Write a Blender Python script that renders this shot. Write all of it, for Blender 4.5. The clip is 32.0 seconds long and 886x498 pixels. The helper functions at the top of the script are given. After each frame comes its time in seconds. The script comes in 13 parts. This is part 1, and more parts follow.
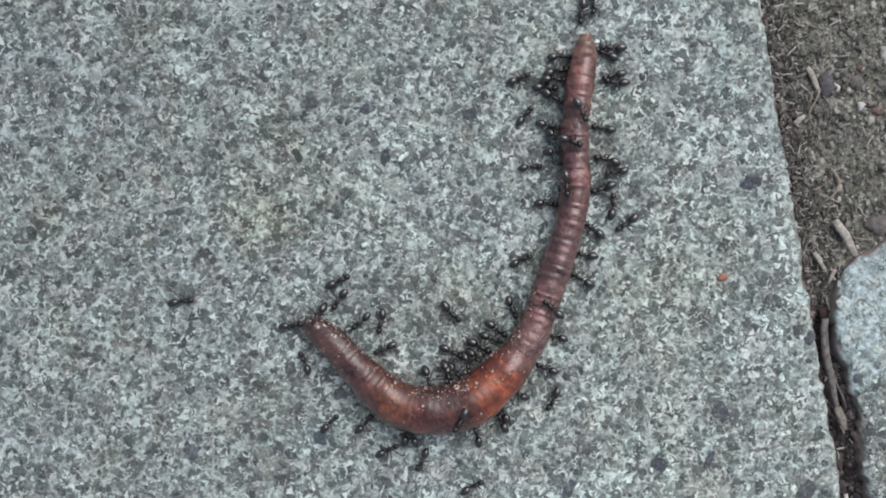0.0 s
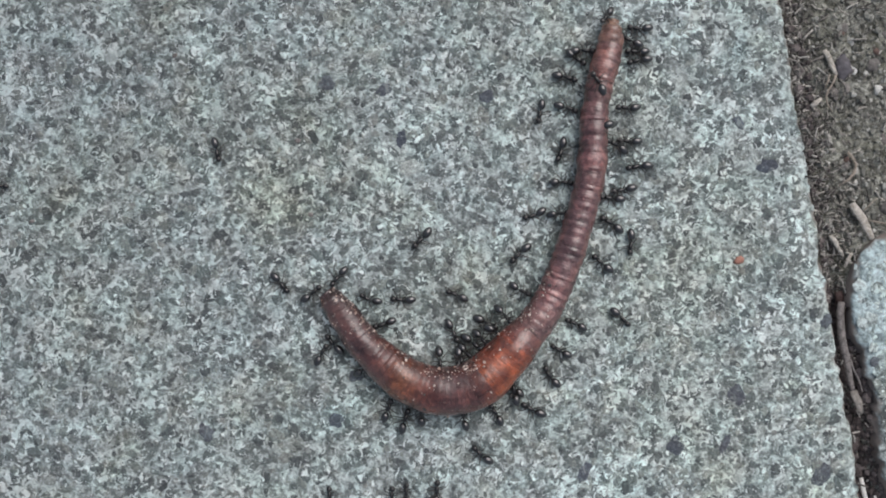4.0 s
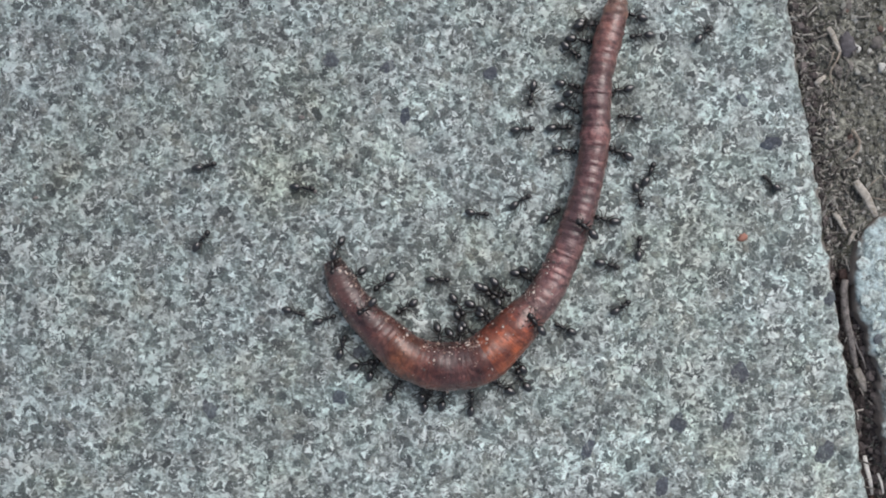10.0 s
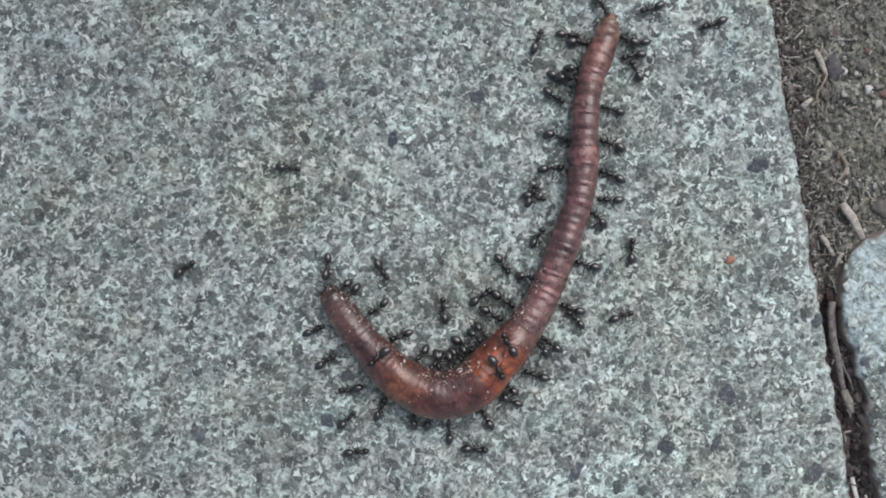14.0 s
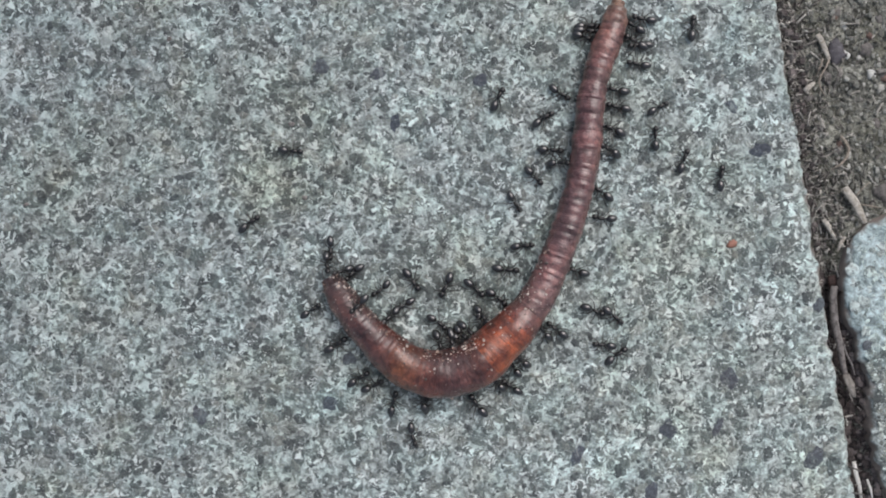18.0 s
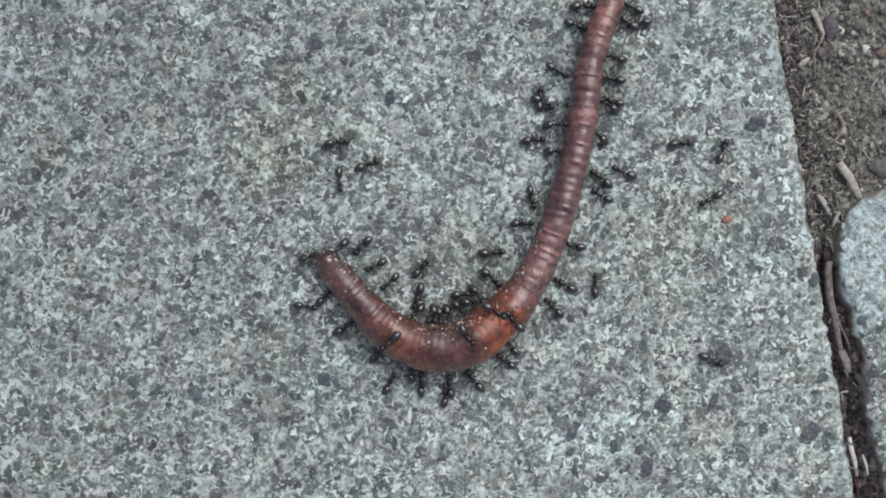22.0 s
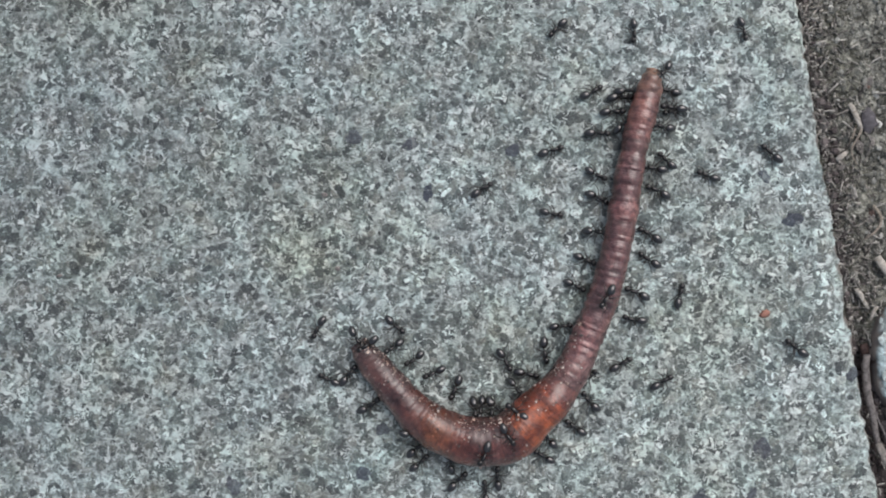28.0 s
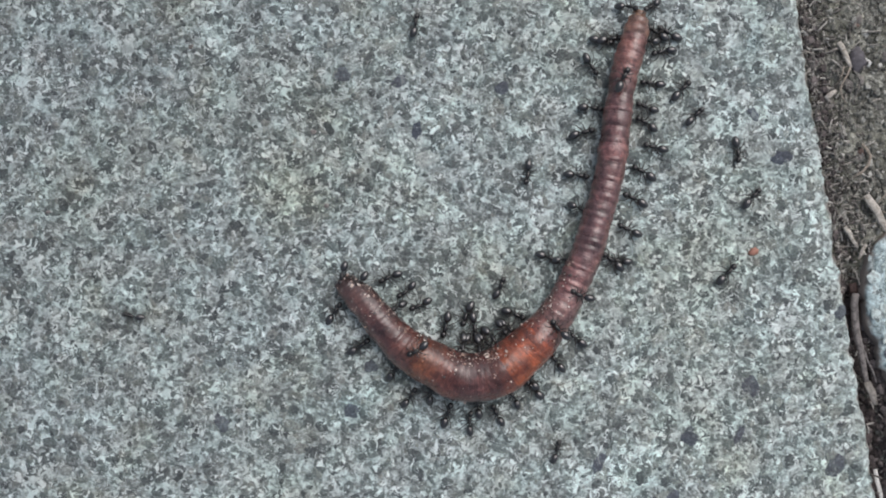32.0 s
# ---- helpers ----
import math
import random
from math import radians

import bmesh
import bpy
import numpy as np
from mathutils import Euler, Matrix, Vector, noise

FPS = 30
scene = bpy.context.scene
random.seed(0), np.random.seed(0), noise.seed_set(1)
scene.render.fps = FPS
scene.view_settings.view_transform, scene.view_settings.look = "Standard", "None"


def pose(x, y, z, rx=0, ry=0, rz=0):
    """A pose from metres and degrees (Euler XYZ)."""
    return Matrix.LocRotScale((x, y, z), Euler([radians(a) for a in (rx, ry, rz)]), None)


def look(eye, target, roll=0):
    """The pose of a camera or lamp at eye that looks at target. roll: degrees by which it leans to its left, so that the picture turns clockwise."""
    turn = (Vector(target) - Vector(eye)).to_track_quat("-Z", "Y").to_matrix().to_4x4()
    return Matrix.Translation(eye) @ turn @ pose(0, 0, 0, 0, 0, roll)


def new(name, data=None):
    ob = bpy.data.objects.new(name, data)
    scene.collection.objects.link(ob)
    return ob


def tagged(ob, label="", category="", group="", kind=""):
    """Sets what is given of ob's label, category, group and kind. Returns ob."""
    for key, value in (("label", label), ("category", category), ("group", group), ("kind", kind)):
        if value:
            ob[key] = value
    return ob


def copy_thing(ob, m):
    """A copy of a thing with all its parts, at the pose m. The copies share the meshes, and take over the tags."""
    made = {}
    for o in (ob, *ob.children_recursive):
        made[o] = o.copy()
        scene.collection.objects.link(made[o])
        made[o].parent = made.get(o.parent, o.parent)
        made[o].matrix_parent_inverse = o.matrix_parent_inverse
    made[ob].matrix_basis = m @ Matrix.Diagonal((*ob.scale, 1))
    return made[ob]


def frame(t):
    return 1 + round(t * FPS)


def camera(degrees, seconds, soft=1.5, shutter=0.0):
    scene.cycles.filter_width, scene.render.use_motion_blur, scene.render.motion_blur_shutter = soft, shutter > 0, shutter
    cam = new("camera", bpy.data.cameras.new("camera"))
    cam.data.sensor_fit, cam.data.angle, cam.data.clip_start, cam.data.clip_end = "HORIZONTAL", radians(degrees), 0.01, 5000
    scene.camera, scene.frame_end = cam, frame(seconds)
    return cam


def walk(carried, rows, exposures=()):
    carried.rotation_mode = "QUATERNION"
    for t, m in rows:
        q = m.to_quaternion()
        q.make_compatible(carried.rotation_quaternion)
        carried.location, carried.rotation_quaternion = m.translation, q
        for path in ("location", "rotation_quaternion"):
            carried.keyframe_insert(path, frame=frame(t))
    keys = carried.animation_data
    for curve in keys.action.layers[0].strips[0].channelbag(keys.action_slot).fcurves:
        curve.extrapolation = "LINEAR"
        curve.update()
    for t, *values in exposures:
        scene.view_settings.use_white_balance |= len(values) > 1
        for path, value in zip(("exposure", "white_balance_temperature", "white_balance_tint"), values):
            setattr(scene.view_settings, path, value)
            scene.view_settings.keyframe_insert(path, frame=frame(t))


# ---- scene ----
# ---- camera ----
LENS = 60.0
cam = camera(LENS, 32.0, soft=1.88, shutter=0.5)
walk(cam, [(t, pose(x, y, z, 0, 0, roll)) for t, x, y, z, roll in [
    (0, 0.000001, 0.000001, 0.12298, -0.001),
    (0.5, -0.000406, 0.000154, 0.12299, 0.005),
    (1, -0.001109, -0.000176, 0.12298, -0.006),
    (1.5, -0.001498, -0.000476, 0.12303, 0.041),
    (2, -0.002108, -0.000634, 0.12295, 0.037),
    (2.5, -0.002622, -0.001121, 0.12296, 0.057),
    (3, -0.002645, -0.001442, 0.12293, 0.076),
    (3.5, -0.002491, -0.002513, 0.12281, 0.145),
    (5.5, -0.002963, -0.003209, 0.12280, 0.153),
    (6, -0.003079, -0.003618, 0.12290, 0.135),
    (6.5, -0.003216, -0.004152, 0.12274, 0.189),
    (7, -0.003425, -0.004423, 0.12285, 0.230),
    (7.5, -0.003775, -0.005121, 0.12288, 0.165),
    (8, -0.003693, -0.005296, 0.12279, 0.137),
    (8.5, -0.003630, -0.005536, 0.12279, 0.155),
    (9, -0.003542, -0.005554, 0.12273, 0.164),
    (9.5, -0.003344, -0.006318, 0.12266, 0.201),
    (10, -0.003116, -0.006550, 0.12279, 0.218),
    (10.5, -0.003062, -0.006545, 0.12287, 0.133),
    (11, -0.003239, -0.007099, 0.12290, 0.173),
    (11.5, -0.002730, -0.007206, 0.12277, 0.179),
    (12, -0.002383, -0.007052, 0.12290, 0.175),
    (12.5, -0.001761, -0.006294, 0.12289, 0.085),
    (13, -0.001589, -0.004875, 0.12304, 0.040),
    (13.5, -0.001100, -0.004134, 0.12295, 0.034),
    (14, -0.001173, -0.002824, 0.12304, 0.088),
    (14.5, -0.000671, -0.002558, 0.12303, 0.057),
    (16.5, -0.000501, -0.004418, 0.12314, 0.102),
    (17, -0.001185, -0.004580, 0.12315, 0.165),
    (17.5, -0.001093, -0.005110, 0.12305, 0.187),
    (18, -0.001508, -0.005519, 0.12306, 0.212),
    (18.5, -0.001728, -0.006017, 0.12297, 0.188),
    (19, -0.001724, -0.006515, 0.12293, 0.191),
    (19.5, -0.001755, -0.006606, 0.12316, 0.197),
    (20, -0.001737, -0.007162, 0.12313, 0.216),
    (20.5, -0.001937, -0.007451, 0.12302, 0.255),
    (21, -0.001384, -0.008016, 0.12301, 0.239),
    (21.5, -0.000948, -0.008671, 0.12306, 0.138),
    (22, -0.000668, -0.009348, 0.12303, 0.081),
    (22.5, -0.000232, -0.009900, 0.12310, -0.005),
    (23, 0.000626, -0.011297, 0.12301, -0.040),
    (23.5, 0.001209, -0.013657, 0.12281, -0.048),
    (24, 0.002158, -0.016349, 0.12276, -0.098),
    (24.5, 0.003283, -0.018201, 0.12295, -0.056),
    (25, 0.003804, -0.016968, 0.12311, -0.121),
    (25.5, 0.004646, -0.012219, 0.12332, -0.229),
    (26, 0.004502, -0.005571, 0.12346, -0.202),
    (26.5, 0.003603, 0.001072, 0.12353, -0.051),
    (28.5, -0.008334, 0.005820, 0.12303, 0.131),
    (29, -0.007911, 0.003204, 0.12305, 0.182),
    (29.5, -0.007766, 0.001013, 0.12301, 0.147),
    (30, -0.007128, -0.000378, 0.12277, 0.102),
    (30.5, -0.006446, -0.001302, 0.12315, 0.107),
    (31, -0.006138, -0.001801, 0.12317, 0.204),
    (31.5, -0.005544, -0.003041, 0.12311, 0.200),
    (32, -0.004975, -0.004292, 0.12309, 0.206),
]])

# ---- world, sun, exposure ----
world = bpy.data.worlds.new("overcast_sky")
scene.world = world
world.use_nodes = True
wn = world.node_tree.nodes
sky = wn.new("ShaderNodeTexSky")
sky.sky_type, sky.sun_disc = "NISHITA", False
sky.sun_elevation, sky.sun_rotation = radians(56), radians(38)
sky.air_density, sky.dust_density, sky.ozone_density = 1.0, 4.0, 1.0
# a thin overcast takes most of the blue out of the sky
veil = wn.new("ShaderNodeHueSaturation")
veil.inputs["Saturation"].default_value = 0.62
world.node_tree.links.new(sky.outputs["Color"], veil.inputs["Color"])
world.node_tree.links.new(veil.outputs["Color"], wn["Background"].inputs["Color"])
wn["Background"].inputs["Strength"].default_value = 0.12
sun_data = bpy.data.lights.new("sun", "SUN")
sun_data.energy, sun_data.angle, sun_data.color = 1.12, radians(48), (1.0, 0.945, 0.977)
sun = new("sun", sun_data)
sun.matrix_world = look((0.36, 0.46, 0.83), (0, 0, 0))
scene.view_settings.exposure = 0.0


# ---- materials ----
def material(name, rough=0.8, spec=0.4, metal=0.0):
    m = bpy.data.materials.new(name)
    m.use_nodes = True
    b = m.node_tree.nodes["Principled BSDF"]
    b.inputs["Roughness"].default_value = rough
    b.inputs["Specular IOR Level"].default_value = spec
    b.inputs["Metallic"].default_value = metal
    return m, m.node_tree.nodes, m.node_tree.links, b


def ramp(nodes, links, value, stops, ease="LINEAR"):
    r = nodes.new("ShaderNodeValToRGB")
    r.color_ramp.interpolation = ease
    while len(r.color_ramp.elements) < len(stops):
        r.color_ramp.elements.new(0.5)
    for e, (p, c) in zip(r.color_ramp.elements, stops):
        e.position, e.color = p, (*c, 1)
    links.new(value, r.inputs["Fac"])
    return r.outputs["Color"]


def noise_of(nodes, links, coords, scale, detail=3.0, rough=0.55, distort=0.0):
    n = nodes.new("ShaderNodeTexNoise")
    n.inputs["Scale"].default_value, n.inputs["Detail"].default_value = scale, detail
    n.inputs["Roughness"].default_value, n.inputs["Distortion"].default_value = rough, distort
    links.new(coords, n.inputs["Vector"])
    return n.outputs["Fac"]


def mixed(nodes, links, fac, a, b, how="MIX"):
    m = nodes.new("ShaderNodeMix")
    m.data_type, m.blend_type = "RGBA", how
    if isinstance(fac, float):
        m.inputs["Factor"].default_value = fac
    else:
        links.new(fac, m.inputs["Factor"])
    for socket, v in ((m.inputs["A"], a), (m.inputs["B"], b)):
        if isinstance(v, tuple):
            socket.default_value = (*v, 1)
        else:
            links.new(v, socket)
    return m.outputs["Result"]


def bumped(nodes, links, bsdf, height, strength=0.5, distance=0.0003):
    b = nodes.new("ShaderNodeBump")
    b.inputs["Strength"].default_value, b.inputs["Distance"].default_value = strength, distance
    links.new(height, b.inputs["Height"])
    links.new(b.outputs["Normal"], bsdf.inputs["Normal"])


def cement_film(n, l, at):
    """Where pale cement lies over the stone: a ragged net, thick in some patches and worn off in others."""
    net = noise_of(n, l, at, 880, 5, 0.66, 0.9)
    patch = noise_of(n, l, at, 150, 3, 0.6, 0.5)
    more = n.new("ShaderNodeMath")
    more.operation = "MULTIPLY_ADD"
    l.new(patch, more.inputs[0])
    more.inputs[1].default_value = 0.34
    l.new(net, more.inputs[2])
    return ramp(n, l, more.outputs["Value"], [(0.712, (0, 0, 0)), (0.778, (1, 1, 1))])


# stains on the slab: where they lie, how far they reach, and how they tint the stone
STAINS = [(-0.0302, 0.0054, 0.0100, (1.03, 1.00, 0.91)), (-0.0105, 0.0115, 0.0046, (1.42, 1.42, 1.40)), (-0.0190, -0.0288, 0.0052, (1.02, 1.10, 1.11)),
          (0.0274, -0.0395, 0.0060, (1.06, 1.13, 1.13)), (0.0449, 0.0293, 0.0034, (0.76, 0.84, 0.86)), (-0.0050, 0.0180, 0.0050, (1.25, 1.26, 1.24)), (-0.0420, -0.0060, 0.0090, (0.86, 0.85, 0.84)), (-0.0520, 0.0250, 0.0100, (0.90, 0.90, 0.91))]


def stained(n, l, at, c):
    """Tints the stone within each stain, its rim broken by noise."""
    ragged = noise_of(n, l, at, 260, 4, 0.65, 0.6)
    for x, y, reach, tint in STAINS:
        away = n.new("ShaderNodeVectorMath")
        away.operation = "DISTANCE"
        away.inputs[1].default_value = (x, y, 0)
        l.new(at, away.inputs[0])
        rim = n.new("ShaderNodeMath")
        rim.operation = "MULTIPLY_ADD"
        l.new(ragged, rim.inputs[0])
        rim.inputs[1].default_value = 1.3 * reach
        l.new(away.outputs["Value"], rim.inputs[2])
        inner = n.new("ShaderNodeMapRange")
        inner.inputs["From Min"].default_value, inner.inputs["From Max"].default_value = 1.55 * reach, 0.75 * reach
        l.new(rim.outputs["Value"], inner.inputs["Value"])
        c = mixed(n, l, inner.outputs["Result"], c, tint, "MULTIPLY")
    return c


def slab_tone(n, l, at, c, stain):
    """Broad grime, and a tone that grows paler towards the slab's open edge."""
    c = stained(n, l, at, c)
    broad = noise_of(n, l, at, 38, 3, 0.55)
    c = mixed(n, l, ramp(n, l, broad, [(0.40, (0, 0, 0)), (0.72, (0.6, 0.6, 0.6))]), c, stain, "MULTIPLY")
    earth = noise_of(n, l, at, 95, 4, 0.6, 0.4)
    c = mixed(n, l, ramp(n, l, earth, [(0.54, (0, 0, 0)), (0.70, (0.75, 0.75, 0.75))]), c, (0.98, 0.95, 0.87), "MULTIPLY")
    hue = noise_of(n, l, at, 210, 3, 0.6)
    c = mixed(n, l, 1.0, c, ramp(n, l, hue, [(0.34, (0.87, 0.84, 0.83)), (0.46, (1.02, 1.0, 0.99)), (0.54, (0.99, 1.01, 1.0)), (0.66, (1.10, 1.15, 1.13))]), "MULTIPLY")
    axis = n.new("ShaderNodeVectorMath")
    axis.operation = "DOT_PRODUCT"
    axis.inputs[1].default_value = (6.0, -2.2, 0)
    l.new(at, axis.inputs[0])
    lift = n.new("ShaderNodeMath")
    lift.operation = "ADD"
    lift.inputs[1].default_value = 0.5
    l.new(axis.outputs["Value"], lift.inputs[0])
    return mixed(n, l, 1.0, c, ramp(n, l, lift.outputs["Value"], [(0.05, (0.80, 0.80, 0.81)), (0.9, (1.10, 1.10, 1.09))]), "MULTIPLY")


def soiled_shaded_sides(n, l, at, c, high):
    """Earth clinging to a slab's sides; its brown also paints in the worn rim's shade."""
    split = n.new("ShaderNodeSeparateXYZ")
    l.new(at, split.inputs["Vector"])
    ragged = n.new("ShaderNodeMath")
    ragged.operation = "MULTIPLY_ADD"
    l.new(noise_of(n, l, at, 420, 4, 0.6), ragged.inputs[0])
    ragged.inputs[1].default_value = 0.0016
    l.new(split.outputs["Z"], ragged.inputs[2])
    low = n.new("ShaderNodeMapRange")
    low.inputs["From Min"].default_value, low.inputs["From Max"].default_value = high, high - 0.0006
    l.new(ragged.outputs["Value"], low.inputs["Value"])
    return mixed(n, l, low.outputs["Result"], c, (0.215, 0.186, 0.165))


def concrete_material(name, light, mid, dark, stain):
    m, n, l, b = material(name, 0.85, 0.3)
    at = n.new("ShaderNodeNewGeometry").outputs["Position"]
    fine = noise_of(n, l, at, 1400, 4, 0.65, 0.4)
    net = noise_of(n, l, at, 500, 4, 0.65, 0.8)
    c = ramp(n, l, net, [(0.36, dark), (0.47, mid), (0.60, light)])
    c = mixed(n, l, 0.5, c, ramp(n, l, fine, [(0.34, dark), (0.5, mid), (0.62, light)]))
    c = mixed(n, l, cement_film(n, l, at), c, light)
    l.new(soiled_shaded_sides(n, l, at, slab_tone(n, l, at, c, stain), 0.00052), b.inputs["Base Color"])
    bumped(n, l, b, fine, 0.6, 0.0002)
    return m


def aggregate_material(name, stops, light, per_object):
    m, n, l, b = material(name, 0.75, 0.35)
    geo = n.new("ShaderNodeNewGeometry")
    at = geo.outputs["Position"]
    pick = n.new("ShaderNodeObjectInfo").outputs["Random"] if per_object else geo.outputs["Random Per Island"]
    c = ramp(n, l, pick, stops)
    fine = noise_of(n, l, at, 1700, 4, 0.7, 0.5)
    c = mixed(n, l, 0.85, c, ramp(n, l, fine, [(0.34, (0.45, 0.45, 0.46)), (0.52, (1, 1, 1)), (0.68, (1.8, 1.8, 1.75))]), "MULTIPLY")
    c = mixed(n, l, cement_film(n, l, at), c, light)
    l.new(slab_tone(n, l, at, c, (0.80, 0.78, 0.68)), b.inputs["Base Color"])
    bumped(n, l, b, fine, 0.5, 0.00015)
    return m


def island_material(name, stops, rough=0.7, spec=0.35, grain=1500, spread=0.35, per_object=False):
    """Pieces of one kind, each with a tint of its own and fine grain."""
    m, n, l, b = material(name, rough, spec)
    at = n.new("ShaderNodeNewGeometry")
    pick = n.new("ShaderNodeObjectInfo").outputs["Random"] if per_object else at.outputs["Random Per Island"]
    c = ramp(n, l, pick, stops)
    fine = noise_of(n, l, at.outputs["Position"], grain, 4, 0.65, 0.5)
    c = mixed(n, l, spread, c, ramp(n, l, fine, [(0.32, (0.30, 0.30, 0.30)), (0.55, (1, 1, 1)), (0.72, (1.7, 1.7, 1.7))]), "MULTIPLY")
    l.new(c, b.inputs["Base Color"])
    bumped(n, l, b, fine, 0.4, 0.00015)
    return m


def skin_material():
    """Wet worm skin: a dark back, a paler belly side, fine cross wrinkles and a film of slime."""
    m, n, l, b = material("worm_skin", 0.40, 0.35)
    info = n.new("ShaderNodeObjectInfo")
    rest = n.new("ShaderNodeAttribute")
    rest.attribute_name = "rest"
    at = rest.outputs["Vector"]
    split = n.new("ShaderNodeSeparateXYZ")
    l.new(at, split.inputs["Vector"])
    # the belly side, its border uneven
    border = n.new("ShaderNodeMath")
    border.operation = "MULTIPLY_ADD"
    l.new(noise_of(n, l, at, 300, 3, 0.6, 0.4), border.inputs[0])
    border.inputs[1].default_value = 0.0024
    l.new(split.outputs["X"], border.inputs[2])
    side = n.new("ShaderNodeMapRange")
    side.inputs["From Min"].default_value, side.inputs["From Max"].default_value = 0.0012, 0.0038
    # least on the saddle and before it
    pale = n.new("ShaderNodeMapRange")
    pale.inputs["From Min"].default_value, pale.inputs["From Max"].default_value = 0.08, 0.35
    pale.inputs["To Min"].default_value, pale.inputs["To Max"].default_value = 0.12, 0.62
    l.new(info.outputs["Alpha"], pale.inputs["Value"])
    l.new(pale.outputs["Result"], side.inputs["To Max"])
    l.new(border.outputs["Value"], side.inputs["Value"])
    c = mixed(n, l, side.outputs["Result"], info.outputs["Color"], (0.150, 0.090, 0.083))
    # the dark stripe along the back, with the inner edge's crevice shade painted in
    back = n.new("ShaderNodeMapRange")
    back.inputs["From Min"].default_value, back.inputs["From Max"].default_value = 0.0002, -0.0022
    l.new(border.outputs["Value"], back.inputs["Value"])
    c = mixed(n, l, back.outputs["Result"], c, (0.52, 0.33, 0.32), "MULTIPLY")
    blotch = noise_of(n, l, at, 800, 5, 0.65, 0.6)
    c = mixed(n, l, 0.65, c, ramp(n, l, blotch, [(0.36, (0.42, 0.30, 0.29)), (0.5, (1, 1, 1)), (0.64, (1.7, 1.65, 1.55))]), "MULTIPLY")
    cloud = noise_of(n, l, at, 240, 3, 0.6, 0.5)
    c = mixed(n, l, 0.85, c, ramp(n, l, cloud, [(0.38, (0.62, 0.52, 0.54)), (0.49, (1, 1, 1)), (0.60, (1.38, 1.28, 1.18))]), "MULTIPLY")
    # ring ends darker and redder: broken pigment, plus groove shade put into the colour
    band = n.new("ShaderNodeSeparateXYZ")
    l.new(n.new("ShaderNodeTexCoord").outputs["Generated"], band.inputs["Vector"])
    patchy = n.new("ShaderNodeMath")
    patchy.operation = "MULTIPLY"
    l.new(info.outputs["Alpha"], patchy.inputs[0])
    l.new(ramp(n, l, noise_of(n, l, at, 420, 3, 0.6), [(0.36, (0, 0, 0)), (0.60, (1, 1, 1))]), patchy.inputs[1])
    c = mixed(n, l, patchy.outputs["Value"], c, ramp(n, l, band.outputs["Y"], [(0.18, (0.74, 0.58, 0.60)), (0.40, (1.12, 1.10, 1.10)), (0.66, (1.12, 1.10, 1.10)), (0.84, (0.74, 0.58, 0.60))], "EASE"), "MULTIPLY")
    l.new(c, b.inputs["Base Color"])
    stretch = n.new("ShaderNodeMapping")
    stretch.inputs["Scale"].default_value = (260, 2700, 260)
    l.new(at, stretch.inputs["Vector"])
    wrinkle = noise_of(n, l, stretch.outputs["Vector"], 1.0, 3, 0.6, 0.5)
    lumps = noise_of(n, l, at, 520, 3, 0.55, 0.3)
    # the tail's rings are smoother than the front's
    fine = n.new("ShaderNodeMapRange")
    fine.inputs["To Min"].default_value, fine.inputs["To Max"].default_value = 0.45, 0.20
    l.new(info.outputs["Alpha"], fine.inputs["Value"])
    creased = n.new("ShaderNodeMath")
    creased.operation = "MULTIPLY"
    l.new(wrinkle, creased.inputs[0])
    l.new(fine.outputs["Result"], creased.inputs[1])
    both = n.new("ShaderNodeMath")
    both.operation = "MULTIPLY_ADD"
    l.new(lumps, both.inputs[0])
    both.inputs[1].default_value = 1.1
    l.new(creased.outputs["Value"], both.inputs[2])
    bumped(n, l, b, both.outputs["Value"], 1.0, 0.0010)
    b.inputs["Coat Weight"].default_value, b.inputs["Coat IOR"].default_value = 1.0, 1.60
    slime = noise_of(n, l, at, 330, 2, 0.5)
    l.new(ramp(n, l, slime, [(0.35, (0.16, 0.16, 0.16)), (0.65, (0.40, 0.40, 0.40))]), b.inputs["Coat Roughness"])
    return m


def ant_material(name, a, bcol, rough, coat=0.0):
    m, n, l, b = material(name, rough, 0.75)
    b.inputs["Coat Weight"].default_value, b.inputs["Coat IOR"].default_value, b.inputs["Coat Roughness"].default_value = coat, 1.8, 0.14
    at = n.new("ShaderNodeTexCoord").outputs["Object"]
    l.new(mixed(n, l, noise_of(n, l, at, 2500, 3), a, bcol), b.inputs["Base Color"])
    return m


def plant_material(name, a, bcol, rough=0.7):
    m, n, l, b = material(name, rough, 0.3)
    at = n.new("ShaderNodeNewGeometry").outputs["Position"]
    streak = noise_of(n, l, at, 1100, 5, 0.7, 0.8)
    l.new(ramp(n, l, streak, [(0.33, a), (0.66, bcol)]), b.inputs["Base Color"])
    bumped(n, l, b, streak, 0.7, 0.0002)
    return m


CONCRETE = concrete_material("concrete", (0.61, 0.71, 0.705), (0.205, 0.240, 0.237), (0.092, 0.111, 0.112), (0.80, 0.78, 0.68))


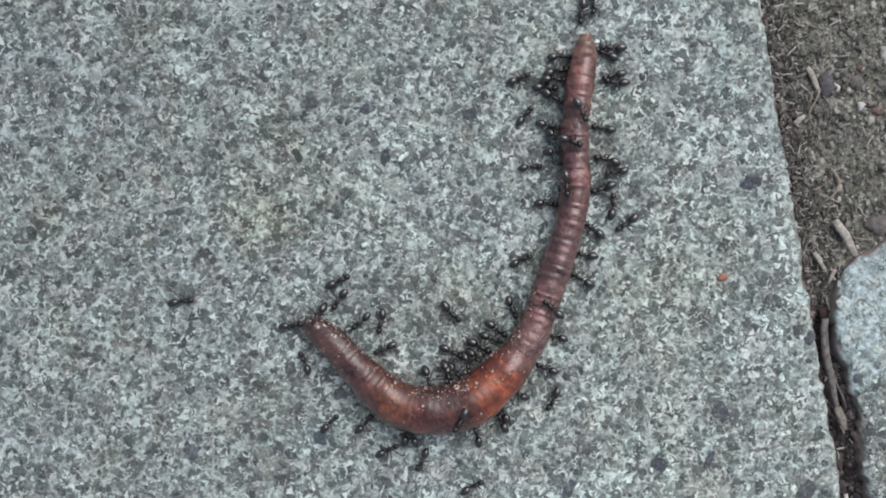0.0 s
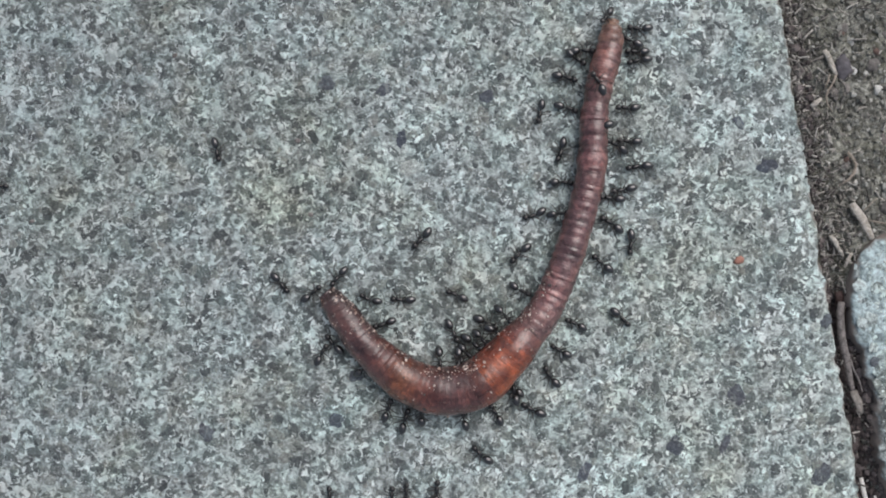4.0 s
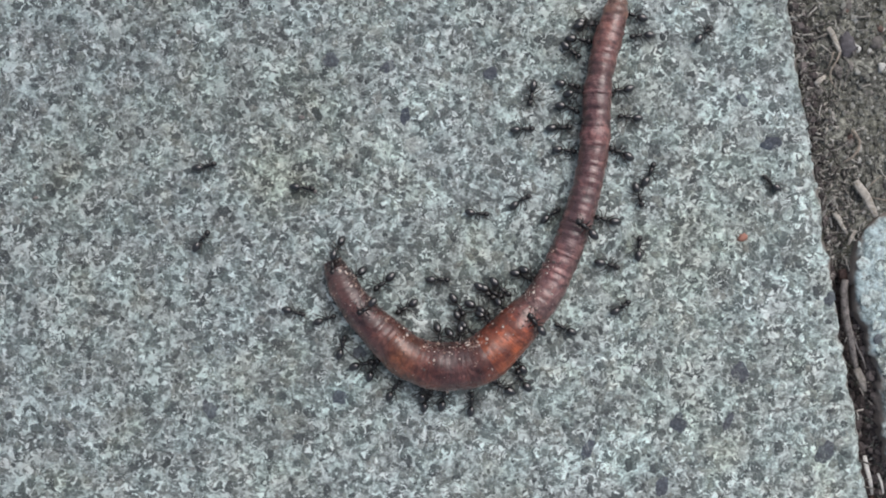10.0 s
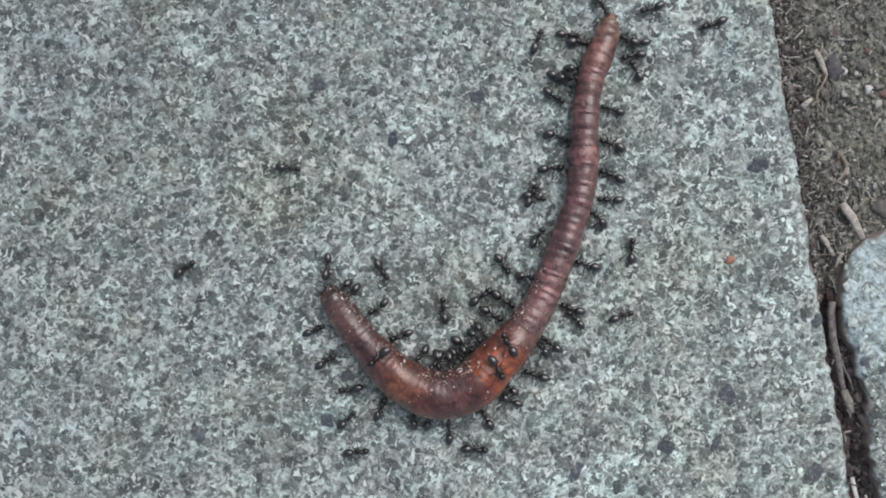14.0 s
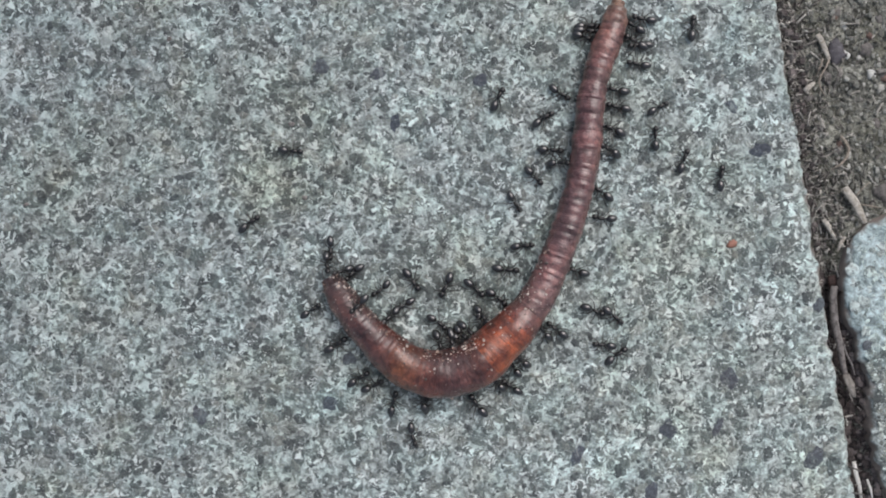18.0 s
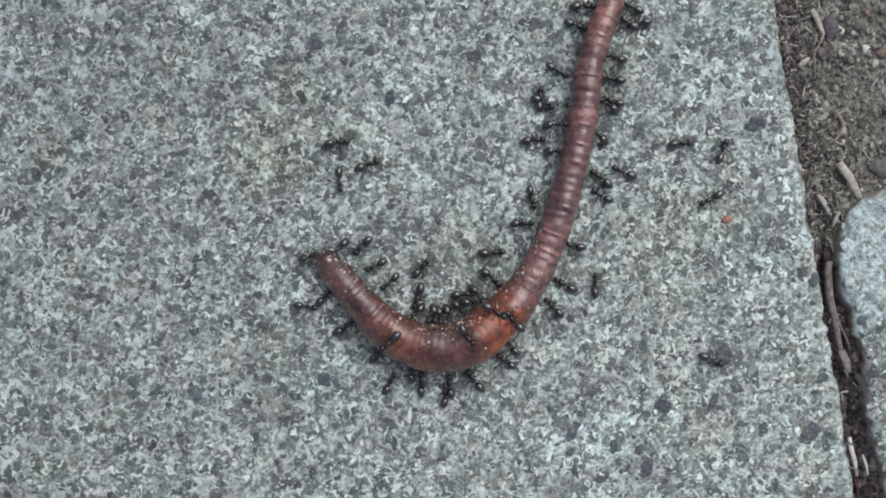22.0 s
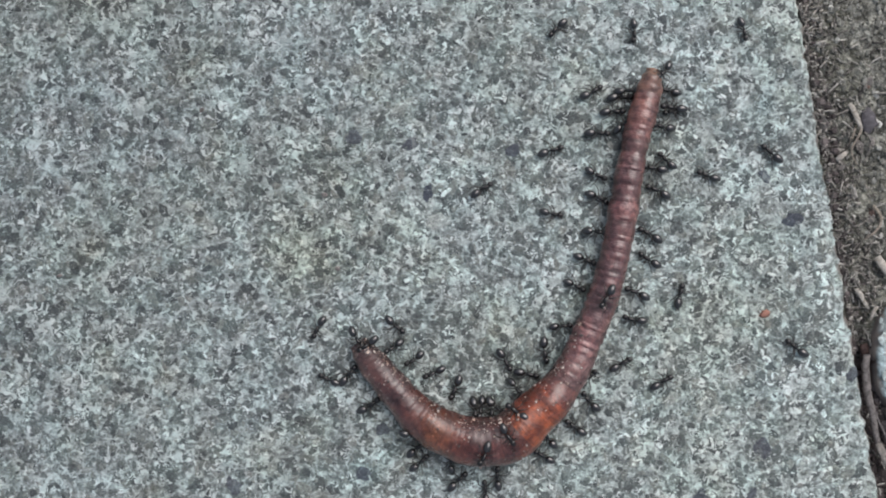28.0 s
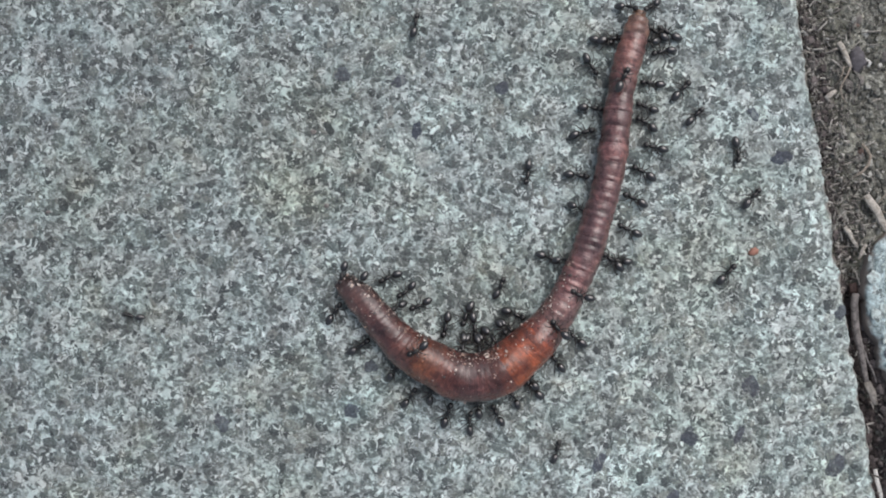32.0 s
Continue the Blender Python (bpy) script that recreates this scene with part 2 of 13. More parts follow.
def bloomed_material():
    """Old concrete with a pale bluish bloom of lime towards its broken corner."""
    m, n, l, b = material("limed_concrete", 0.85, 0.3)
    at = n.new("ShaderNodeNewGeometry").outputs["Position"]
    fine = noise_of(n, l, at, 1400, 4, 0.65, 0.4)
    net = noise_of(n, l, at, 500, 4, 0.65, 0.8)
    plain = ramp(n, l, net, [(0.36, (0.10, 0.115, 0.11)), (0.47, (0.23, 0.26, 0.25)), (0.60, (0.52, 0.59, 0.575))])
    pale = ramp(n, l, net, [(0.34, (0.195, 0.248, 0.252)), (0.46, (0.345, 0.435, 0.440)), (0.62, (0.52, 0.635, 0.64))])
    split = n.new("ShaderNodeSeparateXYZ")
    l.new(at, split.inputs["Vector"])
    shift = n.new("ShaderNodeMath")
    shift.operation = "MULTIPLY_ADD"
    l.new(noise_of(n, l, at, 120, 4, 0.6), shift.inputs[0])
    shift.inputs[1].default_value = 0.030
    l.new(split.outputs["Y"], shift.inputs[2])
    stretch = n.new("ShaderNodeMapRange")
    stretch.inputs["From Min"].default_value, stretch.inputs["From Max"].default_value = -0.013, -0.004
    l.new(shift.outputs["Value"], stretch.inputs["Value"])
    c = mixed(n, l, stretch.outputs["Result"], plain, pale)
    c = mixed(n, l, 0.75, c, ramp(n, l, fine, [(0.36, (0.42, 0.42, 0.42)), (0.5, (1, 1, 1)), (0.64, (1.5, 1.5, 1.5))]), "MULTIPLY")
    l.new(soiled_shaded_sides(n, l, at, c, 0.00098), b.inputs["Base Color"])
    bumped(n, l, b, fine, 0.6, 0.0002)
    return m


PALE_STONE = bloomed_material()
GRAIN_TONES = [(0.0, (0.082, 0.098, 0.102)), (0.24, (0.118, 0.141, 0.143)), (0.62, (0.152, 0.181, 0.180)), (0.86, (0.215, 0.245, 0.232)), (0.93, (0.245, 0.270, 0.258)), (1.0, (0.43, 0.50, 0.49))]
FILM = (0.73, 0.83, 0.825)
AGGREGATE = aggregate_material("aggregate", GRAIN_TONES, FILM, False)
SET_GRAIN = aggregate_material("set_grain", GRAIN_TONES, FILM, True)
PALE_AGGREGATE = aggregate_material("pale_aggregate", [(0.0, (0.15, 0.185, 0.19)), (0.5, (0.30, 0.365, 0.372)), (1.0, (0.48, 0.565, 0.57))], (0.57, 0.68, 0.69), False)
DARK_CHIP = aggregate_material("dark_slate", [(0.0, (0.060, 0.072, 0.095)), (1.0, (0.115, 0.13, 0.15))], (0.22, 0.25, 0.26), True)
PALE_CHIP = aggregate_material("pale_quartz", [(0.0, (0.27, 0.31, 0.30)), (1.0, (0.42, 0.47, 0.455))], FILM, True)
SOIL_GRAIN = island_material("soil_grains", [(0.0, (0.07, 0.070, 0.060)), (0.4, (0.170, 0.173, 0.150)), (0.75, (0.265, 0.270, 0.238)), (0.94, (0.40, 0.405, 0.365)), (1.0, (0.60, 0.60, 0.55))])
PEBBLE = island_material("pebble_stone", [(0.0, (0.15, 0.14, 0.13)), (1.0, (0.26, 0.245, 0.225))], per_object=True, spread=0.7)
PURPLE_PEBBLE = island_material("purple_stone", [(0.0, (0.10, 0.095, 0.105)), (1.0, (0.13, 0.122, 0.132))], per_object=True, spread=0.6)
RED_PEBBLE = island_material("red_stone", [(0.0, (0.18, 0.12, 0.098)), (1.0, (0.21, 0.145, 0.12))], per_object=True, spread=0.6)
WHITE_PEBBLE = island_material("white_quartz", [(0.0, (0.42, 0.42, 0.38)), (1.0, (0.74, 0.75, 0.71))], 0.6, spread=0.5, per_object=True)
ORANGE = island_material("orange_crumb", [(0.0, (0.36, 0.175, 0.13)), (1.0, (0.46, 0.24, 0.175))])
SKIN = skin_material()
ANT_BODY = ant_material("ant_shell", (0.004, 0.004, 0.004), (0.009, 0.008, 0.008), 0.30)
ANT_GASTER = ant_material("ant_gaster", (0.005, 0.005, 0.005), (0.010, 0.009, 0.009), 0.30, 0.6)
ANT_LEG = ant_material("ant_leg", (0.010, 0.009, 0.008), (0.036, 0.027, 0.022), 0.4)
STRAW = plant_material("straw", (0.25, 0.225, 0.185), (0.62, 0.585, 0.52))
BARK = plant_material("bark", (0.080, 0.072, 0.068), (0.31, 0.287, 0.27))
FIBRE_BITS = island_material("fibre_bits", [(0.0, (0.06, 0.055, 0.050)), (0.40, (0.20, 0.187, 0.168)), (0.75, (0.39, 0.370, 0.33)), (1.0, (0.70, 0.675, 0.61))], spread=0.5)
HUMUS = island_material("humus", [(0.0, (0.045, 0.038, 0.037)), (0.7, (0.115, 0.098, 0.094)), (1.0, (0.25, 0.22, 0.21))], 0.9)
FIBRE = plant_material("fibre", (0.16, 0.13, 0.10), (0.46, 0.41, 0.34))
PALE_BARK = plant_material("pale_bark", (0.13, 0.12, 0.107), (0.36, 0.335, 0.30))
DEAD_LEAF = plant_material("dead_leaf", (0.028, 0.017, 0.016), (0.10, 0.066, 0.058))
SLIVER = plant_material("pale_sliver", (0.50, 0.50, 0.46), (0.80, 0.80, 0.76))
GRIT = island_material("pale_grit", [(0.0, (0.30, 0.17, 0.13)), (0.5, (0.52, 0.40, 0.33)), (1.0, (0.78, 0.70, 0.63))], 0.5, 0.5)


def soil_material():
    m, n, l, b = material("soil", 0.95, 0.2)
    at = n.new("ShaderNodeNewGeometry").outputs["Position"]
    fine = noise_of(n, l, at, 1300, 5, 0.7, 0.6)
    c = ramp(n, l, fine, [(0.34, (0.10, 0.100, 0.085)), (0.5, (0.245, 0.248, 0.215)), (0.66, (0.47, 0.475, 0.42))])
    lumps = noise_of(n, l, at, 380, 3, 0.6, 0.8)
    c = mixed(n, l, 0.8, c, ramp(n, l, lumps, [(0.38, (0.32, 0.31, 0.30)), (0.5, (1, 1, 1)), (0.64, (1.6, 1.6, 1.58))]), "MULTIPLY")
    moss = noise_of(n, l, at, 60, 3, 0.5)
    c = mixed(n, l, ramp(n, l, moss, [(0.48, (0, 0, 0)), (0.7, (0.6, 0.6, 0.6))]), c, (0.15, 0.155, 0.105))
    l.new(c, b.inputs["Base Color"])
    bumped(n, l, b, fine, 0.9, 0.0006)
    return m


SOIL = soil_material()


# ---- mesh helpers ----
def mesh_object(name, verts, faces, mat, parent=None, label="", smooth=True):
    me = bpy.data.meshes.new(name)
    me.from_pydata(verts, [], faces)
    me.materials.append(mat)
    me.shade_smooth() if smooth else me.shade_flat()
    me.update()
    ob = new(name, me)
    if parent:
        ob.parent = parent
    if label:
        ob["label"] = label
    return ob


def tube(path, radii, sides=6, squash=1.0):
    """Vertices and faces of a round tube along a path, with closed ends."""
    verts, faces = [], []
    for i, p in enumerate(path):
        a, c = Vector(path[max(i - 1, 0)]), Vector(path[min(i + 1, len(path) - 1)])
        d = (c - a).normalized()
        side = d.cross(Vector((0, 0, 1)))
        side = side.normalized() if side.length > 1e-6 else Vector((1, 0, 0))
        up = side.cross(d)
        for k in range(sides):
            w = 2 * math.pi * k / sides
            verts.append(tuple(Vector(p) + radii[i] * (math.cos(w) * side + squash * math.sin(w) * up)))
    for i in range(len(path) - 1):
        for k in range(sides):
            a, b2 = i * sides + k, i * sides + (k + 1) % sides
            faces.append((a, b2, b2 + sides, a + sides))
    faces.append(tuple(reversed(range(sides))))
    faces.append(tuple((len(path) - 1) * sides + k for k in range(sides)))
    return verts, faces


def ellipsoid(rx, ry, rz, nu=12, nv=8, taper=0.0, rough=0.0, rng=None, at=(0, 0, 0)):
    verts, faces = [], []
    for j in range(1, nv):
        v = math.pi * j / nv
        for i in range(nu):
            u = 2 * math.pi * i / nu
            s = 1 + (rng.uniform(-rough, rough) if rng else 0)
            y = math.cos(v)
            f = (1 + taper * y) * s
            verts.append((at[0] + rx * math.sin(v) * math.cos(u) * f, at[1] + ry * y * s, at[2] + rz * math.sin(v) * math.sin(u) * f))
    for j in range(nv - 2):
        for i in range(nu):
            a, b2 = j * nu + i, j * nu + (i + 1) % nu
            faces.append((a, a + nu, b2 + nu, b2))
    verts += [(at[0], at[1] + ry, at[2]), (at[0], at[1] - ry, at[2])]
    top, bottom = len(verts) - 2, len(verts) - 1
    for i in range(nu):
        faces.append((top, i, (i + 1) % nu))
        faces.append((bottom, (nv - 2) * nu + (i + 1) % nu, (nv - 2) * nu + i))
    return verts, faces


def joined(pieces):
    verts, faces = [], []
    for v, f in pieces:
        o = len(verts)
        verts += v
        faces += [tuple(i + o for i in q) for q in f]
    return verts, faces


def chip(rng, x, y, z, r, h, sides=8, stretch=0.0, sink=0.3):
    """A flat, irregular stone that lies in a surface, its rim lower than its top."""
    turn, long = rng.uniform(0, 6.283), 1 + rng.uniform(0, stretch)
    rim = [(2 * math.pi * k / sides, r * rng.uniform(0.72, 1.2)) for k in range(sides)]
    verts = []
    for f, zz in ((1.0, z - sink * h), (0.86, z + 0.7 * h), (0.5, z + h)):
        for w, q in rim:
            px, py = long * f * q * math.cos(w), f * q * math.sin(w) / long
            verts.append((x + px * math.cos(turn) - py * math.sin(turn), y + px * math.sin(turn) + py * math.cos(turn), zz + rng.uniform(-0.06, 0.06) * h))
    faces = [(r0 * sides + k, r0 * sides + (k + 1) % sides, (r0 + 1) * sides + (k + 1) % sides, (r0 + 1) * sides + k) for r0 in (0, 1) for k in range(sides)]
    faces.append(tuple(2 * sides + k for k in range(sides)))
    return verts, faces


# ---- the slabs and the soil ----
PX = 0.00009056      # about an eleventh of a millimetre, the unit of the small things
EDGE_X, EDGE_TURN = 0.05780, 9.30     # where the slab's edge crosses y = 0, and its lean in degrees
SLOPE = math.tan(radians(EDGE_TURN))


def edge_x(y):
    return EDGE_X - SLOPE * y


def gap_at(y):
    """How wide the joint between the two slabs is."""
    wide = np.interp(-y, (0.010, 0.017, 0.022, 0.027, 0.031, 0.036, 0.040, 0.045, 0.055), (0.0034, 0.0030, 0.0041, 0.0045, 0.0042, 0.0036, 0.0037, 0.0047, 0.0049))
    return float(wide) + 0.0005 * noise.noise((0, y * 240, 1.0)) + 0.0003 * noise.noise((0, y * 700, 5.0))


def slab(name, outline, top, depth, bevel, rough, mat, label):
    """A slab from its outline seen from above (counter-clockwise), with a worn, rounded, crumbling rim."""
    n = len(outline)
    out = []
    for i in range(n):
        (ax, ay), (bx, by) = outline[i - 4], outline[(i + 4) % n]
        long = math.hypot(bx - ax, by - ay)
        out.append(((by - ay) / long, (ax - bx) / long))
    verts, faces = [], []
    for k in range(8):
        w = math.pi / 2 * max(k - 1, 0) / 6
        inset, z = bevel * (1 - math.cos(w)), top - bevel * (1 - math.sin(w))
        for (x, y), (nx, ny) in zip(outline, out):
            p = Vector((x - nx * inset, y - ny * inset, top - depth if k == 0 else z))
            if 0 < k < 7 and abs(y) < 0.1:
                p += noise.noise_vector(p * 900) * rough + noise.noise_vector(p * 350) * rough
                p.z = min(p.z, top)
            verts.append(tuple(p))
        if k:
            for i in range(n):
                a, c = (k - 1) * n + i, (k - 1) * n + (i + 1) % n
                faces.append((a, c, c + n, a + n))
    faces.append(tuple(7 * n + i for i in range(n)))
    faces.append(tuple(reversed(range(n))))
    ob = mesh_object(name, verts, faces, mat)
    for f in list(ob.data.polygons)[-2:]:
        f.use_smooth = False
    return tagged(ob, label, "paving slab", kind="structure")


def worn_edge(y0, y1, step, rng, wobble):
    pts, y = [], y0
    while y > y1:
        n = noise.noise((0, y * 160, 3.1)) * wobble + noise.noise((0, y * 700, 9.0)) * wobble * 0.5
        pts.append((edge_x(y) + n, y))
        y -= step
    return pts


def build_slabs():
    rng = random.Random(4)
    right = worn_edge(0.12, -0.12, 0.0006, rng, 0.0007)
    outline = [(-0.345, 0.20), (-0.345, -0.20), (edge_x(-0.20), -0.20)] + list(reversed(right)) + [(edge_x(0.20), 0.20)]
    first = slab("paving_slab", outline, 0.0, 0.04, 0.0015, 0.00034, CONCRETE, "grey concrete paving slab with fine speckled aggregate")
    # the neighbour, with a broken corner towards the soil
    left = []
    y = -0.0110
    while y > -0.12:
        left.append((edge_x(y) + gap_at(y), y))
        y -= 0.0006
    corner = [(0.0736, 0.0026), (0.0718, 0.0018), (0.0698, 0.0008), (0.0684, -0.0004), (0.0668, -0.0011), (0.0652, -0.0024), (0.0641, -0.0036), (0.0633, -0.0052), (0.0631, -0.0072), (0.0629, -0.0092)]
    outline = [(0.40, -0.15), (0.40, 0.0030), (0.20, 0.0033), (0.0900, 0.0036), (0.0820, 0.0036), (0.0780, 0.0034), (0.0755, 0.0032)] + corner + left + [(edge_x(-0.20) + 0.006, -0.20), (edge_x(-0.30) + 0.006, -0.30), (0.20, -0.30), (0.40, -0.30)]
    second = slab("paving_slab", outline, 0.0004, 0.04, 0.0013, 0.00050, PALE_STONE, "pale bluish concrete slab with a broken corner")
    return first, second


def inside_neighbour(x, y):
    if y > 0.002 or x < edge_x(y) + gap_at(y):
        return False
    return y < -0.0050 or x > 0.0634 + (y + 0.0050) * 1.4


def aggregate_field(name, count, seed, spot, mat, label, top):
    rng, pieces = random.Random(seed), []
    while len(pieces) < count:
        x, y = rng.uniform(-0.083, 0.080), rng.uniform(-0.063, 0.051)
        if not spot(x, y):
            continue
        r = min(0.00018 + rng.expovariate(1 / 0.00028), 0.0012)
        pieces.append(chip(rng, x, y, top, r, rng.uniform(0.00002, 0.00009), rng.choice((5, 6, 7)), 0.5))
    v, f = joined(pieces)
    return tagged(mesh_object(name, v, f, mat), label, "aggregate", kind="stuff")


def set_grains(slab_ob, count):
    """Single grains in the slab's face round the worm, each a piece of its own."""
    rng = random.Random(31)
    meshes = []
    for k in range(14):
        v, f = chip(rng, 0, 0, 0, 1.0, 0.00009, rng.choice((6, 7, 8, 9)), 0.4)
        me = bpy.data.meshes.new("grain")
        me.from_pydata(v, [], f)
        me.materials.append(SET_GRAIN)
        me.shade_smooth()
        meshes.append(me)
    for k in range(count):
        x, y = rng.uniform(-0.030, 0.046), rng.uniform(-0.036, 0.034)
        r = rng.uniform(0.0004, 0.0009)
        ob = new("grain", meshes[k % 14])
        ob.parent = slab_ob
        ob.matrix_local = pose(x, y, 0.00003, 0, 0, rng.uniform(0, 360))
        ob.scale = (r, r, 1.0)


def soil_height(x, y):
    d = x - edge_x(y)
    z = -0.0012 + 0.0006 * noise.noise((x * 130, y * 130, 0)) + 0.0006 * noise.noise((x * 420, y * 420, 2)) + 0.0004 * noise.noise((x * 1100, y * 1100, 4))
    z -= 0.0005 * max(0.0, 0.3 + 1.4 * noise.noise((0, y * 90, 7))) * math.exp(-((d - 0.0006) / 0.0017) ** 2)
    if y < 0.0:
        deep = min(1.0, -y / 0.012)
        z -= 0.0026 * deep * math.exp(-((d - 0.0016) / 0.0022) ** 2)
    return z


def build_ground():
    far = [300, 60, 12, 3, 0.8, 0.3]
    xs = [-a for a in far] + list(np.arange(0.030, 0.0905, 0.00045)) + [a for a in reversed(far)]
    ys = [-a for a in far] + list(np.arange(-0.070, 0.0605, 0.00045)) + [a for a in reversed(far)]
    verts = [(x, y, soil_height(x, y) if 0.025 < x < 0.095 and abs(y) < 0.075 else -0.006) for y in ys for x in xs]
    w = len(xs)
    faces = [(j * w + i, j * w + i + 1, (j + 1) * w + i + 1, (j + 1) * w + i) for j in range(len(ys) - 1) for i in range(w - 1)]
    tagged(mesh_object("ground", verts, faces, SOIL), "brown gritty soil between and around the slabs", "soil", kind="structure")


def build_soil_grains():
    rng, pieces = random.Random(11), []
    while len(pieces) < 7000:
        y = rng.uniform(-0.062, 0.052)
        x = edge_x(y) + rng.uniform(0.0002, 0.030)
        if inside_neighbour(x, y) or x > 0.082:
            continue
        r = min(0.00007 + rng.expovariate(1 / 0.00011), 0.00045)
        pieces.append(ellipsoid(r, r * rng.uniform(0.6, 1.6), r * 0.75, 5, 4, 0, 0.35, rng, (x, y, soil_height(x, y) + r * 0.3)))
    v, f = joined(pieces)
    tagged(mesh_object("soil_grains", v, f, SOIL_GRAIN, smooth=False), "loose brown soil crumbs and sand", "soil", kind="stuff")
    pieces = []
    while len(pieces) < 3400:
        y = rng.uniform(-0.062, 0.052)
        deep = y < -0.010
        d = rng.uniform(0.0002, 0.0062) if deep else abs(rng.gauss(0.0002, 0.0013)) + 0.0002
        if not deep and rng.random() < 0.88:
            continue
        x = edge_x(y) + d
        r = min(0.00012 + rng.expovariate(1 / 0.00018), 0.0008)
        pieces.append(ellipsoid(r, r * rng.uniform(0.7, 1.3), r * 0.8, 6, 4, 0, 0.2, rng, (x, y, soil_height(x, y) + r * 0.45)))
    v, f = joined(pieces)
    tagged(mesh_object("humus_crumbs", v, f, HUMUS, smooth=False), "dark moist humus crumbs filling the joint", "soil", kind="stuff")
    pieces = []
    for _ in range(2300):
        y = rng.uniform(-0.058, 0.05)
        x = edge_x(y) + (abs(rng.gauss(0.001, 0.0032)) - 0.0002 if rng.random() < 0.8 else rng.uniform(0.0, 0.016))
        if inside_neighbour(x, y) or y < -0.011 and rng.random() < 0.75:
            continue
        a, length, bend = rng.uniform(0, 6.28), rng.choice((rng.uniform(0.0003, 0.0010), rng.uniform(0.0006, 0.0024))), rng.uniform(-1, 1)
        path = []
        for k in range(5):
            s = (k / 4 - 0.5) * length
            path.append((x + s * math.cos(a) + bend * s * s * 120 * math.sin(a), y + s * math.sin(a) - bend * s * s * 120 * math.cos(a), max(soil_height(x, y), 0.0 if x < edge_x(y) else -1) + 0.0003 + rng.uniform(-0.0001, 0.0004)))
        r = rng.uniform(0.00004, 0.00017)
        pieces.append(tube(path, [r] * 5, 4))
    v, f = joined(pieces)
    tagged(mesh_object("plant_fibres", v, f, FIBRE_BITS), "thin dry root fibres lying on the soil", "plant fibre", kind="stuff")


def thing(name, geo, mat, label, category, group="", smooth=True):
    return tagged(mesh_object(name, geo[0], geo[1], mat, smooth=smooth), label, category, group)


def pebble(x, y, rx, ry, turn, mat, label, z=None, seed=1, flat=0.6):
    rng = random.Random(seed)
    v, f = ellipsoid(rx, ry, min(rx, ry) * flat, 16, 12, rng.uniform(-0.2, 0.2), 0.03, rng)
    v = [tuple(Vector(p) * (1 + 0.42 * noise.noise(Vector(p) * (1.1 / min(rx, ry)) + Vector((seed, 0, 0))))) for p in v]
    ob = thing("pebble", (v, f), mat, label, "pebble", "pebbles on the soil")
    ob.matrix_world = pose(x, y, (soil_height(x, y) if z is None else z) - min(rx, ry) * flat * 0.05, 0, 0, turn)


def strip(name, path, width, thick, mat, label, category, group=""):
    """A flat dry stalk along a path, frayed to its ends."""
    n = len(path)
    radii = [width * (0.55 + 0.45 * math.sin(math.pi * min(1, 0.15 + 0.85 * i / (n - 1)) ** 0.8)) for i in range(n)]
    return thing(name, tube(path, radii, 8, thick), mat, label, category, group)


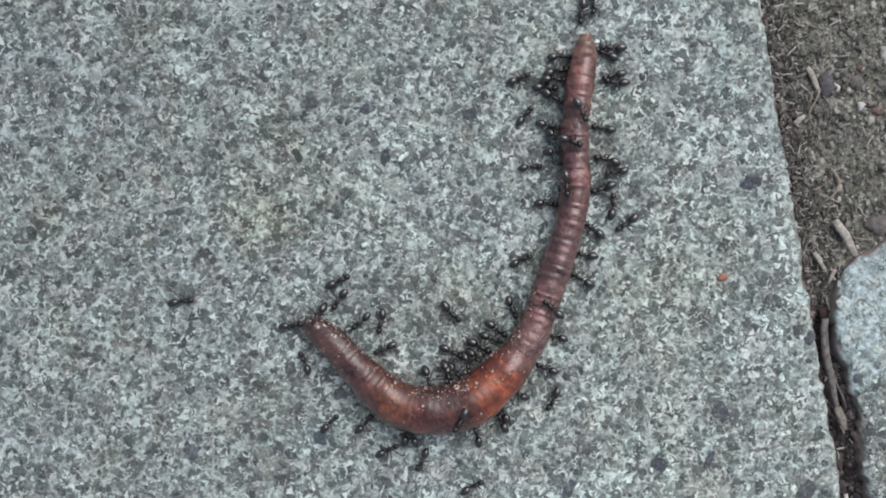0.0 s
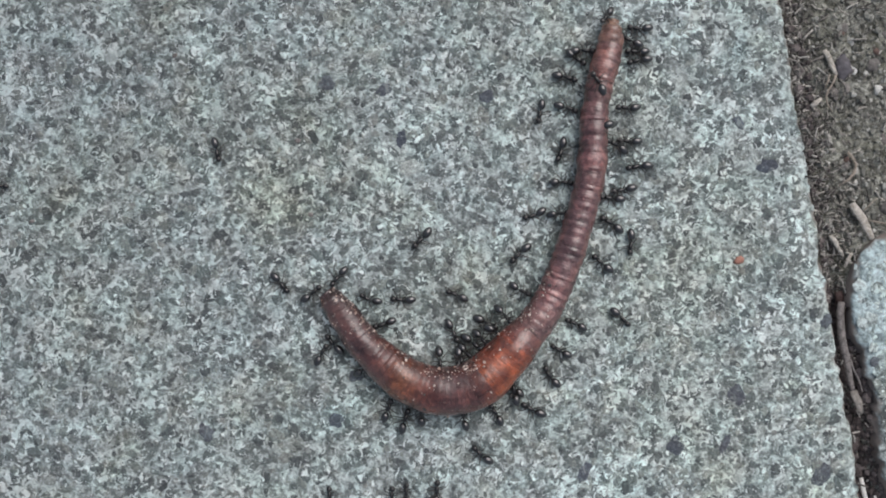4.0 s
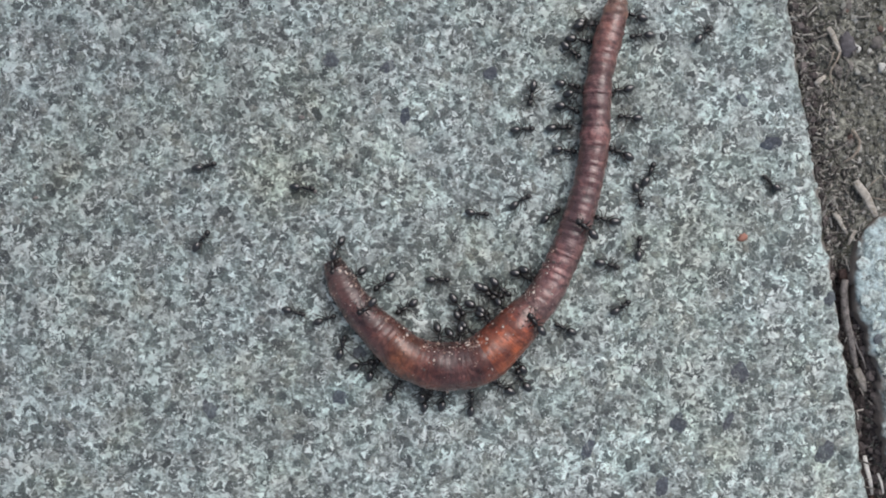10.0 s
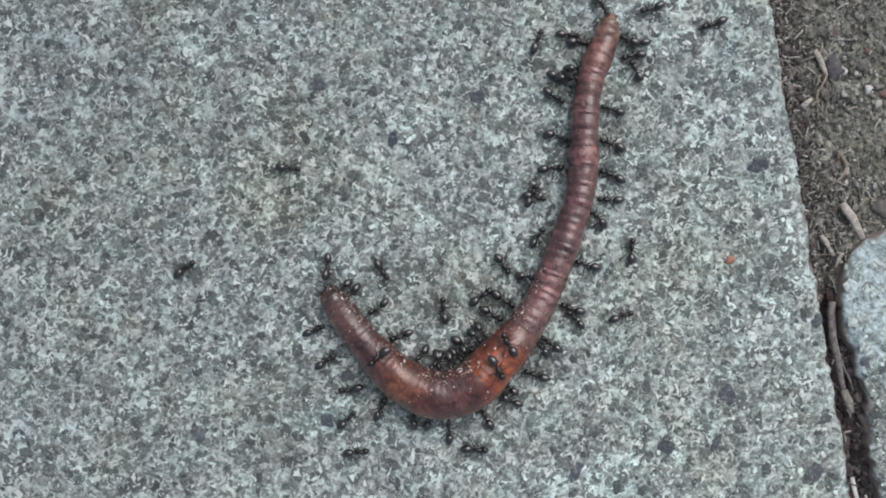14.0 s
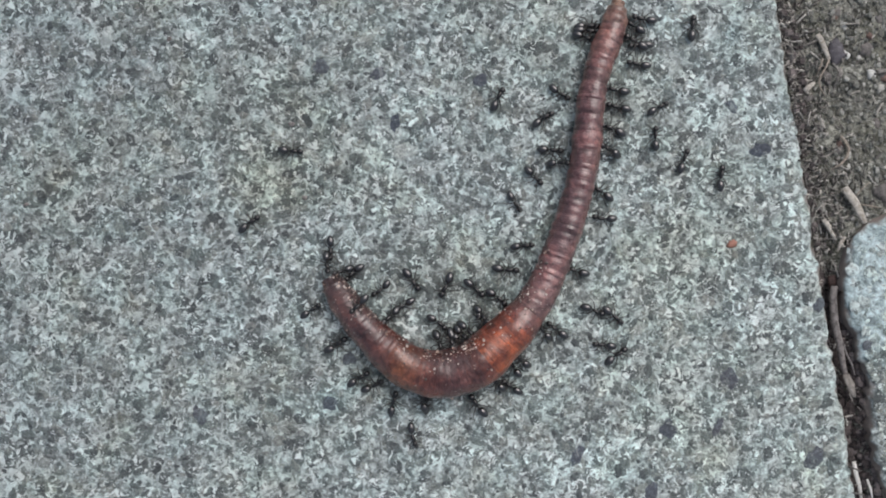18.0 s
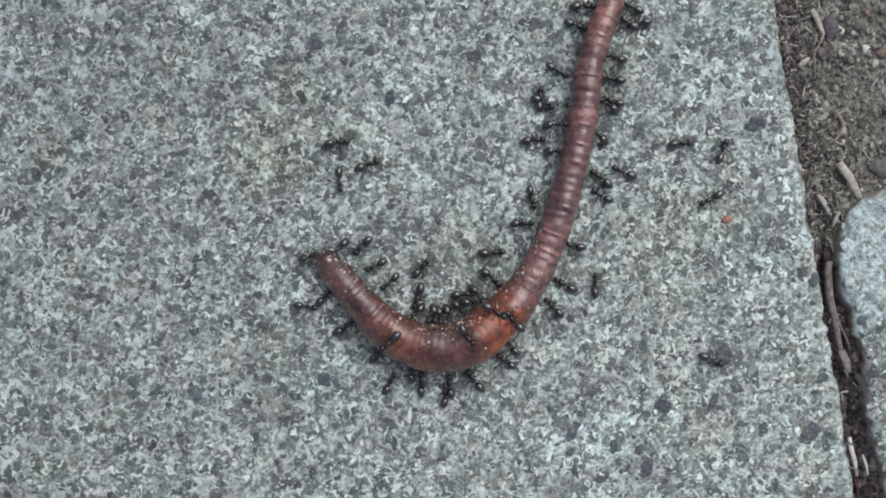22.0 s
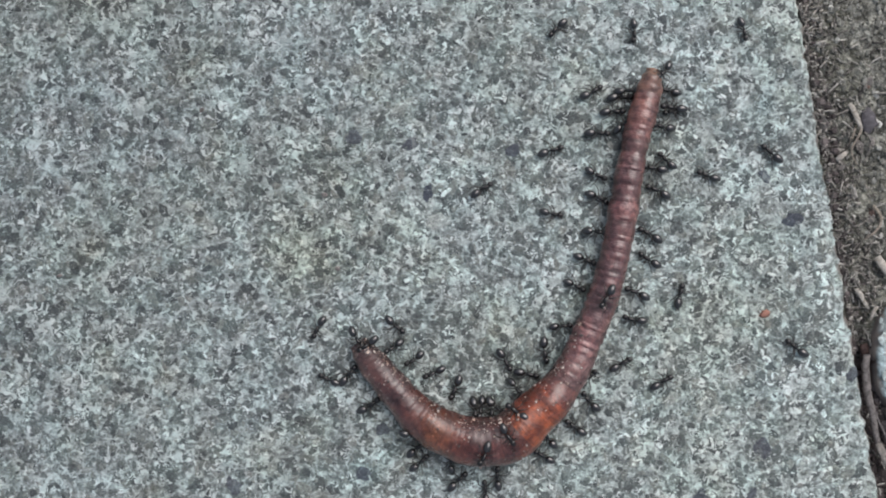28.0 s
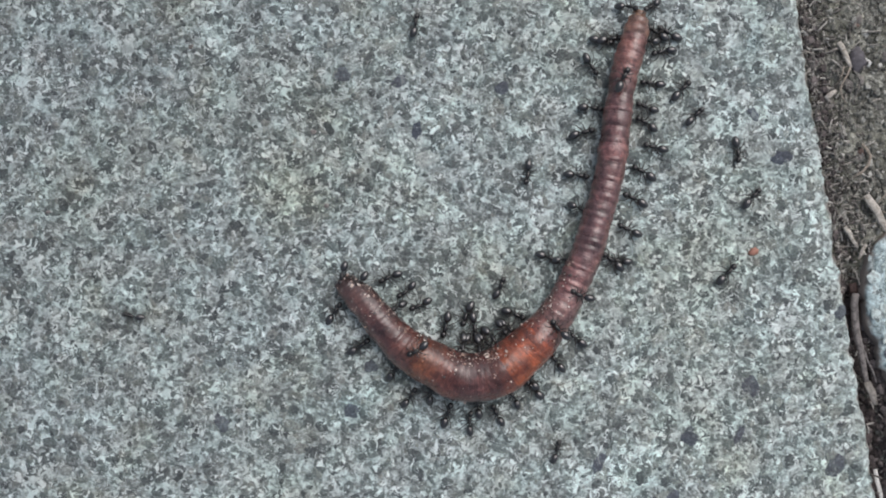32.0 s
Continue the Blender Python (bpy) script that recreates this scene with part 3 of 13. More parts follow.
def build_litter():
    # pebbles on the soil
    quartz, grey = "small rounded white quartz pebble on the soil", "small dull grey-brown pebble half sunk in the soil"
    def lay(x, y, rx, ry, turn, mat, label, seed):
        pebble(x, y, rx * PX, ry * PX, turn, mat, label, seed=seed)
    lay(0.07192, 0.03119, 13, 21, 10, WHITE_PEBBLE, quartz, 1)
    lay(0.07317, 0.01952, 8, 10, 0, WHITE_PEBBLE, quartz, 2)
    lay(0.07224, 0.01806, 9, 9, 0, WHITE_PEBBLE, quartz, 3)
    lay(0.06767, 0.02294, 8, 10, 30, WHITE_PEBBLE, quartz, 4)
    lay(0.07368, 0.03430, 15, 12, 0, WHITE_PEBBLE, quartz, 5)
    lay(0.06357, 0.03085, 6, 8, 0, WHITE_PEBBLE, quartz, 6)
    lay(0.07072, 0.00383, 26, 19, 8, PEBBLE, grey, 7)
    lay(0.07459, 0.00749, 17, 15, 0, PEBBLE, grey, 8)
    lay(0.07237, 0.02678, 22, 14, 10, PEBBLE, grey, 9)
    lay(0.06686, 0.02698, 12, 15, 0, PEBBLE, grey, 10)
    lay(0.06042, 0.02260, 9, 14, 15, PEBBLE, grey, 11)
    lay(0.06914, 0.02321, 8, 7, 0, PEBBLE, grey, 12)
    lay(0.06221, 0.01066, 8, 8, 0, PEBBLE, grey, 13)
    lay(0.06573, 0.01909, 9, 7, 20, PEBBLE, grey, 14)
    lay(0.05474, 0.02602, 9, 12, 0, PEBBLE, grey, 15)
    lay(0.05747, 0.01912, 9, 8, 0, PEBBLE, grey, 16)
    lay(0.06865, 0.01495, 8, 10, 0, PEBBLE, grey, 17)
    lay(0.07443, 0.01309, 10, 8, 0, PEBBLE, grey, 18)
    lay(0.06899, 0.03193, 7, 9, 40, PEBBLE, grey, 19)
    lay(0.06192, 0.03288, 8, 8, 0, PEBBLE, grey, 20)
    lay(0.05925, 0.00443, 8, 7, 0, PEBBLE, grey, 21)
    lay(0.06149, -0.01027, 9, 7, 0, PEBBLE, grey, 22)
    lay(0.06190, 0.02663, 15, 24, 8, PURPLE_PEBBLE, "flat dull purple stone sunk in the soil", 25)
    lay(0.07033, 0.02247, 13, 10, 0, RED_PEBBLE, "small dull red stone on the soil", 26)
    lay(0.06267, 0.01157, 6, 9, 20, RED_PEBBLE, "small dull red stone on the soil", 27)
    lay(0.06164, 0.03214, 5, 6, 0, RED_PEBBLE, "small dull red stone on the soil", 28)
    lay(0.06714, 0.02918, 5, 8, 40, RED_PEBBLE, "small dull red stone on the soil", 29)
    lay(0.06575, 0.02570, 5, 5, 0, WHITE_PEBBLE, quartz, 30)
    lay(0.06364, 0.02617, 6, 8, 10, WHITE_PEBBLE, quartz, 31)
    lay(0.07477, 0.03237, 7, 8, 0, WHITE_PEBBLE, quartz, 32)
    lay(0.06922, 0.02073, 8, 6, 50, WHITE_PEBBLE, quartz, 33)
    lay(0.06253, 0.02323, 6, 10, 0, PEBBLE, grey, 34)
    lay(0.05704, 0.02968, 5, 5, 0, WHITE_PEBBLE, quartz, 35)
    lay(0.05928, 0.01315, 5, 5, 0, WHITE_PEBBLE, quartz, 36)
    lay(0.06553, -0.03536, 10, 12, 0, PEBBLE, grey, 23)
    lay(0.07055, -0.04103, 8, 8, 0, PEBBLE, grey, 24)

    def lie(points, lift=0.0006):
        return [(x, y, soil_height(x, y) + lift) for x, y in points]
    straw = "short flat piece of pale dry straw lying on the soil"
    strip("straw", lie([(0.06292, 0.00460), (0.06365, 0.00340), (0.06457, 0.00211), (0.06530, 0.00073), (0.06594, -0.00046), (0.06630, -0.00111)], 0.0012), 8.0 * PX, 0.45, STRAW, straw, "straw", "straw on the soil")
    strip("straw", lie([(0.05851, 0.02921), (0.05915, 0.02829), (0.05979, 0.02664), (0.06033, 0.02517)], 0.0009), 5.5 * PX, 0.5, STRAW, straw, "straw", "straw on the soil")
    strip("straw", lie([(0.05655, 0.02013), (0.05729, 0.02077), (0.05821, 0.02150)], 0.0009), 5.0 * PX, 0.5, STRAW, straw, "straw", "straw on the soil")
    strip("straw", lie([(0.05960, -0.00053), (0.06024, -0.00145), (0.06106, -0.00256), (0.06188, -0.00375)], 0.0012), 4.5 * PX, 0.5, STRAW, straw, "straw", "straw on the soil")
    strip("straw", lie([(0.06299, -0.00330), (0.06252, -0.00440), (0.06197, -0.00568)], 0.0014), 3.5 * PX, 0.5, STRAW, straw, "straw", "straw on the soil")
    root = "thin curled pale root fibre lying on the soil"
    strip("root_fibre", lie([(0.06033, 0.02517), (0.05987, 0.02389), (0.05913, 0.02260), (0.05885, 0.02159), (0.05931, 0.02049), (0.05985, 0.01930)], 0.0010), 1.8 * PX, 0.9, FIBRE, root, "root", "root fibres")
    strip("root_fibre", lie([(0.05914, 0.02517), (0.05877, 0.02371), (0.05840, 0.02224)], 0.0009), 1.5 * PX, 0.9, FIBRE, root, "root", "root fibres")
    strip("root_fibre", lie([(0.06222, 0.01286), (0.06295, 0.01203), (0.06359, 0.01093), (0.06331, 0.00964), (0.06229, 0.00836), (0.06082, 0.00745)], 0.0011), 3.0 * PX, 0.8, FIBRE, root, "root", "root fibres")
    strip("root_fibre", lie([(0.06558, 0.00193), (0.06677, 0.00165), (0.06860, 0.00136)], 0.0012), 1.6 * PX, 0.9, FIBRE, root, "root", "root fibres")
    strip("root_fibre", lie([(0.06475, 0.00303), (0.06586, 0.00440), (0.06715, 0.00550)], 0.0010), 1.3 * PX, 0.9, FIBRE, root, "root", "root fibres")
    # what lies down in the joint between the two slabs
    twig = tagged(new("twig"), "dry grey-brown twig wedged in the joint between slabs", "twig")
    wood = strip("stem", lie([(0.06175, -0.01130), (0.06180, -0.01305), (0.06215, -0.01720), (0.06285, -0.02080), (0.06360, -0.02450), (0.06440, -0.02720)], 0.0022), 7.5 * PX, 0.8, BARK, "", "")
    side = strip("side_shoot", lie([(0.06310, -0.02040), (0.06385, -0.02220), (0.06450, -0.02400), (0.06490, -0.02560)], 0.0026), 1.6 * PX, 0.9, BARK, "", "")
    end = strip("bark_flake", lie([(0.06385, -0.02560), (0.06450, -0.02740), (0.06500, -0.02920)], 0.0027), 8.0 * PX, 0.35, PALE_BARK, "", "")
    for ob, label in ((wood, ""), (side, ""), (end, "frayed grey flake of bark")):
        ob.parent = twig
        for key in ("category", "label"):
            if key in ob:
                del ob[key]
        if label:
            ob["label"] = label
    pale = "thin shiny white sliver of dry stalk in the joint"
    strip("stalk_sliver", lie([(0.06557, -0.03993), (0.06603, -0.04194), (0.06648, -0.04395), (0.06703, -0.04633)], 0.0018), 4.6 * PX, 0.5, SLIVER, pale, "stalk", "slivers in the joint")
    strip("stalk_sliver", lie([(0.06758, -0.04267), (0.06786, -0.04414), (0.06813, -0.04578)], 0.0018), 2.6 * PX, 0.6, SLIVER, pale, "stalk", "slivers in the joint")
    leaf = "curled dark brown scrap of dead leaf in the joint"
    strip("leaf_scrap", lie([(0.06725, -0.04670), (0.06781, -0.04853), (0.06800, -0.05063), (0.06864, -0.05246)], 0.0008), 8 * PX, 0.25, DEAD_LEAF, leaf, "leaf", "dead leaves in the joint")
    # this dark scrap is added to stand in for the shade of a hole
    strip("leaf_scrap", lie([(0.06170, -0.00960), (0.06200, -0.01090), (0.06225, -0.01230)], 0.0011), 9 * PX, 0.3, DEAD_LEAF, leaf, "leaf", "dead leaves in the joint")
    # crumbs on the slab
    rng = random.Random(8)
    for x, y, rx, ry, turn, mat, label, name in ((0.04478, -0.00453, 9, 6, 20, ORANGE, "tiny orange crumb of brick on the slab", "brick_crumb"), (-0.02364, 0.00254, 5, 4, 0, BARK, "tiny black crumb of soil on the slab", "soil_crumb"),
                                                 (-0.06828, 0.00140, 5, 3, 20, BARK, "tiny black crumb of soil on the slab", "soil_crumb"), (-0.02579, 0.01441, 5, 4, 0, BARK, "tiny black crumb of soil on the slab", "soil_crumb"), (-0.04550, 0.02795, 5, 3, 40, BARK, "tiny black crumb of soil on the slab", "soil_crumb")):
        v, f = ellipsoid(rx * PX, ry * PX, 0.6 * ry * PX, 9, 6, 0.2, 0.38, rng)
        ob = thing(name, (v, f), mat, label, "crumb")
        ob.matrix_world = pose(x, y, 0.4 * ry * PX, 0, 0, turn)


def build_set_stones(left, right):
    # the larger stones that show in the slabs' faces
    def put(slab_ob, x, y, rx, ry, turn, mat, top):
        rng = random.Random(int(x * 1e6) % 9973)
        v, f = chip(rng, 0, 0, 0, 1.0, 0.00008, 14)
        a = radians(turn)
        v = [(x + PX * (rx * p * math.cos(a) - ry * q * math.sin(a)), y + PX * (rx * p * math.sin(a) + ry * q * math.cos(a)), top + z + 0.00004) for p, q, z in v]
        mesh_object("stone", v, f, mat, slab_ob, "large dark stone in the concrete" if mat is DARK_CHIP else "large pale stone in the concrete")
    put(left, 0.04938, 0.01055, 19, 13, 10, DARK_CHIP, 0.0)
    put(left, 0.05803, -0.03894, 22, 15, 60, DARK_CHIP, 0.0)
    put(left, 0.05884, -0.01431, 13, 10, 60, DARK_CHIP, 0.0)
    put(left, 0.03195, -0.04429, 23, 12, 75, DARK_CHIP, 0.0)
    put(left, 0.02011, -0.03867, 19, 11, 60, DARK_CHIP, 0.0)
    put(left, -0.02116, 0.02359, 16, 13, 0, DARK_CHIP, 0.0)
    put(left, -0.00920, 0.01486, 17, 9, 80, DARK_CHIP, 0.0)
    put(left, 0.03486, -0.03428, 16, 18, 0, DARK_CHIP, 0.0)
    put(left, 0.04451, -0.02611, 15, 18, 0, DARK_CHIP, 0.0)
    put(left, -0.04043, -0.03223, 14, 17, 30, DARK_CHIP, 0.0)
    put(left, -0.01965, -0.03036, 16, 12, 0, DARK_CHIP, 0.0)
    put(left, 0.00437, 0.02150, 17, 14, 30, DARK_CHIP, 0.0)
    put(left, 0.04477, 0.01756, 10, 14, 30, DARK_CHIP, 0.0)
    put(left, -0.01651, -0.02312, 14, 12, 20, DARK_CHIP, 0.0)
    put(left, -0.01212, 0.02253, 14, 11, 20, DARK_CHIP, 0.0)
    put(left, 0.04256, -0.03399, 7, 20, -25, DARK_CHIP, 0.0)
    put(left, -0.05773, -0.01844, 13, 11, 0, PALE_CHIP, 0.0)
    put(left, -0.04882, 0.00716, 13, 11, 0, PALE_CHIP, 0.0)
    put(left, -0.01322, 0.02885, 24, 8, 28, PALE_CHIP, 0.0)
    put(left, -0.06545, -0.03980, 14, 11, 0, PALE_CHIP, 0.0)
    put(left, -0.04886, 0.00706, 13, 10, 0, PALE_CHIP, 0.0)
    put(left, -0.03358, 0.00670, 9, 5, -10, PALE_CHIP, 0.0)
    put(left, -0.04944, 0.02152, 8, 7, 0, PALE_CHIP, 0.0)
    put(left, 0.03002, -0.01802, 16, 11, 30, PALE_CHIP, 0.0)
    put(left, 0.06085, -0.03718, 14, 9, 0, PALE_CHIP, 0.0)
    put(left, -0.00756, 0.01034, 22, 16, 20, PALE_CHIP, 0.0)
    put(left, 0.03682, -0.02014, 16, 9, 40, PALE_CHIP, 0.0)
    put(left, 0.05684, -0.01521, 12, 9, 0, PALE_CHIP, 0.0)
    put(right, 0.07249, -0.01117, 17, 17, 0, DARK_CHIP, 0.0004)
    put(right, 0.07201, -0.01917, 17, 6, 0, DARK_CHIP, 0.0004)
    put(right, 0.07305, -0.00736, 8, 8, 0, DARK_CHIP, 0.0004)
    put(right, 0.06636, -0.02070, 10, 10, 0, DARK_CHIP, 0.0004)



# ---- the ant ----
def build_ant(seed):
    """A small black ant, head towards +y, 4.2 mm long, its feet on z = 0; the seed sets how it holds its legs, head and abdomen."""
    rng = random.Random(seed)
    nod, bend = rng.uniform(-16, 16), rng.uniform(-20, 20)
    ant = tagged(new("ant"), "small glossy black ant on the concrete slab", "ant", "ants round the earthworm")
    mm = 0.001
    def body(name, rx, ry, rz, y, z, taper, label=""):
        v, f = ellipsoid(rx * mm, ry * mm, rz * mm, 16, 20 if name == "gaster" else 10, taper)
        if name == "gaster":
            # the seams between its plates
            v = [tuple(q * (1 - 0.07 * math.exp(-(((p[1] / (0.44 * mm)) % 1 - 0.5) / 0.13) ** 2)) if k != 1 else q for k, q in enumerate(p)) for p in v]
        v = [Vector((a, b2 + y * mm, c + z * mm)) for a, b2, c in v]
        hinge = {"head": (1.10, nod), "gaster": (-0.35, bend)}.get(name)
        if hinge:
            m = Matrix.Translation((0, hinge[0] * mm, 0)) @ pose(0, 0, 0, 0, 0, hinge[1]) @ Matrix.Translation((0, -hinge[0] * mm, 0))
            v = [m @ p for p in v]
        mesh_object(name, [tuple(p) for p in v], f, ANT_GASTER if name == "gaster" else ANT_BODY, ant, label)
    body("head", 0.46, 0.50, 0.36, 1.55, 0.62, -0.12)
    body("thorax", 0.31, 0.72, 0.34, 0.48, 0.72, 0.22)
    body("petiole", 0.13, 0.16, 0.24, -0.32, 0.66, 0.0)
    body("gaster", 0.62, 0.92, 0.56, -1.22, 0.72, 0.10, "glossy oval abdomen")
    for s in (-1, 1):
        # root, knee, foot
        for (ry, kx, ky, fx, fy) in ((0.85, 0.95, 1.45, 1.30, 2.05), (0.50, 1.10, 0.45, 1.75, 0.30), (0.15, 1.05, -0.65, 1.65, -1.55)):
            sway, reach = rng.uniform(-0.38, 0.38), rng.uniform(0.82, 1.10)
            kx, fx, ky, fy = kx * (0.5 + 0.5 * reach), fx * reach, ky + 0.5 * sway, fy + sway
            path = [(s * 0.18 * mm, ry * mm, 0.60 * mm), (s * kx * 0.55 * mm, (0.5 * ry + 0.5 * ky) * mm, 0.95 * mm), (s * kx * mm, ky * mm, 1.0 * mm),
                    (s * (0.45 * kx + 0.55 * fx) * mm, (0.45 * ky + 0.55 * fy) * mm, 0.50 * mm), (s * 0.92 * fx * mm, (0.1 * ky + 0.9 * fy) * mm, 0.06 * mm), (s * fx * mm * 1.06, fy * mm, 0.05 * mm)]
            v, f = tube(path, [0.08 * mm, 0.095 * mm, 0.065 * mm, 0.058 * mm, 0.042 * mm, 0.035 * mm], 5)
            mesh_object("leg", v, f, ANT_LEG, ant)
        lean = -math.radians(nod)
        path = [(s * 0.14, 1.90, 0.72), (s * rng.uniform(0.48, 0.66), 2.25, 0.95), (s * rng.uniform(0.5, 0.85), rng.uniform(2.45, 2.70), 0.55), (s * rng.uniform(0.35, 0.9), rng.uniform(2.65, 2.98), 0.25)]
        path = [((x + math.sin(lean) * (y - 1.10)) * mm, (1.10 + math.cos(lean) * (y - 1.10)) * mm, z * mm) for x, y, z in path]
        v, f = tube(path, [0.035 * mm, 0.035 * mm, 0.04 * mm, 0.045 * mm], 5)
        mesh_object("antenna", v, f, ANT_LEG, ant)
    return ant


# ---- the earthworm ----
RINGS = 74
RING_AT = (-1.5, -1.2, -1.0, -0.75, -0.5, -0.25, 0.0, 0.25, 0.5, 0.75, 1.0, 1.2, 1.5)


def ring_mesh(radii, half, pinch, start, fat):
    """One body ring along y, as wide as the worm is there, full in the middle and pinched at its ends."""
    verts, faces, nu = [], [], 28
    # the skin of the ring, and at each end a lip that slips under its neighbour
    girth_at = dict(zip(RING_AT, radii))
    for at in (RING_AT[2:-2], RING_AT[:3], RING_AT[-3:]):
        first = len(verts)
        for y in at:
            sink = pinch * (0.5 - 0.5 * math.cos(math.pi * y) if abs(y) <= 1 else 1) + (0.04 * (abs(y) - 1) if abs(y) > 1 else 0)
            r = girth_at[y] * (1 - sink)
            lump = 1 + 0.04 * noise.noise(((start + y * half) * 260, 3.3, 0)) + fat * noise.noise(((start + y * half) * 330, 7.1, 2))
            for i in range(nu):
                u = 2 * math.pi * i / nu
                q = r * lump * (1 + 0.05 * noise.noise((1.6 * math.cos(u), 1.6 * math.sin(u), (start + y * half) * 480)))
                verts.append((q * math.cos(u), y * half, 0.92 * (q * math.sin(u) + girth_at[y] - girth_at[0.0])))
        for j in range(len(at) - 1):
            for i in range(nu):
                a, b2 = first + j * nu + i, first + j * nu + (i + 1) % nu
                faces.append((a, b2, b2 + nu, a + nu))
    faces.append(tuple(9 * nu + i for i in range(nu)))
    faces.append(tuple(reversed([14 * nu + i for i in range(nu)])))
    me = bpy.data.meshes.new("ring")
    me.from_pydata(verts, [], faces)
    # where the skin lies on the straight worm, for its pattern
    rest = me.attributes.new("rest", "FLOAT_VECTOR", "POINT")
    for i, (x, y, z) in enumerate(verts):
        rest.data[i].vector = (x, y + start, z)
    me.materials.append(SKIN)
    me.shade_smooth()
    return me


def ring_ends():
    """Where the rings begin and end along the worm: those of the front are narrower than those of the tail, and no two are quite alike."""
    rng, ends = random.Random(77), []
    for i in range(RINGS + 1):
        u = (i + (rng.uniform(-0.22, 0.22) if 0 < i < RINGS else 0)) / RINGS
        ends.append(0.62 * u + 0.38 * u * u)
    return list(zip(ends, ends[1:]))


def blend_table(table, s):
    for (a, *va), (b2, *vb) in zip(table, table[1:]):
        if s <= b2:
            f = (s - a) / (b2 - a)
            f = f * f * (3 - 2 * f)
            return [p + (q - p) * f for p, q in zip(va, vb)]
    return list(table[-1][1:])


# along the worm, head first: radius in mm
GIRTH = [(0.0, 1.5), (0.015, 2.0), (0.05, 2.45), (0.11, 2.75), (0.18, 3.35), (0.26, 3.75), (0.34, 3.8), (0.40, 3.45), (0.46, 2.90), (0.52, 2.55), (0.75, 2.38), (0.90, 2.24), (0.97, 2.08), (0.99, 1.7), (1.0, 1.15)]
TINT = [(0.0, 0.075, 0.030, 0.028), (0.10, 0.120, 0.046, 0.043), (0.14, 0.190, 0.062, 0.048), (0.19, 0.285, 0.098, 0.045), (0.24, 0.200, 0.058, 0.040), (0.285, 0.140, 0.052, 0.050), (0.325, 0.175, 0.050, 0.036),
        (0.35, 0.46, 0.105, 0.028), (0.40, 0.48, 0.105, 0.030), (0.425, 0.28, 0.075, 0.050), (0.45, 0.205, 0.108, 0.103), (0.55, 0.160, 0.080, 0.082), (0.80, 0.168, 0.075, 0.075), (0.95, 0.185, 0.080, 0.068), (0.975, 0.25, 0.135, 0.095), (1.0, 0.30, 0.185, 0.125)]
WORM_AT = (0.010, -0.012, 0.0)


def build_worm():
    worm = tagged(new("earthworm"), "reddish-brown earthworm lying in a hook, ringed and moist", "earthworm")
    worm.location = WORM_AT
    rng = random.Random(21)
    rings = []
    for start, end in ring_ends():
        s, ds = 0.5 * (start + end), end - start
        half = 0.5 * ds * 0.0935
        # the girth runs towards the head as y grows less: the ring's y axis points to the tail
        radii = [0.001 * blend_table(GIRTH, min(max(s + 0.5 * ds * y, 0.0), 1.0))[0] for y in RING_AT]
        r = radii[6]
        tail = min(1.0, max(0.0, (s - 0.45) / 0.06))
        pinch = 0.004 if 0.17 < s < 0.45 else 0.016 if s < 0.45 else 0.01 + tail * rng.uniform(0.020, 0.060)
        ring = new("ring", ring_mesh(radii, half, pinch, s * 0.0935, 0.10 * tail))
        ring.parent = worm
        k = 0.63 * rng.uniform(0.95, 1.05) if s < 0.46 else 0.90 * rng.uniform(0.90, 1.10) * (1 + 0.45 * noise.noise((s * 44, 5.5, 1)))
        ring.color = (*[c * k for c in blend_table(TINT, s)], 0.35 if s < 0.17 else 0.08 if s < 0.46 else 0.9)
        if 0.34 < s < 0.43:
            ring["label"] = "swollen orange-red ring of the worm's saddle"
        elif s < 0.10:
            ring["label"] = "dark wine-red ring of the worm's front end"
        rings.append((ring, s, r))
        # pale and dark grit that sticks to the wet front, most of it along the back
        if s < 0.56:
            thick = max(0.0, 0.62 + 1.3 * noise.noise((s * 31, 8.8, 0))) + (0.6 if 0.44 < s < 0.49 or s < 0.05 else 1.0 if 0.315 < s < 0.345 else 0.3 if 0.26 < s < 0.36 else 0.0)
            for name, mat, label, count, rim in (("grit", GRIT, "pale grains of sand stuck to the skin", 4 + int(8.0 * thick * thick), 2.45), ("soil_specks", HUMUS, "dark specks of soil stuck to the skin", 3 + int(9 * thick), 2.85)):
                pieces = []
                for _ in range(count):
                    u = rng.choice((rng.uniform(0.1, math.pi - 0.1), rng.gauss(rim, 0.3), rng.gauss(rim, 0.22)))
                    y, q = rng.uniform(-0.9, 0.9), min(0.035 + rng.expovariate(1 / 0.045), 0.24) * 0.001
                    pieces.append(ellipsoid(q * rng.uniform(0.7, 1.5), q * rng.uniform(0.7, 1.3), q, 6, 4, 0, 0.25, rng, (1.0 * r * math.cos(u), y * half, 0.93 * r * math.sin(u))))
                v, f = joined(pieces)
                tagged(mesh_object(name, v, f, mat, ring, label, smooth=False), kind="stuff")
    return worm, rings


SPINES = []


def spine(t, points):
    """Where the worm's midline lies at t seconds, head first, in millimetres."""
    SPINES.append((t, [Vector(p) for p in points]))


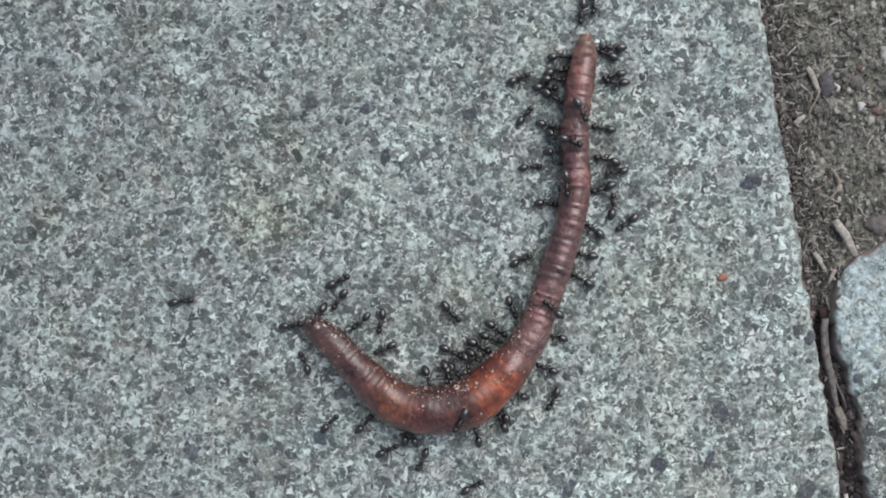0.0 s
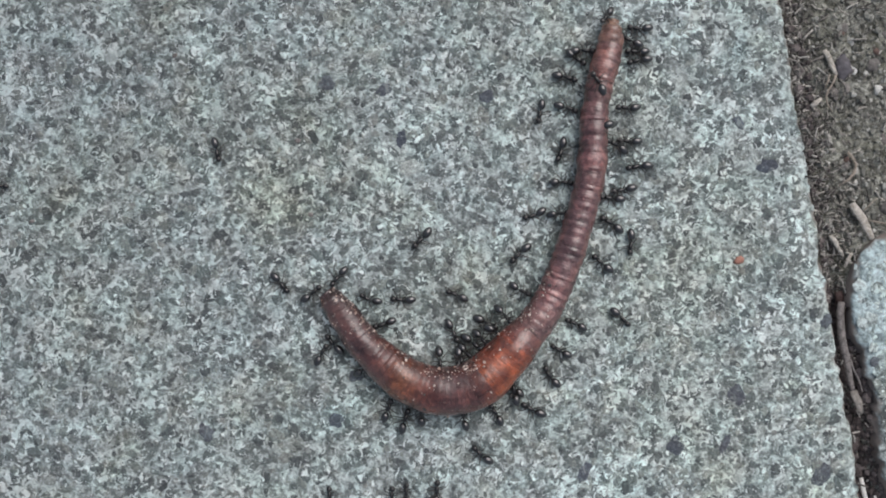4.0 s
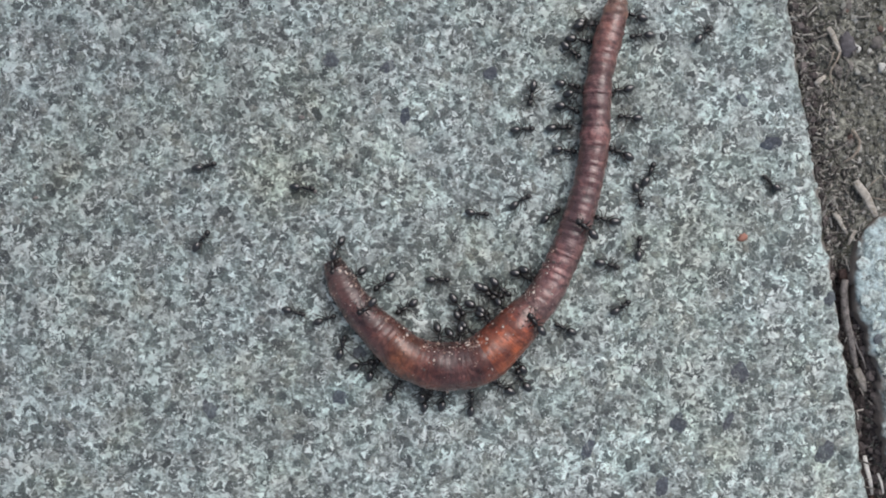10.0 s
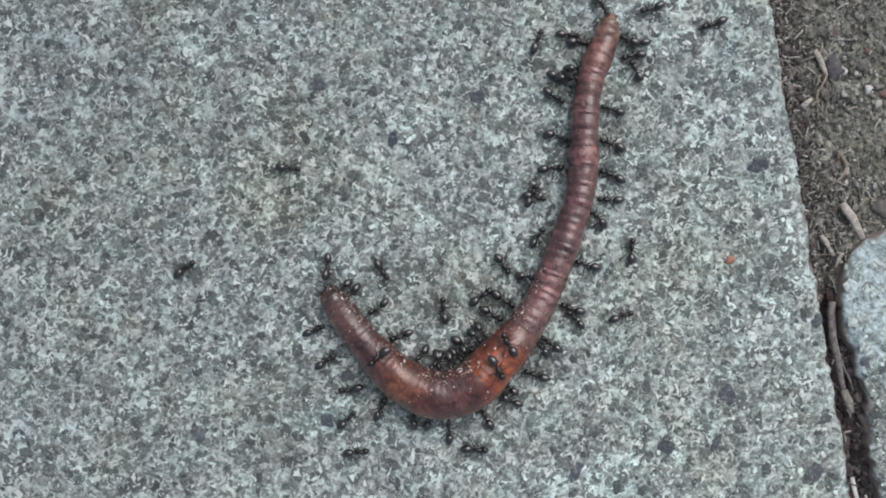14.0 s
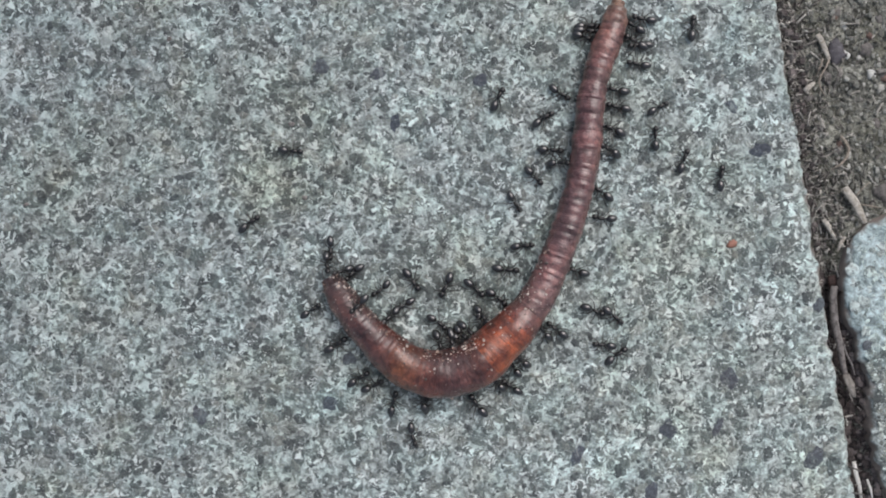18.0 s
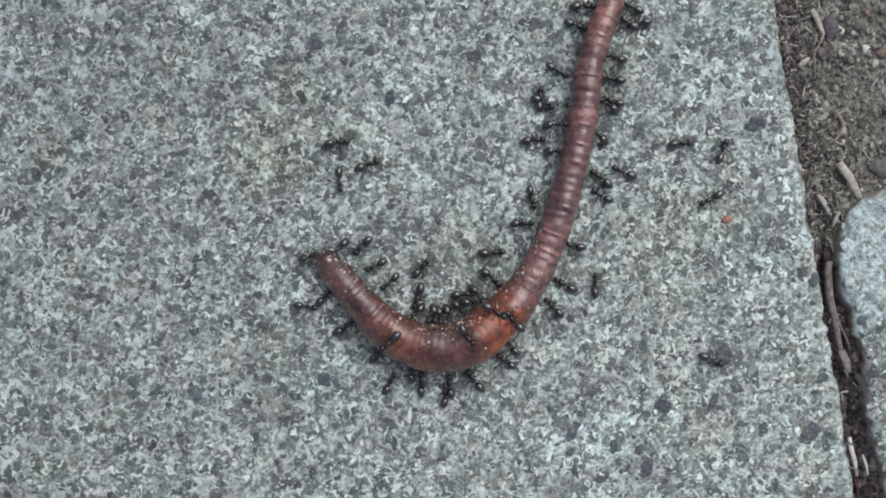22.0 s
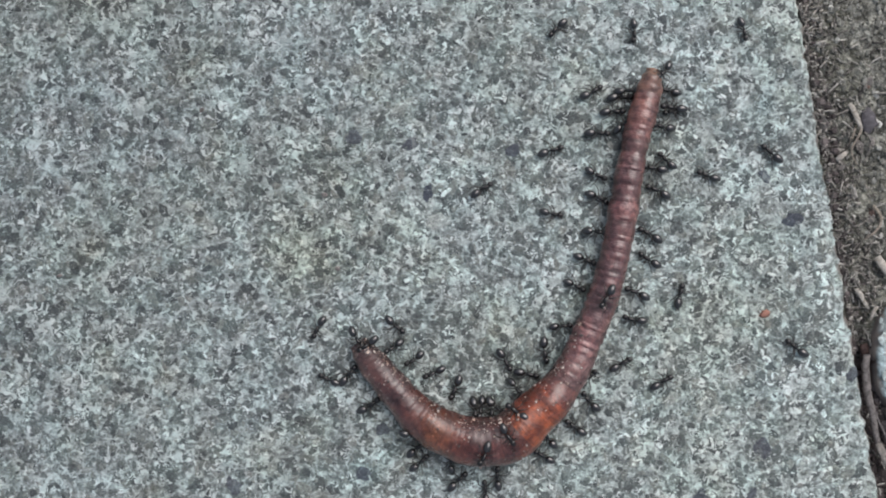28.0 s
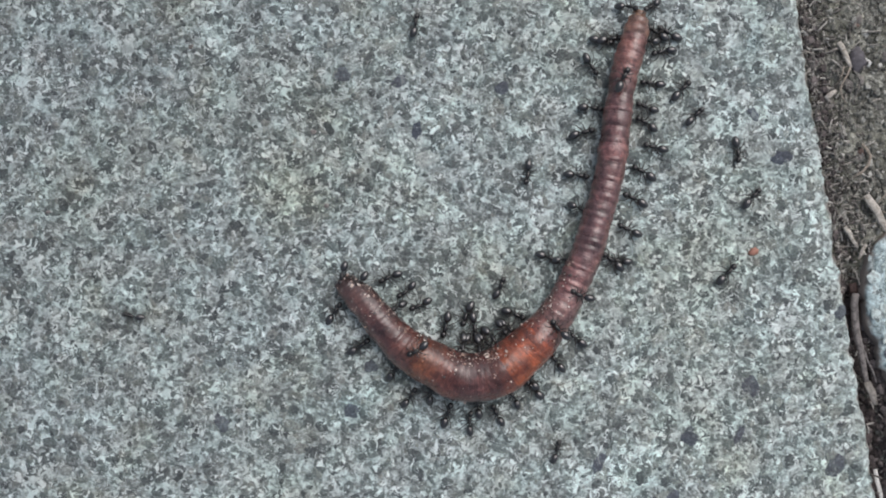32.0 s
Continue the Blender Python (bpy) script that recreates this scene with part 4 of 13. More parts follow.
def along(points):
    """A smooth line through the points, as many places with their share of the length."""
    dense = []
    for i in range(len(points) - 1):
        p0, p1, p2, p3 = points[max(i - 1, 0)], points[i], points[i + 1], points[min(i + 2, len(points) - 1)]
        for k in range(12):
            u = k / 12
            dense.append(0.5 * (2 * p1 + (p2 - p0) * u + (2 * p0 - 5 * p1 + 4 * p2 - p3) * u * u + (3 * p1 - p0 - 3 * p2 + p3) * u ** 3))
    dense.append(points[-1])
    run = [0.0]
    for a, b2 in zip(dense, dense[1:]):
        run.append(run[-1] + (b2 - a).length)
    return dense, run


def ring_place(dense, run, s):
    want = s * run[-1]
    k = min(max(int(np.searchsorted(run, want)), 1), len(run) - 1)
    f = (want - run[k - 1]) / max(run[k] - run[k - 1], 1e-9)
    p = dense[k - 1].lerp(dense[k], f)
    d = dense[min(k + 2, len(dense) - 1)] - dense[max(k - 3, 0)]
    return p, math.degrees(math.atan2(d.y, d.x)) - 90


build_ground()
near_slab, far_slab = build_slabs()
aggregate_field("aggregate", 15000, 3, lambda x, y: x < edge_x(y) - 0.0012 - 0.0035 * abs(noise.noise((x * 3000, y * 3000, 0))), AGGREGATE, "grey-green grains of stone set in the slab", 0.00001)
aggregate_field("aggregate", 330, 5, lambda x, y: inside_neighbour(x - 0.0010, y) and -0.024 < y < 0.0, PALE_AGGREGATE, "grey grains of stone set in the pale slab", 0.00042)
aggregate_field("aggregate", 1300, 6, lambda x, y: inside_neighbour(x - 0.0009, y) and y < -0.021, AGGREGATE, "grey grains of stone set in the pale slab", 0.00043)
build_soil_grains()
build_litter()
ants = [build_ant(seed) for seed in range(8)]
while len(ants) < 83:
    ants.append(copy_thing(ants[len(ants) % 8], Matrix.Identity(4)))
for i, one in enumerate(ants):
    k = 0.94 + 0.16 * random.Random(i).random()
    one.scale = (k, k, k)
worm, rings = build_worm()


def steps(rows):
    """Poses from seconds, millimetres (x, y, z), pitch and heading in degrees; an ant that stays shifts a little about its place."""
    rng, out = random.Random(int(rows[0][1] * 10)), []
    for (t, x, y, z, pitch, head), after in zip(rows, rows[1:] + [None]):
        out.append((t, pose(0.001 * x, 0.001 * y, 0.001 * z, pitch, 0, head - 90)))
        if after and after[0] - t > 0.6 and math.hypot(after[1] - x, after[2] - y) < 4:
            for f in (0.33, 0.66):
                mix = [a + (b2 - a) * f for a, b2 in zip((t, x, y, z, pitch, head), after)]
                out.append((mix[0], pose(0.001 * (mix[1] + rng.uniform(-0.25, 0.25)), 0.001 * (mix[2] + rng.uniform(-0.25, 0.25)), 0.001 * mix[3], mix[4], 0, mix[5] - 90 + rng.uniform(-9, 9))))
    return out


def stride(one, rows):
    """Swings the legs of an ant, three and three in turn, while it walks."""
    spans = [(a[0], c[0]) for a, c in zip(rows, rows[1:]) if math.hypot(c[1] - a[1], c[2] - a[2]) > 3.0 * (c[0] - a[0])]
    if not spans:
        return
    legs = [o for o in one.children if o.name.startswith("leg")]
    for k, leg in enumerate(legs):
        side = -1 if k < 3 else 1
        root = Vector((side * 0.00018, (0.00085, 0.0005, 0.00015)[k % 3], 0.0006))
        beat, keys, last = (1 if k % 2 == 0 else -1), [(0.0, 0.0)], 0.0
        for a, c in spans:
            if a - last > 0.15:
                keys.append((a, 0.0))
            t = a + 0.1
            while t < c - 0.05:
                keys.append((t, 17.0 * beat))
                beat, t = -beat, t + 0.1
            keys.append((c, 0.0))
            last = c
        if last < 31.9:
            keys.append((32.0, 0.0))
        walk(leg, [(t, Matrix.Translation(root) @ pose(0, 0, 0, 0, 0, q) @ Matrix.Translation(-root)) for t, q in keys])


def tread(one, rows):
    walk(one, steps(rows))
    stride(one, rows)


def cling(one, lines, s, side, off, turn, climb=False):
    """Keeps an ant beside the worm at share s of its length, its head to the skin, off millimetres from it; side 1 is the belly's."""
    rng, rows = random.Random(int(1000 * s) + side), []
    r = blend_table(GIRTH, s)[0]
    for t, dense, run in lines:
        p, lean = ring_place(dense, run, min(max(s + rng.uniform(-0.006, 0.006), 0.0), 1.0))
        a, d = radians(lean), side * (r + off + rng.uniform(-0.2, 0.2))
        rows.append((t, pose(0.001 * (p.x + d * math.cos(a)), 0.001 * (p.y + d * math.sin(a)), 0.0009 if climb else 0.0, 28 if climb else 0, 0, lean + (90 if side > 0 else -90) + turn + rng.uniform(-10, 10))))
    walk(one, rows)


build_set_stones(near_slab, far_slab)
set_grains(near_slab, 270)


def motions():
    spine(0, [(-21.44, -11.76), (-17.48, -14.58), (-14.14, -18.17), (-10.56, -21.53), (-6.53, -24.28), (-1.73, -25.13), (3.10, -24.43), (7.15, -21.73), (10.60, -18.24), (13.47, -14.27), (15.43, -9.77), (17.02, -5.13), (18.59, -0.48), (19.99, 4.23), (20.77, 9.07), (20.87, 13.97), (20.74, 18.88), (21.30, 23.75), (22.04, 28.60), (22.66, 33.47)])
    spine(1, [(-21.32, -11.30), (-17.57, -14.35), (-14.37, -18.03), (-10.77, -21.35), (-6.73, -24.07), (-1.97, -25.06), (2.84, -24.34), (6.81, -21.56), (10.19, -18.02), (13.13, -14.12), (15.23, -9.71), (16.90, -5.12), (18.45, -0.48), (19.84, 4.21), (20.73, 9.02), (20.91, 13.90), (20.88, 18.79), (21.51, 23.64), (22.44, 28.44), (23.12, 33.28)])
    spine(2, [(-21.20, -10.84), (-17.66, -14.12), (-14.59, -17.90), (-10.98, -21.17), (-6.93, -23.86), (-2.21, -24.98), (2.57, -24.25), (6.47, -21.39), (9.78, -17.81), (12.78, -13.97), (15.03, -9.65), (16.79, -5.11), (18.32, -0.48), (19.68, 4.20), (20.68, 8.97), (20.94, 13.84), (21.02, 18.71), (21.73, 23.53), (22.83, 28.27), (23.59, 33.09)])
    spine(3, [(-21.08, -10.38), (-17.75, -13.89), (-14.81, -17.77), (-11.18, -21.00), (-7.13, -23.65), (-2.44, -24.91), (2.30, -24.17), (6.13, -21.22), (9.38, -17.60), (12.44, -13.83), (14.83, -9.60), (16.67, -5.10), (18.18, -0.48), (19.53, 4.19), (20.64, 8.92), (20.98, 13.77), (21.15, 18.63), (21.94, 23.42), (23.23, 28.11), (24.05, 32.90)])
    spine(6, [(-20.72, -9.18), (-18.03, -13.30), (-15.18, -17.35), (-11.72, -20.88), (-7.76, -23.82), (-3.01, -25.18), (1.80, -24.32), (5.80, -21.45), (9.19, -17.83), (12.44, -14.10), (14.93, -9.83), (16.75, -5.23), (18.33, -0.53), (19.70, 4.23), (20.70, 9.08), (21.11, 14.01), (21.52, 18.94), (22.54, 23.79), (23.69, 28.60), (24.26, 33.51)])
    spine(7, [(-20.60, -8.78), (-18.12, -13.10), (-15.30, -17.21), (-11.89, -20.84), (-7.97, -23.88), (-3.20, -25.27), (1.63, -24.37), (5.69, -21.52), (9.12, -17.91), (12.44, -14.19), (14.97, -9.91), (16.77, -5.27), (18.37, -0.55), (19.75, 4.24), (20.72, 9.13), (21.15, 14.09), (21.64, 19.05), (22.74, 23.91), (23.84, 28.76), (24.34, 33.72)])
    spine(8, [(-20.63, -8.74), (-18.21, -13.09), (-15.33, -17.15), (-11.88, -20.73), (-7.97, -23.78), (-3.19, -25.11), (1.67, -24.34), (5.71, -21.50), (9.14, -17.88), (12.45, -14.18), (14.94, -9.87), (16.80, -5.26), (18.39, -0.54), (19.73, 4.26), (20.66, 9.15), (21.07, 14.11), (21.48, 19.07), (22.52, 23.94), (23.68, 28.77), (24.43, 33.68)])
    spine(9, [(-20.66, -8.71), (-18.30, -13.08), (-15.37, -17.09), (-11.86, -20.62), (-7.97, -23.68), (-3.18, -24.96), (1.70, -24.31), (5.73, -21.47), (9.15, -17.86), (12.47, -14.17), (14.90, -9.83), (16.82, -5.24), (18.41, -0.53), (19.71, 4.28), (20.59, 9.17), (20.98, 14.13), (21.32, 19.09), (22.29, 23.97), (23.53, 28.79), (24.53, 33.65)])
    spine(10, [(-20.69, -8.67), (-18.39, -13.07), (-15.41, -17.04), (-11.84, -20.51), (-7.97, -23.59), (-3.17, -24.81), (1.74, -24.27), (5.75, -21.45), (9.17, -17.83), (12.49, -14.15), (14.87, -9.79), (16.85, -5.23), (18.43, -0.52), (19.68, 4.29), (20.53, 9.19), (20.89, 14.15), (21.15, 19.12), (22.07, 24.00), (23.37, 28.80), (24.63, 33.61)])
    spine(11, [(-20.64, -8.29), (-18.39, -12.74), (-15.42, -16.72), (-11.97, -20.32), (-8.15, -23.46), (-3.35, -24.69), (1.59, -24.33), (5.76, -21.75), (9.19, -18.13), (12.42, -14.34), (14.83, -9.99), (16.65, -5.35), (18.17, -0.60), (19.34, 4.24), (20.12, 9.16), (20.55, 14.13), (20.95, 19.09), (22.09, 23.94), (23.51, 28.71), (24.77, 33.54)])
    spine(12, [(-20.58, -7.92), (-18.38, -12.40), (-15.43, -16.41), (-12.10, -20.14), (-8.34, -23.34), (-3.54, -24.58), (1.45, -24.39), (5.78, -22.05), (9.22, -18.43), (12.34, -14.53), (14.79, -10.18), (16.46, -5.48), (17.91, -0.69), (19.00, 4.18), (19.72, 9.13), (20.21, 14.10), (20.75, 19.07), (22.10, 23.87), (23.65, 28.62), (24.91, 33.46)])
    spine(13, [(-20.11, -8.65), (-17.54, -12.89), (-14.53, -16.85), (-11.21, -20.54), (-7.37, -23.66), (-2.67, -25.12), (2.19, -24.43), (6.16, -21.57), (9.55, -17.93), (12.56, -13.97), (14.97, -9.62), (16.71, -4.97), (18.28, -0.25), (19.57, 4.55), (20.31, 9.47), (20.63, 14.43), (21.03, 19.39), (22.17, 24.22), (23.86, 28.90), (25.14, 33.70)])
    spine(14, [(-19.63, -9.39), (-16.70, -13.38), (-13.64, -17.28), (-10.31, -20.95), (-6.40, -23.97), (-1.80, -25.65), (2.94, -24.47), (6.54, -21.09), (9.88, -17.43), (12.77, -13.41), (15.15, -9.07), (16.97, -4.46), (18.66, 0.19), (20.15, 4.92), (20.89, 9.81), (21.06, 14.76), (21.31, 19.71), (22.24, 24.57), (24.07, 29.18), (25.36, 33.94)])
    spine(17, [(-19.50, -9.93), (-16.88, -14.08), (-13.84, -17.92), (-10.32, -21.34), (-6.36, -24.23), (-1.62, -25.20), (3.05, -23.88), (6.75, -20.67), (10.28, -17.26), (13.21, -13.34), (15.50, -9.00), (17.24, -4.42), (18.82, 0.23), (20.12, 4.96), (20.99, 9.79), (21.40, 14.68), (21.95, 19.55), (23.23, 24.29), (24.97, 28.88), (26.18, 33.62)])
    spine(18, [(-19.49, -10.30), (-16.75, -14.30), (-13.68, -18.07), (-10.18, -21.45), (-6.17, -24.19), (-1.43, -24.98), (3.22, -23.70), (6.93, -20.57), (10.39, -17.15), (13.29, -13.24), (15.45, -8.88), (17.25, -4.36), (18.78, 0.26), (20.04, 4.96), (20.91, 9.76), (21.39, 14.60), (21.95, 19.44), (23.18, 24.14), (24.92, 28.69), (26.15, 33.40)])
    spine(19, [(-19.47, -10.66), (-16.61, -14.52), (-13.52, -18.22), (-10.03, -21.56), (-5.99, -24.15), (-1.24, -24.77), (3.39, -23.53), (7.12, -20.47), (10.51, -17.03), (13.36, -13.14), (15.40, -8.77), (17.26, -4.31), (18.75, 0.29), (19.96, 4.97), (20.82, 9.72), (21.38, 14.52), (21.94, 19.32), (23.12, 24.00), (24.88, 28.50), (26.12, 33.17)])
    spine(20, [(-19.46, -11.03), (-16.48, -14.74), (-13.36, -18.36), (-9.89, -21.67), (-5.80, -24.12), (-1.05, -24.55), (3.56, -23.35), (7.30, -20.37), (10.63, -16.92), (13.43, -13.05), (15.35, -8.65), (17.28, -4.26), (18.72, 0.31), (19.88, 4.97), (20.74, 9.69), (21.37, 14.44), (21.94, 19.20), (23.07, 23.86), (24.84, 28.32), (26.09, 32.94)])
    spine(21, [(-19.79, -10.61), (-16.70, -14.30), (-13.56, -17.97), (-10.13, -21.38), (-6.06, -23.93), (-1.32, -24.70), (3.35, -23.67), (7.20, -20.76), (10.61, -17.34), (13.41, -13.40), (15.47, -9.03), (17.32, -4.57), (18.70, 0.06), (19.92, 4.74), (20.84, 9.49), (21.53, 14.28), (22.12, 19.08), (23.32, 23.76), (25.09, 28.26), (26.40, 32.90)])
    spine(22, [(-20.13, -10.19), (-16.93, -13.87), (-13.75, -17.57), (-10.38, -21.09), (-6.33, -23.74), (-1.60, -24.84), (3.15, -23.98), (7.09, -21.14), (10.60, -17.76), (13.38, -13.76), (15.59, -9.41), (17.37, -4.88), (18.69, -0.19), (19.96, 4.52), (20.95, 9.30), (21.69, 14.12), (22.30, 18.96), (23.56, 23.66), (25.33, 28.20), (26.72, 32.87)])
    spine(23, [(-19.94, -9.69), (-17.03, -13.61), (-13.93, -17.40), (-10.47, -20.87), (-6.34, -23.45), (-1.63, -24.70), (3.17, -24.06), (7.04, -21.10), (10.62, -17.76), (13.54, -13.85), (15.78, -9.50), (17.68, -5.00), (19.08, -0.30), (20.22, 4.46), (21.12, 9.28), (21.87, 14.12), (22.47, 18.98), (23.51, 23.76), (25.03, 28.41), (26.38, 33.11)])
    spine(24, [(-19.75, -9.20), (-17.13, -13.36), (-14.12, -17.24), (-10.57, -20.64), (-6.36, -23.15), (-1.66, -24.57), (3.18, -24.13), (6.98, -21.06), (10.64, -17.76), (13.69, -13.95), (15.97, -9.59), (17.99, -5.11), (19.46, -0.41), (20.48, 4.40), (21.29, 9.26), (22.04, 14.12), (22.63, 19.01), (23.45, 23.86), (24.72, 28.61), (26.05, 33.35)])
    spine(25, [(-19.66, -9.51), (-16.82, -13.53), (-13.75, -17.38), (-10.24, -20.83), (-6.03, -23.35), (-1.30, -24.68), (3.57, -24.31), (7.27, -21.13), (10.85, -17.75), (13.84, -13.86), (15.97, -9.42), (17.84, -4.87), (19.43, -0.21), (20.78, 4.51), (21.63, 9.37), (22.35, 14.24), (22.96, 19.13), (23.79, 23.99), (25.03, 28.76), (26.46, 33.47)])
    spine(26, [(-19.56, -9.82), (-16.51, -13.70), (-13.38, -17.51), (-9.92, -21.02), (-5.69, -23.55), (-0.95, -24.79), (3.95, -24.48), (7.56, -21.21), (11.06, -17.73), (13.99, -13.77), (15.97, -9.25), (17.68, -4.63), (19.40, -0.00), (21.07, 4.63), (21.97, 9.48), (22.65, 14.37), (23.30, 19.26), (24.14, 24.13), (25.33, 28.91), (26.88, 33.60)])
    spine(29, [(-20.52, -9.20), (-17.35, -12.95), (-14.09, -16.61), (-10.78, -20.23), (-6.59, -22.68), (-1.90, -24.11), (2.89, -23.50), (6.71, -20.45), (10.32, -17.12), (13.23, -13.23), (15.33, -8.79), (17.42, -4.35), (18.99, 0.30), (20.01, 5.10), (20.95, 9.92), (21.84, 14.75), (22.66, 19.59), (23.69, 24.39), (25.01, 29.12), (26.09, 33.90)])
    spine(30, [(-20.38, -11.25), (-16.65, -14.08), (-13.62, -17.75), (-10.22, -21.09), (-6.23, -23.62), (-1.54, -24.34), (3.09, -23.45), (6.81, -20.50), (10.28, -17.24), (13.28, -13.56), (15.57, -9.39), (17.52, -5.05), (19.10, -0.55), (20.35, 4.04), (21.27, 8.72), (21.95, 13.43), (22.61, 18.15), (23.56, 22.81), (24.68, 27.45), (25.81, 32.07)])
    spine(31, [(-20.74, -10.35), (-17.02, -13.36), (-13.94, -17.07), (-10.48, -20.44), (-6.36, -22.92), (-1.80, -24.29), (2.92, -23.65), (6.81, -20.83), (10.31, -17.50), (13.29, -13.72), (15.58, -9.47), (17.55, -5.06), (19.04, -0.47), (20.37, 4.17), (21.34, 8.90), (22.03, 13.68), (22.66, 18.47), (23.56, 23.22), (24.79, 27.89), (25.96, 32.57)])
    spine(32, [(-21.10, -9.45), (-17.40, -12.64), (-14.25, -16.39), (-10.74, -19.80), (-6.50, -22.22), (-2.06, -24.23), (2.76, -23.85), (6.81, -21.16), (10.34, -17.76), (13.30, -13.88), (15.58, -9.55), (17.57, -5.08), (18.98, -0.39), (20.39, 4.30), (21.42, 9.09), (22.10, 13.94), (22.71, 18.80), (23.55, 23.62), (24.90, 28.33), (26.10, 33.07)])
    lines = [(t, *along(p)) for t, p in SPINES]
    for ring, s, r in rings:
        rows = []
        for t, dense, run in lines:
            p, turn = ring_place(dense, run, s)
            rows.append((t, pose(0.001 * p.x - WORM_AT[0], 0.001 * p.y - WORM_AT[1], 0.92 * r, 0, 0, turn)))
        walk(ring, rows)
    for one, place in zip(ants[74:], ((0.945, -1, 1.6, 12), (0.975, 1, 1.5, -10), (0.952, 1, 3.2, 35),
                                      (0.255, -1, 0.7, 15, True), (0.300, -1, 0.5, -12, True), (0.338, -1, 0.8, 20, True), (0.385, -1, 1.0, -8, True), (0.235, 1, 0.9, 10, True), (0.365, 1, 1.1, -18))):
        tagged(one, "small glossy black ant biting into the earthworm's side")
        cling(one, lines, *place)
    tread(ants[0], [(0, 22.2, 37.9, 0.0, 0, -102), (1, 22.7, 37.0, 0.0, 0, -102), (1.07, 22.7, 37.5, 0.0, 0, -158), (1.13, 22.7, 37.9, 0.0, 0, -214), (1.2, 22.7, 38.4, 0.0, 0, -270), (1.8, 22.7, 42.5, 0.0, 0, -270), (2, 22.7, 43.8, 0.0, 0, -270), (3, 22.7, 43.8, 0.0, 0, -270), (3.2, 22.8, 43.3, 0.0, 0, -327), (3.4, 22.9, 42.7, 0.0, 0, -383), (3.6, 23.0, 42.1, 0.0, 0, -440), (5.4, 23.9, 36.8, 0.0, 0, -440), (6, 24.2, 35.1, 0.9, 28, -466), (7, 23.8, 34.0, 1.8, 0, -466), (7.07, 23.8, 34.3, 1.6, 0, -521), (7.13, 23.8, 34.7, 0.9, 28, -575), (7.2, 23.8, 35.0, 0.9, 28, -630), (7.8, 23.8, 38.2, 0.0, 0, -630), (7.87, 23.8, 38.5, 0.0, 0, -574), (7.93, 23.8, 38.9, 0.0, 0, -518), (8, 23.8, 39.2, 0.0, 0, -462), (9, 23.8, 39.2, 0.0, 0, -461), (10, 23.8, 39.2, 0.0, 0, -460), (11, 23.8, 39.2, 0.0, 0, -459), (12, 23.8, 39.2, 0.0, 0, -458), (12.2, 23.3, 37.6, 0.0, 0, -466), (12.8, 21.9, 32.9, 0.9, 28, -466), (13, 21.5, 31.3, 0.9, 28, -394), (13.1, 21.7, 31.7, 0.9, 28, -348), (13.2, 22.0, 32.1, 0.9, 28, -301), (13.8, 23.6, 34.7, 0.9, 28, -301), (13.9, 23.8, 35.2, 0.9, 28, -366), (14, 24.1, 35.6, 0.9, 28, -431), (14.6, 25.2, 34.8, 1.5, 0, -396), (16.4, 28.4, 32.5, 0.9, 28, -396), (16.6, 28.7, 32.2, 0.9, 28, -456), (16.8, 29.1, 31.9, 0.0, 0, -516), (17, 29.5, 31.7, 0.0, 0, -575), (18, 29.1, 27.6, 0.0, 0, -577), (19, 28.4, 27.7, 0.0, 0, -575), (20, 28.0, 27.8, 0.9, 28, -573), (21, 28.7, 28.2, 0.0, 0, -577), (22, 28.6, 26.8, 0.0, 0, -577), (22.2, 28.6, 28.4, 0.9, 28, -630), (22.8, 28.6, 33.0, 0.9, 28, -630), (22.9, 28.6, 33.8, 0.9, 28, -578), (23, 28.6, 34.6, 0.0, 0, -526), (24, 28.6, 34.6, 0.0, 0, -533), (25, 28.6, 38.9, 0.0, 0, -491), (25.2, 28.3, 36.5, 0.0, 0, -460), (25.8, 27.1, 29.5, 3.3, 0, -460), (26, 26.7, 27.1, 3.2, 0, -491), (29, 30.8, 29.1, 0.0, 0, -570), (30, 30.7, 29.3, 0.0, 0, -575), (31, 30.4, 29.5, 0.0, 0, -573), (32, 31.0, 30.2, 0.0, 0, -575)])
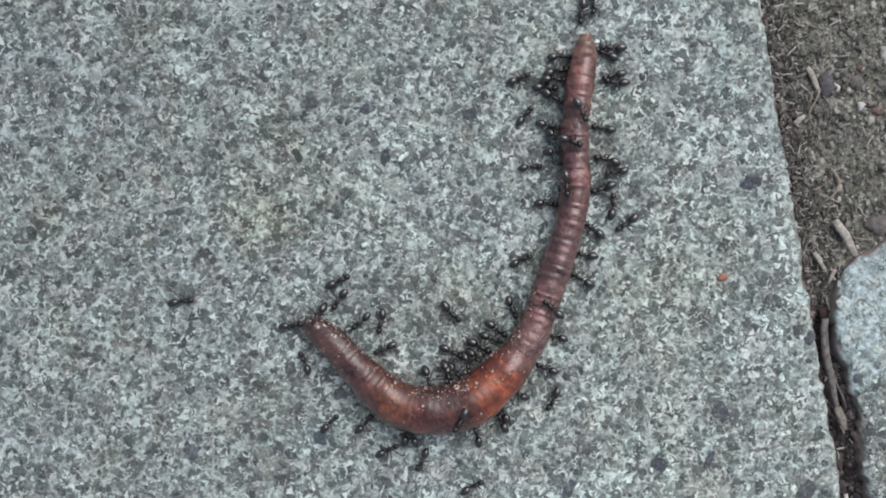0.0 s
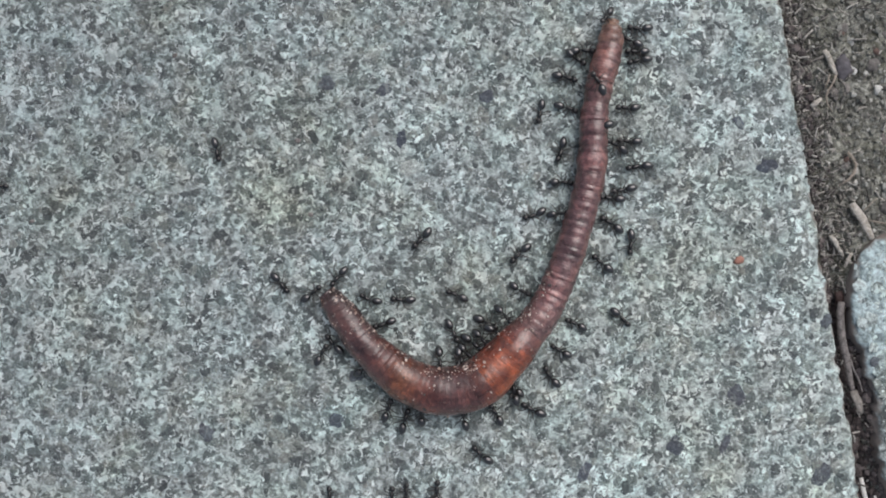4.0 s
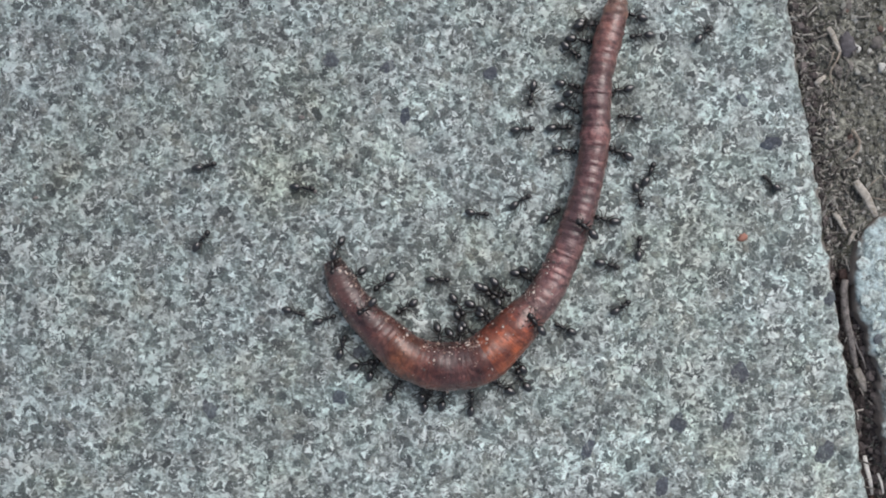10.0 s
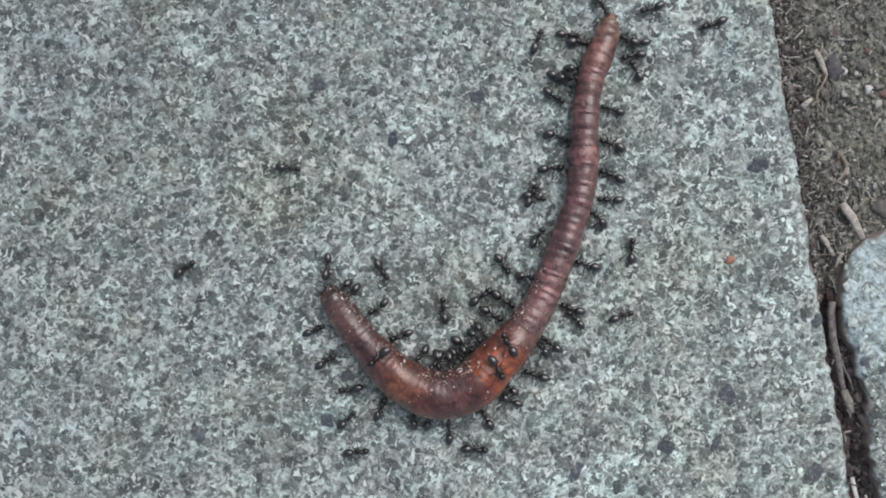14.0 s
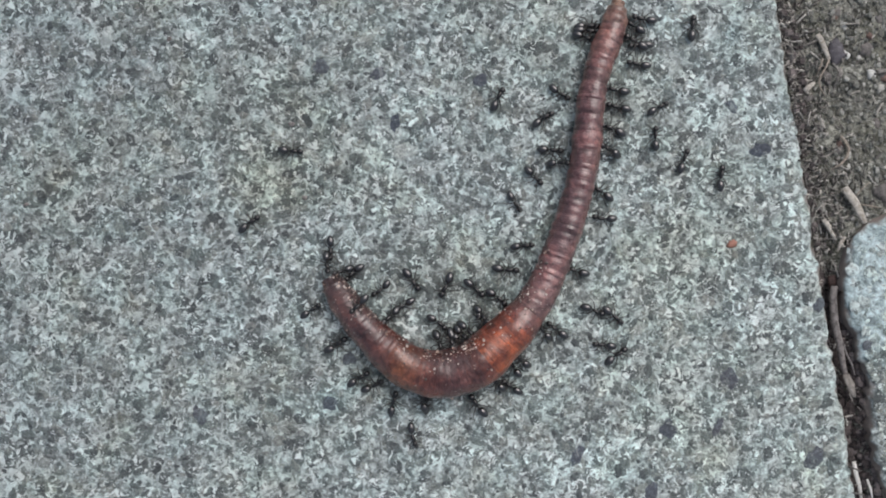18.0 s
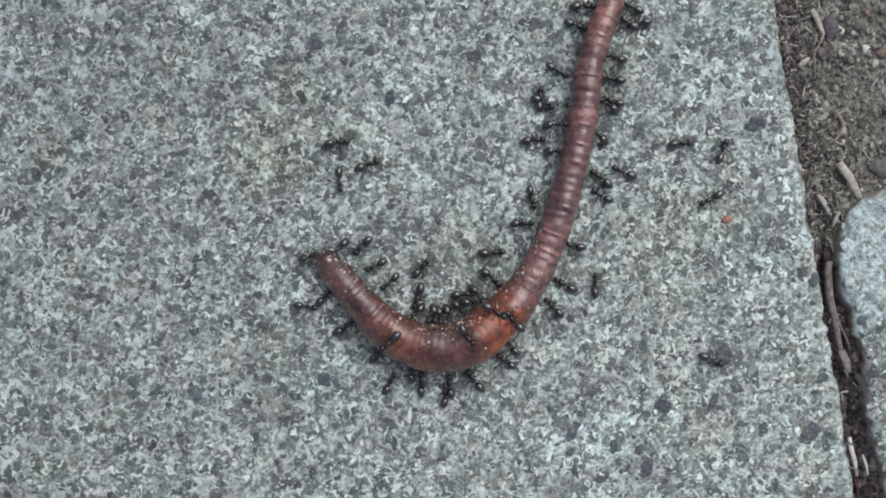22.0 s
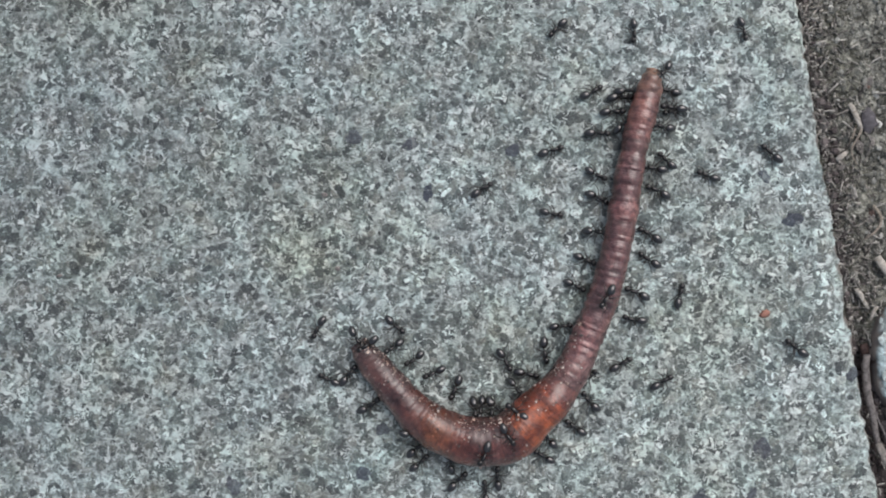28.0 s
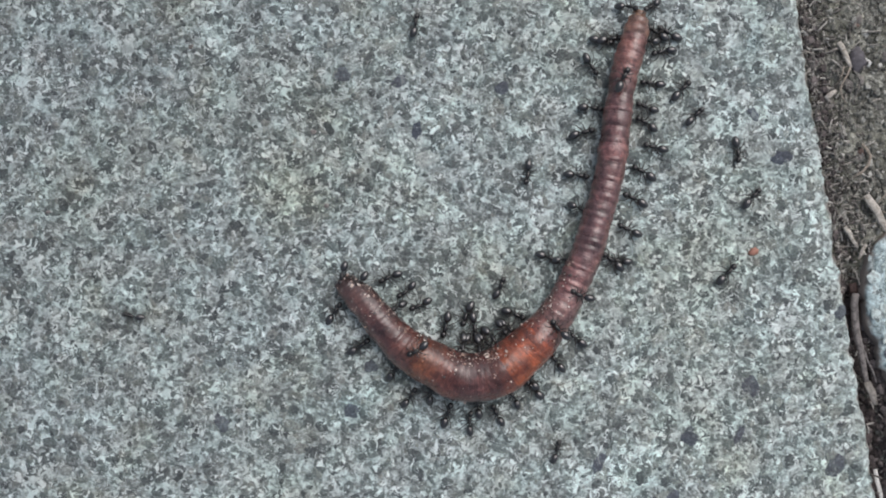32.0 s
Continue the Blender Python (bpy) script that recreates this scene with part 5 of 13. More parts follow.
    tread(ants[1], [(0, 24.1, 39.3, 0.0, 0, -92), (0.333, 24.1, 40.9, 0.0, 0, -151), (0.667, 24.1, 42.5, 0.0, 0, -211), (1, 24.1, 44.2, 0.0, 0, -270), (2, 24.1, 44.2, 0.0, 0, -270), (3, 24.1, 44.2, 0.0, 0, -270), (6, 24.1, 44.2, 0.0, 0, -270), (7, 24.1, 44.2, 0.0, 0, -270), (8, 24.1, 44.2, 0.0, 0, -270), (9, 24.1, 44.2, 0.0, 0, -270), (10, 24.1, 44.2, 0.0, 0, -270), (11, 24.1, 44.2, 0.0, 0, -270), (12, 24.1, 44.2, 0.0, 0, -270), (13, 24.1, 44.2, 0.0, 0, -270), (14, 24.1, 44.2, 0.0, 0, -270), (17, 24.1, 44.2, 0.0, 0, -270), (18, 24.1, 44.2, 0.0, 0, -270), (19, 24.1, 44.2, 0.0, 0, -270), (20, 24.1, 44.2, 0.0, 0, -270), (21, 24.1, 44.2, 0.0, 0, -270), (22, 24.1, 44.2, 0.0, 0, -270), (23, 24.1, 44.2, 0.0, 0, -270), (24, 24.1, 44.2, 0.0, 0, -270), (25, 24.1, 44.2, 0.0, 0, -270), (25.2, 24.1, 45.3, 0.0, 0, -270), (25.8, 24.1, 48.6, 0.0, 0, -270), (26, 24.1, 49.7, 0.0, 0, -270), (26.2, 24.1, 48.8, 0.0, 0, -211), (26.4, 24.1, 47.8, 0.0, 0, -151), (26.6, 24.0, 46.9, 0.0, 0, -92), (28.4, 23.7, 38.6, 0.0, 0, -92), (29, 23.6, 35.8, 0.0, 0, -26), (30, 23.9, 35.7, 0.0, 0, -50), (31, 24.0, 35.4, 0.0, 0, -43), (32, 24.3, 34.2, 0.9, 28, -19)])
    tread(ants[2], [(0, 27.1, 32.0, 0.0, 0, 170), (1, 27.8, 32.3, 0.0, 0, 171), (1.1, 27.9, 32.8, 0.0, 0, 126), (1.2, 28.0, 33.3, 0.0, 0, 81), (1.8, 28.4, 36.3, 0.0, 0, 81), (1.9, 28.5, 36.8, 0.0, 0, 149), (2, 28.6, 37.3, 0.0, 0, 217), (2.1, 28.6, 37.9, 0.0, 0, 154), (2.2, 28.6, 38.5, 0.0, 0, 90), (2.8, 28.6, 42.1, 0.0, 0, 90), (3, 28.6, 43.3, 0.0, 0, 90), (6, 28.6, 43.3, 0.0, 0, 90), (7, 28.6, 43.3, 0.0, 0, 90), (8, 28.6, 43.3, 0.0, 0, 90), (9, 28.6, 43.3, 0.0, 0, 90), (10, 28.6, 43.3, 0.0, 0, 90), (11, 28.6, 43.3, 0.0, 0, 90), (12, 28.6, 43.3, 0.0, 0, 90), (13, 28.6, 43.3, 0.0, 0, 90), (14, 28.6, 43.3, 0.0, 0, 90), (17, 28.6, 43.3, 0.0, 0, 90), (18, 28.6, 43.3, 0.0, 0, 90), (19, 28.6, 43.3, 0.0, 0, 90), (20, 28.6, 43.3, 0.0, 0, 90), (21, 28.6, 43.3, 0.0, 0, 90), (22, 28.6, 43.3, 0.0, 0, 90), (23, 28.6, 43.3, 0.0, 0, 90), (24, 28.6, 43.3, 0.0, 0, 90), (25, 28.6, 43.3, 0.0, 0, 90), (25.2, 28.6, 44.6, 0.0, 0, 90), (25.8, 28.6, 48.4, 0.0, 0, 90), (26, 28.6, 49.7, 0.0, 0, 90), (27, 28.6, 49.7, 0.0, 0, 30), (28, 28.6, 49.7, 0.0, 0, -30), (29, 28.6, 49.7, 0.0, 0, -90), (30, 28.6, 47.0, 0.0, 0, -90), (31, 28.6, 43.4, 0.0, 0, -90), (32, 28.6, 43.3, 0.0, 0, -90)])
    tread(ants[3], [(0, 18.6, 30.7, 0.0, 0, 2), (1, 19.2, 34.6, 0.0, 0, -9), (1.2, 20.3, 34.8, 0.0, 0, 10), (1.8, 23.3, 35.3, 0.9, 28, 10), (1.9, 23.8, 35.4, 0.9, 28, -44), (2, 24.3, 35.5, 0.0, 0, -98), (3, 24.7, 35.6, 0.0, 0, -93), (3.6, 23.9, 34.7, 0.9, 28, -130), (5.4, 21.6, 31.8, 0.9, 28, -130), (5.7, 21.2, 31.4, 0.9, 28, -62), (6, 20.8, 30.9, 0.9, 28, 6), (6.2, 22.0, 31.1, 0.9, 28, 8), (6.8, 25.5, 31.6, 2.9, 0, 8), (6.87, 25.9, 31.7, 2.5, 0, -52), (6.93, 26.3, 31.7, 0.9, 28, -112), (7, 26.7, 31.8, 0.9, 28, -172), (7.2, 25.4, 31.4, 3.2, 0, -163), (7.8, 21.4, 30.1, 0.9, 28, -163), (7.87, 21.0, 30.0, 0.9, 28, -109), (7.93, 20.6, 29.9, 0.9, 28, -55), (8, 20.1, 29.7, 0.0, 0, -2), (9, 19.8, 29.8, 0.0, 0, -3), (10, 19.8, 29.6, 0.0, 0, -6), (11, 20.1, 30.0, 0.0, 0, -7), (12, 20.5, 29.6, 0.9, 28, -3), (13, 19.6, 29.0, 0.0, 0, -8), (14, 18.7, 31.4, 0.0, 0, -5), (14.6, 19.8, 31.8, 0.0, 0, 21), (16.4, 23.0, 33.0, 0.9, 28, 21), (17, 24.0, 33.5, 0.9, 28, 2), (17.1, 24.0, 34.0, 0.9, 28, 46), (17.2, 24.0, 34.6, 0.9, 28, 90), (17.8, 24.0, 38.1, 0.0, 0, 90), (17.9, 24.0, 38.7, 0.0, 0, 15), (18, 24.0, 39.3, 0.0, 0, -60), (19, 24.0, 39.3, 0.0, 0, -61), (20, 24.0, 39.3, 0.0, 0, -62), (21, 24.0, 39.3, 0.0, 0, -60), (22, 24.0, 39.3, 0.0, 0, -58), (23, 24.0, 39.3, 0.0, 0, -59), (24, 24.0, 39.3, 0.0, 0, -61), (25, 24.0, 39.3, 0.0, 0, -58), (25.2, 23.8, 37.9, 0.0, 0, -100), (25.8, 23.1, 33.8, 0.0, 0, -100), (25.9, 22.9, 33.1, 0.0, 0, -54), (26, 22.8, 32.4, 0.0, 0, -8), (29, 22.3, 30.1, 0.9, 28, -6), (30, 21.2, 28.1, 0.0, 0, -4), (31, 20.9, 27.7, 0.0, 0, -5), (32, 20.2, 29.1, 0.0, 0, -10)])
    tread(ants[4], [(0, 12.1, 27.1, 0.0, 0, 30), (0.2, 13.1, 28.5, 0.0, 0, 53), (0.8, 16.4, 32.7, 0.0, 0, 53), (1, 17.4, 34.1, 0.0, 0, 20), (2, 18.2, 34.8, 0.0, 0, 4), (2.1, 18.2, 35.6, 0.0, 0, 47), (2.2, 18.2, 36.5, 0.0, 0, 90), (2.8, 18.2, 41.6, 0.0, 0, 90), (3, 18.2, 43.3, 0.0, 0, 90), (6, 18.2, 43.3, 0.0, 0, 90), (7, 18.2, 43.3, 0.0, 0, 90), (8, 18.2, 43.3, 0.0, 0, 90), (9, 18.2, 43.3, 0.0, 0, 90), (10, 18.2, 43.3, 0.0, 0, 90), (11, 18.2, 43.3, 0.0, 0, 90), (12, 18.2, 43.3, 0.0, 0, 90), (13, 18.2, 43.3, 0.0, 0, 90), (14, 18.2, 43.3, 0.0, 0, 90), (17, 18.2, 43.3, 0.0, 0, 90), (18, 18.2, 43.3, 0.0, 0, 90), (19, 18.2, 43.3, 0.0, 0, 90), (20, 18.2, 43.3, 0.0, 0, 90), (21, 18.2, 43.3, 0.0, 0, 90), (22, 18.2, 43.3, 0.0, 0, 90), (23, 18.2, 43.3, 0.0, 0, 90), (24, 18.2, 43.3, 0.0, 0, 90), (25, 18.2, 43.3, 0.0, 0, 90), (25.2, 18.2, 44.6, 0.0, 0, 90), (25.8, 18.2, 48.4, 0.0, 0, 90), (26, 18.2, 49.7, 0.0, 0, 150), (26.3, 17.2, 48.4, 0.0, 0, 191), (26.6, 16.1, 47.1, 0.0, 0, 231), (28.4, 9.9, 39.3, 0.0, 0, 231), (28.6, 9.2, 38.4, 0.0, 0, 288), (28.8, 8.5, 37.5, 0.0, 0, 344), (29, 7.8, 36.7, 0.0, 0, 400), (29.2, 7.8, 38.7, 0.0, 0, 450), (29.8, 7.8, 44.9, 0.0, 0, 450), (30, 7.8, 47.0, 0.0, 0, 450), (31, 7.8, 47.0, 0.0, 0, 450), (32, 7.8, 47.0, 0.0, 0, 450)])
    tread(ants[5], [(0, 16.3, 25.8, 0.0, 0, -5), (1, 16.5, 25.1, 0.0, 0, -10), (2, 16.4, 25.1, 0.0, 0, -10), (3, 16.8, 24.8, 0.0, 0, -13), (6, 16.7, 24.4, 0.0, 0, -9), (7, 16.8, 25.0, 0.0, 0, -13), (8, 16.7, 20.0, 0.0, 0, -7), (9, 17.1, 24.7, 0.0, 0, -12), (9.1, 16.5, 24.1, 0.0, 0, -73), (9.2, 15.9, 23.4, 0.0, 0, -134), (9.8, 12.2, 19.6, 0.0, 0, -134), (10, 11.0, 18.3, 0.0, 0, -105), (11, 11.6, 17.8, 0.0, 0, -40), (11.5, 12.3, 16.9, 0.0, 0, -85), (12, 12.9, 16.0, 0.0, 0, -130), (12.2, 11.0, 13.5, 0.0, 0, -127), (12.8, 5.2, 5.7, 0.0, 0, -127), (13, 3.3, 3.1, 0.0, 0, -110), (13.1, 4.2, 3.4, 0.0, 0, -47), (13.2, 5.2, 3.7, 0.0, 0, 16), (13.8, 10.9, 5.3, 0.0, 0, 16), (14, 12.9, 5.8, 0.0, 0, 60), (14.3, 11.8, 6.1, 0.0, 0, 113), (14.6, 10.7, 6.4, 0.0, 0, 166), (16.4, 4.3, 8.0, 0.0, 0, 166), (16.7, 3.3, 8.3, 0.0, 0, 113), (17, 2.2, 8.6, 0.0, 0, 60), (17.2, 3.2, 10.6, 0.0, 0, 64), (17.8, 6.1, 16.5, 0.0, 0, 64), (18, 7.1, 18.5, 0.0, 0, 60), (18.1, 7.7, 18.1, 0.0, 0, 14), (18.2, 8.4, 17.7, 0.0, 0, -32), (18.8, 12.3, 15.2, 0.0, 0, -32), (19, 13.6, 14.3, 0.0, 0, 30), (20, 13.6, 14.2, 0.0, 0, 60), (20.1, 13.1, 13.9, 0.0, 0, 132), (20.2, 12.6, 13.7, 0.0, 0, 204), (20.8, 9.5, 12.4, 0.0, 0, 204), (20.9, 9.0, 12.2, 0.0, 0, 137), (21, 8.5, 11.9, 0.0, 0, 70), (21.2, 9.8, 12.5, 0.0, 0, 24), (21.8, 13.5, 14.1, 0.0, 0, 24), (22, 14.7, 14.6, 0.0, 0, 80), (22.2, 13.6, 16.0, 0.0, 0, 129), (22.8, 10.4, 20.0, 0.0, 0, 129), (23, 9.3, 21.4, 0.0, 0, 60), (23.2, 9.3, 23.7, 0.0, 0, 90), (23.8, 9.3, 30.5, 0.0, 0, 90), (24, 9.3, 32.8, 0.0, 0, 90), (24.2, 9.3, 34.0, 0.0, 0, 90), (24.8, 9.3, 37.7, 0.0, 0, 90), (24.9, 9.3, 38.3, 0.0, 0, 16), (25, 9.3, 38.9, 0.0, 0, -58), (25.2, 10.5, 35.7, 0.0, 0, -69), (25.8, 14.3, 26.1, 0.0, 0, -69), (25.9, 14.9, 24.5, 0.0, 0, -24), (26, 15.5, 23.0, 0.0, 0, 20), (29, 18.7, 25.0, 0.0, 0, -11), (30, 17.6, 25.4, 0.0, 0, -14), (31, 20.5, 24.1, 0.9, 28, -14), (32, 22.6, 22.0, 4.1, 0, 60)])
    tread(ants[6], [(0, 17.7, 27.1, 0.0, 0, -8), (1, 17.6, 26.9, 0.0, 0, -13), (1.1, 17.5, 27.6, 0.0, 0, 42), (1.2, 17.5, 28.3, 0.0, 0, 96), (1.8, 17.0, 32.3, 0.0, 0, 96), (1.9, 16.9, 33.0, 0.0, 0, 44), (2, 16.9, 33.7, 0.0, 0, -9), (2.1, 16.9, 34.6, 0.0, 0, 41), (2.2, 16.9, 35.6, 0.0, 0, 90), (2.8, 16.9, 41.4, 0.0, 0, 90), (3, 16.9, 43.3, 0.0, 0, 90), (3.2, 16.9, 42.6, 0.0, 0, 150), (3.4, 16.8, 41.9, 0.0, 0, 210), (3.6, 16.8, 41.2, 0.0, 0, 269), (5.4, 16.8, 34.8, 0.0, 0, 269), (5.7, 16.7, 33.8, 0.0, 0, 311), (6, 16.7, 32.7, 0.0, 0, 352), (7, 20.2, 29.8, 0.0, 0, 355), (8, 17.9, 27.2, 0.0, 0, 344), (9, 18.3, 27.8, 0.0, 0, 346), (10, 18.4, 26.9, 0.0, 0, 346), (11, 17.9, 27.7, 0.0, 0, 343), (12, 18.3, 27.3, 0.0, 0, 340), (13, 17.4, 25.4, 0.0, 0, 346), (14, 20.3, 25.7, 0.9, 28, 341), (14.6, 21.4, 24.4, 3.9, 0, 311), (16.4, 24.8, 20.5, 0.9, 28, 311), (16.7, 25.3, 19.9, 0.9, 28, 238), (17, 25.9, 19.2, 0.0, 0, 165), (18, 26.0, 19.9, 0.0, 0, 163), (19, 26.2, 20.7, 0.0, 0, 163), (20, 26.6, 21.0, 0.0, 0, 165), (21, 27.0, 21.0, 0.0, 0, 167), (22, 26.4, 21.0, 0.9, 28, 165), (23, 27.3, 22.1, 0.0, 0, 170), (24, 27.9, 21.4, 0.0, 0, 168), (25, 27.9, 21.4, 0.0, 0, 171), (26, 28.6, 21.7, 0.0, 0, 168), (29, 27.7, 26.4, 0.9, 28, 168), (30, 28.4, 22.7, 0.0, 0, 168), (31, 29.0, 22.3, 0.0, 0, 166), (31.5, 31.0, 21.7, 0.0, 0, 103), (32, 32.9, 21.2, 0.0, 0, 40)])
    tread(ants[7], [(0, 17.5, 24.2, 0.0, 0, -26), (1, 19.2, 25.6, 0.9, 28, -32), (2, 18.2, 27.4, 0.0, 0, -34), (3, 18.6, 27.7, 0.0, 0, -34), (6, 18.1, 27.4, 0.0, 0, -34), (7, 17.7, 27.4, 0.0, 0, -31), (8, 16.6, 25.0, 0.0, 0, -29), (8.1, 16.4, 25.7, 0.0, 0, 37), (8.2, 16.3, 26.3, 0.0, 0, 102), (8.8, 15.3, 30.5, 0.0, 0, 102), (8.87, 15.2, 31.0, 0.0, 0, 162), (8.93, 15.1, 31.4, 0.0, 0, 221), (9, 15.0, 31.9, 0.0, 0, 280), (9.2, 15.5, 30.5, 0.0, 0, 287), (9.8, 16.7, 26.4, 0.0, 0, 287), (10, 17.1, 25.1, 0.0, 0, 329), (11, 17.0, 24.7, 0.0, 0, 327), (11.1, 16.5, 24.5, 0.0, 0, 266), (11.2, 16.0, 24.2, 0.0, 0, 206), (11.8, 13.0, 22.8, 0.0, 0, 206), (11.87, 12.7, 22.6, 0.0, 0, 147), (11.93, 12.3, 22.5, 0.0, 0, 89), (12, 12.0, 22.3, 0.0, 0, 30), (13, 12.4, 18.2, 0.0, 0, 20), (13.2, 13.2, 18.9, 0.0, 0, 41), (13.8, 15.6, 20.9, 0.0, 0, 41), (14, 16.4, 21.6, 0.0, 0, -27), (14.3, 16.0, 21.4, 0.0, 0, -91), (14.6, 15.5, 21.2, 0.0, 0, -154), (16.4, 12.8, 19.9, 0.0, 0, -154), (16.7, 12.4, 19.7, 0.0, 0, -217), (17, 11.9, 19.4, 0.0, 0, -280), (17.1, 12.4, 19.4, 0.0, 0, -320), (17.2, 12.9, 19.4, 0.0, 0, -360), (17.8, 16.0, 19.4, 0.0, 0, -360), (18, 17.0, 19.4, 0.0, 0, -387), (19, 17.2, 19.7, 0.0, 0, -387), (20, 17.2, 19.1, 0.0, 0, -387), (21, 17.5, 19.2, 0.0, 0, -383), (22, 17.4, 19.1, 0.0, 0, -384), (23, 17.9, 19.9, 0.0, 0, -387), (24, 17.1, 21.0, 0.0, 0, -410), (25, 16.6, 17.8, 0.0, 0, -386), (26, 17.8, 18.0, 0.0, 0, -388), (29, 17.8, 17.3, 0.0, 0, -389), (30, 18.1, 17.7, 0.0, 0, -388), (30.2, 19.8, 17.0, 0.9, 28, -382), (30.8, 25.1, 14.9, 0.9, 28, -382), (30.87, 25.7, 14.7, 0.9, 28, -323), (30.93, 26.2, 14.4, 0.0, 0, -263), (31, 26.8, 14.2, 0.0, 0, -204), (32, 27.5, 15.9, 0.0, 0, -208)])
    tread(ants[8], [(0, 13.0, 21.3, 0.0, 0, 45), (1, 12.9, 21.5, 0.0, 0, 45), (2, 14.6, 22.2, 0.0, 0, 0), (3, 13.9, 22.3, 0.0, 0, 30), (3.3, 13.6, 21.3, 0.0, 0, -38), (3.6, 13.3, 20.3, 0.0, 0, -106), (5.4, 11.7, 14.6, 0.0, 0, -106), (5.7, 11.4, 13.7, 0.0, 0, -53), (6, 11.1, 12.7, 0.0, 0, 0), (7, 11.4, 13.3, 0.0, 0, 20), (8, 13.0, 13.3, 0.0, 0, 0), (9, 13.1, 13.0, 0.0, 0, 0), (10, 9.5, 12.6, 0.0, 0, 0), (11, 13.0, 10.6, 0.0, 0, 0), (11.1, 13.0, 10.0, 0.0, 0, -43), (11.2, 13.1, 9.4, 0.0, 0, -86), (11.8, 13.3, 5.9, 0.0, 0, -86), (12, 13.4, 4.8, 0.0, 0, -150), (12.2, 12.1, 3.4, 0.0, 0, -133), (12.8, 8.3, -0.7, 0.0, 0, -133), (13, 7.1, -2.1, 0.0, 0, -155), (13.5, 7.7, -3.7, 0.0, 0, -108), (14, 8.4, -5.2, 0.0, 0, -60), (14.2, 7.9, -4.6, 0.0, 0, -118), (14.4, 7.4, -3.9, 0.0, 0, -177), (14.6, 7.0, -3.2, 0.0, 0, -235), (16.4, 2.7, 2.9, 0.0, 0, -235), (17, 1.3, 5.0, 0.0, 0, -280), (17.2, 3.6, 5.2, 0.0, 0, -354), (17.8, 10.6, 5.9, 0.0, 0, -354), (18, 13.0, 6.2, 0.0, 0, -410), (19, 15.0, 4.3, 0.0, 0, -384), (20, 14.1, 3.6, 0.0, 0, -385), (20.1, 13.8, 4.1, 0.0, 0, -310), (20.2, 13.4, 4.6, 0.0, 0, -235), (20.8, 11.5, 7.4, 0.0, 0, -235), (21, 10.8, 8.3, 0.0, 0, -300), (22, 13.8, 8.1, 0.0, 0, -360), (22.07, 13.3, 8.3, 0.0, 0, -305), (22.13, 12.7, 8.4, 0.0, 0, -250), (22.2, 12.2, 8.6, 0.0, 0, -195), (22.8, 7.2, 10.0, 0.0, 0, -195), (22.9, 6.3, 10.2, 0.0, 0, -238), (23, 5.5, 10.4, 0.0, 0, -280), (23.2, 7.0, 11.0, 0.0, 0, -337), (23.8, 11.6, 12.9, 0.0, 0, -337), (23.9, 12.3, 13.2, 0.0, 0, -409), (24, 13.1, 13.6, 0.0, 0, -480), (24.2, 13.0, 12.0, 0.0, 0, -454), (24.8, 12.6, 7.4, 0.0, 0, -454), (25, 12.5, 5.8, 0.0, 0, -460), (26, 17.3, 6.2, 0.0, 0, -380), (29, 15.2, 3.4, 0.0, 0, -384), (30, 15.4, 3.1, 0.0, 0, -386), (31, 15.6, 2.4, 0.0, 0, -340), (32, 16.7, 2.2, 0.9, 28, -391)])
    tread(ants[9], [(0, 27.7, 26.5, 0.0, 0, 171), (0.5, 29.1, 27.7, 0.0, 0, 125), (1, 30.5, 28.9, 0.0, 0, 80), (1.5, 29.8, 30.6, 0.0, 0, 126), (2, 29.0, 32.3, 0.0, 0, 172), (3, 28.5, 32.4, 0.0, 0, 174), (6, 28.9, 32.4, 0.0, 0, 172), (7, 29.3, 32.7, 0.0, 0, 174), (8, 28.2, 32.2, 0.0, 0, 172), (9, 28.8, 32.4, 0.0, 0, 169), (9.2, 28.8, 33.5, 0.0, 0, 90), (9.8, 28.8, 37.0, 0.0, 0, 90), (9.9, 28.8, 37.6, 0.0, 0, 159), (10, 28.8, 38.2, 0.0, 0, 228), (11, 28.8, 38.2, 0.0, 0, 229), (12, 28.8, 39.1, 0.0, 0, 235), (12.2, 28.9, 37.7, 0.0, 0, 276), (12.8, 29.4, 33.6, 0.0, 0, 276), (12.9, 29.5, 32.9, 0.0, 0, 222), (13, 29.6, 32.2, 0.0, 0, 167), (14, 32.2, 35.6, 0.0, 0, 194), (17, 30.8, 33.0, 0.0, 0, 173), (18, 30.4, 31.2, 0.0, 0, 164), (19, 31.1, 31.0, 0.0, 0, 167), (20, 31.6, 31.4, 0.0, 0, 164), (21, 31.4, 30.9, 0.0, 0, 164), (22, 31.4, 35.7, 0.0, 0, 211), (23, 31.4, 35.7, 0.0, 0, 207), (24, 31.4, 35.7, 0.0, 0, 204), (25, 31.4, 38.9, 0.0, 0, 227), (25.2, 30.7, 37.4, 0.0, 0, 243), (25.8, 28.5, 33.1, 0.9, 28, 243), (26, 27.7, 31.6, 2.6, 0, 227), (29, 28.1, 35.1, 0.9, 28, 211), (30, 28.4, 34.8, 0.0, 0, 227), (31, 27.6, 34.5, 0.0, 0, 229), (32, 27.9, 34.2, 0.9, 28, 213)])
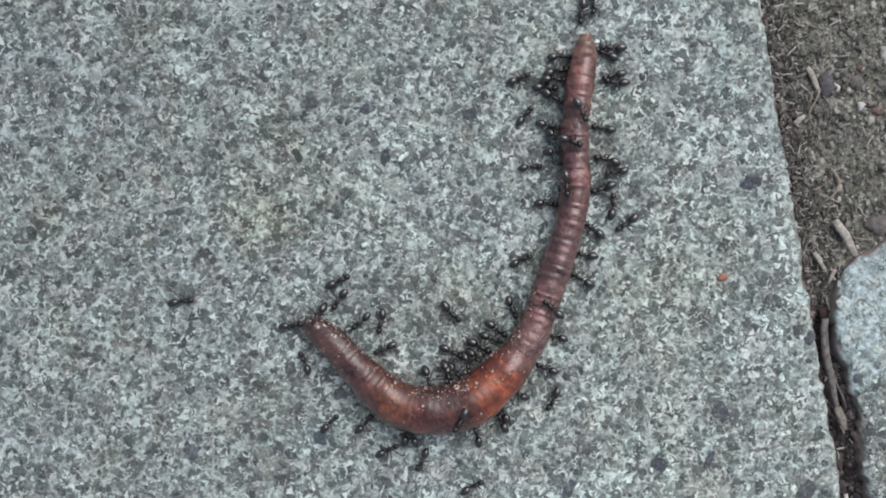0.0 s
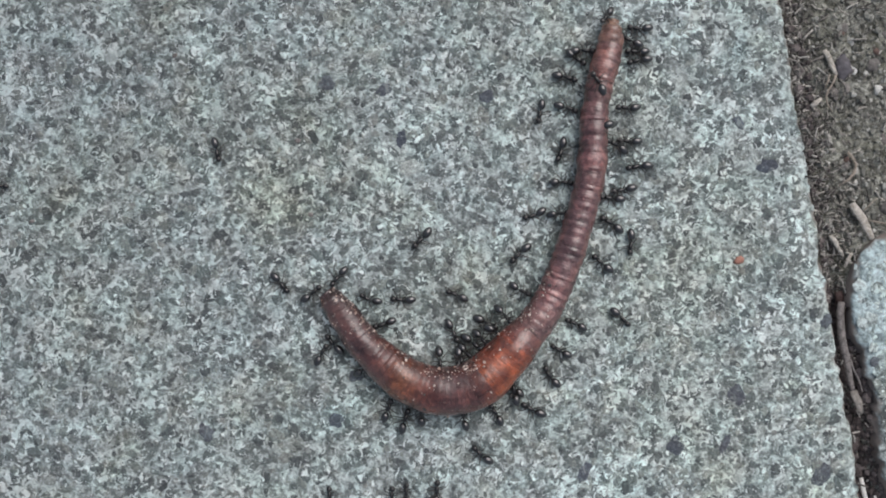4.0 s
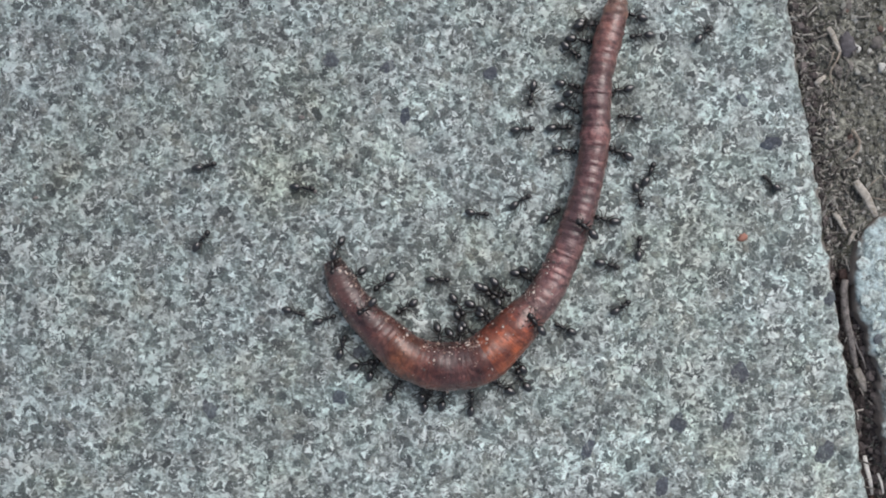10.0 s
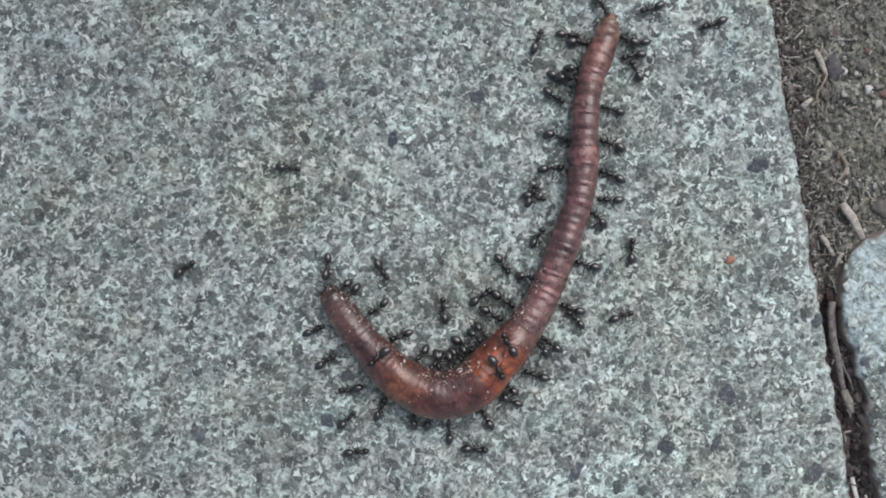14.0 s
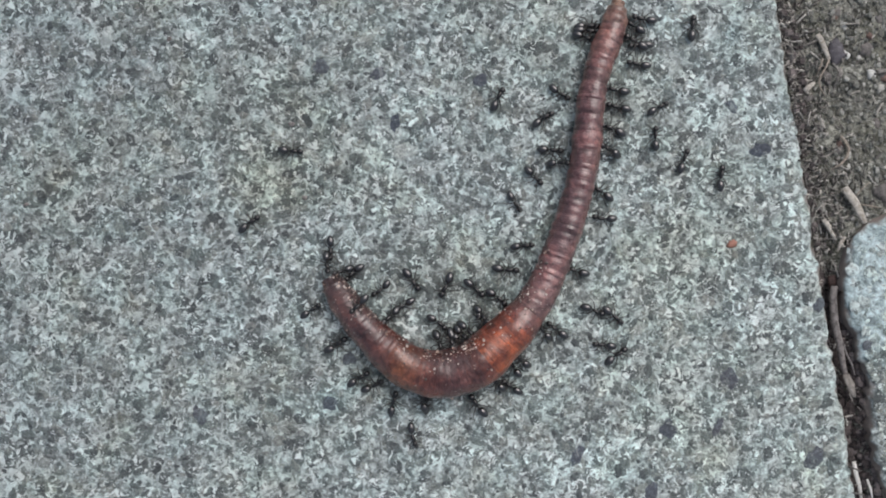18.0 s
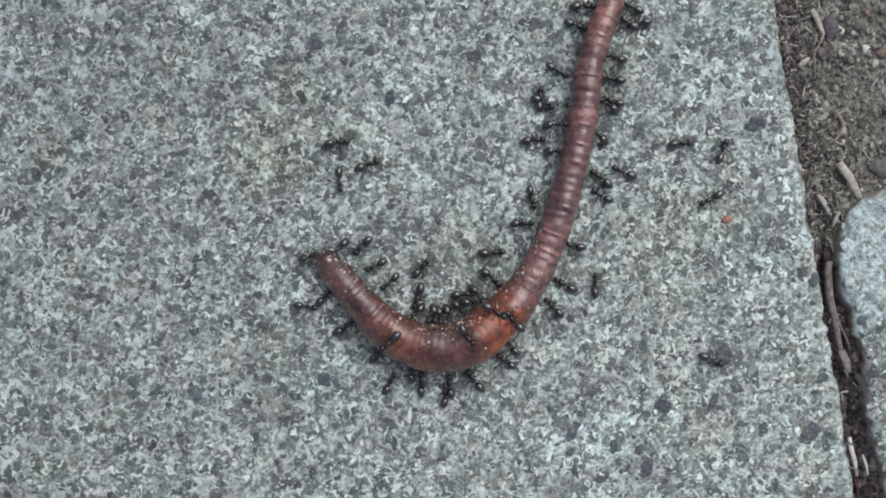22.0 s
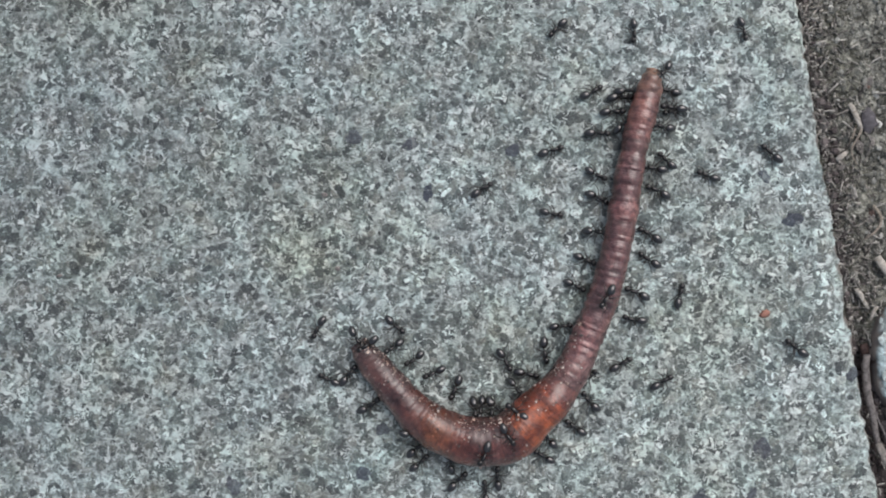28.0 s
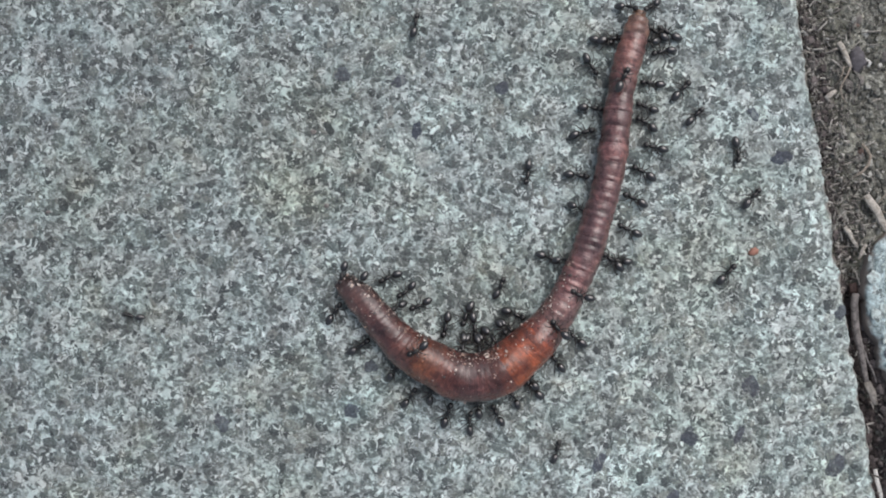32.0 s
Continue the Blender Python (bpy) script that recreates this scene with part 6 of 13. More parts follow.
    tread(ants[10], [(0, 21.3, 21.5, 4.2, 0, 289), (0.1, 21.8, 21.6, 4.1, 0, 332), (0.2, 22.3, 21.8, 3.9, 0, 375), (0.8, 25.4, 22.6, 0.0, 0, 375), (0.867, 25.8, 22.7, 0.0, 0, 430), (0.933, 26.1, 22.8, 0.0, 0, 484), (1, 26.4, 22.9, 0.0, 0, 539), (1.2, 26.1, 21.9, 0.0, 0, 611), (1.8, 25.1, 18.8, 0.0, 0, 611), (2, 24.7, 17.8, 0.0, 0, 545), (3, 27.4, 18.9, 0.0, 0, 540), (6, 24.8, 21.3, 0.9, 28, 535), (7, 24.9, 21.4, 0.9, 28, 534), (8, 24.8, 21.4, 0.9, 28, 534), (9, 26.4, 21.4, 0.0, 0, 539), (10, 25.2, 18.8, 0.0, 0, 541), (10.2, 24.0, 20.2, 0.9, 28, 490), (10.8, 20.4, 24.5, 3.5, 0, 490), (10.9, 19.8, 25.2, 0.9, 28, 420), (11, 19.2, 25.9, 0.9, 28, 349), (12, 17.9, 25.0, 0.0, 0, 352), (13, 14.7, 23.0, 0.0, 0, 360), (13.1, 14.6, 23.7, 0.0, 0, 409), (13.2, 14.5, 24.5, 0.0, 0, 457), (13.8, 13.9, 28.9, 0.0, 0, 457), (14, 13.7, 30.4, 0.0, 0, 420), (14.6, 15.3, 30.1, 0.0, 0, 349), (16.4, 19.8, 29.2, 0.0, 0, 349), (17, 21.4, 28.9, 0.9, 28, 348), (18, 21.4, 30.2, 0.0, 0, 354), (19, 21.2, 29.2, 0.0, 0, 346), (20, 21.7, 29.1, 0.9, 28, 350), (20.1, 21.7, 29.8, 0.0, 0, 400), (20.2, 21.7, 30.6, 0.0, 0, 450), (20.8, 21.7, 35.1, 0.0, 0, 450), (20.9, 21.7, 35.9, 0.0, 0, 390), (21, 21.7, 36.6, 0.0, 0, 330), (22, 21.7, 36.6, 0.0, 0, 331), (23, 21.7, 36.6, 0.0, 0, 331), (24, 21.7, 36.6, 0.0, 0, 331), (25, 21.7, 38.9, 0.0, 0, 320), (25.2, 21.6, 36.7, 0.0, 0, 269), (25.8, 21.5, 30.1, 0.0, 0, 269), (25.9, 21.5, 29.0, 0.0, 0, 310), (26, 21.4, 27.9, 0.0, 0, 351), (29, 20.0, 27.7, 0.0, 0, 354), (30, 19.9, 24.5, 0.0, 0, 356), (31, 23.2, 26.2, 3.8, 0, 420), (31.5, 25.3, 27.5, 3.8, 0, 476), (32, 27.4, 28.8, 0.9, 28, 532)])
    tread(ants[11], [(0, 16.8, 19.7, 0.0, 0, -14), (1, 16.5, 19.3, 0.0, 0, -9), (2, 16.4, 19.7, 0.0, 0, -15), (3, 16.8, 19.4, 0.0, 0, -12), (6, 16.8, 19.5, 0.0, 0, -15), (7, 16.8, 19.6, 0.0, 0, -15), (8, 17.5, 18.2, 0.0, 0, -11), (9, 16.7, 19.8, 0.0, 0, -11), (10, 16.7, 19.7, 0.0, 0, -10), (11, 16.6, 19.6, 0.0, 0, -15), (12, 16.5, 20.1, 0.0, 0, -16), (13, 17.0, 20.0, 0.0, 0, -17), (14, 17.3, 24.8, 0.0, 0, -13), (14.6, 17.3, 23.6, 0.0, 0, -90), (16.4, 17.3, 20.2, 0.0, 0, -90), (17, 17.3, 19.0, 0.0, 0, -13), (17.2, 19.1, 18.6, 0.9, 28, -11), (17.8, 24.6, 17.6, 0.9, 28, -11), (17.87, 25.2, 17.4, 0.9, 28, 48), (17.93, 25.8, 17.3, 0.0, 0, 108), (18, 26.4, 17.2, 0.0, 0, 167), (19, 25.7, 17.5, 0.0, 0, 166), (20, 26.2, 16.9, 0.0, 0, 166), (21, 25.6, 17.0, 0.0, 0, 167), (22, 26.4, 17.8, 0.0, 0, 169), (23, 26.4, 18.0, 0.0, 0, 165), (24, 26.6, 18.8, 0.0, 0, 168), (25, 27.0, 18.2, 0.0, 0, 165), (26, 26.8, 18.1, 0.0, 0, 168), (29, 26.8, 18.9, 0.0, 0, 162), (30, 27.1, 14.6, 0.0, 0, 168), (30.07, 27.4, 14.5, 0.0, 0, 225), (30.13, 27.8, 14.4, 0.0, 0, 283), (30.2, 28.1, 14.3, 0.0, 0, 341), (30.8, 31.2, 13.2, 0.0, 0, 341), (31, 32.2, 12.9, 0.0, 0, 380), (31.5, 30.5, 12.4, 0.0, 0, 453), (32, 28.9, 12.0, 0.0, 0, 526)])
    tread(ants[12], [(0, 18.1, 17.8, 0.9, 28, -22), (0.1, 18.4, 18.3, 0.9, 28, 18), (0.2, 18.7, 18.8, 3.2, 0, 58), (0.8, 20.5, 21.7, 4.1, 0, 58), (0.9, 20.8, 22.2, 4.1, 0, 18), (1, 21.1, 22.6, 4.1, 0, -22), (2, 21.8, 22.2, 4.1, 0, -22), (3, 22.7, 21.4, 3.9, 0, -22), (3.3, 22.4, 21.8, 4.1, 0, 54), (3.6, 22.0, 22.3, 4.2, 0, 131), (5.4, 19.7, 24.9, 0.9, 28, 131), (5.6, 19.5, 25.2, 0.9, 28, 75), (5.8, 19.2, 25.5, 0.0, 0, 20), (6, 19.0, 25.8, 0.0, 0, -35), (6.2, 20.5, 25.8, 0.9, 28, 1), (6.8, 25.0, 25.9, 3.3, 0, 1), (6.9, 25.7, 25.9, 0.9, 28, 74), (7, 26.5, 25.9, 0.9, 28, 147), (8, 26.4, 25.9, 0.9, 28, 147), (8.2, 26.2, 26.9, 0.9, 28, 101), (8.8, 25.6, 30.0, 3.0, 0, 101), (9, 25.4, 31.1, 3.1, 0, 147), (9.2, 25.4, 32.5, 2.7, 0, 90), (9.8, 25.4, 36.7, 0.0, 0, 90), (9.9, 25.4, 37.4, 0.0, 0, 165), (10, 25.4, 38.2, 0.0, 0, 241), (11, 25.4, 38.2, 0.0, 0, 243), (12, 25.4, 39.1, 0.0, 0, 246), (12.2, 25.0, 38.1, 0.0, 0, 247), (12.8, 23.7, 35.0, 0.9, 28, 247), (12.9, 23.5, 34.5, 0.9, 28, 290), (13, 23.3, 34.0, 0.9, 28, 333), (13.1, 23.3, 34.7, 0.9, 28, 391), (13.2, 23.3, 35.5, 0.0, 0, 450), (13.8, 23.3, 39.9, 0.0, 0, 450), (13.87, 23.3, 40.4, 0.0, 0, 509), (13.93, 23.3, 40.9, 0.0, 0, 568), (14, 23.3, 41.4, 0.0, 0, 627), (17, 23.3, 41.4, 0.0, 0, 627), (18, 23.3, 41.4, 0.0, 0, 627), (19, 23.3, 41.4, 0.0, 0, 627), (20, 23.3, 41.4, 0.0, 0, 627), (21, 23.3, 41.4, 0.0, 0, 627), (22, 23.3, 41.4, 0.0, 0, 627), (23, 23.3, 41.4, 0.0, 0, 627), (24, 23.3, 41.4, 0.0, 0, 627), (25, 23.3, 41.4, 0.0, 0, 607), (25.2, 22.4, 39.5, 0.0, 0, 607), (25.8, 20.0, 33.9, 0.0, 0, 607), (26, 19.2, 32.0, 0.0, 0, 680), (27.5, 17.6, 31.0, 0.0, 0, 735), (29, 16.0, 29.9, 0.0, 0, 790), (29.07, 15.9, 29.5, 0.0, 0, 734), (29.13, 15.8, 29.0, 0.0, 0, 678), (29.2, 15.8, 28.6, 0.0, 0, 621), (29.8, 15.1, 24.5, 0.0, 0, 621), (29.9, 15.0, 23.8, 0.0, 0, 666), (30, 14.9, 23.1, 0.0, 0, 710), (31, 18.2, 25.0, 0.0, 0, 687), (32, 18.4, 25.2, 0.0, 0, 670)])
    tread(ants[13], [(0, 25.6, 19.2, 0.0, 0, 166), (1, 26.0, 18.6, 0.0, 0, 161), (2, 26.8, 14.8, 0.0, 0, 171), (3, 27.1, 14.4, 0.0, 0, 168), (6, 26.7, 14.5, 0.0, 0, 167), (7, 27.6, 14.7, 0.0, 0, 163), (8, 26.9, 14.6, 0.0, 0, 167), (9, 27.0, 14.8, 0.0, 0, 169), (10, 26.6, 14.5, 0.0, 0, 170), (11, 25.6, 19.2, 0.0, 0, 157), (12, 26.0, 19.4, 0.0, 0, 156), (13, 26.4, 19.1, 0.0, 0, 155), (14, 25.9, 19.4, 0.0, 0, 158), (14.2, 26.2, 19.2, 0.0, 0, 213), (14.4, 26.4, 19.0, 0.0, 0, 268), (14.6, 26.7, 18.8, 0.0, 0, 323), (16.4, 29.1, 16.9, 0.0, 0, 323), (16.7, 29.5, 16.6, 0.0, 0, 252), (17, 30.0, 16.3, 0.0, 0, 180), (17.5, 31.1, 14.3, 0.0, 0, 132), (18, 32.3, 12.3, 0.0, 0, 85), (18.5, 32.4, 12.0, 0.0, 0, 12), (19, 32.5, 11.7, 0.0, 0, -60), (19.2, 33.9, 12.1, 0.0, 0, 17), (19.8, 37.9, 13.4, 0.0, 0, 17), (20, 39.3, 13.8, 0.0, 0, -50), (20.2, 38.9, 12.7, 0.0, 0, -109), (20.8, 37.8, 9.4, 0.0, 0, -109), (20.9, 37.6, 8.8, 0.0, 0, -50), (21, 37.4, 8.3, 0.0, 0, 10), (22, 37.2, 7.6, 0.0, 0, 0), (22.5, 37.2, 8.0, 0.0, 0, -78), (23, 37.2, 8.4, 0.0, 0, -155), (23.2, 36.1, 6.2, 0.0, 0, -118), (23.8, 32.6, -0.2, 0.0, 0, -118), (24, 31.5, -2.4, 0.0, 0, -150), (24.1, 32.1, -2.5, 0.0, 0, -79), (24.2, 32.7, -2.6, 0.0, 0, -8), (24.8, 36.5, -3.1, 0.0, 0, -8), (25, 37.7, -3.2, 0.0, 0, 20), (25.2, 39.1, -0.0, 0.0, 0, 67), (25.8, 43.1, 9.7, 0.0, 0, 67), (26, 44.4, 12.9, 0.0, 0, 85), (26.6, 41.7, 14.2, 0.0, 0, 155), (28.4, 33.6, 17.9, 0.0, 0, 155), (29, 30.9, 19.2, 0.0, 0, 120), (30, 32.2, 18.2, 0.0, 0, 80), (30.5, 32.0, 17.9, 0.0, 0, 5), (31, 31.8, 17.5, 0.0, 0, -70), (31.5, 33.5, 17.3, 0.0, 0, -15), (32, 35.1, 17.1, 0.0, 0, 40)])
    tread(ants[14], [(0, 13.9, 13.1, 0.0, 0, 0), (1, 12.0, 14.8, 0.0, 0, 70), (1.07, 11.8, 14.3, 0.0, 0, 127), (1.13, 11.5, 13.9, 0.0, 0, 183), (1.2, 11.3, 13.4, 0.0, 0, 240), (1.8, 8.9, 9.4, 0.0, 0, 240), (2, 8.1, 8.0, 0.0, 0, 300), (2.2, 9.8, 7.2, 0.0, 0, 333), (2.8, 14.6, 4.7, 0.0, 0, 333), (3, 16.2, 3.9, 0.9, 28, 358), (6, 15.0, 0.6, 0.9, 28, 363), (7, 14.2, -0.2, 0.0, 0, 356), (8, 14.8, 0.2, 0.9, 28, 361), (9, 13.6, -0.9, 0.0, 0, 390), (10, 14.0, -1.0, 0.0, 0, 390), (11, 13.9, -1.6, 0.9, 28, 390), (12, 13.9, -1.5, 0.9, 28, 390), (13, 13.4, -2.1, 0.0, 0, 362), (14, 13.8, -0.9, 0.0, 0, 410), (17, 13.8, -1.7, 0.0, 0, 358), (18, 11.2, -4.9, 0.0, 0, 360), (19, 11.4, -3.7, 0.0, 0, 385), (20, 11.9, -5.0, 0.0, 0, 360), (21, 10.4, -5.9, 0.0, 0, 320), (22, 12.0, -5.2, 0.0, 0, 355), (23, 12.0, -6.3, 0.0, 0, 356), (24, 12.2, -6.8, 0.0, 0, 356), (25, 9.8, -10.8, 0.0, 0, 351), (26, 11.8, -7.1, 0.0, 0, 359), (29, 12.0, -6.1, 0.0, 0, 355), (30, 9.2, -9.7, 0.0, 0, 310), (31, 10.2, -9.0, 0.0, 0, 360), (31.2, 11.0, -8.4, 0.0, 0, 398), (31.8, 13.5, -6.5, 0.9, 28, 398), (32, 14.3, -5.9, 0.9, 28, 358)])
    tread(ants[15], [(0, 26.2, 14.3, 0.0, 0, -189), (1, 26.0, 14.3, 0.0, 0, -193), (2, 24.5, 13.4, 0.9, 28, -199), (3, 24.4, 13.8, 0.9, 28, -192), (6, 24.9, 13.6, 0.0, 0, -198), (7, 24.9, 13.8, 0.0, 0, -197), (8, 24.7, 13.7, 0.9, 28, -198), (9, 26.6, 12.6, 0.0, 0, -198), (10, 25.2, 8.9, 0.0, 0, -198), (11, 24.7, 9.7, 0.0, 0, -200), (12, 24.2, 9.8, 0.0, 0, -200), (13, 25.5, 8.9, 0.0, 0, -201), (14, 25.9, 9.0, 0.0, 0, -199), (17, 24.6, 10.9, 0.9, 28, -201), (18, 24.7, 10.4, 0.9, 28, -200), (19, 24.9, 10.3, 0.0, 0, -200), (20, 24.4, 10.2, 0.9, 28, -203), (21, 23.9, 8.8, 0.9, 28, -200), (22, 23.7, 8.8, 0.9, 28, -207), (23, 26.4, 8.4, 0.0, 0, -204), (24, 27.5, 8.4, 0.0, 0, -240), (25, 26.9, 8.3, 0.0, 0, -205), (26, 26.3, 8.0, 0.0, 0, -202), (29, 26.4, 8.4, 0.0, 0, -201), (30, 26.2, 4.7, 0.0, 0, -204), (31, 26.0, 3.6, 0.0, 0, -203), (32, 25.7, 3.8, 0.0, 0, -202)])
    tread(ants[16], [(0, 19.7, 16.7, 4.0, 0, 335), (1, 19.9, 16.3, 4.1, 0, 335), (2, 20.2, 16.1, 4.2, 0, 335), (2.33, 21.7, 16.3, 4.2, 0, 281), (2.67, 23.2, 16.5, 3.1, 0, 227), (3, 24.7, 16.7, 0.9, 28, 173), (3.6, 23.1, 16.4, 3.3, 0, 189), (5.4, 18.4, 15.7, 0.9, 28, 189), (5.6, 17.8, 15.6, 0.9, 28, 243), (5.8, 17.3, 15.5, 0.0, 0, 297), (6, 16.8, 15.4, 0.0, 0, 352), (7, 15.9, 16.0, 0.0, 0, 353), (8, 16.1, 15.1, 0.0, 0, 352), (9, 17.6, 18.1, 0.9, 28, 354), (10, 18.0, 18.3, 0.9, 28, 359), (11, 17.5, 18.3, 0.9, 28, 352), (12, 17.7, 17.1, 0.9, 28, 355), (13, 18.3, 18.2, 0.9, 28, 358), (13.1, 18.3, 18.8, 0.9, 28, 402), (13.2, 18.4, 19.4, 0.9, 28, 446), (13.8, 18.6, 23.1, 0.9, 28, 446), (13.9, 18.7, 23.7, 0.9, 28, 396), (14, 18.7, 24.3, 0.9, 28, 346), (17, 19.1, 25.3, 0.0, 0, 344), (18, 21.0, 28.4, 0.0, 0, 337), (19, 20.3, 25.6, 0.9, 28, 336), (20, 20.8, 25.0, 0.9, 28, 341), (21, 19.7, 27.3, 0.0, 0, 335), (22, 20.5, 26.4, 0.0, 0, 336), (23, 21.3, 23.7, 2.9, 0, 346), (23.1, 21.3, 24.7, 0.9, 28, 398), (23.2, 21.3, 25.6, 0.9, 28, 450), (23.8, 21.3, 31.0, 0.0, 0, 450), (23.9, 21.3, 31.9, 0.0, 0, 396), (24, 21.3, 32.8, 0.0, 0, 342), (24.1, 21.3, 33.4, 0.0, 0, 396), (24.2, 21.3, 34.0, 0.0, 0, 450), (24.8, 21.3, 37.7, 0.0, 0, 450), (24.9, 21.3, 38.3, 0.0, 0, 381), (25, 21.3, 38.9, 0.0, 0, 312), (25.2, 21.5, 36.3, 0.0, 0, 274), (25.8, 22.1, 28.6, 0.9, 28, 274), (26, 22.3, 26.1, 0.9, 28, 343), (29, 21.5, 25.6, 0.9, 28, 420), (30, 21.3, 24.5, 0.9, 28, 420), (31, 23.6, 23.8, 4.1, 0, 420), (31.5, 26.0, 23.0, 0.9, 28, 474), (32, 28.4, 22.2, 0.0, 0, 527)])
    tread(ants[17], [(0, 18.1, 15.2, 0.9, 28, -18), (1, 18.1, 15.2, 0.9, 28, -19), (2, 15.5, 13.9, 0.0, 0, -26), (3, 16.8, 14.4, 0.0, 0, -24), (3.3, 16.6, 13.9, 0.0, 0, -65), (3.6, 16.5, 13.5, 0.0, 0, -106), (5.4, 15.7, 10.5, 0.0, 0, -106), (6, 15.4, 9.6, 0.0, 0, -34), (7, 15.0, 9.7, 0.0, 0, -34), (8, 16.1, 10.1, 0.0, 0, -25), (9, 16.7, 15.1, 0.0, 0, -28), (10, 16.7, 16.1, 0.0, 0, -22), (11, 16.1, 16.0, 0.0, 0, -27), (12, 17.0, 16.0, 0.9, 28, -30), (13, 17.0, 15.5, 0.0, 0, -23), (14, 16.9, 15.3, 0.0, 0, -22), (17, 16.4, 14.5, 0.0, 0, 0), (18, 14.3, 15.4, 0.0, 0, 30), (19, 14.3, 15.4, 0.0, 0, -28), (20, 14.3, 15.4, 0.0, 0, -28), (21, 15.3, 14.2, 0.0, 0, 50), (21.5, 15.3, 14.2, 0.0, 0, 10), (22, 15.3, 14.2, 0.0, 0, -30), (22.1, 15.1, 14.8, 0.0, 0, 37), (22.2, 15.0, 15.3, 0.0, 0, 105), (22.8, 14.1, 18.7, 0.0, 0, 105), (22.9, 13.9, 19.3, 0.0, 0, 32), (23, 13.8, 19.9, 0.0, 0, -40), (24, 12.6, 19.7, 0.0, 0, -20), (24.2, 13.6, 18.7, 0.0, 0, -46), (24.8, 16.5, 15.6, 0.0, 0, -46), (25, 17.5, 14.6, 0.0, 0, -31), (26, 17.3, 14.5, 0.0, 0, -28), (29, 17.8, 13.7, 0.0, 0, -34), (30, 18.1, 13.7, 0.0, 0, -32), (31, 18.2, 14.2, 0.0, 0, -28), (31.1, 17.3, 13.5, 0.0, 0, -88), (31.2, 16.3, 12.9, 0.0, 0, -148), (31.8, 10.5, 9.2, 0.0, 0, -148), (32, 8.6, 8.0, 0.0, 0, -100)])
    tread(ants[18], [(0, 27.7, 12.2, 0.0, 0, 182), (0.1, 28.6, 13.3, 0.0, 0, 115), (0.2, 29.5, 14.3, 0.0, 0, 48), (0.8, 35.0, 20.4, 0.0, 0, 48), (1, 36.8, 22.4, 0.0, 0, 80), (1.2, 35.7, 24.2, 0.0, 0, 122), (1.8, 32.4, 29.6, 0.0, 0, 122), (2, 31.3, 31.4, 0.0, 0, 176), (3, 28.0, 27.9, 0.0, 0, 174), (6, 28.2, 29.4, 0.0, 0, 180), (6.1, 28.6, 28.6, 0.0, 0, 240), (6.2, 29.1, 27.8, 0.0, 0, 301), (6.8, 32.0, 23.0, 0.0, 0, 301), (6.9, 32.5, 22.2, 0.0, 0, 361), (7, 33.0, 21.4, 0.0, 0, 420), (7.2, 35.1, 21.7, 0.0, 0, 367), (7.8, 41.4, 22.5, 0.0, 0, 367), (8, 43.5, 22.8, 0.0, 0, 430), (8.1, 42.3, 23.4, 0.0, 0, 471), (8.2, 41.1, 24.0, 0.0, 0, 513), (8.8, 33.9, 27.7, 0.0, 0, 513), (9, 31.5, 29.0, 0.0, 0, 510), (9.1, 32.2, 28.9, 0.0, 0, 430), (9.2, 32.8, 28.7, 0.0, 0, 351), (9.8, 36.9, 28.1, 0.0, 0, 351), (10, 38.2, 27.9, 0.0, 0, 395), (10.2, 39.2, 27.6, 0.0, 0, 346), (10.8, 42.1, 26.9, 0.0, 0, 346), (11, 43.1, 26.6, 0.0, 0, 370), (11.07, 42.6, 26.7, 0.0, 0, 423), (11.13, 42.2, 26.8, 0.0, 0, 477), (11.2, 41.7, 26.8, 0.0, 0, 530), (11.8, 37.7, 27.6, 0.0, 0, 530), (12, 36.3, 27.8, 0.0, 0, 575), (12.2, 35.0, 28.0, 0.0, 0, 533), (12.8, 31.3, 28.4, 0.0, 0, 533), (13, 30.0, 28.6, 0.0, 0, 530), (14, 29.9, 30.2, 0.0, 0, 529), (17, 30.8, 28.1, 0.0, 0, 530), (18, 29.6, 24.0, 0.0, 0, 522), (18.5, 30.6, 22.8, 0.0, 0, 576), (19, 31.6, 21.6, 0.0, 0, 630), (19.2, 31.9, 20.2, 0.0, 0, 645), (19.8, 33.1, 16.1, 0.0, 0, 645), (19.9, 33.2, 15.4, 0.0, 0, 723), (20, 33.4, 14.7, 0.0, 0, 800), (20.2, 34.7, 17.4, 0.0, 0, 784), (20.8, 38.7, 25.6, 0.0, 0, 784), (21, 40.0, 28.3, 0.0, 0, 800), (21.2, 40.0, 29.8, 0.0, 0, 810), (21.8, 40.0, 34.2, 0.0, 0, 810), (22, 40.0, 35.7, 0.0, 0, 810), (23, 40.0, 35.7, 0.0, 0, 810), (24, 40.0, 35.7, 0.0, 0, 810), (25, 40.0, 38.9, 0.0, 0, 810), (25.2, 40.0, 41.0, 0.0, 0, 810), (25.8, 40.0, 47.5, 0.0, 0, 810), (26, 40.0, 49.7, 0.0, 0, 806), (26.2, 40.1, 48.8, 0.0, 0, 750), (26.4, 40.3, 47.9, 0.0, 0, 695), (26.6, 40.4, 47.0, 0.0, 0, 639), (28.4, 41.7, 39.0, 0.0, 0, 639), (29, 42.1, 36.3, 0.0, 0, 615), (29.2, 40.3, 36.1, 0.0, 0, 549), (29.8, 35.1, 35.3, 0.0, 0, 549), (30, 33.4, 35.0, 0.0, 0, 560), (30.1, 33.4, 35.9, 0.0, 0, 505), (30.2, 33.4, 36.7, 0.0, 0, 450), (30.8, 33.4, 41.7, 0.0, 0, 450), (31, 33.4, 43.4, 0.0, 0, 450), (32, 33.4, 43.4, 0.0, 0, 450)])
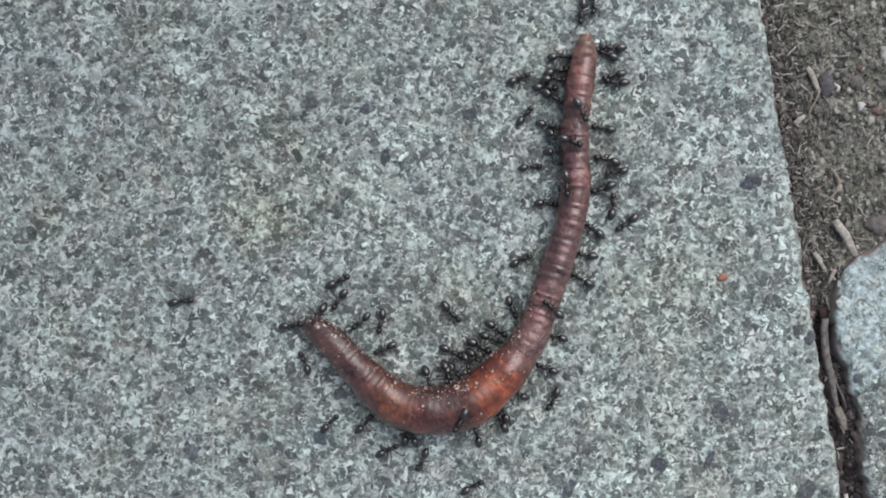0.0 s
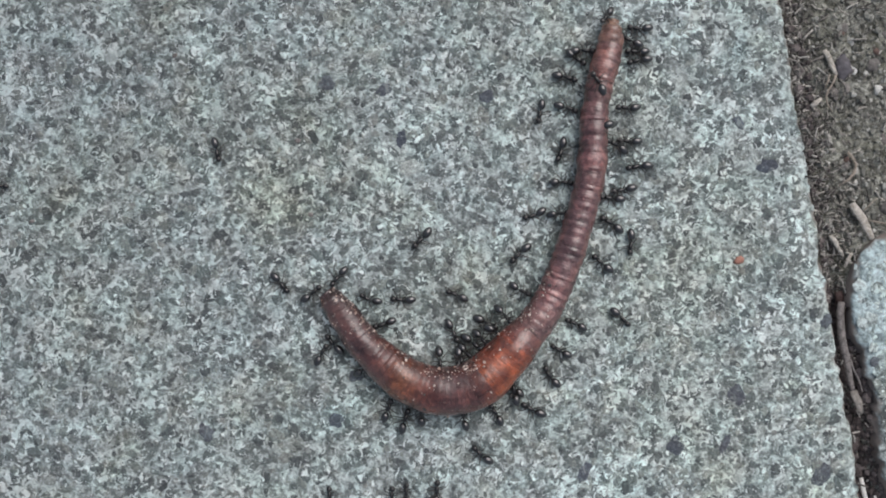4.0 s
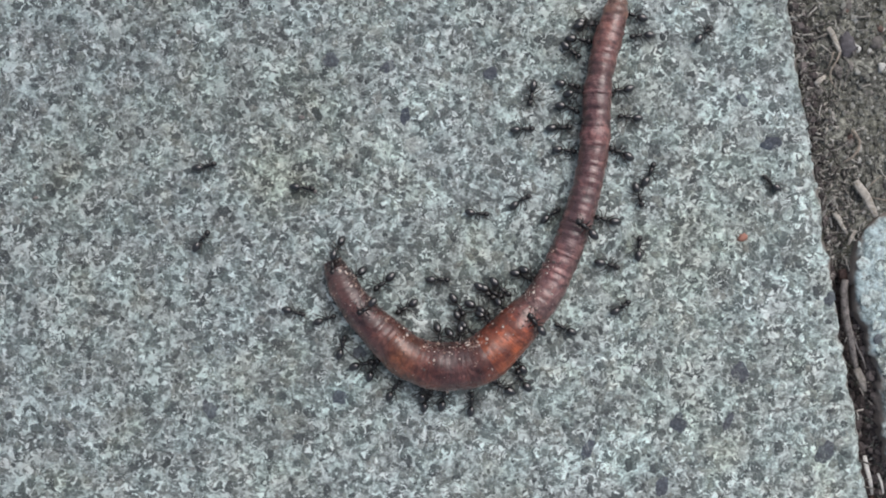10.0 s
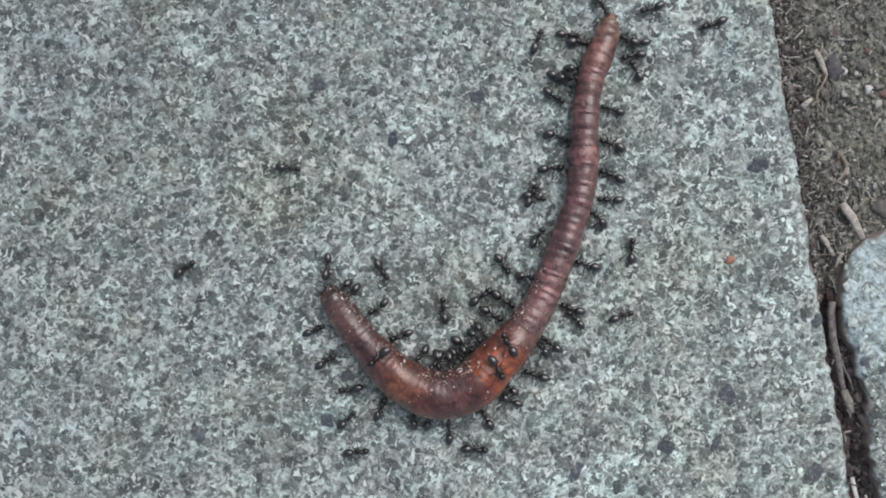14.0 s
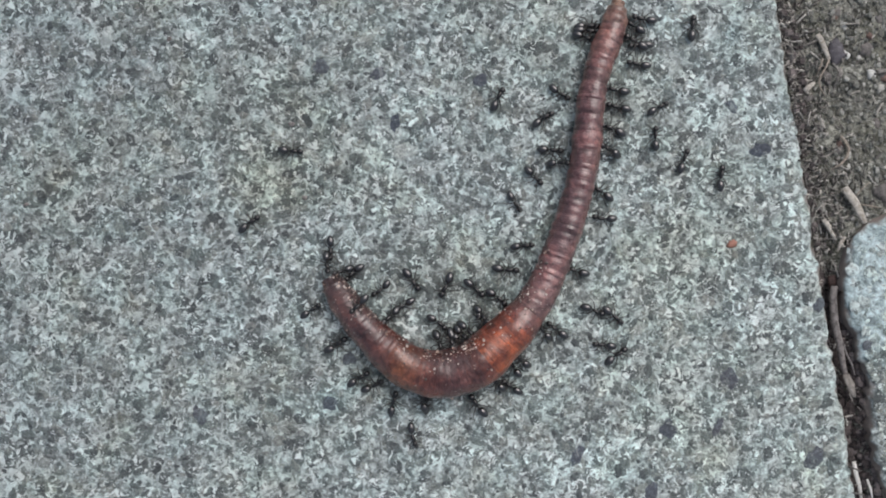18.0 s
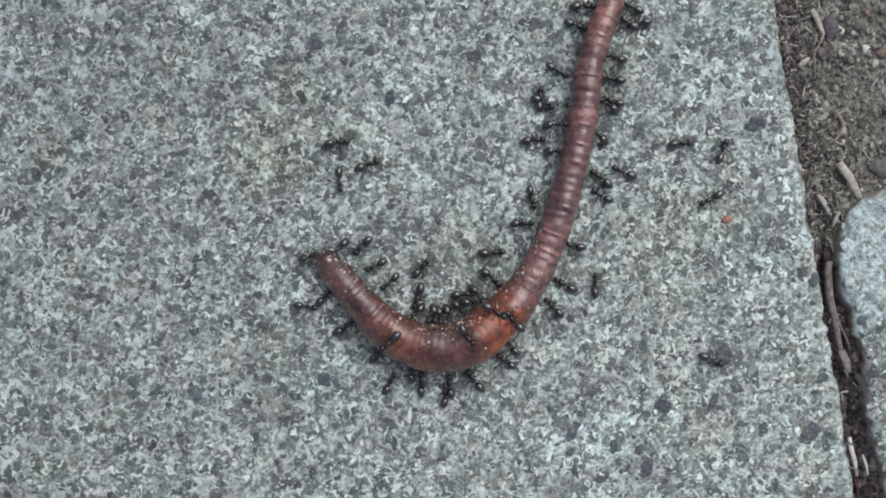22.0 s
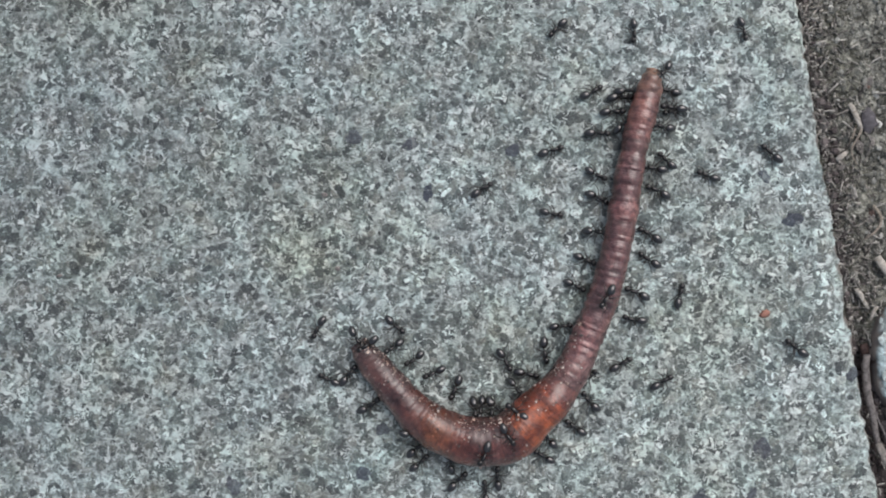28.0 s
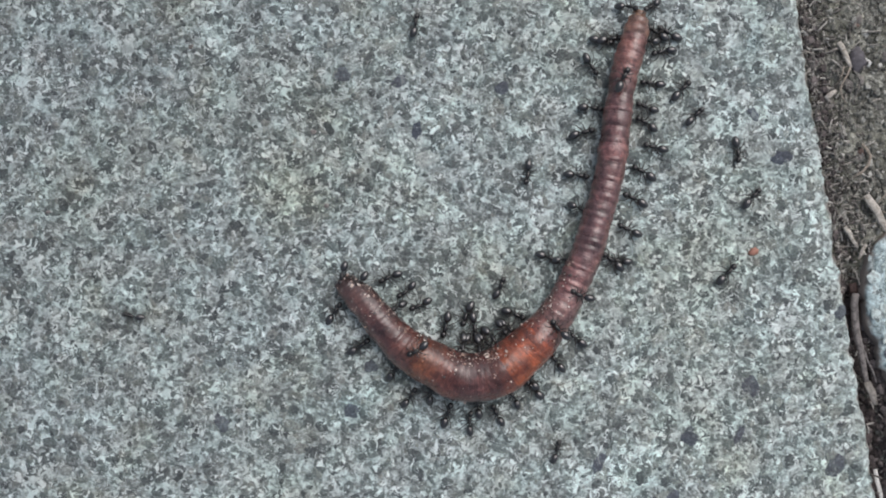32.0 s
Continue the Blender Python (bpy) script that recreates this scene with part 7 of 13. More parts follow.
    tread(ants[19], [(0, 25.6, 9.7, 0.0, 0, 200), (1, 25.1, 10.9, 0.0, 0, 197), (2, 25.9, 11.6, 0.0, 0, 196), (2.2, 26.0, 10.6, 0.0, 0, 274), (2.8, 26.2, 7.4, 0.0, 0, 274), (2.9, 26.2, 6.9, 0.0, 0, 230), (3, 26.2, 6.3, 0.0, 0, 186), (6, 26.1, 7.3, 0.0, 0, 189), (7, 24.1, 6.1, 0.0, 0, 187), (8, 25.6, 7.9, 0.0, 0, 189), (9, 25.7, 7.2, 0.0, 0, 192), (9.1, 25.9, 6.7, 0.0, 0, 243), (9.2, 26.2, 6.2, 0.0, 0, 294), (9.8, 27.5, 3.2, 0.0, 0, 294), (10, 28.0, 2.2, 0.0, 0, 290), (10.5, 27.9, 0.6, 0.0, 0, 365), (11, 27.9, -1.1, 0.0, 0, 440), (12, 28.3, -2.4, 0.0, 0, 380), (13, 27.3, -1.3, 0.0, 0, 345), (13.5, 28.1, -2.2, 0.0, 0, 395), (14, 28.9, -3.1, 0.0, 0, 445), (14.6, 30.2, -2.2, 0.0, 0, 397), (16.4, 34.1, 0.8, 0.0, 0, 397), (17, 35.4, 1.7, 0.0, 0, 400), (17.2, 35.7, 3.1, 0.0, 0, 438), (17.8, 36.5, 7.3, 0.0, 0, 438), (18, 36.8, 8.7, 0.0, 0, 430), (18.2, 38.0, 9.6, 0.0, 0, 397), (18.8, 41.5, 12.2, 0.0, 0, 397), (19, 42.7, 13.1, 0.0, 0, 440), (20, 41.8, 12.0, 0.0, 0, 440), (20.5, 43.6, 12.3, 0.0, 0, 370), (21, 45.5, 12.5, 0.0, 0, 300), (21.2, 45.1, 11.3, 0.0, 0, 255), (21.8, 44.1, 7.5, 0.0, 0, 255), (21.87, 44.0, 7.1, 0.0, 0, 313), (21.93, 43.9, 6.7, 0.0, 0, 372), (22, 43.8, 6.3, 0.0, 0, 430), (23, 44.9, 7.2, 0.0, 0, 400), (24, 45.2, 10.2, 0.0, 0, 440), (24.2, 45.2, 12.1, 0.0, 0, 448), (24.8, 45.4, 18.0, 0.0, 0, 448), (25, 45.4, 20.0, 0.0, 0, 480), (25.33, 46.6, 19.6, 0.0, 0, 420), (25.67, 47.8, 19.2, 0.0, 0, 360), (26, 49.0, 18.8, 0.0, 0, 300), (26.3, 48.5, 19.1, 0.0, 0, 222), (26.6, 48.0, 19.5, 0.0, 0, 144), (28.4, 44.9, 21.7, 0.0, 0, 144), (29, 43.9, 22.4, 0.0, 0, 140), (29.2, 41.9, 23.0, 0.0, 0, 163), (29.8, 35.8, 24.8, 0.0, 0, 163), (29.9, 34.8, 25.1, 0.0, 0, 97), (30, 33.8, 25.4, 0.0, 0, 30), (30.2, 34.8, 24.4, 0.0, 0, -43), (30.8, 37.9, 21.5, 0.0, 0, -43), (31, 39.0, 20.5, 0.0, 0, -100), (31.2, 39.6, 18.8, 0.0, 0, -71), (31.8, 41.3, 13.5, 0.0, 0, -71), (32, 41.9, 11.7, 0.0, 0, -80)])
    tread(ants[20], [(0, 27.1, 6.8, 0.0, 0, 90), (1, 27.1, 6.8, 0.0, 0, 159), (1.1, 27.5, 7.3, 0.0, 0, 106), (1.2, 27.8, 7.8, 0.0, 0, 53), (1.8, 29.9, 10.7, 0.0, 0, 53), (2, 30.7, 11.6, 0.0, 0, 60), (2.5, 29.8, 10.7, 0.0, 0, 120), (3, 28.9, 9.7, 0.0, 0, 180), (6, 28.7, 11.4, 0.0, 0, 230), (6.2, 28.2, 10.6, 0.0, 0, 235), (6.8, 26.4, 8.1, 0.0, 0, 235), (7, 25.9, 7.3, 0.0, 0, 156), (7.1, 26.2, 7.8, 0.0, 0, 104), (7.2, 26.6, 8.2, 0.0, 0, 51), (7.8, 28.9, 11.0, 0.0, 0, 51), (8, 29.6, 12.0, 0.0, 0, 50), (9, 33.3, 11.0, 0.0, 0, 60), (9.07, 33.1, 10.6, 0.0, 0, 119), (9.13, 32.9, 10.2, 0.0, 0, 178), (9.2, 32.6, 9.9, 0.0, 0, 237), (9.8, 30.5, 6.5, 0.0, 0, 237), (9.87, 30.2, 6.1, 0.0, 0, 182), (9.93, 30.0, 5.7, 0.0, 0, 126), (10, 29.7, 5.4, 0.0, 0, 70), (10.2, 29.1, 7.1, 0.0, 0, 110), (10.8, 27.1, 12.5, 0.0, 0, 110), (11, 26.5, 14.2, 0.0, 0, 165), (12, 25.5, 14.3, 0.0, 0, 160), (13, 26.4, 14.6, 0.0, 0, 165), (14, 25.9, 14.0, 0.0, 0, 165), (17, 25.9, 14.1, 0.0, 0, 161), (18, 25.5, 13.8, 0.0, 0, 163), (19, 26.2, 13.9, 0.0, 0, 161), (20, 25.3, 13.6, 0.0, 0, 163), (21, 25.3, 13.6, 0.0, 0, 158), (22, 25.3, 13.6, 0.9, 28, 160), (23, 25.3, 13.6, 0.9, 28, 160), (24, 27.5, 14.7, 0.0, 0, 159), (25, 27.4, 15.1, 0.0, 0, 162), (26, 27.7, 15.2, 0.0, 0, 162), (29, 27.7, 14.7, 0.0, 0, 158), (29.1, 27.6, 14.1, 0.0, 0, 207), (29.2, 27.4, 13.5, 0.0, 0, 256), (29.8, 26.5, 9.9, 0.0, 0, 256), (29.9, 26.4, 9.4, 0.0, 0, 208), (30, 26.2, 8.8, 0.0, 0, 161), (31, 26.8, 8.8, 0.0, 0, 160), (32, 27.1, 8.1, 0.0, 0, 156)])
    tread(ants[21], [(0, 16.5, 7.3, 0.0, 0, -9), (1, 16.4, 7.3, 0.0, 0, -10), (2, 16.0, 7.6, 0.0, 0, -7), (3, 16.8, 9.0, 0.0, 0, -10), (6, 15.4, 5.5, 0.0, 0, -9), (7, 14.6, 6.1, 0.0, 0, -8), (8, 14.4, 6.1, 0.0, 0, -7), (9, 13.6, 6.3, 0.0, 0, 30), (10, 16.2, 9.3, 0.0, 0, -10), (11, 15.2, 10.1, 0.0, 0, -1), (12, 15.7, 10.2, 0.0, 0, -3), (12.1, 15.4, 9.7, 0.0, 0, -60), (12.2, 15.2, 9.3, 0.0, 0, -116), (12.8, 13.8, 6.5, 0.0, 0, -116), (12.87, 13.7, 6.2, 0.0, 0, -63), (12.93, 13.5, 5.9, 0.0, 0, -9), (13, 13.4, 5.6, 0.0, 0, 45), (14, 13.4, 5.6, 0.0, 0, -16), (17, 15.1, 6.6, 0.0, 0, 30), (18, 17.0, 8.2, 0.9, 28, -6), (19, 16.3, 7.1, 0.0, 0, -10), (20, 16.3, 7.0, 0.0, 0, -8), (21, 16.7, 6.6, 0.9, 28, -6), (22, 17.4, 6.1, 0.9, 28, -12), (23, 16.0, 6.3, 0.0, 0, -11), (23.5, 16.4, 6.5, 0.0, 0, -75), (24, 16.7, 6.6, 0.0, 0, -140), (24.2, 15.7, 3.9, 0.0, 0, -109), (24.8, 13.0, -4.1, 0.0, 0, -109), (24.9, 12.5, -5.5, 0.0, 0, -55), (25, 12.0, -6.8, 0.0, 0, 0), (25.1, 12.1, -6.1, 0.0, 0, 40), (25.2, 12.3, -5.5, 0.0, 0, 80), (25.8, 13.0, -1.4, 0.0, 0, 80), (25.9, 13.1, -0.8, 0.0, 0, 15), (26, 13.2, -0.1, 0.0, 0, -50), (29, 14.7, -0.2, 0.0, 0, -20), (30, 13.2, -1.2, 0.0, 0, -30), (30.2, 15.2, -2.1, 0.9, 28, -26), (30.8, 21.3, -5.1, 0.9, 28, -26), (30.87, 21.9, -5.5, 0.0, 0, -83), (30.93, 22.6, -5.8, 0.0, 0, -140), (31, 23.3, -6.1, 0.0, 0, -197), (32, 23.3, -6.1, 0.0, 0, -192)])
    tread(ants[22], [(0, 29.4, 4.1, 0.0, 0, 210), (0.2, 29.3, 2.3, 0.0, 0, 268), (0.8, 29.0, -3.2, 0.0, 0, 268), (1, 29.0, -5.0, 0.0, 0, 260), (1.2, 28.7, -8.8, 0.0, 0, 265), (1.8, 27.7, -20.2, 0.0, 0, 265), (2, 27.4, -23.9, 0.0, 0, 260), (2.2, 24.6, -24.9, 0.0, 0, 199), (2.8, 16.1, -27.8, 0.0, 0, 199), (3, 13.2, -28.8, 0.0, 0, 160), (6, 9.7, -27.8, 0.0, 0, 143), (7, 9.3, -26.8, 0.0, 0, 144), (8, 7.2, -27.7, 0.0, 0, 145), (9, 6.9, -27.9, 0.0, 0, 145), (10, 6.5, -28.5, 0.0, 0, 143), (11, 5.9, -28.6, 0.0, 0, 139), (12, 5.2, -30.3, 0.0, 0, 136), (13, 5.3, -30.5, 0.0, 0, 134), (13.5, 4.6, -32.6, 0.0, 0, 62), (14, 3.9, -34.7, 0.0, 0, -10), (15.5, 3.5, -32.6, 0.0, 0, 57), (17, 3.0, -30.4, 0.0, 0, 123), (18, 4.1, -30.5, 0.0, 0, 122), (19, 4.3, -30.3, 0.0, 0, 122), (20, 4.3, -30.5, 0.0, 0, 124), (21, 4.2, -30.4, 0.0, 0, 122), (22, 4.4, -30.4, 0.0, 0, 122), (23, 4.8, -30.3, 0.0, 0, 125), (24, 5.4, -30.6, 0.0, 0, 126), (24.1, 5.5, -31.3, 0.0, 0, 205), (24.2, 5.7, -32.0, 0.0, 0, 284), (24.8, 6.7, -35.9, 0.0, 0, 284), (25, 7.0, -37.2, 0.0, 0, 260), (25.2, 9.1, -38.6, 0.0, 0, 326), (25.8, 15.5, -43.0, 0.0, 0, 326), (26, 17.6, -44.4, 0.0, 0, 380), (26.3, 17.6, -45.0, 0.0, 0, 325), (26.6, 17.6, -45.5, 0.0, 0, 270), (28.4, 17.6, -48.9, 0.0, 0, 270), (28.7, 17.6, -49.5, 0.0, 0, 325), (29, 17.6, -50.0, 0.0, 0, 380), (30, 17.6, -50.0, 0.0, 0, 380), (31, 17.6, -50.0, 0.0, 0, 380), (32, 17.6, -50.0, 0.0, 0, 380)])
    tread(ants[23], [(0, 24.0, 3.2, 0.0, 0, 150), (1, 23.7, 5.8, 0.9, 28, 152), (2, 24.5, 4.9, 0.0, 0, 150), (3, 24.4, 3.2, 0.0, 0, 153), (6, 24.0, -1.2, 0.0, 0, 145), (7, 23.6, -1.7, 0.0, 0, 149), (8, 23.4, -1.5, 0.0, 0, 150), (9, 22.6, -1.8, 0.0, 0, 144), (10, 19.1, -3.3, 4.1, 0, 144), (11, 19.1, -3.3, 3.9, 0, 144), (12, 23.3, -3.5, 0.0, 0, 148), (13, 22.8, -2.5, 0.0, 0, 145), (14, 23.2, 2.3, 0.9, 28, 144), (17, 23.9, 3.2, 0.0, 0, 146), (18, 23.8, 3.7, 0.0, 0, 152), (19, 23.5, 3.6, 0.0, 0, 150), (20, 24.0, 2.9, 0.0, 0, 150), (21, 23.9, 3.0, 0.0, 0, 146), (22, 24.6, 2.0, 0.0, 0, 146), (23, 24.6, 2.0, 0.0, 0, 152), (24, 23.4, 1.7, 0.9, 28, 149), (25, 25.1, -1.1, 0.0, 0, 148), (26, 24.5, -1.5, 0.0, 0, 150), (29, 24.2, -1.1, 0.0, 0, 155), (29.1, 24.1, -1.6, 0.0, 0, 206), (29.2, 24.0, -2.1, 0.0, 0, 258), (29.8, 23.3, -5.1, 0.0, 0, 258), (29.9, 23.2, -5.6, 0.0, 0, 201), (30, 23.1, -6.1, 0.0, 0, 144), (30.07, 23.4, -6.3, 0.0, 0, 86), (30.13, 23.7, -6.4, 0.0, 0, 29), (30.2, 24.1, -6.6, 0.0, 0, -29), (30.8, 27.0, -8.3, 0.0, 0, -29), (30.9, 27.5, -8.5, 0.0, 0, 20), (31, 28.0, -8.8, 0.0, 0, 70), (31.1, 27.4, -8.5, 0.0, 0, 112), (31.2, 26.8, -8.3, 0.0, 0, 155), (31.8, 23.3, -6.6, 0.0, 0, 155), (32, 22.2, -6.1, 0.0, 0, 146)])
    tread(ants[24], [(0, 19.1, 10.1, 3.8, 0, 270), (1, 20.8, 8.4, 4.4, 0, 270), (1.5, 22.7, 8.4, 3.5, 0, 220), (2, 24.5, 8.5, 0.0, 0, 171), (3, 24.4, 6.3, 0.0, 0, 168), (6, 24.4, 2.8, 0.0, 0, 165), (7, 24.1, 3.0, 0.0, 0, 165), (7.2, 22.7, 3.5, 0.9, 28, 158), (7.8, 18.5, 5.2, 4.0, 0, 158), (7.87, 18.0, 5.4, 3.6, 0, 101), (7.93, 17.5, 5.6, 0.9, 28, 45), (8, 17.0, 5.8, 0.9, 28, -12), (9, 16.7, 9.9, 0.0, 0, -6), (10, 15.3, 12.9, 0.0, 0, -1), (11, 14.8, 13.3, 0.0, 0, -5), (12, 15.6, 13.6, 0.0, 0, -5), (13, 15.9, 10.1, 0.0, 0, -4), (14, 16.0, 10.1, 0.0, 0, 0), (17, 15.5, 9.5, 0.0, 0, 10), (18, 15.6, 10.4, 0.0, 0, -9), (19, 16.3, 10.6, 0.0, 0, -7), (20, 16.8, 10.3, 0.0, 0, -5), (21, 17.1, 10.2, 0.0, 0, -6), (22, 17.4, 10.4, 0.9, 28, -6), (23, 16.9, 10.4, 0.0, 0, -5), (24, 17.1, 11.1, 0.0, 0, -8), (25, 18.4, 7.4, 0.9, 28, -11), (26, 18.7, 8.5, 0.9, 28, -11), (29, 17.4, 8.8, 0.9, 28, -7), (30, 17.7, 7.8, 0.9, 28, -11), (31, 17.4, 7.4, 0.9, 28, -7), (32, 16.3, 7.6, 0.0, 0, -12)])
    tread(ants[25], [(0, 12.4, -1.7, 0.0, 0, 22), (1, 11.0, 1.7, 0.0, 0, 60), (2, 10.6, 3.1, 0.0, 0, 70), (3, 13.6, 3.3, 0.0, 0, 0), (3.3, 13.1, 3.1, 0.0, 0, -79), (3.6, 12.6, 2.9, 0.0, 0, -158), (5.4, 9.3, 1.6, 0.0, 0, -158), (5.6, 9.0, 1.5, 0.0, 0, -99), (5.8, 8.6, 1.3, 0.0, 0, -39), (6, 8.2, 1.2, 0.0, 0, 20), (7, 9.0, 0.7, 0.0, 0, 40), (8, 8.5, 0.9, 0.0, 0, 45), (9, 8.8, 0.9, 0.0, 0, 70), (10, 9.1, 1.2, 0.0, 0, 30), (10.1, 9.2, 0.6, 0.0, 0, -26), (10.2, 9.3, -0.1, 0.0, 0, -81), (10.8, 9.9, -4.0, 0.0, 0, -81), (10.9, 10.0, -4.7, 0.0, 0, -41), (11, 10.1, -5.3, 0.0, 0, -0), (12, 11.2, -6.0, 0.0, 0, -14), (13, 12.0, -5.9, 0.0, 0, -12), (14, 12.4, -7.2, 0.9, 28, -15), (14.6, 14.6, -6.0, 4.1, 0, 29), (16.4, 21.1, -2.5, 0.9, 28, 29), (16.7, 22.2, -1.9, 0.0, 0, 100), (17, 23.2, -1.3, 0.0, 0, 172), (18, 24.2, -0.6, 0.0, 0, 171), (19, 24.5, -0.9, 0.0, 0, 173), (20, 24.5, -1.1, 0.0, 0, 172), (21, 24.8, -0.6, 0.0, 0, 175), (22, 24.6, -0.9, 0.0, 0, 145), (23, 24.6, -0.9, 0.0, 0, 140), (24, 25.2, -1.5, 0.0, 0, 175), (25, 23.7, -5.7, 0.0, 0, 167), (26, 24.0, -5.1, 0.0, 0, 166), (29, 23.3, -5.6, 0.0, 0, 171), (29.2, 22.1, -7.0, 0.0, 0, 228), (29.8, 18.5, -11.0, 0.9, 28, 228), (30, 17.3, -12.4, 0.9, 28, 154), (31, 17.4, -12.5, 0.9, 28, 156), (32, 16.5, -11.5, 4.2, 0, 156)])
    tread(ants[26], [(0, 22.6, -1.0, 0.0, 0, 162), (1, 23.3, -2.1, 0.0, 0, 163), (2, 27.2, -0.3, 0.0, 0, 210), (2.33, 27.5, 0.2, 0.0, 0, 267), (2.67, 27.8, 0.8, 0.0, 0, 323), (3, 28.0, 1.4, 0.0, 0, 380), (3.3, 27.9, 0.5, 0.0, 0, 320), (3.6, 27.7, -0.5, 0.0, 0, 259), (5.4, 26.6, -6.1, 0.0, 0, 259), (5.6, 26.5, -6.7, 0.0, 0, 313), (5.8, 26.4, -7.3, 0.0, 0, 366), (6, 26.3, -8.0, 0.0, 0, 420), (6.2, 26.9, -6.8, 0.0, 0, 420), (6.8, 28.8, -3.5, 0.0, 0, 420), (6.9, 29.2, -3.0, 0.0, 0, 467), (7, 29.5, -2.4, 0.0, 0, 515), (7.2, 28.4, -1.3, 0.0, 0, 497), (7.8, 24.9, 1.9, 0.0, 0, 497), (8, 23.8, 3.0, 0.0, 0, 521), (9, 24.8, 5.0, 0.0, 0, 531), (9.1, 24.6, 4.3, 0.0, 0, 573), (9.2, 24.5, 3.6, 0.0, 0, 615), (9.8, 23.4, -0.5, 0.0, 0, 615), (9.9, 23.2, -1.2, 0.0, 0, 567), (10, 23.0, -1.9, 0.0, 0, 520), (11, 23.4, -1.5, 0.0, 0, 526), (12, 23.8, 2.1, 0.0, 0, 526), (13, 23.3, 2.4, 0.0, 0, 522), (14, 25.5, 5.0, 0.0, 0, 529), (14.2, 26.5, 4.9, 0.0, 0, 471), (14.4, 27.5, 4.7, 0.0, 0, 412), (14.6, 28.5, 4.6, 0.0, 0, 354), (16.4, 37.4, 3.6, 0.0, 0, 354), (17, 40.4, 3.3, 0.0, 0, 360), (18, 42.7, 6.0, 0.0, 0, 435), (19, 43.1, 6.3, 0.0, 0, 440), (20, 42.9, 5.7, 0.0, 0, 430), (21, 43.2, 7.1, 0.0, 0, 420), (21.1, 43.1, 6.3, 0.0, 0, 342), (21.2, 43.0, 5.4, 0.0, 0, 263), (21.8, 42.4, 0.4, 0.0, 0, 263), (22, 42.2, -1.3, 0.0, 0, 200), (22.2, 39.2, -3.0, 0.0, 0, 210), (22.8, 30.3, -8.2, 0.0, 0, 210), (23, 27.3, -9.9, 0.0, 0, 220), (23.5, 27.1, -8.6, 0.0, 0, 290), (24, 27.0, -7.3, 0.0, 0, 360), (24.33, 25.9, -8.2, 0.0, 0, 300), (24.67, 24.8, -9.0, 0.0, 0, 240), (25, 23.7, -9.9, 0.0, 0, 180), (25.1, 24.2, -9.7, 0.0, 0, 102), (25.2, 24.7, -9.5, 0.0, 0, 24), (25.8, 27.4, -8.2, 0.0, 0, 24), (26, 28.4, -7.8, 0.0, 0, 60), (26.6, 29.1, -5.9, 0.0, 0, 67), (28.4, 31.5, -0.3, 0.0, 0, 67), (29, 32.3, 1.6, 0.0, 0, 0), (30, 33.1, -0.2, 0.0, 0, 75), (31, 33.0, 4.3, 0.0, 0, 70), (31.2, 35.2, 4.2, 0.0, 0, -1), (31.8, 42.0, 4.1, 0.0, 0, -1), (32, 44.2, 4.1, 0.0, 0, 40)])
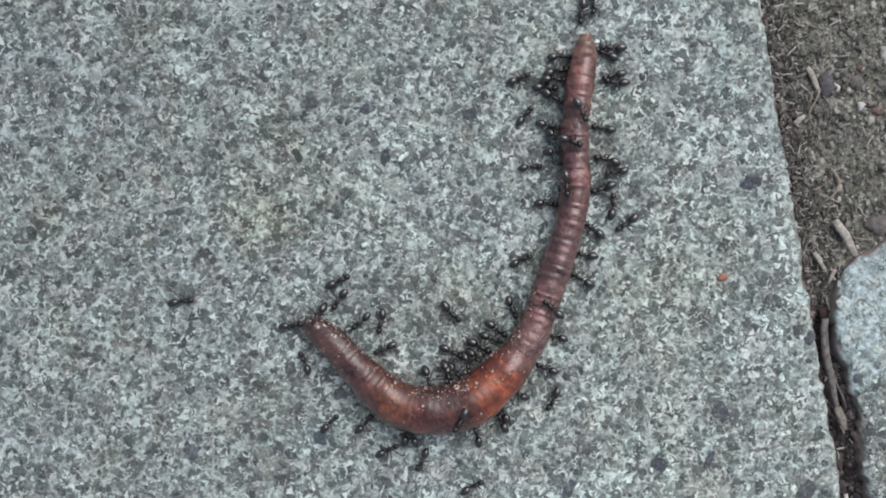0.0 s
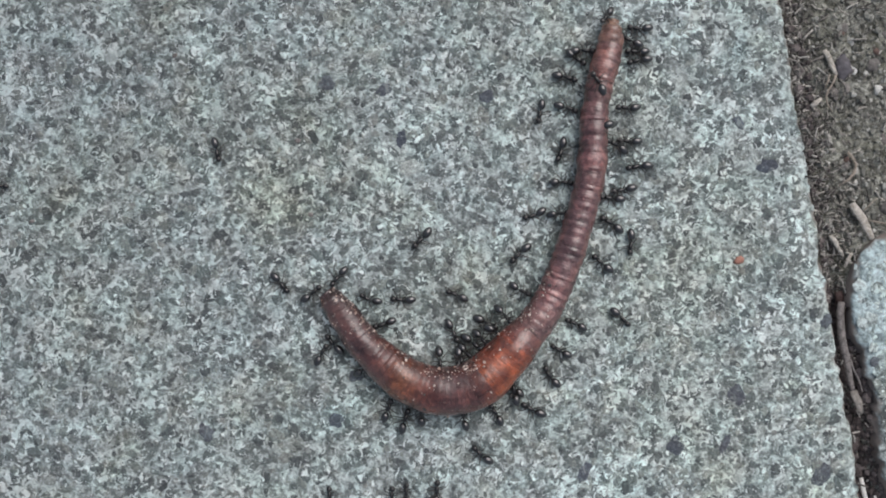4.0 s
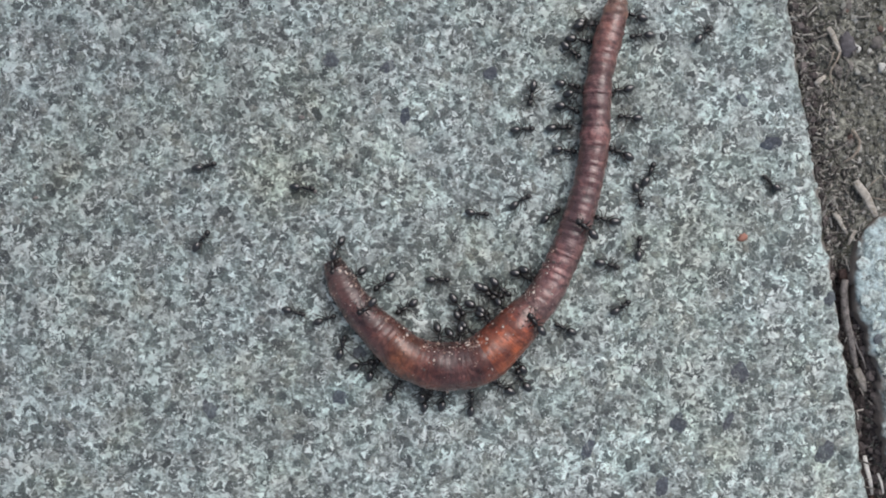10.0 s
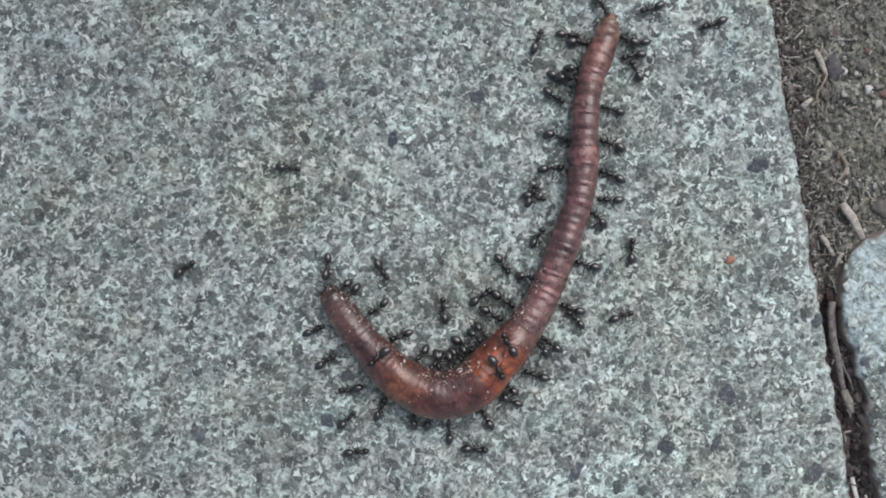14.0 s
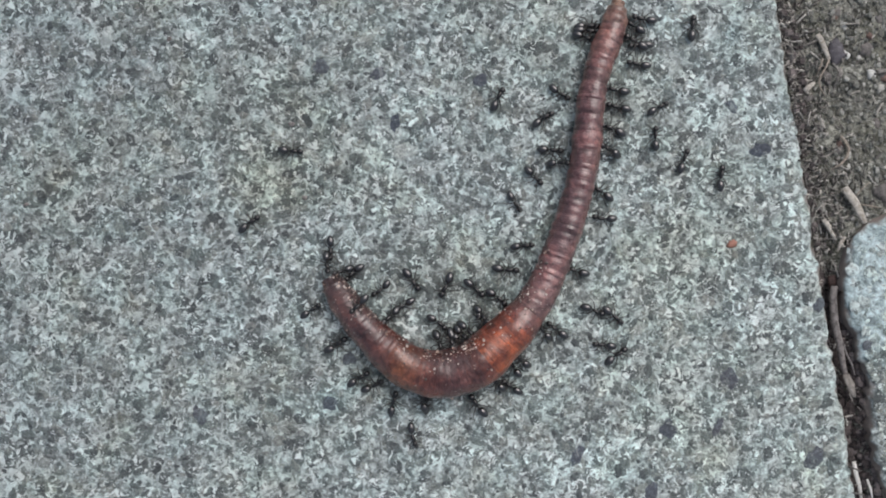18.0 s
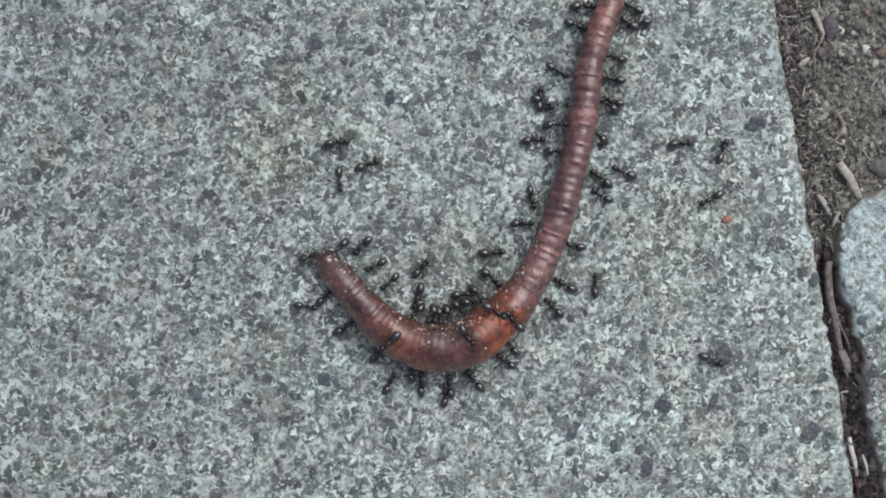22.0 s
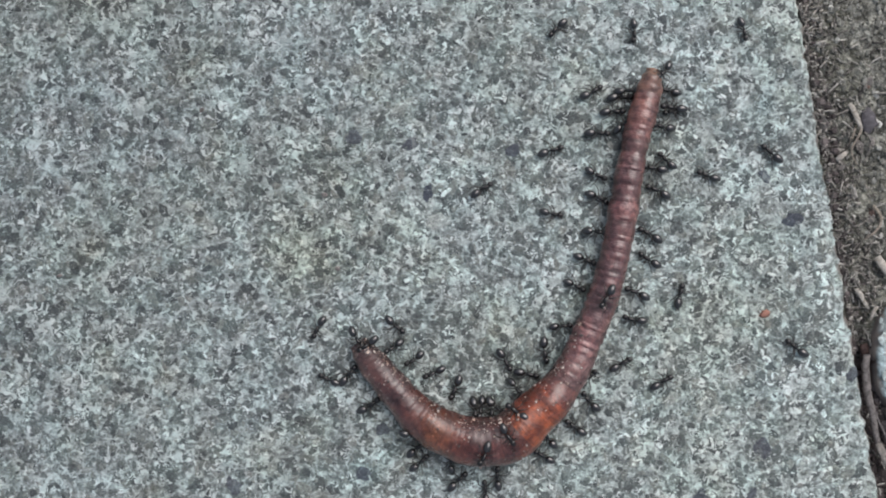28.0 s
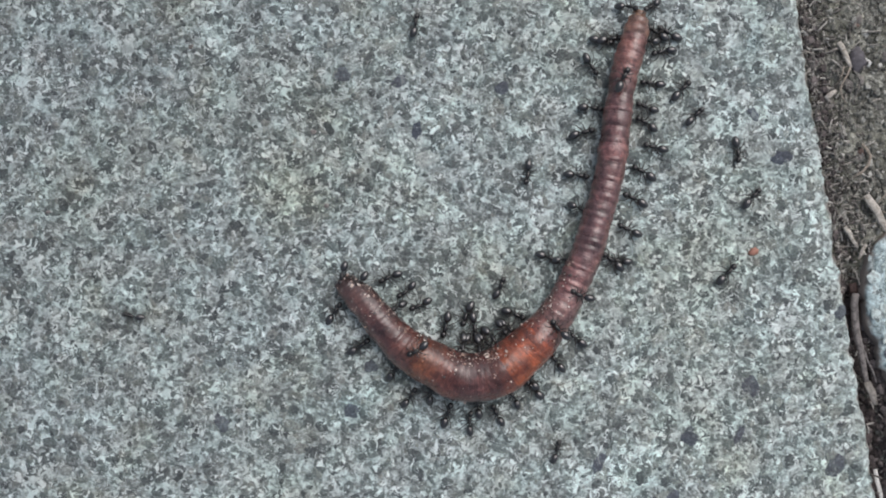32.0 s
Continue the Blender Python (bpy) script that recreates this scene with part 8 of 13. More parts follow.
    tread(ants[27], [(0, 22.2, -4.9, 0.0, 0, 149), (1, 22.8, -5.2, 0.0, 0, 148), (2, 23.2, -5.0, 0.0, 0, 147), (3, 22.7, -5.6, 0.0, 0, 149), (6, 22.5, -4.8, 0.0, 0, 147), (7, 22.3, -4.7, 0.0, 0, 148), (8, 22.0, -4.7, 0.0, 0, 147), (9, 21.3, -4.5, 0.0, 0, 145), (9.33, 21.9, -6.0, 0.0, 0, 92), (9.67, 22.5, -7.4, 0.0, 0, 38), (10, 23.1, -8.9, 0.0, 0, -15), (10.5, 22.1, -11.1, 0.0, 0, -88), (11, 21.2, -13.4, 0.0, 0, -160), (11.07, 21.6, -13.1, 0.0, 0, -214), (11.13, 21.9, -12.8, 0.0, 0, -267), (11.2, 22.3, -12.5, 0.0, 0, -321), (11.8, 25.8, -9.6, 0.0, 0, -321), (12, 27.0, -8.7, 0.0, 0, -340), (13, 28.0, -12.4, 0.0, 0, -275), (14, 27.3, -13.5, 0.0, 0, -340), (17, 27.8, -10.3, 0.0, 0, -290), (17.07, 27.6, -10.6, 0.0, 0, -230), (17.13, 27.5, -11.0, 0.0, 0, -170), (17.2, 27.4, -11.4, 0.0, 0, -110), (17.8, 26.1, -14.8, 0.0, 0, -110), (18, 25.7, -16.0, 0.0, 0, -40), (18.1, 26.5, -14.9, 0.0, 0, 6), (18.2, 27.3, -13.8, 0.0, 0, 53), (18.8, 32.1, -7.5, 0.0, 0, 53), (19, 33.7, -5.4, 0.0, 0, 70), (19.2, 34.5, -2.6, 0.0, 0, 75), (19.8, 36.8, 5.6, 0.0, 0, 75), (20, 37.5, 8.4, 0.0, 0, 30), (20.1, 36.9, 7.4, 0.0, 0, -46), (20.2, 36.3, 6.4, 0.0, 0, -122), (20.8, 32.6, 0.5, 0.0, 0, -122), (21, 31.4, -1.5, 0.0, 0, -80), (21.1, 31.1, -1.0, 0.0, 0, -157), (21.2, 30.7, -0.6, 0.0, 0, -235), (21.8, 28.9, 2.1, 0.0, 0, -235), (22, 28.2, 2.9, 0.0, 0, -204), (23, 25.9, 3.2, 0.0, 0, -190), (24, 26.1, 3.0, 0.0, 0, -207), (25, 25.1, 3.4, 0.0, 0, -208), (26, 26.3, 3.7, 0.0, 0, -203), (29, 26.0, 4.3, 0.0, 0, -205), (29.1, 25.9, 3.8, 0.0, 0, -153), (29.2, 25.7, 3.2, 0.0, 0, -101), (29.8, 25.1, -0.0, 0.0, 0, -101), (29.9, 25.0, -0.6, 0.0, 0, -156), (30, 24.9, -1.1, 0.0, 0, -210), (31, 25.1, -1.4, 0.0, 0, -205), (32, 24.8, -1.2, 0.0, 0, -205)])
    tread(ants[28], [(0, 10.9, -9.4, 0.0, 0, -60), (1, 10.2, -9.5, 0.0, 0, -60), (2, 10.1, -10.3, 0.0, 0, -25), (3, 10.1, -8.5, 0.0, 0, -27), (6, 9.6, -11.6, 0.9, 28, -28), (7, 10.6, -11.7, 0.9, 28, -28), (7.2, 10.7, -12.8, 4.0, 0, -85), (7.8, 11.0, -16.1, 5.4, 0, -85), (8, 11.1, -17.3, 5.4, 0, -28), (9, 9.9, -18.8, 5.6, 0, -28), (10, 6.5, -15.9, 0.9, 28, -41), (11, 6.3, -16.0, 0.9, 28, -41), (12, 6.8, -16.4, 0.9, 28, -45), (13, 7.5, -15.1, 0.9, 28, -34), (14, 5.2, -16.2, 0.9, 28, -42), (17, 5.4, -16.9, 0.9, 28, -43), (18, 4.9, -17.1, 0.9, 28, -48), (19, 8.3, -18.4, 6.1, 0, -48), (20, 8.3, -18.2, 6.1, 0, -48), (20.1, 7.9, -18.6, 6.2, 0, -90), (20.2, 7.5, -19.1, 6.2, 0, -133), (20.8, 5.1, -21.6, 6.7, 0, -133), (20.9, 4.7, -22.0, 6.7, 0, -90), (21, 4.3, -22.5, 6.7, 0, -48), (22, 2.9, -22.5, 6.5, 0, -48), (23, 2.0, -22.8, 6.4, 0, -48), (24, 3.5, -23.1, 6.7, 0, -48), (25, 1.7, -23.3, 6.5, 0, -48), (26, 3.2, -22.7, 6.3, 0, -48), (29, 2.5, -21.9, 6.5, 0, -48), (30, 2.4, -22.5, 6.6, 0, -48), (31, 4.7, -23.1, 6.7, 0, -48), (31.2, 5.1, -24.1, 6.4, 0, -71), (31.8, 6.1, -27.1, 0.9, 28, -71), (31.87, 6.2, -27.4, 0.9, 28, -126), (31.93, 6.4, -27.7, 0.0, 0, -180), (32, 6.5, -28.0, 0.0, 0, -235)])
    tread(ants[29], [(0, 8.6, -12.7, 0.0, 0, -40), (1, 8.0, -12.7, 0.0, 0, -42), (2, 7.4, -13.1, 0.0, 0, -46), (3, 8.3, -13.0, 0.9, 28, -43), (6, 6.0, -14.8, 0.9, 28, -48), (7, 8.8, -11.7, 0.0, 0, -48), (8, 9.4, -11.6, 0.9, 28, -33), (9, 9.1, -10.8, 0.0, 0, -34), (10, 10.9, -10.5, 0.9, 28, -37), (10.2, 12.0, -11.9, 4.5, 0, -55), (10.8, 15.2, -16.4, 0.9, 28, -55), (10.87, 15.5, -16.9, 0.9, 28, -113), (10.93, 15.9, -17.4, 0.0, 0, -171), (11, 16.2, -17.9, 0.0, 0, -229), (12, 17.1, -18.2, 0.0, 0, -223), (13, 16.5, -18.3, 0.0, 0, -224), (14, 16.1, -18.0, 0.0, 0, -220), (17, 17.0, -18.7, 0.0, 0, -223), (18, 16.7, -18.4, 0.0, 0, -220), (18.1, 17.2, -18.6, 0.0, 0, -300), (18.2, 17.7, -18.8, 0.0, 0, -380), (18.8, 20.8, -19.9, 0.0, 0, -380), (18.9, 21.3, -20.1, 0.0, 0, -330), (19, 21.8, -20.3, 0.0, 0, -280), (20, 22.7, -17.8, 0.0, 0, -290), (21, 19.9, -14.6, 0.0, 0, -212), (22, 18.8, -15.1, 0.0, 0, -213), (23, 19.2, -14.4, 0.0, 0, -210), (24, 18.9, -14.5, 0.0, 0, -210), (25, 19.2, -14.4, 0.0, 0, -220), (26, 18.6, -14.1, 0.0, 0, -207), (26.3, 19.0, -13.9, 0.0, 0, -268), (26.6, 19.4, -13.6, 0.0, 0, -328), (28.4, 22.0, -12.0, 0.0, 0, -328), (28.7, 22.4, -11.7, 0.0, 0, -269), (29, 22.9, -11.5, 0.0, 0, -210), (29.2, 21.6, -12.8, 0.0, 0, -132), (29.8, 18.0, -16.9, 0.0, 0, -132), (29.9, 17.4, -17.5, 0.0, 0, -178), (30, 16.8, -18.2, 0.0, 0, -225), (31, 16.6, -18.8, 0.0, 0, -225), (32, 16.3, -18.5, 0.0, 0, -222)])
    tread(ants[30], [(0, 16.9, -9.3, 4.4, 0, 132), (1, 15.1, -11.4, 4.7, 0, 132), (2, 17.8, -12.2, 0.9, 28, 154), (2.1, 18.2, -11.9, 0.0, 0, 94), (2.2, 18.7, -11.6, 0.0, 0, 34), (2.8, 21.3, -9.8, 0.0, 0, 34), (3, 22.2, -9.2, 0.0, 0, 20), (3.6, 24.5, -11.9, 0.0, 0, -49), (5.4, 31.2, -19.7, 0.0, 0, -49), (5.7, 32.4, -21.0, 0.0, 0, 5), (6, 33.5, -22.3, 0.0, 0, 60), (6.2, 31.9, -19.4, 0.0, 0, 119), (6.8, 27.1, -10.7, 0.0, 0, 119), (7, 25.5, -7.8, 0.0, 0, 75), (8, 25.2, -8.3, 0.0, 0, 60), (8.2, 25.7, -7.3, 0.0, 0, 61), (8.8, 27.4, -4.2, 0.0, 0, 61), (9, 28.0, -3.1, 0.0, 0, 55), (10, 28.0, -6.3, 0.0, 0, 80), (10.1, 27.4, -6.5, 0.0, 0, 139), (10.2, 26.8, -6.7, 0.0, 0, 198), (10.8, 23.2, -7.9, 0.0, 0, 198), (11, 22.1, -8.3, 0.0, 0, 160), (12, 22.9, -7.8, 0.0, 0, 159), (13, 21.9, -7.0, 0.0, 0, 158), (14, 21.9, -5.4, 0.0, 0, 158), (17, 24.4, -5.8, 0.0, 0, 180), (17.2, 23.5, -6.4, 0.0, 0, 214), (17.8, 20.7, -8.3, 0.0, 0, 214), (18, 19.8, -9.0, 0.0, 0, 156), (19, 19.3, -9.1, 0.9, 28, 158), (20, 19.5, -9.2, 0.0, 0, 156), (20.2, 19.6, -8.1, 0.9, 28, 90), (20.8, 19.6, -4.6, 3.5, 0, 90), (21, 19.6, -3.5, 3.9, 0, 156), (21.1, 19.6, -4.0, 3.7, 0, 216), (21.2, 19.7, -4.5, 3.4, 0, 276), (21.8, 20.0, -7.7, 0.9, 28, 276), (21.9, 20.1, -8.2, 0.9, 28, 218), (22, 20.1, -8.8, 0.0, 0, 161), (22.2, 19.1, -7.7, 0.9, 28, 132), (22.8, 16.1, -4.3, 4.1, 0, 132), (22.9, 15.6, -3.8, 3.3, 0, 57), (23, 15.1, -3.2, 0.9, 28, -19), (24, 18.4, -1.9, 4.5, 0, -19), (25, 19.6, -3.0, 4.4, 0, -19), (26, 20.4, 1.9, 4.5, 0, -19), (26.3, 20.1, 1.4, 4.5, 0, -69), (26.6, 19.8, 0.9, 4.5, 0, -120), (28.4, 18.0, -2.2, 4.6, 0, -120), (28.7, 17.8, -2.7, 4.6, 0, -69), (29, 17.5, -3.2, 4.6, 0, -19), (29.1, 16.9, -3.5, 4.5, 0, -86), (29.2, 16.3, -3.7, 4.3, 0, -152), (29.8, 13.0, -5.5, 0.0, 0, -152), (29.9, 12.4, -5.8, 0.0, 0, -88), (30, 11.8, -6.1, 0.0, 0, -24), (31, 10.7, -6.0, 0.0, 0, -25), (32, 11.8, -5.5, 0.0, 0, -26)])
    tread(ants[31], [(0, 18.1, -13.9, 0.0, 0, 170), (1, 20.1, -13.6, 0.0, 0, 168), (2, 19.1, -14.5, 0.0, 0, 169), (3, 18.6, -14.8, 0.0, 0, 164), (6, 19.1, -14.7, 0.0, 0, 165), (7, 21.4, -14.1, 0.0, 0, 135), (7.5, 23.5, -14.8, 0.0, 0, 82), (8, 25.6, -15.5, 0.0, 0, 30), (9, 25.3, -15.7, 0.0, 0, 40), (10, 25.3, -15.8, 0.0, 0, 40), (11, 24.8, -15.9, 0.0, 0, 25), (12, 24.3, -16.3, 0.0, 0, 75), (13, 22.4, -16.5, 0.0, 0, 80), (14, 20.1, -14.0, 0.0, 0, 140), (15, 21.6, -14.5, 0.0, 0, 85), (16, 23.1, -15.1, 0.0, 0, 30), (17, 24.6, -15.7, 0.0, 0, -25), (17.5, 24.5, -18.2, 0.0, 0, -102), (18, 24.3, -20.7, 0.0, 0, -180), (18.2, 23.9, -21.8, 0.0, 0, -110), (18.8, 22.7, -25.2, 0.0, 0, -110), (18.9, 22.5, -25.8, 0.0, 0, -47), (19, 22.3, -26.3, 0.0, 0, 15), (19.2, 25.4, -28.5, 0.0, 0, -35), (19.8, 34.7, -35.0, 0.0, 0, -35), (19.9, 36.3, -36.0, 0.0, 0, -77), (20, 37.9, -37.1, 0.0, 0, -120), (20.2, 37.9, -40.4, 0.0, 0, -90), (20.8, 37.9, -50.0, 0.0, 0, -90), (21, 37.9, -53.3, 0.0, 0, -90), (22, 37.9, -55.4, 0.0, 0, -90), (22.2, 37.9, -56.4, 0.0, 0, -90), (22.8, 37.9, -59.4, 0.0, 0, -90), (23, 37.9, -60.4, 0.0, 0, -90), (24, 37.9, -62.3, 0.0, 0, -90), (25, 37.9, -62.3, 0.0, 0, -90), (26, 37.9, -61.2, 0.0, 0, -90), (26.2, 37.9, -60.7, 0.0, 0, -150), (26.4, 37.9, -60.1, 0.0, 0, -210), (26.6, 37.9, -59.6, 0.0, 0, -270), (28.4, 37.9, -54.9, 0.0, 0, -270), (28.6, 37.9, -54.3, 0.0, 0, -330), (28.8, 37.9, -53.8, 0.0, 0, -390), (29, 37.9, -53.3, 0.0, 0, -450), (30, 37.9, -53.3, 0.0, 0, -450), (31, 37.9, -53.3, 0.0, 0, -450), (32, 37.9, -53.3, 0.0, 0, -450)])
    tread(ants[32], [(0, 16.6, -19.1, 0.0, 0, 154), (1, 16.4, -19.0, 0.0, 0, 154), (2, 16.4, -19.3, 0.0, 0, 154), (3, 16.4, -19.1, 0.0, 0, 151), (6, 16.4, -19.2, 0.0, 0, 153), (7, 16.5, -19.1, 0.0, 0, 151), (8, 17.1, -19.1, 0.0, 0, 150), (9, 16.8, -19.3, 0.0, 0, 150), (10, 16.4, -19.2, 0.0, 0, 149), (10.07, 16.7, -19.5, 0.0, 0, 204), (10.13, 17.1, -19.9, 0.0, 0, 259), (10.2, 17.5, -20.3, 0.0, 0, 315), (10.8, 21.0, -23.8, 0.0, 0, 315), (10.9, 21.5, -24.4, 0.0, 0, 260), (11, 22.1, -24.9, 0.0, 0, 205), (11.2, 20.2, -25.6, 0.0, 0, 201), (11.8, 14.5, -27.8, 0.0, 0, 201), (12, 12.6, -28.5, 0.0, 0, 235), (12.5, 11.0, -27.5, 0.0, 0, 187), (13, 9.3, -26.4, 0.0, 0, 140), (14, 9.8, -27.0, 0.0, 0, 147), (17, 9.8, -27.0, 0.0, 0, 144), (18, 9.5, -27.5, 0.0, 0, 141), (19, 9.7, -27.5, 0.0, 0, 140), (20, 9.7, -27.3, 0.0, 0, 139), (21, 9.9, -27.2, 0.0, 0, 140), (22, 9.4, -27.3, 0.0, 0, 139), (23, 9.7, -27.4, 0.0, 0, 141), (24, 9.9, -27.5, 0.0, 0, 142), (25, 9.7, -27.5, 0.0, 0, 144), (26, 9.9, -27.2, 0.0, 0, 146), (29, 9.4, -27.3, 0.0, 0, 138), (30, 9.6, -27.2, 0.0, 0, 139), (30.2, 8.4, -28.0, 0.0, 0, 212), (30.8, 4.7, -30.2, 0.0, 0, 212), (30.9, 4.1, -30.6, 0.0, 0, 160), (31, 3.5, -31.0, 0.0, 0, 109), (32, 3.8, -30.8, 0.0, 0, 113)])
    tread(ants[33], [(0, 17.7, -24.0, 0.0, 0, 240), (0.5, 15.5, -24.1, 0.0, 0, 183), (1, 13.4, -24.2, 0.0, 0, 127), (2, 14.7, -22.6, 0.0, 0, 130), (3, 15.5, -22.5, 0.0, 0, 132), (6, 13.3, -24.2, 0.0, 0, 127), (6.5, 14.0, -25.7, 0.0, 0, 74), (7, 14.7, -27.2, 0.0, 0, 20), (7.07, 14.4, -27.2, 0.0, 0, 75), (7.13, 14.0, -27.3, 0.0, 0, 130), (7.2, 13.7, -27.3, 0.0, 0, 185), (7.8, 10.5, -27.6, 0.0, 0, 185), (8, 9.5, -27.7, 0.0, 0, 118), (9, 9.2, -27.9, 0.0, 0, 118), (10, 9.6, -27.5, 0.0, 0, 119), (11, 9.5, -26.8, 0.0, 0, 119), (12, 9.5, -27.2, 0.0, 0, 118), (12.2, 9.3, -25.4, 0.0, 0, 94), (12.8, 9.0, -20.1, 5.9, 0, 94), (13, 8.8, -18.3, 5.9, 0, 118), (14, 8.8, -17.4, 5.8, 0, 118), (17, 9.3, -18.1, 6.0, 0, 118), (17.2, 8.9, -17.1, 5.7, 0, 113), (17.8, 7.6, -14.1, 0.9, 28, 113), (17.9, 7.4, -13.6, 0.0, 0, 35), (18, 7.2, -13.1, 0.0, 0, -42), (19, 6.0, -12.7, 0.0, 0, -46), (20, 6.0, -12.9, 0.0, 0, -43), (21, 6.4, -13.1, 0.0, 0, -43), (22, 7.1, -13.8, 0.0, 0, -45), (23, 7.5, -13.7, 0.0, 0, -42), (24, 7.2, -14.0, 0.0, 0, -48), (24.2, 8.2, -15.1, 0.9, 28, -48), (24.8, 11.1, -18.4, 5.8, 0, -48), (25, 12.1, -19.5, 5.1, 0, -48), (25.2, 13.1, -19.4, 4.4, 0, 6), (25.8, 16.2, -19.0, 0.0, 0, 6), (25.9, 16.7, -19.0, 0.0, 0, 72), (26, 17.2, -18.9, 0.0, 0, 137), (29, 16.1, -18.7, 0.0, 0, 137), (30, 14.6, -18.2, 0.9, 28, 131), (31, 12.2, -15.5, 5.4, 0, 131), (32, 12.9, -16.7, 5.1, 0, 131)])
    tread(ants[34], [(0, 11.8, -22.9, 0.9, 28, 141), (0.1, 11.6, -23.3, 0.9, 28, 192), (0.2, 11.3, -23.8, 0.9, 28, 242), (0.8, 9.8, -26.6, 0.0, 0, 242), (0.9, 9.6, -27.1, 0.0, 0, 186), (1, 9.3, -27.6, 0.0, 0, 129), (2, 9.7, -25.3, 0.0, 0, 133), (2.2, 8.9, -23.3, 4.7, 0, 113), (2.8, 6.4, -17.5, 5.2, 0, 113), (2.9, 6.0, -16.5, 0.9, 28, 38), (3, 5.6, -15.5, 0.9, 28, -36), (6, 6.1, -16.8, 4.4, 0, -37), (7, 6.1, -14.2, 0.0, 0, -40), (8, 8.5, -14.7, 4.1, 0, -36), (9, 7.8, -14.5, 0.9, 28, -39), (10, 9.6, -10.7, 0.0, 0, -29), (11, 9.9, -11.9, 0.9, 28, -26), (11.2, 11.8, -12.1, 4.4, 0, -5), (11.8, 17.4, -12.6, 0.9, 28, -5), (11.87, 18.1, -12.6, 0.0, 0, 49), (11.93, 18.7, -12.7, 0.0, 0, 103), (12, 19.3, -12.7, 0.0, 0, 156), (13, 19.5, -12.4, 0.0, 0, 154), (14, 19.5, -12.4, 0.0, 0, 153), (17, 19.7, -13.4, 0.0, 0, 157), (17.33, 20.6, -14.0, 0.0, 0, 215), (17.67, 21.6, -14.5, 0.0, 0, 272), (18, 22.5, -15.1, 0.0, 0, 330), (19, 24.5, -13.7, 0.0, 0, 360), (20, 27.2, -17.6, 0.0, 0, 370), (20.1, 26.5, -16.7, 0.0, 0, 430), (20.2, 25.8, -15.8, 0.0, 0, 490), (20.8, 21.3, -10.5, 0.0, 0, 490), (21, 19.9, -8.7, 0.0, 0, 520), (21.1, 20.2, -9.4, 0.0, 0, 590), (21.2, 20.6, -10.0, 0.0, 0, 660), (21.8, 22.8, -13.8, 0.0, 0, 660), (21.9, 23.1, -14.4, 0.0, 0, 730), (22, 23.5, -15.1, 0.0, 0, 800), (22.33, 23.5, -14.8, 0.0, 0, 853), (22.67, 23.5, -14.6, 0.0, 0, 907), (23, 23.5, -14.4, 0.0, 0, 960), (23.2, 24.2, -16.2, 0.0, 0, 1010), (23.8, 26.1, -21.7, 0.0, 0, 1010), (24, 26.8, -23.5, 0.0, 0, 980), (24.2, 24.4, -23.8, 0.0, 0, 907), (24.8, 17.1, -24.7, 0.0, 0, 907), (25, 14.7, -25.0, 0.0, 0, 875), (26, 14.5, -22.7, 0.0, 0, 850), (29, 13.9, -22.8, 0.0, 0, 856), (30, 13.7, -22.7, 0.0, 0, 855), (30.1, 13.3, -23.1, 0.0, 0, 901), (30.2, 12.9, -23.6, 0.0, 0, 947), (30.8, 10.6, -26.1, 0.0, 0, 947), (30.9, 10.2, -26.5, 0.0, 0, 897), (31, 9.8, -26.9, 0.0, 0, 847), (32, 9.6, -26.7, 0.0, 0, 845)])
    tread(ants[35], [(0, 9.3, -27.4, 0.0, 0, 115), (1, 5.6, -30.0, 0.0, 0, 105), (2, 9.7, -27.5, 0.0, 0, 116), (3, 9.2, -27.9, 0.0, 0, 116), (3.6, 8.9, -26.4, 0.0, 0, 101), (5.4, 8.1, -22.1, 5.7, 0, 101), (6, 7.8, -20.7, 6.1, 0, 116), (7, 11.1, -21.4, 0.9, 28, 129), (8, 14.4, -18.8, 0.0, 0, 126), (9, 14.6, -18.7, 0.0, 0, 128), (10, 11.2, -18.0, 5.2, 0, 128), (11, 14.4, -17.9, 0.9, 28, 130), (12, 14.8, -18.2, 0.0, 0, 134), (13, 14.3, -18.3, 0.9, 28, 132), (14, 14.3, -18.3, 0.9, 28, 132), (17, 14.7, -22.5, 0.0, 0, 90), (18, 14.4, -18.4, 0.9, 28, 130), (19, 16.0, -18.5, 0.0, 0, 134), (20, 16.0, -18.7, 0.0, 0, 136), (21, 16.8, -18.8, 0.0, 0, 133), (22, 17.0, -18.7, 0.0, 0, 135), (23, 16.5, -18.9, 0.0, 0, 135), (24, 16.6, -18.8, 0.0, 0, 131), (25, 17.0, -18.7, 0.0, 0, 132), (25.1, 17.8, -18.6, 0.0, 0, 72), (25.2, 18.5, -18.4, 0.0, 0, 11), (25.8, 23.3, -17.4, 0.0, 0, 11), (26, 24.9, -17.1, 0.0, 0, 15), (26.6, 25.9, -16.6, 0.0, 0, 26), (28.4, 29.0, -15.1, 0.0, 0, 26), (28.7, 29.6, -14.9, 0.0, 0, -37), (29, 30.1, -14.6, 0.0, 0, -100), (29.2, 27.9, -16.4, 0.0, 0, -142), (29.8, 21.3, -21.6, 0.0, 0, -142), (30, 19.1, -23.3, 0.0, 0, -200), (30.2, 18.0, -23.2, 0.0, 0, -186), (30.8, 14.9, -22.9, 0.0, 0, -186), (31, 13.9, -22.8, 0.0, 0, -210), (32, 13.2, -22.2, 0.0, 0, -233)])
